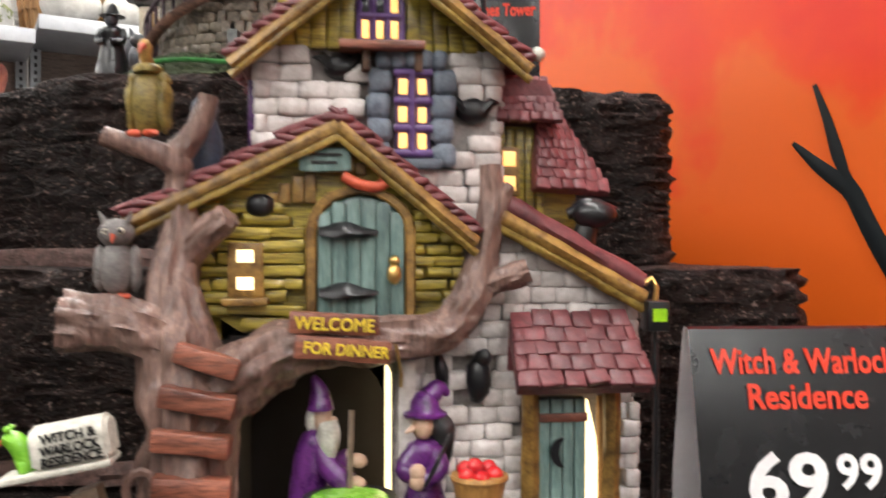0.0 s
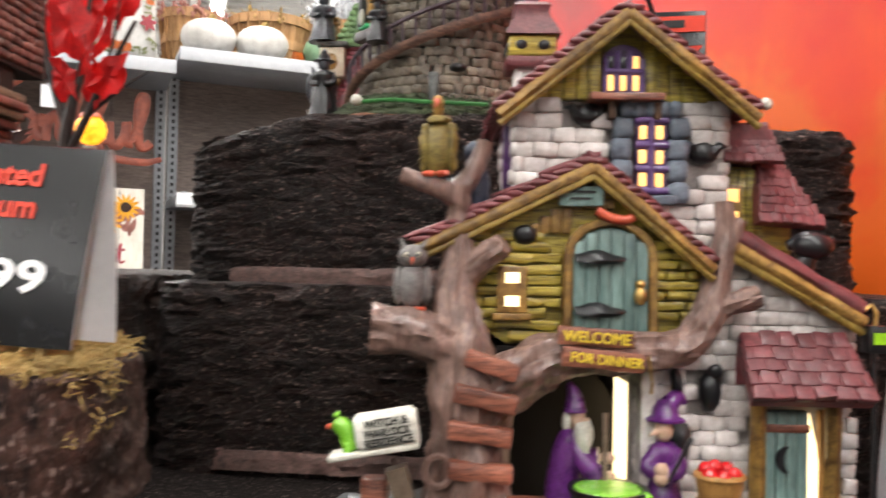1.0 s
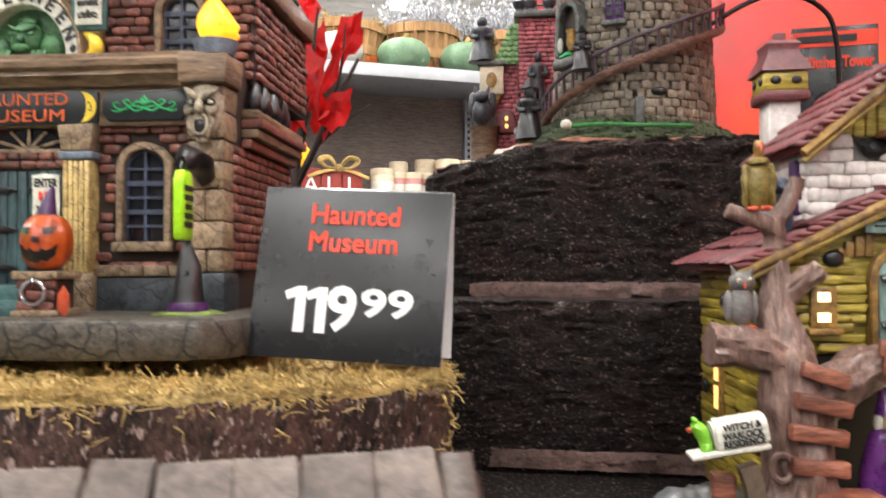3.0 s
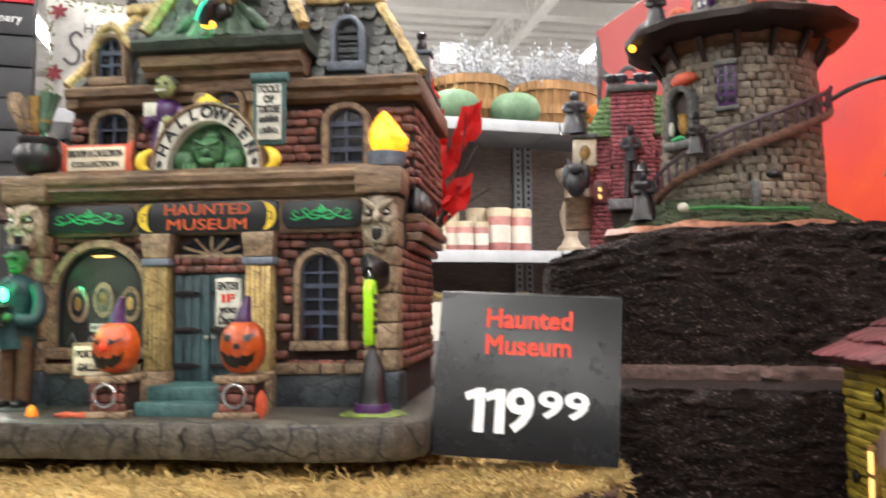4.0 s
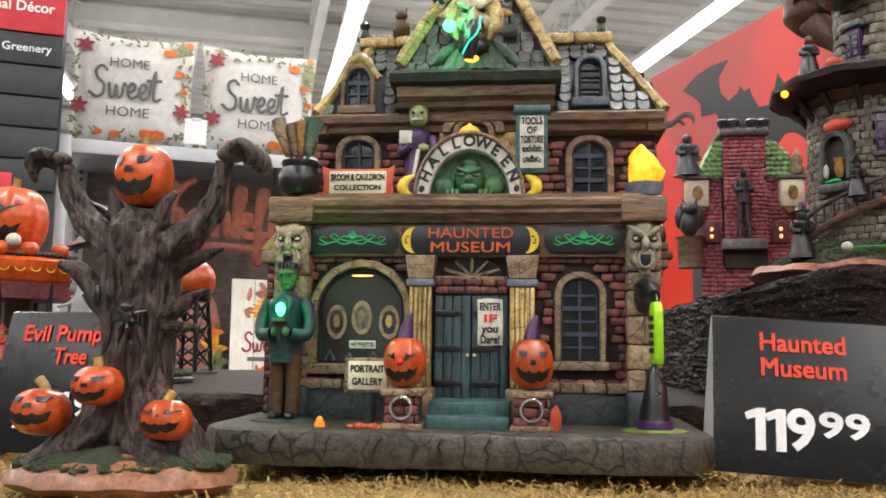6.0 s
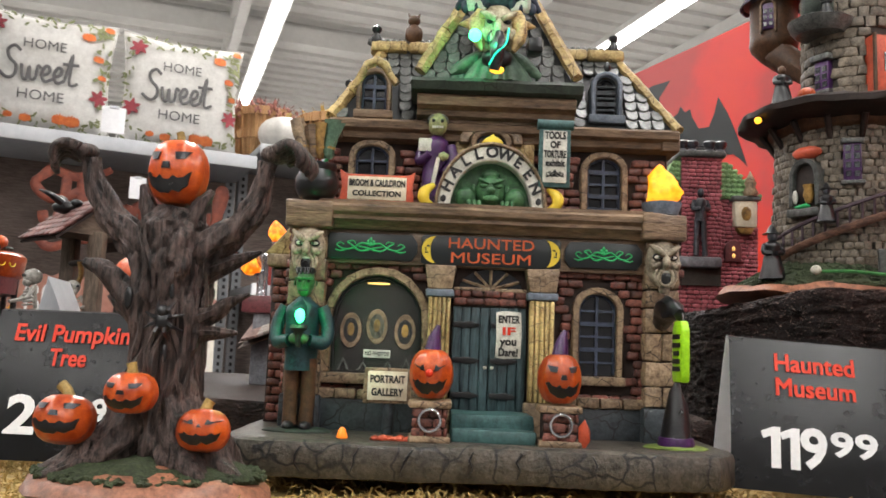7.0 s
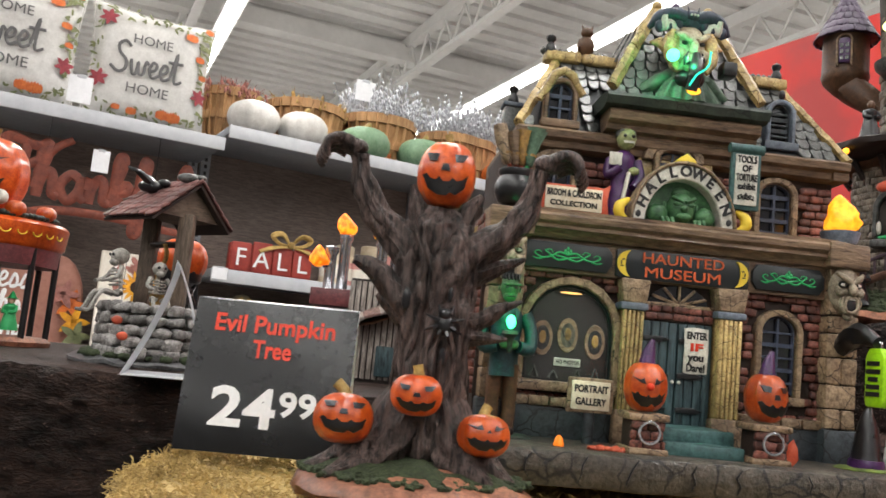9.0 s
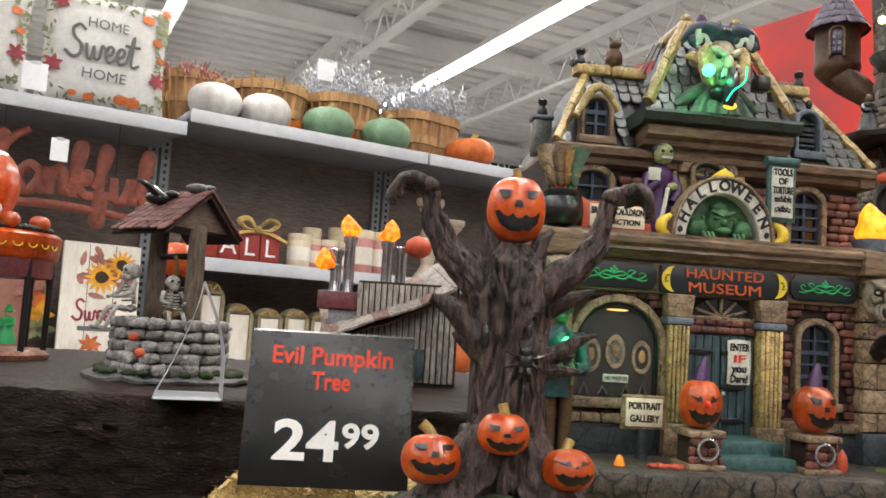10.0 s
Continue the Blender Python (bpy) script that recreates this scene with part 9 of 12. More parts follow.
def pumpkin_tree():
    t = thing("pumpkin_tree", pose(-0.6795, 0.178, MOSS_Z + 0.002, 0, 0, 2), "grey-brown resin tree with raised arms and carved orange pumpkins", "model tree")
    bm = bmesh.new()
    add_lathe(bm, [(0.058, 0.0), (0.062, 0.004), (0.058, 0.010), (0.047, 0.013), (0.03, 0.017), (0, 0.018)], 40, (0.003, -0.004, 0), 0, (1.0, 0.78))
    for v in bm.verts:
        v.co += noise.noise_vector(v.co * 45) * 0.004
    part("base", smooth(bm, 60), M["earth"], t, "painted orange-brown earth mound")
    bm = bmesh.new()
    add_lathe(bm, [(0.055, 0.0), (0.054, 0.004), (0.042, 0.0095), (0.0, 0.012)], 40, (0.003, -0.002, 0.0085), 0, (1.0, 0.74))
    for v in bm.verts:
        v.co += noise.noise_vector(v.co * 70) * 0.0035
    part("turf", smooth(bm, 60), M["grass"], t, "dark green flocked turf")
    bm = bmesh.new()
    limb(bm, [(0.004, 0.007, 0.006, 0.0200), (0.004, 0.005, 0.018, 0.0175), (0.0045, 0.002, 0.036, 0.0178), (0.006, 0, 0.058, 0.0178), (0.006, 0, 0.085, 0.0174), (0.0045, 0, 0.106, 0.0186), (0.004, 0, 0.124, 0.0198), (0.004, 0, 0.138, 0.0168), (0.005, 0, 0.147, 0.0094)], 7, 64, 0, 0.2, 1.0, 0.27)
    limb(bm, [(-0.004, 0, 0.116, 0.0105), (-0.017, -0.001, 0.130, 0.0086), (-0.030, -0.002, 0.1415, 0.0071), (-0.0375, -0.004, 0.155, 0.0063), (-0.0405, -0.006, 0.165, 0.0046), (-0.0412, -0.007, 0.1715, 0.0047)], 7, 36, 0, 0.22, 1.0, 0.26)
    limb(bm, [(0.012, 0, 0.116, 0.0105), (0.025, -0.001, 0.1285, 0.0084), (0.040, -0.002, 0.1385, 0.0071), (0.0475, -0.003, 0.150, 0.0064), (0.051, -0.005, 0.162, 0.0044), (0.053, -0.006, 0.1715, 0.0047)], 7, 36, 0, 0.22, 1.0, 0.26)
    hand_mesh(bm, (-0.0425, -0.008, 0.1735), -1, 1.05)
    hand_mesh(bm, (0.0550, -0.007, 0.1745), 1, 1.15)
    for pts in ([(-0.006, -0.006, 0.092, 0.008), (-0.019, -0.008, 0.104, 0.0062), (-0.028, -0.009, 0.1125, 0.005), (-0.0385, -0.01, 0.1165, 0.0022)],
                [(-0.004, -0.004, 0.086, 0.006), (-0.016, -0.006, 0.0925, 0.0042), (-0.025, -0.006, 0.1, 0.0018)],
                [(0.016, -0.004, 0.088, 0.007), (0.028, -0.006, 0.091, 0.0045), (0.038, -0.008, 0.098, 0.003), (0.049, -0.009, 0.1025, 0.0008)],
                [(0.016, -0.004, 0.082, 0.006), (0.028, -0.005, 0.0825, 0.0038), (0.043, -0.006, 0.083, 0.0008)],
                [(0.016, 0, 0.11, 0.006), (0.034, 0.002, 0.119, 0.004), (0.05, 0.004, 0.126, 0.001)],
                [(-0.006, -0.003, 0.134, 0.006), (-0.009, -0.005, 0.147, 0.0045), (-0.013, -0.006, 0.158, 0.0015)],
                [(0.014, -0.002, 0.136, 0.006), (0.018, -0.004, 0.148, 0.0042), (0.024, -0.004, 0.156, 0.0015)],
                [(0.0, 0.006, 0.136, 0.006), (0.002, 0.009, 0.15, 0.004), (-0.004, 0.011, 0.16, 0.0015)]):
        limb(bm, pts, 6, 20, 0, 0.25, 1.0, 0.2)
    for a, ln, dz in ((192, 0.058, 0), (222, 0.060, 0), (312, 0.056, 0), (340, 0.052, 0), (20, 0.045, 0), (90, 0.04, 0), (155, 0.045, 0)):
        c, s = math.cos(radians(a)), math.sin(radians(a)) * 0.75
        limb(bm, [(0.004 + c * 0.010, s * 0.010, 0.050, 0.0098), (0.004 + c * 0.019, s * 0.019, 0.031, 0.0112), (0.004 + c * 0.034, s * 0.034, 0.0185, 0.0088), (0.004 + c * ln, s * ln, 0.0095, 0.003)], 6, 28, 0, 0.25, 1.0, 0.2)
    # bark ridges
    r = random.Random(8)
    for k in range(64):
        a = r.uniform(0, 2 * math.pi)
        z0 = r.uniform(0.02, 0.10)
        run = []
        for q in range(6):
            z = z0 + q * 0.008
            rad = 0.0176 + 0.003 * max(0, (z - 0.085) / 0.04) + 0.009 * max(0, (0.034 - z) / 0.02)
            aa = a + 0.18 * math.sin(q * 1.1 + k)
            run.append((0.005 + rad * math.cos(aa), rad * math.sin(aa), z))
        add_tube(bm, run, [0.0004, 0.0013, 0.0019, 0.0017, 0.0013, 0.0003], 5)
    tree = part("trunk", smooth(bm, 60), M["bark"], t, "twisted grey-brown trunk with clawed branches")
    for x, z, w in ((-0.010, 0.098, 0.0028), (0.012, 0.102, 0.0018), (0.0105, 0.071, 0.0022)):
        part("hollow", ball((x, -0.0180, z), w, (0.8, 0.5, 2.2), 2), M["black"], tree)
    tufts(t, 0.003, -0.002, 0.058, 0.044, lambda f: 0.0215 - 0.010 * f, 900, 0.0021, M["grass"], "dark green flocked grass", 3, inner=0.5)
    jack("head_pumpkin", t, (0.0045, -0.0025, 0.1652), 0.0157, 0.0190, GRIN, turn=-4, stem=(-0.001, 0.004, 0.0028, "stem"), label="orange carved pumpkin as the tree's head")
    jack("pumpkin", t, (0.0, -0.0285, 0.0520), 0.0128, 0.0108, GRIN, turn=0, tilt=0, stem=(-0.001, 0.004, 0.0032, "stem"), label="orange carved pumpkin on the roots")
    jack("pumpkin", t, (-0.034, -0.0235, 0.0375), 0.0148, 0.0128, GRIN, turn=4, tilt=-14, stem=(-0.005, 0.005, 0.0036, "stem"), label="orange carved pumpkin on the roots")
    jack("pumpkin", t, (0.034, -0.0205, 0.0350), 0.0132, 0.0112, EVIL, turn=8, tilt=-12, stem=(0.002, 0.004, 0.0034, "stem"), label="orange carved pumpkin on the roots")
    bm = bmesh.new()
    add_ball(bm, (0, 0, 0), 0.0052, (0.9, 0.8, 1.1), 2)
    add_ball(bm, (0, -0.002, 0.005), 0.0034, (1, 0.8, 0.9), 2)
    for k in range(8):
        a = radians(20 + 45 * k)
        add_tube(bm, [(0, 0, 0.001), (0.006 * math.cos(a), -0.0035, 0.006 * math.sin(a)), (0.0105 * math.cos(a), 0.0005, 0.0105 * math.sin(a))], [0.0014, 0.0011, 0.0004], 5)
    part("spider", smooth(bm), M["black"], t, "black spider on the trunk", Matrix.Translation((0.0100, -0.0205, 0.087)))


pumpkin_tree()

GREYS = with_mat(stone_meshes(8, 41, 0.24, 0.12), mat("tower_grey_stone", (0.215, 0.175, 0.13), (0.055, 0.043, 0.031), rough=0.5, s=170, bump=1.0, depth=0.0008, rand=0.3, coat=0.12))
M["tower_mortar"] = mat("tower_mortar", (0.06, 0.05, 0.042), (0.03, 0.025, 0.02), rough=0.7, s=150, bump=0.5)
M["rose_brick"] = mat("rose_brick", (0.52, 0.15, 0.175), (0.27, 0.065, 0.08), rough=0.45, s=200, bump=0.6, rand=0.18)
M["green_tile"] = mat("green_tile", (0.30, 0.50, 0.22), (0.15, 0.29, 0.11), rough=0.4, s=200, bump=0.4, rand=0.15)
M["pewter"] = mat("dark_pewter", (0.075, 0.08, 0.095), (0.012, 0.013, 0.016), rough=0.3, s=220, bump=0.5, coat=0.15)
M["brown_dark"] = mat("dark_brown_roof", (0.035, 0.022, 0.018), (0.012, 0.008, 0.007), rough=0.5, s=140, bump=0.8)
M["stair_brown"] = wood("stair_brown", (0.17, 0.09, 0.06), (0.05, 0.026, 0.02), s=260, stretch=(0.4, 0.4, 1))
M["stair_dark"] = mat("stair_purple_brown", (0.075, 0.045, 0.06), (0.025, 0.014, 0.02), rough=0.5, s=240, bump=0.5)
M["snake_green"] = mat("snake_green", (0.06, 0.25, 0.06), (0.02, 0.1, 0.03), rough=0.4, s=300)
M["purple_roof"] = mat("purple_shingle", (0.12, 0.085, 0.14), (0.045, 0.03, 0.055), rough=0.5, s=200, bump=0.7, rand=0.25)


def ring_courses(parent, meshes, r0, r1, z0, z1, n, rows, depth, a0=0.0, a1=360.0, keep=None, name="stone", seed=0, limit=300):
    """Courses of blocks round a shaft whose radius goes from r0 to r1."""
    r = random.Random(seed)
    h = (z1 - z0) / rows
    for i in range(rows):
        rad = r0 + (r1 - r0) * (i + 0.5) / rows
        for k in range(n):
            a = a0 + (a1 - a0) * (k + (0.5 if i % 2 else 0.0) + r.uniform(-0.12, 0.12)) / n
            if keep and not keep(a, z0 + (i + 0.5) * h):
                continue
            w = 2 * math.pi * rad * (a1 - a0) / 360.0 / n
            m = Matrix.Rotation(radians(a + 90), 4, "Z") @ Matrix.Translation((0, -rad, z0 + (i + 0.5) * h)) @ Matrix.Diagonal((w * r.uniform(0.9, 1.0), depth * r.uniform(0.8, 1.2), h * 0.95, 1))
            shared(name, r.choice(meshes), None, parent, "", m)


def robed(h, mats, hat=True):
    bm = bmesh.new()
    limb(bm, [(0, 0, 0, 0.24 * h), (0, 0, 0.2 * h, 0.2 * h), (0, 0, 0.45 * h, 0.14 * h), (0, 0, 0.62 * h, 0.15 * h), (0, 0, 0.7 * h, 0.06 * h)], 4, 10, 0, 0.15)
    add_ball(bm, (0, -0.03 * h, 0.77 * h), 0.1 * h, (0.9, 0.9, 1.1), 2, 1)
    if hat:
        add_lathe(bm, [(0.17 * h, 0), (0.1 * h, 0.03 * h), (0.05 * h, 0.14 * h), (0, 0.2 * h)], 10, (0, 0, 0.82 * h), 0)
    for k in (-1, 1):
        limb(bm, [(k * 0.12 * h, 0, 0.62 * h, 0.06 * h), (k * 0.16 * h, -0.08 * h, 0.48 * h, 0.055 * h), (k * 0.04 * h, -0.16 * h, 0.46 * h, 0.04 * h)], 3, 7, 0, 0.1)
    return smooth(bm)


def witch_tower():
    t = thing("witches_tower", pose(-0.152, 0.69, 1.459), "tall grey stone toy tower with a winding stair and wide platform", "model tower")
    bm = bmesh.new()
    add_lathe(bm, [(0.112, 0.0), (0.116, 0.004), (0.110, 0.011), (0.09, 0.014), (0, 0.015)], 56, (-0.012, -0.012, 0), 0, (1.08, 0.9))
    for v in bm.verts:
        v.co += noise.noise_vector(v.co * 28) * 0.006
    part("base", smooth(bm, 60), M["earth"], t, "painted orange-brown earth base")
    bm = bmesh.new()
    add_lathe(bm, [(0.104, 0.006), (0.105, 0.012), (0.094, 0.020), (0.076, 0.031), (0.064, 0.036), (0, 0.037)], 56, (-0.008, -0.008, 0), 0, (1.06, 0.9))
    for v in bm.verts:
        v.co += noise.noise_vector(v.co * 60) * 0.005
    part("turf", smooth(bm, 60), M["grass"], t, "dark green mossy turf")
    tufts(t, -0.008, -0.008, 0.112, 0.095, lambda f: 0.0385 - 0.027 * max(0.0, f - 0.6) / 0.4, 1500, 0.003, M["grass"], "dark green flocked moss", 5, 150, 370, 0.62)
    shaft = part("shaft", lathe([(0.0735, 0.012), (0.069, 0.08), (0.068, 0.178), (0.072, 0.19)], 40), M["tower_mortar"], t, "round shaft of small grey stones")
    ring_courses(shaft, GREYS, 0.0745, 0.0685, 0.026, 0.180, 26, 20, 0.0052, 175, 350, lambda a, z: not (250 < a < 262 and 0.12 < z < 0.155) and not (215 < a < 232 and 0.10 < z < 0.145), seed=3)

    def on_shaft(a, z, out=0.0):
        r0 = 0.0745 + (0.0685 - 0.0745) * (z - 0.026) / 0.154 + 0.003 + out
        return Vector((r0 * math.cos(radians(a)), r0 * math.sin(radians(a)), z))

    # winding stair with rail
    n = 22
    angs = [192 + (352 - 192) * i / (n - 1) for i in range(n)]
    zs = [0.038 + 0.086 * i / (n - 1) for i in range(n)]
    part("stair_rail", smooth(add_tube(bmesh.new(), [on_shaft(a, z, 0.008) for a, z in zip(angs, zs)], 0.0034, 6, squash=1.3)), M["stair_brown"], t, "brown stringer of the winding stair")
    part("hand_rail", smooth(add_tube(bmesh.new(), [on_shaft(a, z + 0.021, 0.010) for a, z in zip(angs, zs)], 0.0021, 6)), M["stair_dark"], t, "dark purple-brown hand rail")
    for a, z in zip(angs, zs):
        part("baluster", tube([on_shaft(a, z + 0.003, 0.009), on_shaft(a, z + 0.021, 0.010)], 0.0014, 5), M["stair_dark"], t)
    # window, arched niche, hole
    wm = Matrix.Rotation(radians(256 + 90), 4, "Z")
    w = part("window", box(-0.0082, 0.0082, -0.0765, -0.068, 0.119, 0.1565, 0.0008), M["purple"], t, "purple lattice window", wm)
    for x in (-0.004, 0.004):
        for z in (0.1255, 0.1345, 0.1435, 0.1515):
            part("pane", box(x - 0.0026, x + 0.0026, -0.0772, -0.076, z - 0.003, z + 0.003), M["pane"], w)
    part("sill", box(-0.011, 0.011, -0.0795, -0.068, 0.1145, 0.1188, 0.0012), M["slate"], w)
    part("lintel", box(-0.0105, 0.0105, -0.0785, -0.068, 0.1565, 0.162, 0.0012), M["slate"], w)
    nm = Matrix.Rotation(radians(222 + 90), 4, "Z")
    nb = part("niche", band(arch(0, 0.0165, 0.095, 0.126, 0.019), arch(0, 0.0115, 0.095, 0.126, 0.0135), -0.0815, -0.068, jit=0.001), M["slate"], t, "arched opening with a stone surround", nm)
    part("niche_back", prism(arch(0, 0.0115, 0.095, 0.126, 0.0135), -0.0745, -0.0735), M["brown_dark"], nb)
    part("brick_patch", jitter(ball((0, -0.072, 0.152), 0.014, (1.2, 0.5, 0.5), 2), 0.001, 120), M["coral"], nb, "patch of orange brick")
    part("vase", lathe([(0.003, 0), (0.0055, 0.008), (0.0045, 0.015), (0.006, 0.019)], 10, (0.004, -0.078, 0.098)), M["tan_trim"], nb)
    part("skeleton", ball((-0.009, -0.081, 0.105), 0.004, (0.7, 0.7, 1.9)), M["bone"], nb)
    part("ivy", jitter(ball((-0.002, -0.081, 0.094), 0.006, (1.5, 0.8, 0.6), 2), 0.002, 160), M["sign_green"], nb)
    part("ledge", box(-0.018, 0.018, -0.084, -0.068, 0.084, 0.093, 0.002, 1, 0.001), M["slate"], nb)
    part("hole", ball(on_shaft(285, 0.055, -0.002), 0.007, (1.1, 1, 0.6), 2), M["black"], t)
    # platform
    bm = bmesh.new()
    add_lathe(bm, [(0.072, 0.182), (0.082, 0.187), (0.1, 0.19), (0.108, 0.194), (0.109, 0.200), (0.1, 0.204), (0, 0.205)], 56)
    for v in bm.verts:
        v.co += noise.noise_vector(v.co * 40) * 0.004
    part("platform", smooth(bm, 50), M["brown_dark"], t, "wide dark ragged platform")
    part("collar", lathe([(0.071, 0.176), (0.077, 0.181), (0.079, 0.188), (0.072, 0.189)], 40, jit=0.0012, js=60), M["trouser"], t, "dark brown timber collar")
    for a in range(0, 360, 24):
        c, s = math.cos(radians(a)), math.sin(radians(a))
        part("bracket", tube([(0.07 * c, 0.07 * s, 0.165), (0.084 * c, 0.084 * s, 0.186)], [0.003, 0.0035], 6), M["brown_dark"], t)
    arm = part("lamp_arm", tube([(-0.085, -0.035, 0.193), (-0.1, -0.039, 0.19)], 0.003, 6), M["black"], t, "black lamp holder with an amber light")
    part("led", ball((-0.101, -0.04, 0.1885), 0.0038), M["amber_led"], arm, "glowing amber lamp")
    # upper storey
    up = part("upper_shaft", lathe([(0.05, 0.204), (0.049, 0.25), (0.051, 0.30), (0.056, 0.40)], 32, (0.012, 0.0, 0)), M["tower_mortar"], t, "narrower upper shaft of grey stones")
    um = Matrix.Translation((0.012, 0, 0))
    rr = random.Random(12)
    for i in range(18):
        for k in range(13):
            a = 170 + 14 * k + (7 if i % 2 else 0)
            m = um @ Matrix.Rotation(radians(a + 90), 4, "Z") @ Matrix.Translation((0, -0.0515, 0.209 + i * 0.0105)) @ Matrix.Diagonal((0.0122, 0.005, 0.0098, 1))
            if 204 < a < 228 and 0.222 < 0.209 + i * 0.0105 < 0.262 or 264 < a < 303 and i < 8:
                continue
            shared("stone", rr.choice(GREYS), None, up, "", m)
    w2m = um @ Matrix.Rotation(radians(216 + 90), 4, "Z")
    w2 = part("window", box(-0.008, 0.008, -0.0565, -0.046, 0.224, 0.256, 0.0008), M["purple"], t, "purple lattice window with a pale sill", w2m)
    for x in (-0.004, 0.004):
        for z in (0.23, 0.2385, 0.247):
            part("pane", box(x - 0.0026, x + 0.0026, -0.0572, -0.056, z - 0.003, z + 0.003), M["pane"], w2)
    part("sill", box(-0.0115, 0.0115, -0.0605, -0.046, 0.2185, 0.2238, 0.0012), M["slate"], w2)
    part("lintel", box(-0.0115, 0.0115, -0.0605, -0.046, 0.2565, 0.2635, 0.0016), M["slate"], w2)
    om = um @ Matrix.Rotation(radians(283 + 90), 4, "Z")
    dp = part("orange_door", box(-0.0185, 0.0185, -0.062, -0.046, 0.206, 0.275, 0.0015), M["coral"], t, "orange boarded bay with a dark window", om)
    part("pane", box(-0.007, 0.007, -0.0628, -0.0615, 0.236, 0.256), M["pane"], dp)
    for k in (-1, 1):
        part("trim", box(k * 0.0175 - 0.0015, k * 0.0175 + 0.0015, -0.0645, -0.0605, 0.206, 0.276, 0.0008), M["trouser"], dp)
    # hanging bay with a cone roof
    BAY = Vector((-0.048, 0.086, 0.032))
    bay = part("bay", lathe([(0.004, 0.258), (0.014, 0.266), (0.026, 0.280), (0.0285, 0.288), (0.0275, 0.292), (0.0275, 0.338), (0.03, 0.342)], 20, BAY, jit=0.0016, js=70), M["trouser"], t, "round hanging bay with a small purple window")
    bw = part("window", box(-0.0065, 0.0065, -0.0305, -0.026, 0.298, 0.330, 0.0008), M["purple"], bay, "purple lattice window", Matrix.Translation(BAY) @ Matrix.Rotation(radians(-28), 4, "Z"))
    for x in (-0.0031, 0.0031):
        for z in (0.304, 0.312, 0.32):
            part("pane", box(x - 0.002, x + 0.002, -0.0312, -0.03, z - 0.0026, z + 0.0026), M["pane"], bw)
    part("frame", band(arch(0, 0.0098, 0.294, 0.325, 0.0098), arch(0, 0.0068, 0.294, 0.325, 0.0068), -0.0325, -0.026, jit=0.0006), M["sandlow"], bw)
    roofc = part("bay_roof", lathe([(0.036, 0.338), (0.03, 0.346), (0.019, 0.368), (0.008, 0.395), (0, 0.41)], 20, BAY), M["purple_roof"], t, "pointed purple shingled roof")
    PS = with_mat(stone_meshes(4, 51, 0.18), M["purple_roof"])
    for i in range(5):
        z, rad = 0.341 + i * 0.0105, 0.0345 - i * 0.0058
        for k in range(16):
            a = 360 / 16 * (k + 0.5 * (i % 2))
            shared("shingle", rr.choice(PS), None, roofc, "", Matrix.Translation(BAY) @ Matrix.Rotation(radians(a + 90), 4, "Z") @ Matrix.Translation((0, -rad, z)) @ Matrix.Rotation(radians(-32), 4, "X") @ Matrix.Diagonal((rad * 0.4, 0.003, 0.013, 1)))
    part("strut", smooth(limb(bmesh.new(), [(-0.012, 0.038, 0.255, 0.010), (-0.030, 0.062, 0.283, 0.016), (-0.044, 0.080, 0.305, 0.019)], 4, 10, 0, 0.3)), M["trouser"], t)
    bal = part("balcony", lathe([(0.024, 0.272), (0.031, 0.28), (0.033, 0.286), (0.029, 0.288)], 20, (-0.034, -0.034, 0.012), jit=0.001), M["slate"], t, "small stone balcony with a pale green light")
    part("led", ball((-0.057, -0.034, 0.3385), 0.0046), glow("lime_glow", (0.95, 0.95, 0.30), 6.0), bal, "glowing yellow-green lamp")
    part("doorway", box(-0.053, -0.020, -0.042, -0.03, 0.300, 0.357, 0.003), M["slab"], bal, "green-lit doorway")
    part("figure", robed(0.03, None), [M["black"], M["skin_green"]], bal, "small dark robed figure", Matrix.Translation((-0.034, -0.052, 0.300)))
    # figures on platform and turf
    part("figure", robed(0.048, None, False), [M["black"], M["trouser"]], t, "small dark hooded figure", Matrix.Translation((-0.078, -0.045, 0.204)))
    part("pumpkin", pumpkin_mesh(0.0085, 0.0065, 7), M["pumpkin"], t, "small orange pumpkin", Matrix.Translation((-0.058, -0.062, 0.211)))
    part("figure", robed(0.056, None), [M["black"], M["pewter"]], t, "black robed witch figure", Matrix.Translation((-0.094, -0.062, 0.018)))
    part("skull", ball((-0.06, -0.088, 0.026), 0.0052, (1, 0.9, 0.9), 2, 0.0006, 200), M["bone"], t, "small white skull on the turf")
    part("figure", robed(0.04, None), [M["black"], M["pewter"]], t, "black figure on the stair", Matrix.Translation((-0.046, -0.078, 0.075)))
    part("snake", smooth(add_tube(bmesh.new(), spline([Vector((-0.055, -0.089, 0.0245)), Vector((-0.03, -0.096, 0.0245)), Vector((-0.005, -0.0985, 0.0225)), Vector((0.02, -0.097, 0.0215)), Vector((0.045, -0.09, 0.0215))], 5), 0.0017, 6)), M["snake_green"], t, "green snake on the turf")
    part("gravestone", box(-0.004, 0.004, -0.092, -0.088, 0.02, 0.048, 0.0014, 1, 0.0006), M["slate"], t, "grey gravestone", Matrix.Translation((0.002, 0.002, 0)))
    # cable from the shaft
    cable = part("power_cable", smooth(add_tube(bmesh.new(), spline([Vector((-0.085, 0.665, 1.582)), Vector((-0.05, 0.66, 1.60)), Vector((-0.02, 0.665, 1.607)), Vector((0.012, 0.68, 1.60)), Vector((0.03, 0.69, 1.575)), Vector((0.036, 0.70, 1.50)), Vector((0.04, 0.71, 1.458))], 6), 0.0023, 8)), M["black"])
    tagged(cable, "black power cable arching out of the tower", "cable")


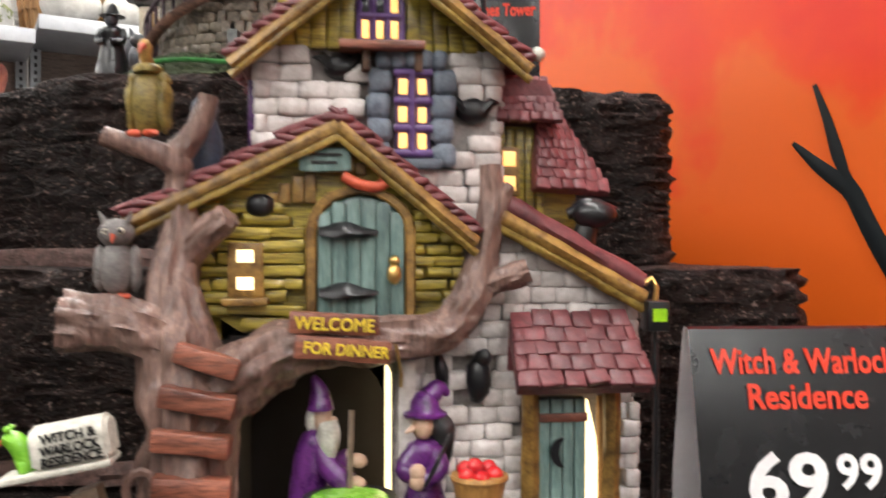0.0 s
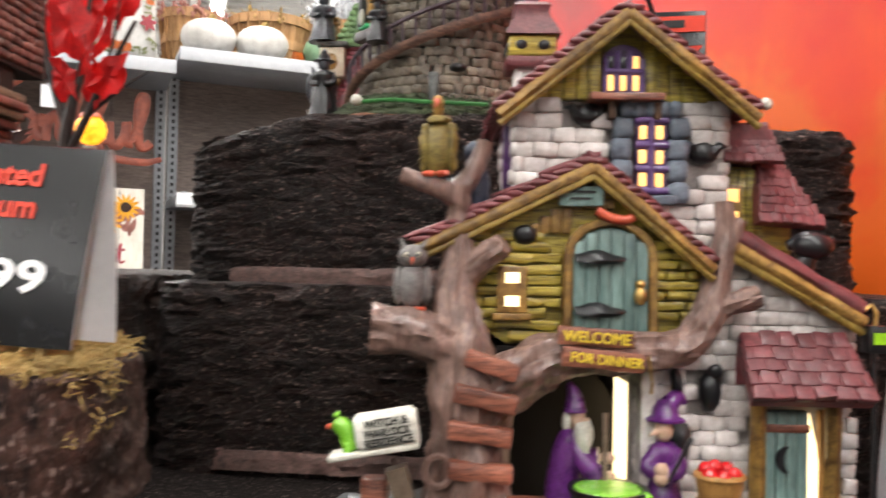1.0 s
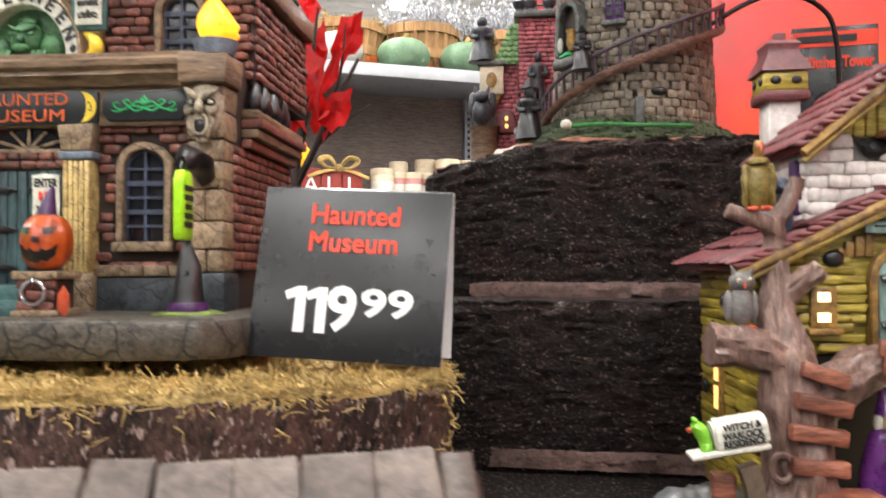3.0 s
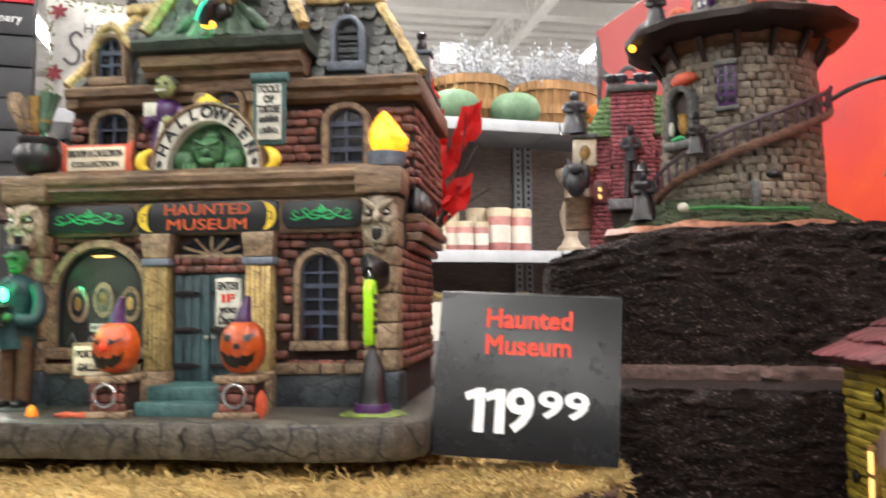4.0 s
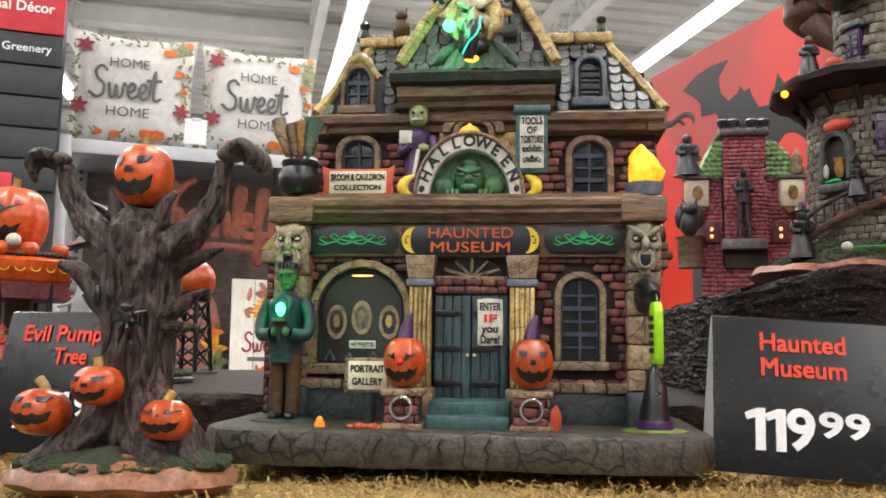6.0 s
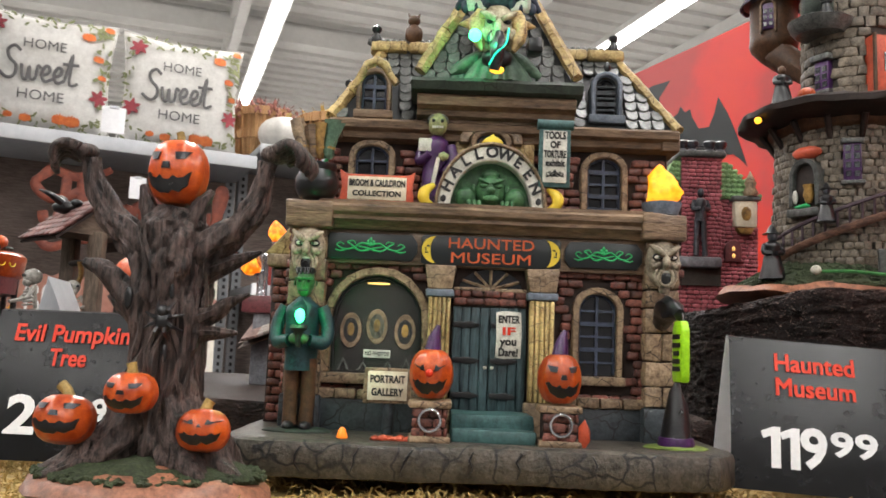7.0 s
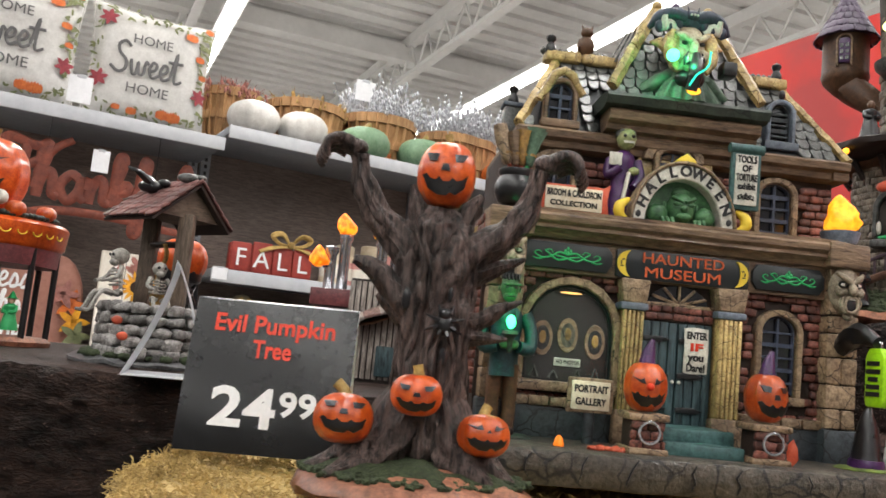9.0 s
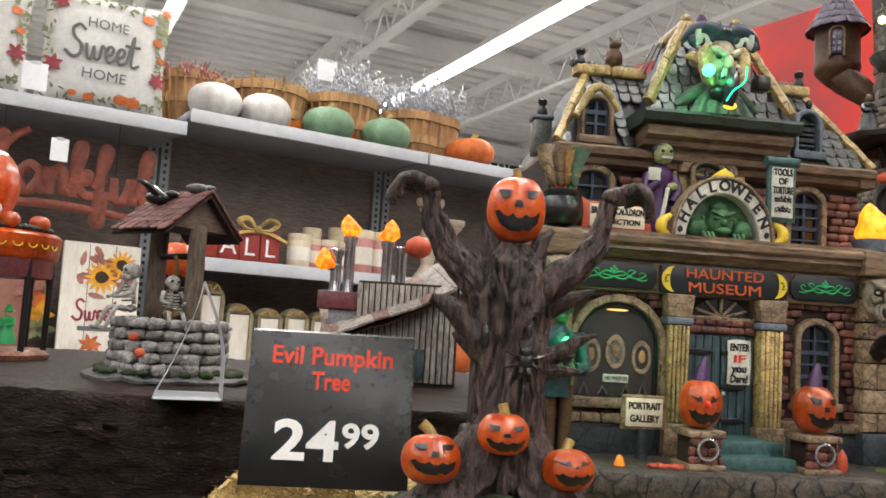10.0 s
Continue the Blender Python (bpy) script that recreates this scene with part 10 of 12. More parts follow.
witch_tower()


def castle():
    t = thing("rose_castle", pose(-0.260, 0.928, 1.4595, 0, 0, 4), "rose-red brick toy castle with green roofs and dark statues", "model castle")
    RB = with_mat(stone_meshes(5, 61), M["rose_brick"])
    mid = part("keep", box(-0.0205, 0.029, 0.0, 0.09, 0.0, 0.195), M["tower_mortar"], t, "tall central keep of rose brick")
    courses(mid, RB, -0.0215, 0.030, 0.03, 0.195, 0.0088, 0.0062, -0.001, 0.004, "brick")
    body = part("wall", box(-0.048, 0.078, 0.012, 0.09, 0.0, 0.134), M["tower_mortar"], t, "broad wall of rose brick")
    courses(body, RB, -0.049, -0.0215, 0.0, 0.134, 0.0088, 0.0062, 0.011, 0.004, "brick")
    courses(body, RB, 0.030, 0.079, 0.0, 0.134, 0.0088, 0.0062, 0.011, 0.004, "brick")
    for x0, x1, a, b in ((-0.052, -0.0205, -0.05, -0.0205), (0.029, 0.083, 0.029, 0.05)):
        rf = part("roof", prism([(x0, 0.134), (x1, 0.134), (b if x0 < 0 else x1 - 0.044, 0.19), (a + 0.02 if x0 < 0 else 0.030, 0.19)], 0.006, 0.085), M["green_tile"], t, "green tiled roof")
        GT = with_mat(stone_meshes(3, 62, 0.1), M["green_tile"])
        rg = random.Random(int(x0 * 1000))
        for i in range(7):
            z = 0.139 + i * 0.0075
            lo = x0 + (i / 7) * (0.022 if x0 < 0 else 0.0)
            hi = x1 - (i / 7) * (0.0 if x0 < 0 else 0.042)
            n = max(2, int((hi - lo) / 0.0065))
            for k in range(n):
                shared("tile", rg.choice(GT), None, rf, "", Matrix.Translation((lo + (hi - lo) * (k + 0.5) / n, 0.005, z)) @ Matrix.Rotation(radians(45), 4, "Y") @ Matrix.Diagonal((0.0058, 0.003, 0.0058, 1)))
    par = part("parapet", box(-0.0265, 0.0345, -0.009, 0.092, 0.194, 0.204, 0.003, 1, 0.001), M["slate"], t, "grey stone parapet with dark urns")
    for x in (-0.02, -0.008, 0.014, 0.028):
        part("urn", lathe([(0.007, 0), (0.005, 0.004), (0.0075, 0.009), (0.0085, 0.014), (0.006, 0.017)], 10, (x, -0.001, 0.203)), M["pewter"], par)
    part("bar", tube([(-0.02, -0.001, 0.212), (0.03, -0.001, 0.212)], 0.0016, 6), M["pewter"], par)
    for x in (-0.067, 0.046):
        sh = part("shield", box(x, x + 0.028, -0.003, 0.012, 0.09, 0.13, 0.002, 1, 0.001), M["parchment"], t, "cream panel with an oval shield")
        part("oval", lathe([(0.008, 0), (0.0085, 0.001), (0.005, 0.002), (0, 0.0022)], 14, (0, 0, 0), (0.75, 1.3)), M["tan_trim"], sh, "", Matrix.Translation((x + 0.014, -0.0028, 0.11)) @ UP)
        part("cap", box(x - 0.003, x + 0.031, -0.006, 0.014, 0.13, 0.137, 0.0015), M["slate"], sh)
        part("foot", prism([(x + 0.002, 0.09), (x + 0.026, 0.09), (x + 0.021, 0.08), (x + 0.008, 0.08)], -0.001, 0.012, 0.001), M["tan_trim"], sh)
    part("statue", robed(0.072, None, False), [M["pewter"], M["pewter"]], t, "dark grey standing statue", Matrix.Translation((-0.064, 0.004, 0.137)))
    part("statue", robed(0.055, None, False), [M["tan_trim"], M["coral"]], t, "tan standing statue", Matrix.Translation((-0.057, 0.012, 0.137)))
    part("finial", lathe([(0.008, 0), (0.01, 0.006), (0.006, 0.014), (0.008, 0.02), (0.002, 0.035), (0, 0.04)], 10, (0.066, -0.001, 0.137)), M["sand"], t)
    bm = bmesh.new()
    limb(bm, [(0, 0, 0.055, 0.011), (0, -0.001, 0.07, 0.010), (0, -0.001, 0.084, 0.0105), (0, -0.001, 0.09, 0.005)], 4, 10, 0, 0.1)
    add_ball(bm, (0, -0.002, 0.098), 0.0065, (0.9, 0.9, 1.15), 2)
    for k in (-1, 1):
        limb(bm, [(k * 0.005, 0, 0.056, 0.0055), (k * 0.0065, -0.001, 0.03, 0.0045), (k * 0.008, -0.002, 0.003, 0.005)], 4, 8, 0, 0.15)
        limb(bm, [(k * 0.01, 0, 0.086, 0.0042), (k * 0.0135, -0.004, 0.074, 0.004), (k * 0.003, -0.0105, 0.0725, 0.0036)], 4, 8, 0, 0.1)
    part("statue", smooth(bm), M["pewter"], t, "dark grey armoured statue with folded arms", Matrix.Translation((0.001, -0.008, 0.04)) @ Matrix.Diagonal((0.72, 0.85, 1.0, 1)))
    part("plinth", box(-0.027, 0.026, -0.016, 0.0, 0.026, 0.041, 0.002, 1, 0.001), M["wgrey"], t, "pale grey stone plinth")
    for x in (-0.036, 0.046):
        wn = part("window", prism(arch(x, 0.0105, 0.038, 0.058, 0.0125), 0.004, 0.012, 0.001), M["shingle"], t, "small arched window lit amber")
        for z in (0.047, 0.0575):
            part("pane", ball((x, 0.0035, z), 0.0032, (0.7, 0.4, 1.1)), M["warm_glow"], wn)
    bm = bmesh.new()
    add_ball(bm, (0, 0, 0.02), 0.016, (0.8, 0.7, 1.3), 2)
    add_ball(bm, (0, -0.008, 0.04), 0.009, (1, 0.9, 1), 2)
    for k in (-1, 1):
        add_ball(bm, (k * 0.011, 0.003, 0.03), 0.012, (0.5, 0.6, 1.6), 2)
        add_tube(bm, [(k * 0.006, -0.006, 0.046), (k * 0.009, -0.006, 0.056)], [0.003, 0.0006], 6)
    part("gargoyle", jitter(smooth(bm), 0.0012, 150), M["pewter"], t, "dark crouching gargoyle", Matrix.Translation((-0.064, -0.006, 0.045)))
    part("turret", lathe([(0.016, 0), (0.016, 0.04), (0.019, 0.045)], 14, (-0.062, 0.0, 0.0), jit=0.0008), M["sandlow"], t, "small round brown buttress")
    for c in t.children:
        c.matrix_basis = Matrix.Translation((0, 0, 0.037)) @ Matrix.Diagonal((1.08, 1.0, 0.914, 1)) @ c.matrix_basis
    low = part("footing", box(-0.052, 0.084, 0.008, 0.09, 0.0, 0.038), M["tower_mortar"], t, "rose brick footing")
    courses(low, RB, -0.053, 0.085, 0.0, 0.037, 0.0092, 0.0062, 0.007, 0.004, "brick")


castle()


M["old_bone"] = mat("old_bone", (0.42, 0.40, 0.36), (0.13, 0.12, 0.11), rough=0.5, s=300, bump=0.5)


def well():
    t = thing("wishing_well", pose(-0.978, 0.635, 1.343, 0, 0, 3), "grey stone toy wishing well with a shingled roof and skeletons", "model well")
    WS = with_mat(stone_meshes(9, 71, 0.36, 0.2), mat("well_cobble", (0.42, 0.40, 0.385), (0.085, 0.078, 0.075), rough=0.42, s=200, bump=1.0, depth=0.001, rand=0.4, coat=0.15))
    part("base", smooth(jitter(add_lathe(bmesh.new(), [(0.066, 0), (0.067, 0.004), (0.058, 0.009), (0, 0.012)], 36, squash=(1.1, 0.8)), 0.004, 50)), M["rock_dark"], t, "dark rocky base")
    bm = bmesh.new()
    r = random.Random(5)
    for k in range(120):
        a, q = r.uniform(0, 6.28), r.uniform(0.86, 1.08)
        add_ball(bm, (0.060 * q * math.cos(a), 0.047 * q * math.sin(a), 0.010), r.uniform(0.003, 0.0075), (1, 1, 0.8), 1)
    part("shrub", jitter(smooth(bm), 0.002, 200), M["grass"], t, "dark green tufts")
    wall = part("well_wall", lathe([(0.046, 0.006), (0.0455, 0.06), (0.034, 0.061), (0.034, 0.045), (0, 0.045)], 28), M["tower_mortar"], t, "round well wall of rough grey stones")
    for row in range(5):
        ring_courses(wall, WS, 0.047, 0.0465, 0.008 + row * 0.0112, 0.0192 + row * 0.0112, (21, 17, 22, 18, 20)[row], 1, 0.0105, row * 9, row * 9 + 360, seed=4 + row)
    for x, y in ((0.0205, -0.016), (-0.0205, 0.016)):
        part("post", box(x - 0.0070, x + 0.0070, y - 0.006, y + 0.006, 0.05, 0.162, 0.0015, 2, 0.0008), wood("post_wood", (0.16, 0.115, 0.085), (0.06, 0.042, 0.03)), t, "dark grey timber post")
    part("roller", tube([(-0.024, 0.0185, 0.13), (0.024, -0.0185, 0.13)], 0.0035, 8), M["brown_dark"], t)
    run = [(0.0 + 0.003 * math.sin(i), -0.006, 0.13 - i * 0.008) for i in range(7)]
    part("rope", tube(run, 0.0024, 6), M["tan_trim"], t, "ochre rope")
    part("bucket", lathe([(0.008, 0), (0.0095, 0.012), (0.008, 0.0125)], 12, (0.004, -0.012, 0.063)), M["tan_trim"], t)
    gab = part("roof", prism([(-0.042, 0.158), (0.046, 0.158), (0.008, 0.196), (0.002, 0.196)], -0.026, 0.03), wood("gable_wood", (0.17, 0.12, 0.09), (0.07, 0.05, 0.035), stretch=(0.2, 0.2, 1)), t, "gabled roof of dark red shingles")
    RS = with_mat(stone_meshes(5, 72, 0.2), mat("well_shingle", (0.16, 0.06, 0.05), (0.06, 0.024, 0.022), rough=0.5, s=200, bump=0.7, rand=0.35))
    roof_slope(gab, (-0.051, 0.04, 0.152), (-0.051, -0.036, 0.152), (0.005, 0.04, 0.2), (0.005, -0.036, 0.2), 6, 7, 0.004, RS, seed=5)
    gab.matrix_basis = Matrix.Translation((0.002, 0.002, 0.155)) @ Matrix.Rotation(radians(52), 4, "Z") @ Matrix.Diagonal((0.84, 0.98, 0.95, 1)) @ Matrix.Translation((-0.005, -0.002, -0.155)) @ gab.matrix_basis
    roof_slope(gab, (0.052, -0.036, 0.152), (0.052, 0.04, 0.152), (0.005, -0.036, 0.2), (0.005, 0.04, 0.2), 6, 7, 0.004, RS, seed=6)
    slab_roof(gab, "boarding", (-0.051, 0.04, 0.15), (-0.051, -0.034, 0.15), (0.005, 0.04, 0.198), (0.005, -0.034, 0.198), 0.003, M["brown_dark"])
    slab_roof(gab, "boarding", (0.052, -0.034, 0.15), (0.052, 0.04, 0.15), (0.005, -0.034, 0.198), (0.005, 0.04, 0.198), 0.003, M["brown_dark"])
    bm = bmesh.new()
    add_ball(bm, (0, 0, 0.008), 0.008, (1.5, 0.8, 0.9), 2)
    add_ball(bm, (0.012, 0, 0.013), 0.005, (1.2, 0.8, 0.9), 2)
    for k in (-1, 1):
        limb(bm, [(0, k * 0.004, 0.012, 0.004), (-0.008, k * 0.012, 0.020, 0.003), (-0.018, k * 0.014, 0.024, 0.001)], 3, 7, 0, 0.2)
    part("crow", smooth(bm), M["black"], t, "black crow with raised wings on the roof", Matrix.Translation((-0.020, -0.006, 0.182)))
    part("rat", smooth(add_ball(add_ball(bmesh.new(), (0, 0, 0.005), 0.007, (1.6, 0.8, 0.8), 2), (0.011, 0, 0.006), 0.004, (1.3, 0.8, 0.9), 2)), M["slate"], t, "grey rat on the ridge", Matrix.Translation((0.016, -0.014, 0.1965)))
    for x, y, s, turn in ((-0.030, -0.030, 1.3, -50), (0.003, -0.020, 1.1, 34)):
        bm = bmesh.new()
        add_ball(bm, (0, 0, 0.052), 0.0085, (0.9, 0.95, 1.0), 2)
        add_ball(bm, (0, -0.004, 0.046), 0.0055, (0.9, 0.8, 0.8), 2)
        add_tube(bm, [(0, 0.002, 0.044), (0, 0.004, 0.02)], 0.002, 6)
        for q in range(5):
            add_tube(bm, [(-0.008, 0.001, 0.038 - q * 0.0035), (0, -0.006, 0.037 - q * 0.0035), (0.008, 0.001, 0.038 - q * 0.0035)], 0.0012, 5)
        add_ball(bm, (0, 0.002, 0.016), 0.006, (1.3, 0.8, 0.7), 1)
        for k in (-1, 1):
            limb(bm, [(k * 0.008, 0, 0.041, 0.0024), (k * 0.012, -0.006, 0.03, 0.0019), (k * 0.006, -0.016, 0.026, 0.0018)], 3, 6, 0, 0.1)
            limb(bm, [(k * 0.005, 0, 0.014, 0.0026), (k * 0.007, -0.014, 0.016, 0.0022), (k * 0.008, -0.022, -0.002, 0.002), (k * 0.008, -0.028, -0.003, 0.0016)], 3, 6, 0, 0.1)
            add_ball(bm, (k * 0.0035, -0.0075, 0.053), 0.002, (1, 0.5, 1), 1, 1)
        part("skeleton", jitter(smooth(bm), 0.0004, 300), [M["old_bone"], M["black"]], t, "small grey skeleton sitting on the wall", Matrix.Translation((x, y, 0.056)) @ Matrix.Rotation(radians(turn), 4, "Z") @ Matrix.Scale(s * 0.8, 4))
    for x, z in ((-0.018, 0.045), (-0.012, 0.03)):
        part("stain", ball((x, -0.051, z), 0.005, (1, 0.3, 0.9), 2), M["coral"], t)
    for c in t.children:
        c.matrix_basis = Matrix.Diagonal((1.16, 1.16, 1.0, 1)) @ c.matrix_basis


well()


def carousel():
    t = thing("pumpkin_carousel", pose(-1.290, 0.852, 1.343), "orange-rimmed toy carousel topped with pumpkins and a skeleton", "model carousel")
    part("base", lathe([(0.09, 0), (0.092, 0.006), (0.086, 0.012), (0, 0.013)], 36, jit=0.002, js=40), M["earth"], t)
    part("canopy", lathe([(0.088, 0.128), (0.092, 0.132), (0.095, 0.158), (0.09, 0.163), (0, 0.168)], 40), M["pumpkin"], t, "orange canopy rim with painted grins")
    for k in range(14):
        a = radians(200 + 12 * k)
        m = Matrix.Rotation(a + radians(90), 4, "Z")
        part("grin", smooth(add_tube(bmesh.new(), [(0.006 * math.cos(q), -0.0955, 0.147 + 0.005 * math.sin(q)) for q in [math.pi + math.pi * i / 6 for i in range(7)]], 0.0009, 5)), M["moon"], t, "", m)
    part("ceiling_board", lathe([(0.086, 0.105), (0.088, 0.129), (0, 0.129)], 36), M["shingle"], t)
    for k in range(8):
        a = radians(22 + 45 * k)
        part("post", tube([(0.084 * math.cos(a), 0.084 * math.sin(a), 0.01), (0.084 * math.cos(a), 0.084 * math.sin(a), 0.13)], 0.0042, 8), M["black"], t, "black post")
        part("bulb", ball((0.07 * math.cos(a + 0.3), 0.07 * math.sin(a + 0.3), 0.11), 0.0026), M["amber_led"], t)
    part("hub", lathe([(0.02, 0.012), (0.018, 0.1), (0.02, 0.128)], 16), M["trouser"], t)
    for x, y, s in ((0.0, 0.0, 1.0),):
        jack("top_pumpkin", t, (-0.01, -0.01, 0.222), 0.05, 0.055, EVIL, turn=0, stem=(0.002, 0.012, 0.007, "stem"), label="large orange carved pumpkin on the canopy")
    for x, y in ((0.058, -0.058), (0.078, -0.018), (0.03, -0.078)):
        part("small_pumpkin", pumpkin_mesh(0.013, 0.011, 7), M["pumpkin"], t, "small orange pumpkin", Matrix.Translation((x, y, 0.174)))
    part("skull", ball((0.045, -0.075, 0.185), 0.0105, (1, 0.95, 0.95), 2, 0.0006), M["bone"], t, "small white skull")
    bm = bmesh.new()
    r = random.Random(3)
    for k in range(26):
        a = -1.6 + 0.065 * k
        add_ball(bm, (0.085 * math.cos(a), 0.085 * math.sin(a), 0.167), r.uniform(0.004, 0.007), (1, 1, 0.7), 1)
    part("garland", jitter(smooth(bm), 0.001, 150), M["slab"], t, "grey-green vine garland")
    for k, col in enumerate(("sign_green", "coral", "purple")):
        a = radians(-20 - 50 * k)
        part("rider", robed(0.05, None), [M[col], M["flesh"]], t, "small costumed rider figure", Matrix.Translation((0.055 * math.cos(a), 0.055 * math.sin(a), 0.02)))


carousel()


def water_tower():
    t = thing("pumpkin_water_tower", pose(-1.059, 0.939, 1.343), "orange pumpkin tank on a black lattice stand", "model water tower")
    part("tank", pumpkin_mesh(0.0355, 0.0335, 10), M["pumpkin"], t, "ribbed orange pumpkin tank", Matrix.Translation((0, 0, 0.140)))
    part("stem", tube([(0, 0, 0.168), (0.002, 0, 0.180), (0.008, 0, 0.184), (0.012, 0, 0.180)], [0.0042, 0.0034, 0.003, 0.002], 7), M["trouser"], t, "curled brown stem")
    part("rim", lathe([(0.026, 0.108), (0.03, 0.112), (0.03, 0.124), (0.024, 0.126)], 20), M["black"], t, "black collar")
    for k in range(4):
        a = radians(45 + 90 * k)
        c, s = math.cos(a), math.sin(a)
        part("leg", tube([(0.036 * c, 0.036 * s, 0.0), (0.026 * c, 0.026 * s, 0.11)], 0.0036, 6), M["black"], t)
        b = a + radians(90)
        for i in range(3):
            z0, z1 = 0.01 + i * 0.034, 0.04 + i * 0.034
            r0, r1 = 0.036 - 0.01 * z0 / 0.11, 0.036 - 0.01 * z1 / 0.11
            part("brace", tube([(r0 * c, r0 * s, z0), (r1 * math.cos(b), r1 * math.sin(b), z1)], 0.0018, 5), M["black"], t)
            part("brace", tube([(r0 * math.cos(b), r0 * math.sin(b), z0), (r1 * c, r1 * s, z1)], 0.0018, 5), M["black"], t)
    part("footing", lathe([(0.045, 0), (0.044, 0.004), (0, 0.005)], 20, jit=0.001), M["slab"], t)


water_tower()


def candle_house():
    t = thing("candle_chimney_house", pose(-0.745, 0.80, 1.343, 0, 0, 4), "brown toy shack with striped boards and flaming candle chimneys", "model house")
    wood_m = wood("grey_board", (0.42, 0.37, 0.33), (0.15, 0.125, 0.11), stretch=(1, 1, 0.15), s=300)
    wall = part("wall", box(-0.05, 0.075, -0.02, 0.08, 0.0, 0.125), M["brown_dark"], t, "wall of narrow weathered boards")
    for i in range(17):
        x = -0.048 + i * 0.0073
        part("board", box(x - 0.0028, x + 0.0028, -0.0245, -0.019, 0.004, 0.122, 0.0006, 1, 0.0005), wood_m, wall)
    M["dusky_board"] = wood("pinkish_board", (0.30, 0.19, 0.165), (0.10, 0.06, 0.05), stretch=(1, 0.15, 1), s=300)
    part("window", box(-0.012, 0.035, -0.028, -0.02, 0.008, 0.045, 0.001), M["teal"], t, "dark teal low shutter")
    bm = bmesh.new()
    for k in range(2):
        rows = []
        for i in range(10):
            f = i / 9
            x = -0.094 + 0.17 * f
            z = 0.062 + 0.08 * f ** 1.25 + 0.003 * math.sin(f * 7)
            rows.append([bm.verts.new((x, -0.045 + 0.13 * j / 5, z + 0.3 * (-0.015 + 0.13 * j / 5 - 0.03) + 0.004 * noise.noise(Vector((x * 40, j, 0))) - 0.006 * k)) for j in range(6)])
        for a, b in zip(rows, rows[1:]):
            for j in range(5):
                bm.faces.new((a[j], a[j + 1], b[j + 1], b[j]))
    bmesh.ops.recalc_face_normals(bm, faces=bm.faces)
    part("roof", smooth(bm, 60), M["trouser"], t, "sagging brown plank roof")
    for i in range(9):
        f = i / 9
        x = -0.092 + 0.17 * f
        z = 0.0645 + 0.08 * f ** 1.25 + 0.003 * math.sin(f * 7)
        part("plank", jitter(box(-0.011, 0.0115, -0.05, 0.08, -0.002, 0.002, 0.001, 2), 0.0016, 50, i), wood_m if i % 3 else M["dusky_board"], t, "", Matrix.Translation((x + 0.009, 0, z + 0.006)) @ Matrix.Rotation(-math.atan(0.59 * max(f, 0.05) ** 0.25), 4, "Y") @ Matrix.Rotation(radians(17), 4, "X"))
    part("chimney_base", box(-0.086, -0.044, -0.012, 0.026, 0.0, 0.088, 0.0015, 2, 0.001), M["wgrey"], t, "grey stone stack under the candles")
    part("chimney_block", box(-0.100, -0.034, -0.018, 0.03, 0.088, 0.11, 0.0015, 1, 0.001), M["shingle"], t, "dark brick block carrying the candles")
    for x, h, y, z in ((-0.080, 0.056, 0.0, 0.108), (-0.064, 0.074, 0.006, 0.108), (-0.017, 0.084, -0.004, 0.094), (0.001, 0.070, 0.004, 0.102)):
        cn = part("candle", lathe([(0.0085, 0), (0.007, 0.004), (0.0068, h - 0.012), (0.009, h - 0.008), (0.009, h - 0.002), (0.006, h)], 14, (x, y, z)), M["chrome"], t, "pewter candle chimney")
        if h > 0.07:
            part("flame", flame_mesh(0.028, 0.0115, seed=x * 90), M["flame_orange"], cn, "glowing orange flame", Matrix.Translation((x, y, z - 0.001 + h)) @ Matrix.Rotation(radians(8 if x > -0.05 else -10), 4, "Y"))
    side = part("side_candle", tube([(-0.078, -0.004, 0.142), (-0.090, -0.006, 0.139)], 0.0042, 8), M["chrome"], t)
    part("flame", flame_mesh(0.027, 0.011, seed=2.0), M["flame_orange"], side, "glowing orange flame", Matrix.Translation((-0.091, -0.006, 0.137)) @ Matrix.Rotation(radians(-14), 4, "Y"))
    part("gift", ball((0.02, -0.02, 0.17), 0.016, (1.1, 1, 0.9), 2, 0.001), M["coral"], t, "striped ball behind the candles")


candle_house()


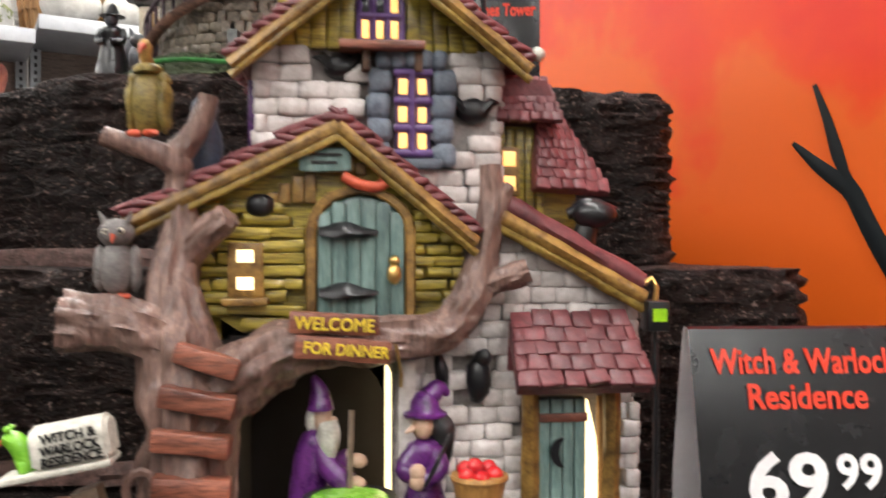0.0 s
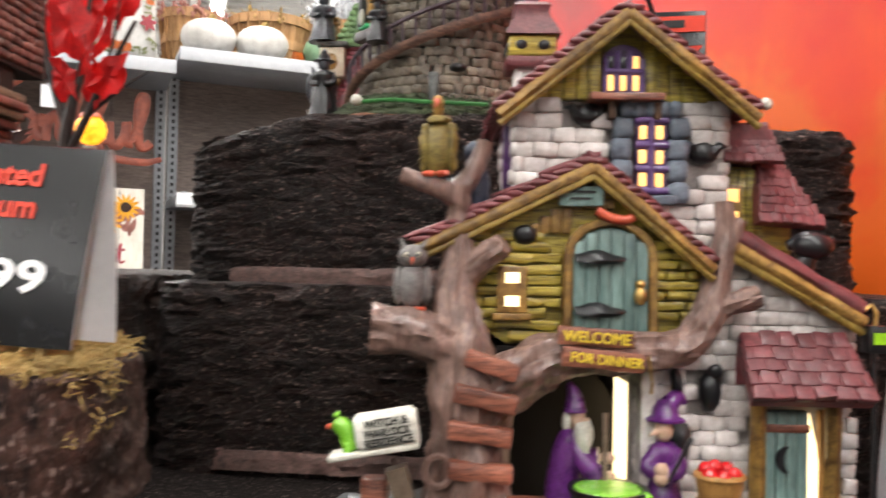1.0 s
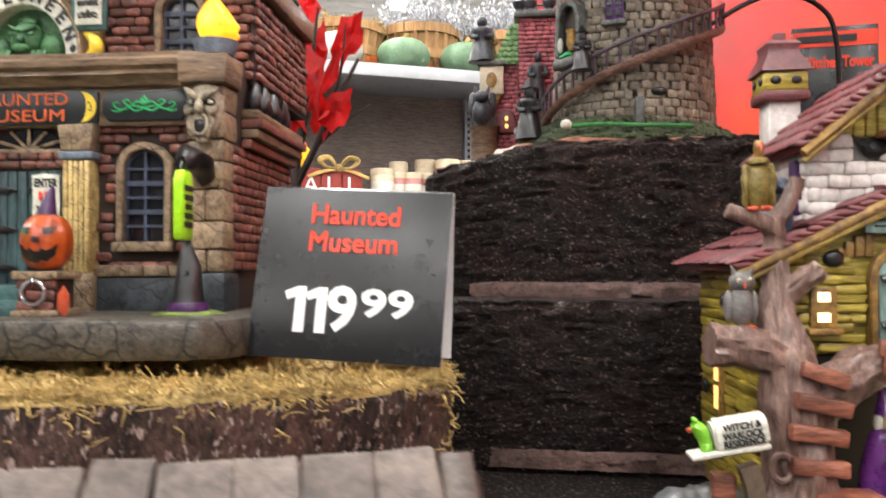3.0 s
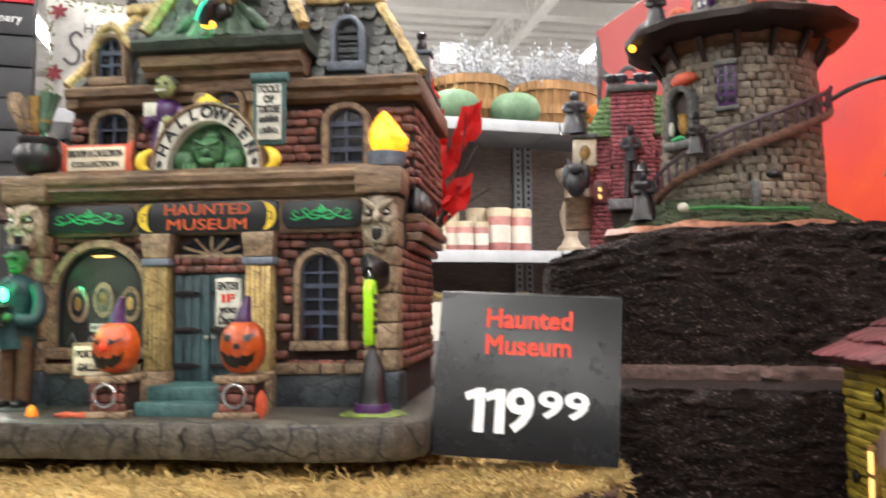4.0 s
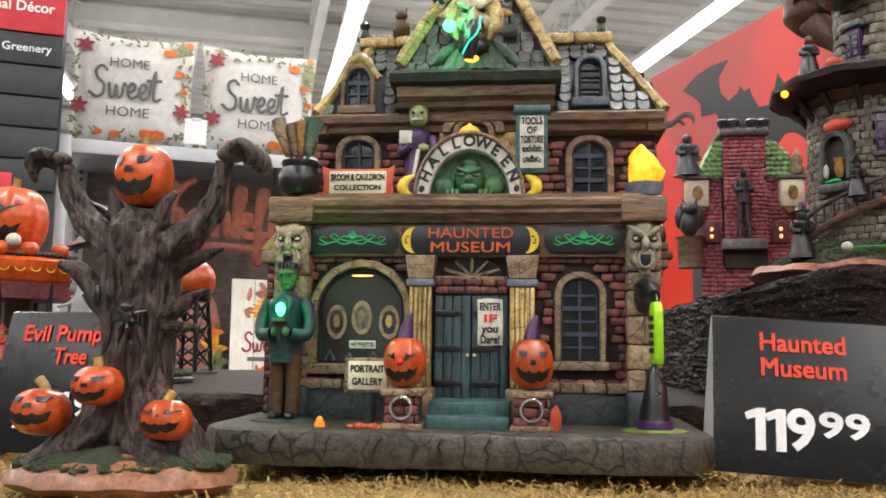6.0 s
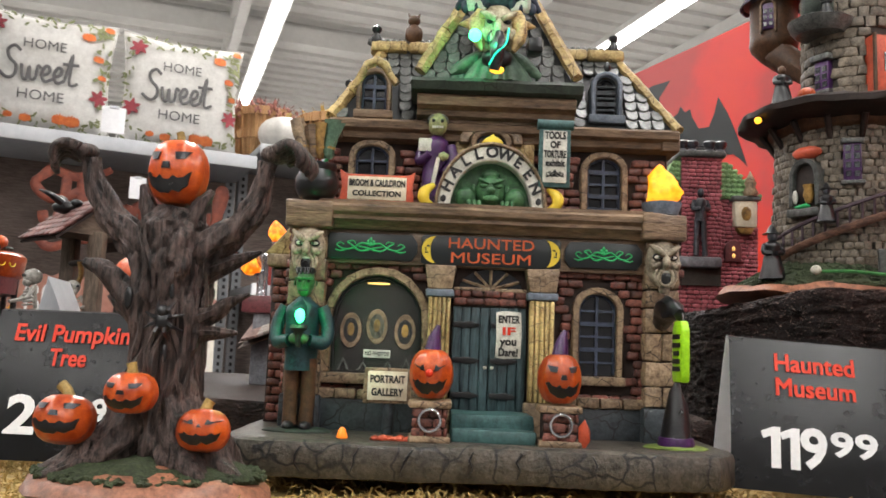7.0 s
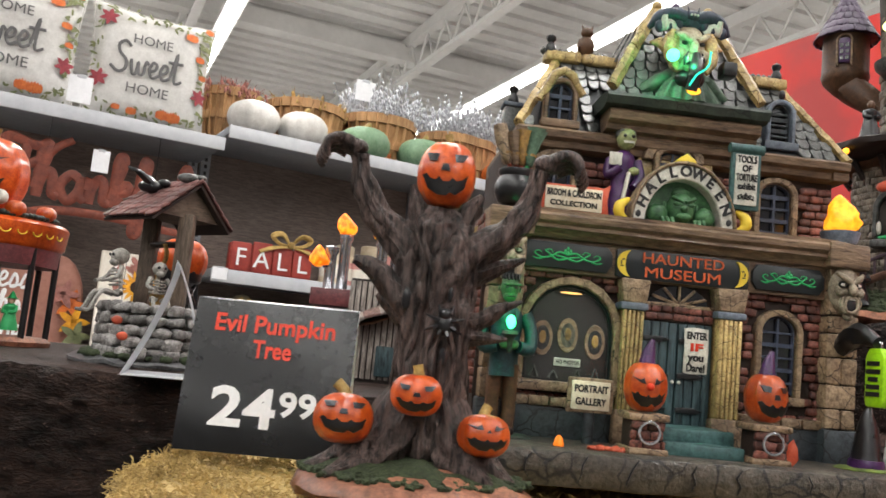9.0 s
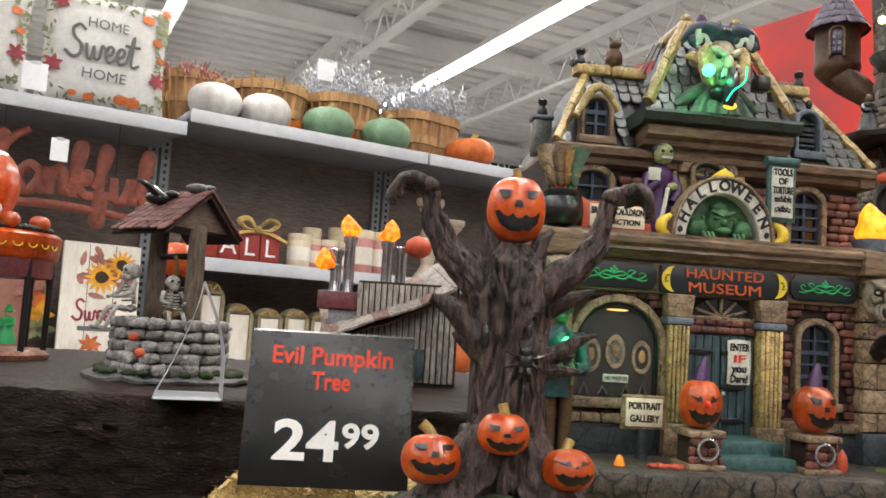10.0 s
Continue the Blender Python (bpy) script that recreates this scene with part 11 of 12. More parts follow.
def red_tree():
    t = thing("red_maple", pose(-0.456, 0.60, 1.3395), "bare dark toy tree with torn red cloth leaves", "model tree")
    bm = bmesh.new()
    limb(bm, [(0, 0, 0, 0.008), (0.002, 0, 0.06, 0.006), (-0.002, 0, 0.11, 0.005), (0.004, 0, 0.15, 0.004)], 5, 8, 0, 0.3)
    for pts in ([(0.0, 0, 0.10, 0.004), (0.03, -0.004, 0.155, 0.003), (0.06, -0.006, 0.21, 0.0015)], [(0.0, 0, 0.12, 0.004), (-0.02, 0.004, 0.17, 0.003), (-0.03, 0.004, 0.23, 0.0012)], [(0.003, 0, 0.13, 0.003), (0.012, 0, 0.19, 0.0025), (0.02, 0, 0.26, 0.001)], [(0.015, -0.002, 0.13, 0.002), (0.045, 0, 0.155, 0.0016), (0.07, 0, 0.17, 0.0008)], [(0.03, -0.004, 0.155, 0.002), (0.045, -0.01, 0.2, 0.0012), (0.05, -0.012, 0.24, 0.0006)]):
        limb(bm, pts, 4, 7, 0, 0.3)
    part("trunk", smooth(bm), M["brown_dark"], t, "thin dark brown trunk")
    red = mat("red_cloth", (0.80, 0.022, 0.02), (0.50, 0.008, 0.012), rough=0.5, s=120, bump=0.4, bs=300, trans=0.0)
    r = random.Random(14)
    for k, (x, y, z, w, h, a) in enumerate(((0.05, -0.01, 0.175, 0.022, 0.042, 25), (0.06, -0.008, 0.24, 0.022, 0.045, 20), (0.046, -0.008, 0.215, 0.018, 0.05, 30), (0.03, -0.012, 0.2, 0.024, 0.055, 12), (0.012, -0.014, 0.215, 0.03, 0.05, -6), (0.03, -0.004, 0.17, 0.018, 0.04, -4), (0.0, -0.002, 0.175, 0.02, 0.04, -30), (-0.004, -0.006, 0.245, 0.026, 0.05, -14), (0.02, 0.004, 0.235, 0.028, 0.045, 10), (-0.02, 0.004, 0.215, 0.024, 0.045, -35), (-0.026, 0.0, 0.25, 0.02, 0.04, -20), (0.01, 0.006, 0.275, 0.024, 0.05, 4))):
        bm = bmesh.new()
        n = 15
        rim = []
        for i in range(n):  # a torn, many-pointed outline
            q = 2 * math.pi * i / n
            f = (0.8 + 0.35 * r.random()) * (1.3 if i % 3 == 0 else 1.02)
            rim.append(bm.verts.new((0.5 * w * f * math.cos(q) * 1.0, 0.005 * r.uniform(-1, 1), 0.5 * h * f * math.sin(q) * 0.95)))
        mids = [bm.verts.new((v.co.x * 0.5, 0.003 * r.uniform(-1, 1), v.co.z * 0.5)) for v in rim]
        c = bm.verts.new((0, 0, 0))
        for i in range(n):
            j2 = (i + 1) % n
            bm.faces.new((rim[i], rim[j2], mids[j2], mids[i]))
            bm.faces.new((mids[i], mids[j2], c))
        bmesh.ops.solidify(bm, geom=list(bm.faces), thickness=0.0007)
        part("leaf", smooth(bm, 40), red, t, "torn red cloth leaf", Matrix.Translation((x * 0.9 - 0.004, y, z - 0.012)) @ Matrix.Rotation(radians(a), 4, "Y") @ Matrix.Rotation(radians(r.uniform(-35, 35)), 4, "Z"))


red_tree()


def lamp_post():
    t = thing("toy_street_lamp", pose(-0.493, 0.70, 1.3405), "small toy street lamp with an amber globe", "model lamp")
    part("pole", lathe([(0.008, 0), (0.004, 0.008), (0.003, 0.02), (0.003, 0.112), (0.006, 0.118), (0.006, 0.122)], 10), M["bone"], t, "white pole")
    part("globe", ball((0, 0, 0.137), 0.015, (1, 1, 1.0)), M["amber"], t, "glowing amber globe")
    part("cap", lathe([(0.011, 0), (0.008, 0.004), (0, 0.007)], 10, (0, 0, 0.149)), M["sign_orange"], t)


lamp_post()


def near_house():
    """A small model close to the camera, its roof seen from above."""
    t = thing("small_cottage", pose(-0.2180, 0.0477, FLOOR_Z, 0, 0, 20), "small toy cottage with a grey shingle roof and brown timber gable", "model house")
    part("wall", prism([(-0.1, 0.0), (0.0, 0.0), (0.0, 0.06), (-0.1, 0.06)], -0.03, 0.04), M["brown_dark"], t)
    RS = with_mat(stone_meshes(6, 81, 0.07, 0.05), mat("grey_shingle", (0.175, 0.135, 0.115), (0.06, 0.046, 0.04), rough=0.5, s=120, bump=0.6, rand=0.3))
    rf = slab_roof(t, "roof", (-0.11, -0.045, 0.045), (0.006, -0.045, 0.045), (-0.11, 0.0, 0.096), (0.006, 0.0, 0.096), 0.004, M["brown_dark"], "steep roof of grey shingles")
    roof_slope(rf, (-0.11, -0.045, 0.045), (0.006, -0.045, 0.045), (-0.11, 0.0, 0.099), (0.006, 0.0, 0.099), 6, 8, 0.005, RS, seed=9)
    slab_roof(t, "roof", (0.006, 0.045, 0.045), (-0.11, 0.045, 0.045), (0.006, 0.0, 0.096), (-0.11, 0.0, 0.096), 0.004, M["brown_dark"])
    gw = wood("gable_timber", (0.22, 0.085, 0.035), (0.08, 0.028, 0.012), s=220, stretch=(1, 1, 0.2))
    bm = bmesh.new()
    vs = [bm.verts.new(p) for p in ((0.0, -0.036, 0.0), (0.0, 0.036, 0.0), (0.0, 0.036, 0.05), (0.0, 0.0, 0.094), (0.0, -0.036, 0.05))]
    f = bm.faces.new(vs)
    ext = bmesh.ops.extrude_face_region(bm, geom=[f])
    for g in ext["geom"]:
        if isinstance(g, bmesh.types.BMVert):
            g.co.x -= 0.006
    bmesh.ops.recalc_face_normals(bm, faces=bm.faces)
    part("gable", bm, gw, t, "brown timber gable")
    for i in range(6):
        y = -0.03 + i * 0.012
        part("board", box(-0.001, 0.003, y - 0.0055, y + 0.0055, 0.002, 0.092 - abs(y) * 1.32, 0.001, 1, 0.0006), gw, t)
    for pts in (((0.004, -0.044, 0.046), (0.004, 0.0, 0.096)), ((0.004, 0.044, 0.046), (0.004, 0.0, 0.096))):
        part("bargeboard", tube(pts, 0.004, 6), M["brown_dark"], t)
    tan = mat("tan_shrub", (0.60, 0.36, 0.14), (0.42, 0.24, 0.09), rough=0.5, s=120, bump=0.4)
    bush = part("shrub", lathe([(0.012, 0), (0.0135, 0.012), (0.012, 0.03), (0.008, 0.048), (0.0, 0.053)], 16, (0.020, 0.0315, 0.0), jit=0.001), tan, t, "tan plant with rounded fingers")
    for x, y, z in ((0.0098, 0.034, 0.0625), (0.0171, 0.031, 0.062), (0.0245, 0.0285, 0.058)):
        part("finger", tube([(x * 0.8 + 0.004, y, 0.036), (x, y, z - 0.008), (x, y, z), (x, y, z + 0.0022), (x, y, z + 0.0032)], [0.0042, 0.0036, 0.0034, 0.0024, 0.0006], 12), tan, bush)
    part("chimney", prism([(-0.028, 0.045), (-0.0045, 0.045), (-0.004, 0.083), (-0.0075, 0.0862), (-0.0115, 0.0855), (-0.018, 0.079), (-0.028, 0.0745)], -0.047, -0.031, 0.002, 0.0006), mat("pale_orange_paint", (0.78, 0.34, 0.10), (0.62, 0.24, 0.06), rough=0.5, s=90, bump=0.3), t, "pale orange rounded chimney at the eave")


near_house()


def acrylic_stand():
    t = thing("acrylic_sign_holder", pose(-0.9035, 0.435, 1.3435, 0, 0, 15), "bare folded white card tent seen from its open side", "sign holder")
    edge = mat("frosted_card", (0.70, 0.71, 0.73), (0.60, 0.61, 0.64), rough=0.35, s=60, bump=0.05, patch=0.1)
    n = 14
    left = [(-0.0275 + 0.0335 * (1 - (1 - i / n) ** 1.45), 0.098 * i / n) for i in range(n + 1)]
    right = [(0.006 + 0.0215 * math.sin(min(1.0, 1.35 * (1 - i / n)) * math.pi / 2), 0.098 * i / n) for i in range(n + 1)]

    def sheet(name, line, y0, y1):
        bm = bmesh.new()
        rows = [[bm.verts.new((x, y, z)) for y in (y0, y1)] for x, z in line]
        for p, q in zip(rows, rows[1:]):
            bm.faces.new((p[0], q[0], q[1], p[1]))
        bmesh.ops.solidify(bm, geom=list(bm.faces), thickness=0.0016)
        part(name, smooth(bm, 40), edge, t)

    sheet("front_sheet", left, 0.0, 0.07)
    sheet("back_sheet", right, 0.0, 0.07)
    part("foot", box(-0.0265, 0.0265, 0.0, 0.07, 0.0, 0.0016, 0.0004), edge, t)


acrylic_stand()


def tower_card():
    t = thing("price_card", pose(0.047, 0.76, 1.452, 0, 0, -4), "black folded price card with a red band beside the tower", "price card", "price cards")
    part("folded_card", prism([(-0.04, 0.0), (0.04, 0.0), (0.04, 0.148), (-0.04, 0.148)], -0.002, 0.0, 0.0005), M["card"], t)
    part("stand", prism([(-0.036, 0.0), (0.036, 0.0), (0.036, 0.1), (-0.036, 0.1)], 0.02, 0.022, 0.0005), M["paper"], t)
    part("brace", box(-0.034, 0.034, -0.001, 0.021, 0.0, 0.002), M["paper"], t)
    part("band", box(-0.039, 0.039, -0.0034, -0.002, 0.128, 0.143), M["red_ink"], t, "red band")
    part("lettering_bar", box(-0.036, 0.02, -0.0042, -0.0034, 0.132, 0.139), M["black_ink"], t)
    lettering("Witches Tower", 0.0155, M["red_ink"], t, face_at(0.002, -0.0026, 0.112), "title_line", 0.068, 0.03, 0.0003)


tower_card()

# ---- the goods on the shelf across the aisle ----
M.update(
    linen=mat("white_linen", (0.68, 0.665, 0.635), (0.54, 0.52, 0.495), rough=0.85, s=30, bump=0.5, bs=260, depth=0.0012, patch=0.1),
    grey_print=flat("grey_print", (0.13, 0.125, 0.125), 0.8),
    leaf_print=mat("olive_print", (0.26, 0.27, 0.13), (0.15, 0.17, 0.08), rough=0.8, s=40, bump=0.1),
    berry_print=mat("berry_print", (0.38, 0.07, 0.08), (0.22, 0.035, 0.05), rough=0.8, s=40, bump=0.1),
    orange_print=mat("orange_print", (0.68, 0.20, 0.055), (0.5, 0.1, 0.03), rough=0.8, s=40, bump=0.1),
    white_gourd=mat("white_gourd", (0.68, 0.66, 0.62), (0.52, 0.49, 0.45), rough=0.5, s=25, bump=0.3, bs=80),
    green_gourd=mat("sage_gourd", (0.23, 0.36, 0.22), (0.13, 0.23, 0.13), rough=0.55, s=22, bump=0.3, bs=80),
    orange_gourd=mat("faux_pumpkin", (0.68, 0.17, 0.03), (0.45, 0.09, 0.015), rough=0.5, s=22, bump=0.3, bs=80),
    bushel=wood("bushel_wood", (0.52, 0.30, 0.14), (0.33, 0.175, 0.075), s=30, stretch=(1, 1, 0.15), rough=0.7),
    straw=mat("wheat_straw", (0.55, 0.37, 0.13), (0.32, 0.2, 0.06), rough=0.8, s=60),
    frost=mat("frosted_glitter", (0.62, 0.63, 0.66), (0.36, 0.37, 0.4), rough=0.3, s=80, metal=0.2, bump=0.5, bs=300),
    dusky=mat("dusky_sprig", (0.45, 0.2, 0.17), (0.25, 0.1, 0.08), rough=0.8, s=60),
    rust=mat("rust_cut_metal", (0.24, 0.058, 0.032), (0.10, 0.022, 0.014), rough=0.55, s=16, bump=0.3, bs=60, patch=0.4),
    terracotta=mat("terracotta_board", (0.40, 0.19, 0.14), (0.29, 0.125, 0.09), rough=0.6, s=10, bump=0.2, bs=50, patch=0.3),
    distressed=mat("distressed_cream", (0.80, 0.755, 0.68), (0.62, 0.56, 0.47), rough=0.65, s=14, stretch=(1, 1, 0.3), bump=0.2, bs=60, patch=0.15),
    petal=mat("sunflower_petal", (0.85, 0.42, 0.02), (0.62, 0.24, 0.01), rough=0.6, s=50),
    seed=mat("sunflower_heart", (0.06, 0.028, 0.012), (0.02, 0.01, 0.006), rough=0.8, s=120, bump=0.8, bs=300),
    fallred=mat("fall_red_board", (0.36, 0.045, 0.03), (0.22, 0.025, 0.02), rough=0.5, s=20, bump=0.2, patch=0.3),
    pink_wax=mat("pink_wax", (0.62, 0.30, 0.27), (0.48, 0.17, 0.15), rough=0.4, s=16, bump=0.1, coat=0.3),
    cream_wax=mat("cream_wax", (0.78, 0.68, 0.5), (0.62, 0.48, 0.32), rough=0.4, s=16, bump=0.1, coat=0.3),
    khaki=mat("khaki_lantern", (0.33, 0.27, 0.16), (0.19, 0.15, 0.085), rough=0.6, s=18, bump=0.3),
    turned=mat("cream_turned_wood", (0.55, 0.46, 0.36), (0.36, 0.28, 0.2), rough=0.6, s=18, bump=0.3),
    header_red=flat("header_red", (0.56, 0.035, 0.05), 0.5),
    board_grey=flat("board_charcoal", (0.035, 0.036, 0.04), 0.5),
    board_dark=flat("board_black", (0.016, 0.016, 0.018), 0.5),
)

HUMP = [(0.12, 0.1), (0.2, 0.7), (0.45, 1.0), (0.6, 0.7), (0.62, 0.2)]
STROKES = {  # handwriting: advance, then strokes in x-heights
    "T": (1.25, [[(0, 1.75), (0.25, 2.05), (0.7, 1.95), (1.2, 1.85), (1.6, 2.05)], [(0.85, 1.95), (0.78, 1), (0.55, 0.1), (0.2, 0.1), (0.1, 0.45)]]),
    "S": (1.05, [[(0.95, 1.75), (0.6, 2.05), (0.25, 1.75), (0.35, 1.25), (0.75, 0.8), (0.7, 0.2), (0.3, 0), (-0.15, 0.35)]]),
    "B": (1.0, [[(0.1, 0), (0.1, 2.0), (0.65, 1.95), (0.7, 1.45), (0.15, 1.05), (0.8, 0.85), (0.75, 0.2), (0.1, 0)]]),
    "h": (0.85, [[(0, 0.3), (0.35, 1.7), (0.25, 2.0), (0.12, 1.6), (0.1, 0)], HUMP + [(0.85, 0.12)]]),
    "a": (0.92, [[(0.7, 0.8), (0.35, 1.0), (0, 0.5), (0.3, 0), (0.65, 0.4), (0.72, 0.95), (0.7, 0.3), (0.92, 0.08)]]),
    "n": (0.85, [[(0, 0.5), (0.1, 0.95), (0.12, 0)], HUMP + [(0.85, 0.12)]]),
    "m": (1.35, [[(0, 0.5), (0.1, 0.95), (0.12, 0)], HUMP, [(x + 0.5, z) for x, z in HUMP] + [(1.35, 0.12)]]),
    "k": (0.82, [[(0, 0.3), (0.35, 1.7), (0.25, 2.0), (0.12, 1.6), (0.1, 0)], [(0.1, 0.35), (0.5, 0.95), (0.6, 0.7), (0.2, 0.5), (0.5, 0.12), (0.82, 0.12)]]),
    "f": (0.65, [[(0, 0.4), (0.42, 1.7), (0.3, 2.0), (0.2, 1.5), (0.15, 0), (0.1, -0.8), (0.3, -0.85), (0.36, -0.2), (0.3, 0.1), (0.65, 0.2)]]),
    "u": (0.9, [[(0, 0.9), (0.05, 0.2), (0.3, 0), (0.58, 0.4), (0.65, 0.95), (0.65, 0.2), (0.9, 0.12)]]),
    "l": (0.65, [[(0, 0.2), (0.4, 1.6), (0.3, 2.0), (0.15, 1.5), (0.2, 0.2), (0.4, 0), (0.65, 0.2)]]),
    "w": (1.1, [[(0, 0.95), (0.1, 0.1), (0.35, 0.1), (0.45, 0.85), (0.52, 0.1), (0.8, 0.15), (0.9, 0.95), (1.1, 0.8)]]),
    "e": (0.68, [[(0, 0.35), (0.4, 0.55), (0.48, 0.9), (0.25, 1.0), (0.05, 0.5), (0.25, 0.02), (0.68, 0.25)]]),
    "t": (0.75, [[(0, 0.3), (0.35, 2.0), (0.25, 0.3), (0.4, 0), (0.75, 0.2)], [(-0.2, 1.3), (0.3, 1.32), (0.75, 1.36)]]),
    "s": (0.7, [[(0, 0.1), (0.3, 0.95), (0.5, 0.5), (0.4, 0.05), (0.1, 0.05), (0.7, 0.2)]]),
    "i": (0.5, [[(0, 0.4), (0.15, 0.95), (0.15, 0.2), (0.3, 0), (0.5, 0.2)]]),
    "o": (0.8, [[(0.4, 0.95), (0.1, 0.75), (0.1, 0.2), (0.4, 0), (0.65, 0.4), (0.5, 0.9), (0.8, 0.85)]]),
}


def handwriting(text, x, z, y, size, r, squash=0.35, surface=None):
    """Joined-up writing from x rightwards on the line z, as flattened rods."""
    bm = bmesh.new()
    for ch in text:
        step, runs = STROKES[ch]
        for run in runs:
            pts = spline([Vector((x + px * size, 0, z + pz * size)) for px, pz in run], 5)
            for p in pts:
                p.y = surface(p.x, p.z) + y if surface else y
            first = len(bm.verts)
            add_tube(bm, pts, r, 6)
            bm.verts.ensure_lookup_table()
            if squash < 1.0:
                for v in bm.verts[first:]:
                    base = surface(v.co.x, v.co.z) + y if surface else y
                    v.co.y = base + (v.co.y - base) * squash
        x += step * size
    return smooth(bm)


def leaf_blob(bm, x, z, y, w, h, a, n=8, slot=0):
    """A thin pointed petal or leaf lying on an upright surface."""
    c, s = math.cos(a), math.sin(a)
    ring = []
    for k in range(n):
        q = 2 * math.pi * k / n
        px, pz = w * math.cos(q) * (1 if math.cos(q) < 0.9 else 1.25), h * math.sin(q)
        ring.append((x + px * c - pz * s, z + px * s + pz * c))
    lo = [bm.verts.new((px, y(px, pz), pz)) for px, pz in ring]
    hi = [bm.verts.new((px, y(px, pz) - 0.0016, pz)) for px, pz in ring]
    f = bm.faces.new(hi)
    f.material_index = slot
    for k in range(n):
        bm.faces.new((lo[k], lo[(k + 1) % n], hi[(k + 1) % n], hi[k])).material_index = slot


BIG = 1.54  # scale that keeps the goods' look from the camera on the farther shelf


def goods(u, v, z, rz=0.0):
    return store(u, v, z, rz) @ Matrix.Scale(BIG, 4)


def pillow(u, v, z, seed, turn=0.0):
    half = 0.205
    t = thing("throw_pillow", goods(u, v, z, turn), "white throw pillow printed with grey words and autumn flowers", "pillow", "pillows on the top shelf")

    def bulge(x, zz):
        a, b = min(1, abs(x) / half), min(1, abs(zz - half) / half)
        return -0.006 - 0.062 * ((1 - a ** 3.2) * (1 - b ** 3.2)) ** 0.6

    bm = bmesh.new()
    n = 22
    grid = []
    for side in (1, -1):
        rows = []
        for i in range(n + 1):
            row = []
            for j in range(n + 1):
                x, zz = -half + 2 * half * i / n, 2 * half * j / n
                a, b = abs(x) / half, abs(zz - half) / half
                pinch = 1 - 0.095 * (1 - b ** 2) * (a ** 4)
                pz = 1 - 0.095 * (1 - a ** 2) * (b ** 4)
                y = (bulge(x, zz) + 0.006) * side
                y += noise.noise(Vector((x * 12, zz * 12, seed))) * 0.006 * (1 - max(a, b) ** 4)
                row.append(bm.verts.new((x * pinch, y, half + (zz - half) * pz)))
            rows.append(row)
        grid.append(rows)
        for i in range(n):
            for j in range(n):
                q = [rows[i][j], rows[i + 1][j], rows[i + 1][j + 1], rows[i][j + 1]]
                bm.faces.new(q if side == 1 else q[::-1])
    bmesh.ops.remove_doubles(bm, verts=bm.verts, dist=0.0008)
    part("cushion", smooth(bm, 80), M["linen"], t, "plump white linen cushion")
    seam = [(-half, 0.003, 0), (half, 0.003, 0), (half, 0.003, 2 * half), (-half, 0.003, 2 * half), (-half, 0.003, 0)]
    edge = []
    for (ax, ay, az), (bx, by, bz) in zip(seam, seam[1:]):
        for k in range(10):
            f = k / 10
            dip = 0.0195 * (1 - (2 * f - 1) ** 2)
            x, zz = ax + (bx - ax) * f, az + (bz - az) * f
            edge.append((x - (dip if ax == bx and ax > 0 else -dip if ax == bx else 0), 0.0, zz + (dip if az == bz and az == 0 else -dip if az == bz else 0)))
    part("piping", tube(edge + [edge[0]], 0.0035, 6), M["linen"], t)
    for line, zz, w in (("HOME", 0.285, 0.125), ("HOME", 0.118, 0.135)):
        ob = lettering(line, 0.046, M["grey_print"], t, None, "printed_word", w, 0.0, 0.0006)
        for vert in ob.data.vertices:
            x, h = vert.co.x - 0.012, vert.co.y + zz
            vert.co = (x, bulge(x, h) - 0.0035 - vert.co.z, h)
    part("printed_word", handwriting("Sweet", -0.128, 0.165, -0.003, 0.052, 0.0052, 0.3, bulge), M["grey_print"], t)
    r = random.Random(seed)
    lay = lambda x, h: bulge(x, h) - 0.0015
    leaves = bmesh.new()
    for k in range(150):
        side = r.choice("tbrrl")
        f = r.uniform(0.05, 0.95)
        d = r.uniform(0.018, 0.062)
        x, zz = {"t": (f * 0.38 - 0.19, 2 * half - d), "b": (f * 0.38 - 0.19, d * 1.1), "l": (-half + d * 0.6, f * 0.4), "r": (half - d, f * 0.4)}[side]
        leaf_blob(leaves, x, zz, lay, r.uniform(0.006, 0.013), r.uniform(0.003, 0.005), r.uniform(0, 6.3), 6)
    for x, zz in ((-0.155, 0.345), (0.16, 0.14), (-0.165, 0.135)):
        berries = bmesh.new()
        for k in range(6):
            a = k * 1.047 + 0.3
            leaf_blob(berries, x + 0.014 * math.cos(a), zz + 0.014 * math.sin(a), lambda p, q: lay(p, q) - 0.001, 0.014, 0.0075, a)
        part("flower_print", berries, M["berry_print"], t, "berry-red printed flower")
    for x, zz, s in ((0.115, 0.34, 0.022), (0.15, 0.27, 0.017), (0.165, 0.21, 0.014), (0.05, 0.052, 0.024), (0.085, 0.05, 0.026), (-0.05, 0.045, 0.018), (-0.1, 0.05, 0.014), (0.178, 0.385, 0.016)):
        oranges = bmesh.new()
        for k in range(5):
            w = 1.0 - 0.13 * abs(k - 2)
            leaf_blob(oranges, x + (k - 2) * s * 0.34, zz, lambda p, q: lay(p, q) - 0.0013 - 0.0002 * (k % 2), s * 0.68 * w, s * 0.28, 1.57, 12)
        part("pumpkin_print", oranges, M["orange_print"], t, "orange printed pumpkin")
    part("leaf_print", leaves, M["leaf_print"], t, "olive leaf border")["kind"] = "stuff"


pillow(-0.71, 4.63, 2.39, 3)
pillow(-0.055, 4.65, 2.39, 5, 2)


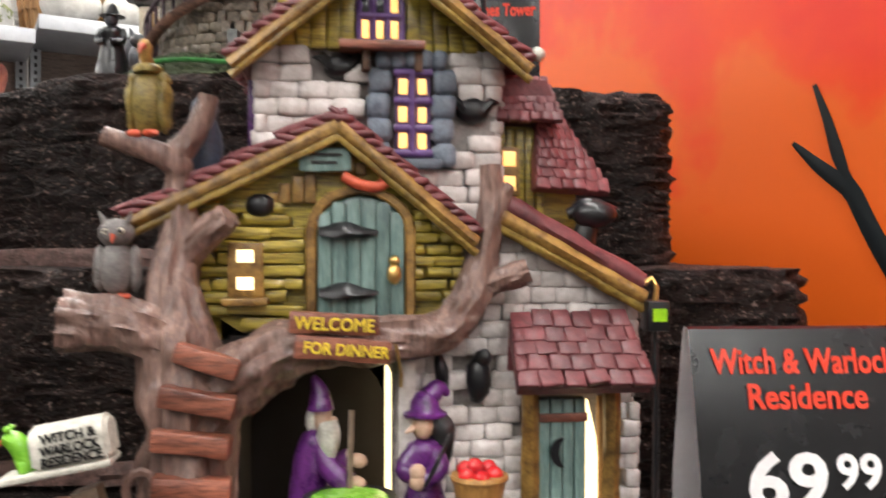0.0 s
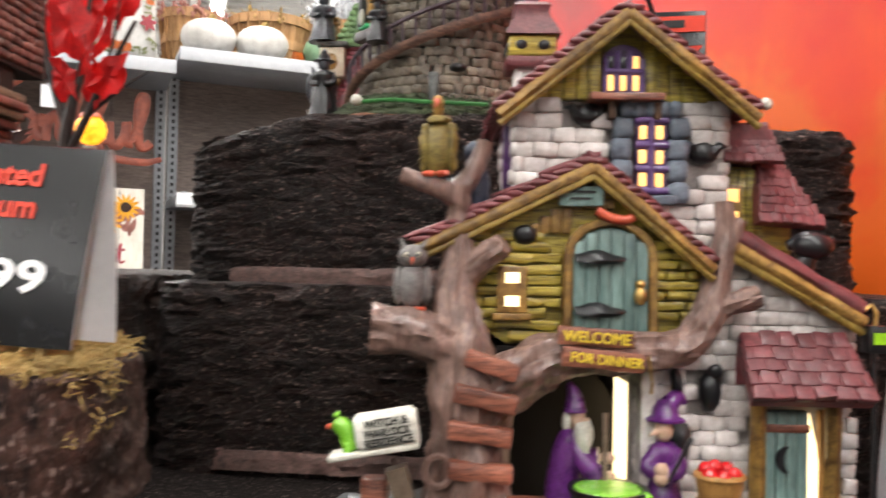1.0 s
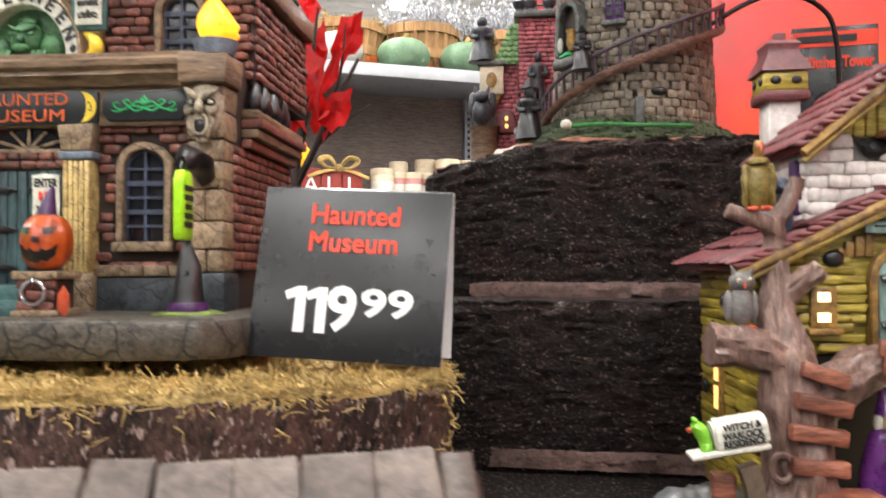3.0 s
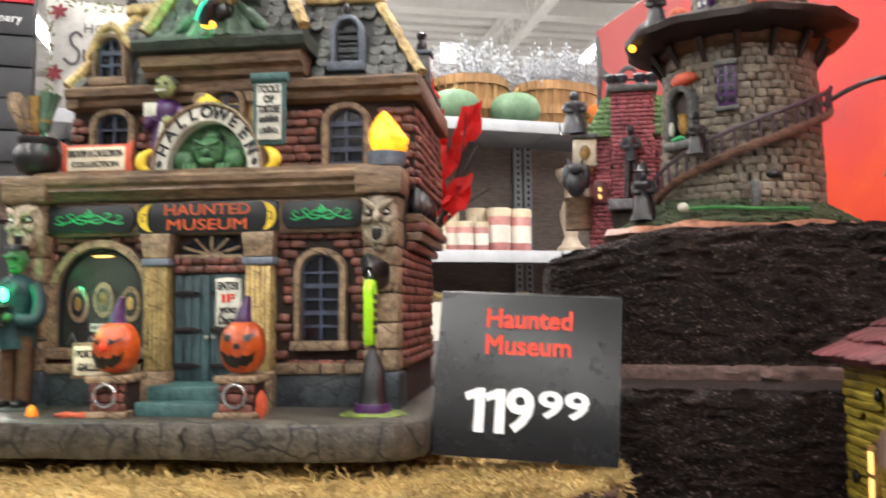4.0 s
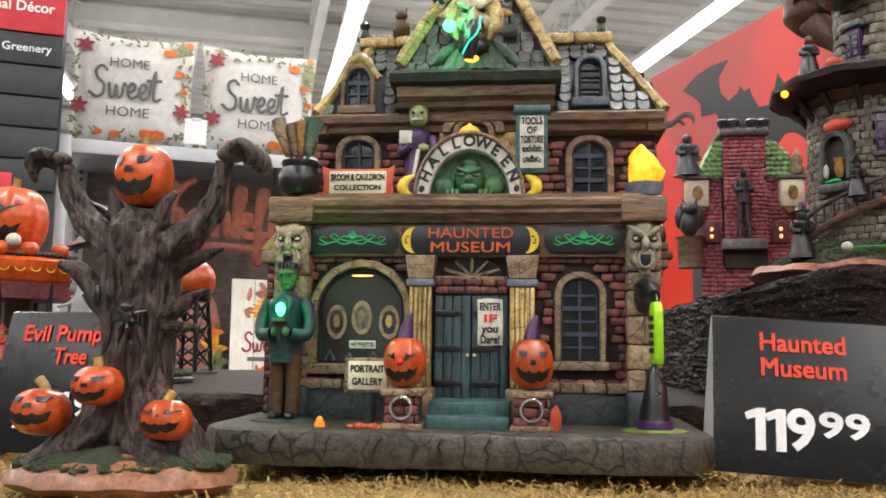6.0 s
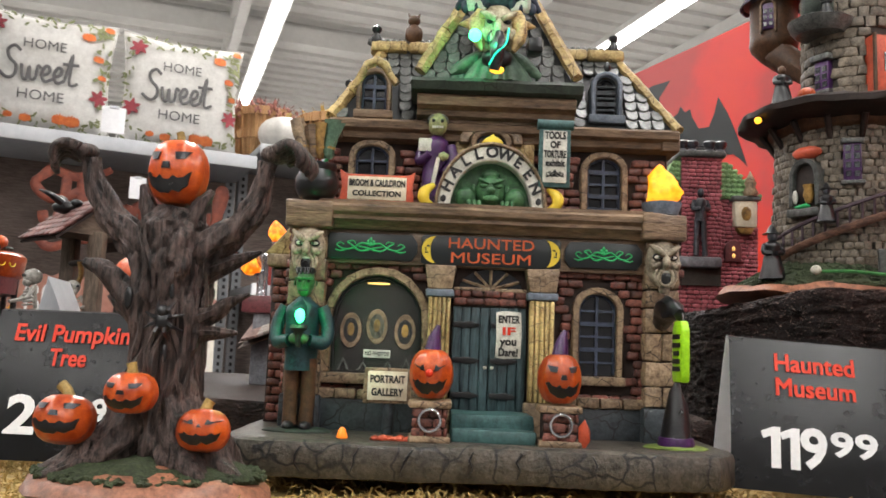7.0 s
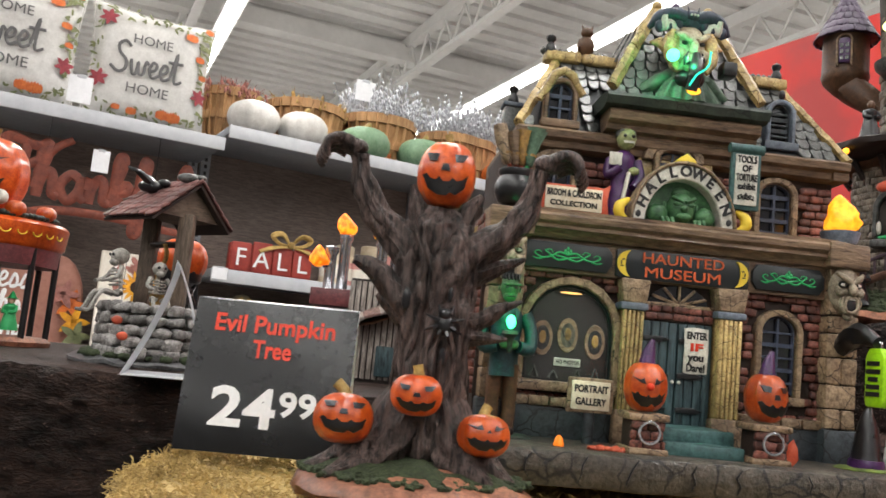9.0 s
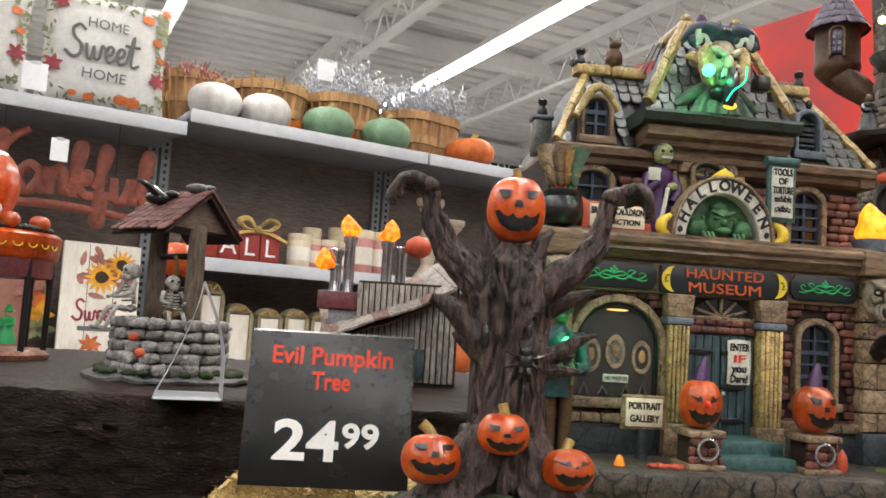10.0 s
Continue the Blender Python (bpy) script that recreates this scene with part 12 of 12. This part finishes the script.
def price_tag(u, v, z, w=0.045, h=0.06):
    t = thing("hang_tag", goods(u, v, z), "small white price tag clipped to the shelf", "price tag", "white tags on the shelf")
    part("tag", box(-w / 2, w / 2, -0.002, 0.0, -h / 2, h / 2), M["paper"], t)
    part("clip", box(-w * 0.2, w * 0.2, -0.003, 0.004, h * 0.42, h * 0.56, 0.001), M["shelf_edge"], t, "clear plastic clip")
    return t


price_tag(-0.39, 4.395, 2.47, 0.07, 0.085)
price_tag(-0.25, 4.42, 2.15, 0.05, 0.07)
price_tag(0.38, 4.395, 1.69, 0.05, 0.04)


def gourd(u, v, z, r, h, matname, label, ribs=11):
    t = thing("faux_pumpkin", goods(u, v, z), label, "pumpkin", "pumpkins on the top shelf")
    part("body", pumpkin_mesh(r, h, ribs, deep=0.07, at=(0, 0, h * 0.93)), M[matname], t)
    part("stem", tube([(0, 0, h * 1.62), (0.004, 0, h * 1.95), (0.016, 0.004, h * 2.15)], [r * 0.17, r * 0.1, r * 0.11], 8, rough=0.3), M["stem"], t, "dry brown stalk")


gourd(0.496, 4.555, 2.462, 0.094, 0.066, "white_gourd", "ribbed white decorative pumpkin on the top shelf")
gourd(0.778, 4.555, 2.462, 0.092, 0.065, "white_gourd", "ribbed white decorative pumpkin on the top shelf")
gourd(1.163, 4.57, 2.462, 0.100, 0.066, "green_gourd", "ribbed sage-green decorative pumpkin on the top shelf")
gourd(1.542, 4.57, 2.462, 0.099, 0.068, "green_gourd", "ribbed sage-green decorative pumpkin on the top shelf")
gourd(0.969, 4.72, 2.462, 0.06, 0.05, "orange_gourd", "small orange decorative pumpkin on the top shelf")
gourd(1.349, 4.72, 2.462, 0.06, 0.055, "orange_gourd", "small orange decorative pumpkin on the top shelf")
gourd(2.155, 4.57, 2.462, 0.102, 0.062, "orange_gourd", "wide orange decorative pumpkin on the top shelf")
gourd(2.2, 4.6, 2.462, 0.085, 0.068, "orange_gourd", "round orange decorative pumpkin on the top shelf")


def bushel(u, v, z, r, h, label, fill, seed):
    t = thing("bushel_basket", goods(u, v, z), label, "basket", "baskets on the top shelf")
    part("bowl", lathe([(0.0, 0.004), (r * 0.78, 0.004), (r * 0.8, 0.0), (r * 0.98, h), (r * 0.95, h), (r * 0.77, 0.012), (0, 0.012)], 40, jit=0.0015, js=30), M["bushel"], t, "thin bent wood slats")
    for k in range(22):
        a = 2 * math.pi * k / 22
        lo, hi = Vector((math.cos(a) * r * 0.815, math.sin(a) * r * 0.815, 0.004)), Vector((math.cos(a) * r * 0.995, math.sin(a) * r * 0.995, h))
        part("slat", tube([lo, hi], [r * 0.095, r * 0.12], 4, squash=0.25), M["bushel"], t)
    for zz, k in ((h * 0.93, 1.03), (h * 0.45, 0.93)):
        part("hoop", lathe([(r * (k - 0.03), zz - h * 0.09), (r * (k + 0.012), zz - h * 0.09), (r * (k + 0.018), zz + h * 0.09), (r * (k - 0.03), zz + h * 0.09), (r * (k - 0.03), zz - h * 0.09)], 40), M["bushel"], t)
    # the goods that fill it
    rr = random.Random(seed)
    bm = bmesh.new()
    for k in range(150 if fill == "frost" else 130):
        a, q = rr.uniform(0, 6.28), rr.uniform(0, 0.8) ** 0.5 * r
        p = Vector((math.cos(a) * q, math.sin(a) * q, h * 0.8))
        up = rr.uniform(0.06, 0.2) if fill == "frost" else rr.uniform(0.02, 0.075)
        tip = p + Vector((math.cos(a) * rr.uniform(0, 0.07), math.sin(a) * rr.uniform(0, 0.07), up))
        add_tube(bm, [p, (p + tip) / 2 + Vector((0, 0, 0.008)), tip], [0.0022, 0.002, 0.0012], 4)
        for j in range(5 if fill == "frost" else 3):
            w = p.lerp(tip, 0.45 + 0.13 * j)
            add_ball(bm, w + Vector((rr.uniform(-1, 1), rr.uniform(-1, 1), rr.uniform(-1, 1))) * 0.01, rr.uniform(0.004, 0.009), (0.7, 0.7, 1.5), 1)
    name = {"frost": "frosted_spray", "straw": "wheat_bunch", "dusky": "dried_sprig"}[fill]
    words = {"frost": "white glittering frosted sprays in a basket", "straw": "golden dried wheat bunch in a basket", "dusky": "dusky red dried sprigs in a basket"}[fill]
    ob = part(name, smooth(bm, 70), M[fill])
    tagged(ob, words, "dried flowers")
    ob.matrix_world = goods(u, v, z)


bushel(0.426, 4.81, 2.462, 0.105, 0.175, "tall tan bushel basket with dried sprigs", "dusky", 1)
bushel(0.871, 4.81, 2.462, 0.148, 0.185, "tan bushel basket full of golden wheat", "straw", 2)
bushel(1.349, 4.825, 2.462, 0.15, 0.2, "tan bushel basket with white frosted sprays", "frost", 3)
bushel(1.86, 4.825, 2.462, 0.135, 0.2, "tan bushel basket with white frosted sprays", "frost", 4)
bushel(2.0, 4.825, 2.462, 0.12, 0.2, "tan bushel basket with white frosted sprays", "frost", 5)
price_tag(1.17, 4.66, 2.90, 0.08, 0.08)


def thankful_sign():
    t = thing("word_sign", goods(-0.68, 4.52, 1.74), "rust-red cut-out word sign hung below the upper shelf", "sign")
    part("script_word", handwriting("Thankful", 0.0, 0.135, 0, 0.085, 0.0155, 0.45), M["rust"], t, "rust-red joined-up letters")
    bm = bmesh.new()
    limb(bm, [(0.02, 0, 0.30, 0.014), (-0.02, 0, 0.26, 0.016), (0.03, 0, 0.215, 0.016), (0.1, 0, 0.24, 0.015), (0.16, 0, 0.3, 0.013), (0.2, 0, 0.33, 0.01)])
    limb(bm, [(0.02, 0, 0.12, 0.011), (0.0, 0, 0.09, 0.013), (0.04, 0, 0.06, 0.014), (0.12, 0, 0.09, 0.014), (0.24, 0, 0.105, 0.014), (0.4, 0, 0.1, 0.013), (0.55, 0, 0.085, 0.012), (0.62, 0, 0.1, 0.008)])
    for v in bm.verts:
        v.co.y *= 0.45
    part("flourish", smooth(bm), M["rust"], t, "rust-red curling flourish")
    for x in (0.13, 0.46):
        part("hook_wire", tube([(x, 0.002, 0.2), (x, 0.002, 0.391)], 0.0012, 5), M["black"], t)


thankful_sign()


def sunflower(parent, x, y, z, r, n=16):
    heart = part("flower_heart", ball((x, y, z), r * 0.42, (1, 0.4, 1), 2, 0.002, 90), M["seed"], parent, "dark brown seed head")
    for ring in range(2):
        for k in range(n):
            a = 2 * math.pi * (k + 0.5 * ring) / n
            m = Matrix.Translation((x, y + 0.004 + 0.004 * ring, z)) @ Matrix.Rotation(a, 4, "Y")
            part("petal", ball((0, 0, 0), 1.0, (0.5, 0.5, 0.5), 1), M["petal"], heart, loc=m @ Matrix.Translation((r * 0.68, 0, 0)) @ Matrix.Diagonal((r * 0.72, r * 0.08, r * 0.2, 1)))
    return heart


def lower_signs():
    # terracotta pumpkin board
    t = thing("pumpkin_board", goods(-0.533, 4.72, 1.152), "terracotta pumpkin-shaped board with white words", "sign")
    for k, (x, w) in enumerate(((-0.13, 0.085), (-0.065, 0.1), (0.0, 0.105), (0.065, 0.1), (0.13, 0.085))):
        part("lobe", smooth(add_ball(bmesh.new(), (x, 0, 0.19), 1.0, (w, 0.02 + 0.004 * (2 - abs(k - 2)), 0.188 - 0.012 * abs(k - 2)), 3), 60), M["terracotta"], t, "terracotta pumpkin rib")
    part("stalk", tube([(0, 0, 0.36), (0.006, 0, 0.4), (0.03, 0, 0.425)], [0.022, 0.016, 0.018], 8), M["stem"], t)
    for word, x, z in (("Bless", -0.115, 0.235), ("this", -0.05, 0.165), ("home", -0.115, 0.07)):
        part("written_word", handwriting(word, x, z, -0.028, 0.045 if word != "this" else 0.03, 0.0045, 0.4), M["white_ink"], t, "white written word")
    for k, (x, z, mm) in enumerate(((0.175, 0.2, "orange_gourd"), (0.19, 0.145, "petal"), (0.15, 0.23, "dusky"), (0.2, 0.1, "leaf_print"))):
        bm = bmesh.new()
        for j in range(5):
            leaf_blob(bm, x + 0.02 * math.cos(j * 1.3), z + 0.02 * math.sin(j * 1.3), lambda p, q: -0.03 - 0.003 * k, 0.026, 0.012, j * 1.3)
        part("fabric_leaf", bm, M[mm], t, "autumn-coloured fabric leaf")
    s = thing("fabric_sunflower", goods(-0.80, 4.50, 1.152), "yellow fabric sunflower with a dark heart", "flower")
    sunflower(s, 0, 0, 0.19, 0.066)
    part("stalk", tube([(0, 0.015, 0.0), (0.006, 0.014, 0.1), (0, 0.006, 0.19)], 0.005, 6), M["leaf_print"], s)
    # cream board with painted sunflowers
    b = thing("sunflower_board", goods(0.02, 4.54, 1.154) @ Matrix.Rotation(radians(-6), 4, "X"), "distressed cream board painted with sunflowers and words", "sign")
    part("board", box(-0.118, 0.118, 0, 0.02, 0, 0.385, 0.003), M["distressed"], b)
    for k in (-0.04, 0.04):
        part("plank_joint", box(k - 0.0012, k + 0.0012, -0.0005, 0.002, 0.004, 0.38), M["grey_print"], b)
    for x, z, r in ((0.0, 0.275, 0.04), (0.06, 0.32, 0.035)):
        heart = bmesh.new()
        leaf_blob(heart, x, z, lambda p, q: -0.0025, r * 0.5, r * 0.5, 0, 12)
        heart = part("painted_sunflower", heart, M["seed"], b, "painted yellow sunflower")
        for j in range(14):
            a = j * 0.449
            bm = bmesh.new()
            leaf_blob(bm, x + r * 0.7 * math.cos(a), z + r * 0.7 * math.sin(a), lambda p, q: -0.001, r * 0.55, r * 0.16, a)
            part("petal", bm, M["petal"], heart)
    rr = random.Random(4)
    for j in range(40):
        bm = bmesh.new()
        leaf_blob(bm, rr.gauss(0.015, 0.04), rr.gauss(0.285, 0.035), lambda p, q: -0.0005, rr.uniform(0.014, 0.026), rr.uniform(0.006, 0.01), rr.uniform(0, 6.3))
        part("painted_leaf", bm, M["dusky"], b, "painted russet leaf")
    part("written_word", handwriting("Sweet", -0.075, 0.135, -0.001, 0.032, 0.004, 0.4), M["berry_print"], b, "berry-red written word")
    part("printed_bar", box(-0.06, 0.065, -0.0015, 0.001, 0.102, 0.116), M["grey_print"], b)
    for j in range(7):
        bm = bmesh.new()
        leaf_blob(bm, -0.02 + 0.012 * math.cos(j), 0.06 + 0.01 * math.sin(j), lambda p, q: -0.001 - 0.0001 * j, 0.02, 0.008, j * 0.9)
        part("painted_leaf", bm, M["orange_print"], b, "painted orange leaf")


lower_signs()


def fall_blocks():
    t = thing("fall_sign", goods(0.68, 4.52, 1.717), "dark red block sign with white letters and a gold bow", "sign")
    part("board", box(-0.15, 0.15, 0, 0.03, 0, 0.10, 0.004), M["fallred"], t)
    for k, ch in enumerate("FALL"):
        part("tile", box(-0.146 + k * 0.074, -0.078 + k * 0.074, -0.008, -0.001, 0.006, 0.112 if k % 2 else 0.104, 0.003), M["fallred"], t)
        lettering(ch, 0.088, M["white_ink"], t, face_at(-0.112 + k * 0.074, -0.0092, 0.05), "letter", None, 0.0, 0.0012)
    bow = bmesh.new()
    for s in (-1, 1):
        limb(bow, [(0.06, -0.01, 0.112, 0.006), (0.06 + s * 0.035, -0.02, 0.15, 0.011), (0.06 + s * 0.07, -0.02, 0.14, 0.012), (0.06 + s * 0.045, -0.015, 0.118, 0.008), (0.06, -0.012, 0.112, 0.006)], squash=0.5)
        limb(bow, [(0.06, -0.012, 0.112, 0.006), (0.06 + s * 0.06, -0.014, 0.1, 0.009), (0.06 + s * 0.11, -0.014, 0.08, 0.009)], squash=0.4)
    add_ball(bow, (0.06, -0.016, 0.115), 0.014)
    part("bow", smooth(bow), M["straw"], t, "gold burlap bow")


fall_blocks()


def candle_jar(u, v, z, r, h, wax):
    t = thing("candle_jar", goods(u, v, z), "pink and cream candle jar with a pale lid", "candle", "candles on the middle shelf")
    part("jar", lathe([(0, 0), (r * 0.95, 0), (r, 0.005), (r, h * 0.8), (r * 0.9, h * 0.86), (0, h * 0.86)], 24), M[wax], t)
    part("lid", lathe([(0, h * 0.8), (r * 1.03, h * 0.8), (r * 1.05, h * 0.84), (r * 1.03, h * 0.98), (r * 0.9, h), (0, h)], 24), M["cream_wax"], t, "pale lid")
    part("label", lathe([(r * 1.004, h * 0.2), (r * 1.012, h * 0.21), (r * 1.012, h * 0.58), (r * 1.004, h * 0.6)], 24), M["distressed"], t, "pale paper label")


for u, v, r, h, wax in ((1.03, 4.54, 0.042, 0.12, "cream_wax"), (1.13, 4.57, 0.03, 0.11, "pink_wax"), (1.21, 4.55, 0.035, 0.11, "pink_wax"), (1.33, 4.68, 0.04, 0.17, "cream_wax"), (1.31, 4.55, 0.03, 0.11, "pink_wax"), (1.43, 4.57, 0.045, 0.165, "pink_wax"), (1.57, 4.6, 0.045, 0.165, "pink_wax"), (1.17, 4.7, 0.035, 0.16, "cream_wax")):
    candle_jar(u, v, 1.717, r, h, wax)


def turned_holder(u, v, z, h, r):
    t = thing("candle_holder", goods(u, v, z), "cream turned wooden candle holder on the shelf", "candle holder", "turned candle holders")
    part("spindle", lathe([(0, 0), (r, 0), (r, 0.02), (r * 0.7, 0.035), (r * 0.45, h * 0.2), (r * 0.75, h * 0.38), (r * 0.8, h * 0.48), (r * 0.4, h * 0.68), (r * 0.45, h * 0.8), (r * 0.8, h * 0.86), (r * 0.75, h * 0.9), (0, h * 0.9)], 24), M["turned"], t)
    part("plate", lathe([(0, h * 0.9), (r * 0.9, h * 0.9), (r * 1.05, h * 0.95), (r, h), (r * 0.6, h), (0, h * 0.97)], 24), M["turned"], t)


turned_holder(1.913, 4.62, 1.717, 0.33, 0.055)
turned_holder(2.11, 4.66, 1.717, 0.26, 0.05)


def lantern(u, v, z, w, h):
    t = thing("wooden_lantern", goods(u, v, z), "small khaki rustic lantern tied with twine", "lantern", "rustic lanterns on the lower shelf")
    part("glass", box(-w * 0.38, w * 0.38, -w * 0.38, w * 0.38, 0.012, h * 0.78), M["distressed"], t, "frosted pale glass")
    part("base", box(-w / 2, w / 2, -w / 2, w / 2, 0, 0.014, 0.002), M["khaki"], t)
    for sx in (-1, 1):
        for sy in (-1, 1):
            part("post", box(sx * w * 0.44 - 0.006, sx * w * 0.44 + 0.006, sy * w * 0.44 - 0.006, sy * w * 0.44 + 0.006, 0.014, h * 0.8), M["khaki"], t)
    part("cap", lathe([(w * 0.62, h * 0.8), (w * 0.66, h * 0.83), (w * 0.3, h * 0.93), (0, h * 0.95)], 4, start=math.pi / 4), M["khaki"], t)
    part("twine_bow", tube(spline([(-0.03, -w * 0.5, h * 0.84), (-0.012, -w * 0.52, h * 0.9), (0, -w * 0.5, h * 0.84), (0.014, -w * 0.52, h * 0.9), (0.03, -w * 0.5, h * 0.83)], 5), 0.004, 6), M["straw"], t, "straw-coloured twine bow")


for u, w, h in ((0.558, 0.085, 0.31), (0.713, 0.095, 0.235), (0.883, 0.09, 0.225), (1.038, 0.09, 0.23), (1.193, 0.09, 0.225), (1.38, 0.09, 0.23), (1.565, 0.09, 0.23)):
    lantern(u, 4.57, 1.152, w, h)

pk = thing("pumpkin_canister", goods(1.86, 4.6, 1.152), "orange ceramic pumpkin canister with a brown knob", "canister")
part("body", pumpkin_mesh(0.105, 0.1, 10, deep=0.05, at=(0, 0, 0.097)), M["orange_gourd"], pk)
part("knob", tube([(0.0, 0, 0.19), (0, 0, 0.25), (0.008, 0, 0.285)], [0.034, 0.03, 0.026], 10, rough=0.2), M["stem"], pk, "brown stalk knob")
part("emblem", ball((-0.005, -0.104, 0.1), 0.03, (1, 0.15, 1), 2), M["cream_wax"], pk, "pale oval emblem")
gourd(2.13, 4.6, 1.152, 0.1, 0.075, "orange_gourd", "orange decorative pumpkin on the lower shelf")


def directory():
    t = thing("aisle_directory", store(-1.265, 4.25, 0), "tall charcoal aisle directory with a red header", "sign")
    part("post", box(0.252, 0.302, 0.09, 0.15, 0.0, 2.39, 0.004), M["shelf_edge"], t, "pale grey post")
    part("backing", box(-0.252, 0.252, 0.018, 0.09, 0.0, 3.14, 0.004), M["board_dark"], t, "black backing board")
    rows = [(2.845, 3.12, "header_red"), (2.69, 2.835, "board_grey")] + [(2.69 - 0.15 * (k + 1), 2.68 - 0.15 * k, "board_grey") for k in range(4)]
    for z0, z1, mm in rows:
        part("panel", box(-0.245, 0.25, 0.0, 0.018, z0, z1, 0.003), M[mm], t, "red header panel" if mm == "header_red" else "")
    lettering("Seasonal Décor", 0.07, M["white_ink"], t, face_at(0.0, -0.002, 2.965), "lettering", 0.405, 0.012, 0.001)
    lettering("Floral & Greenery", 0.055, M["white_ink"], t, face_at(0.0, -0.002, 2.765), "lettering", 0.4, 0.008, 0.001)
    tag = part("number_tag", box(-0.09, 0.073, -0.009, -0.001, 2.045, 2.165, 0.003), M["header_red"], t, "red aisle number tag")
    lettering("7", 0.11, M["white_ink"], tag, face_at(-0.008, -0.011, 2.108), "lettering", None, 0.0, 0.001)


directory()
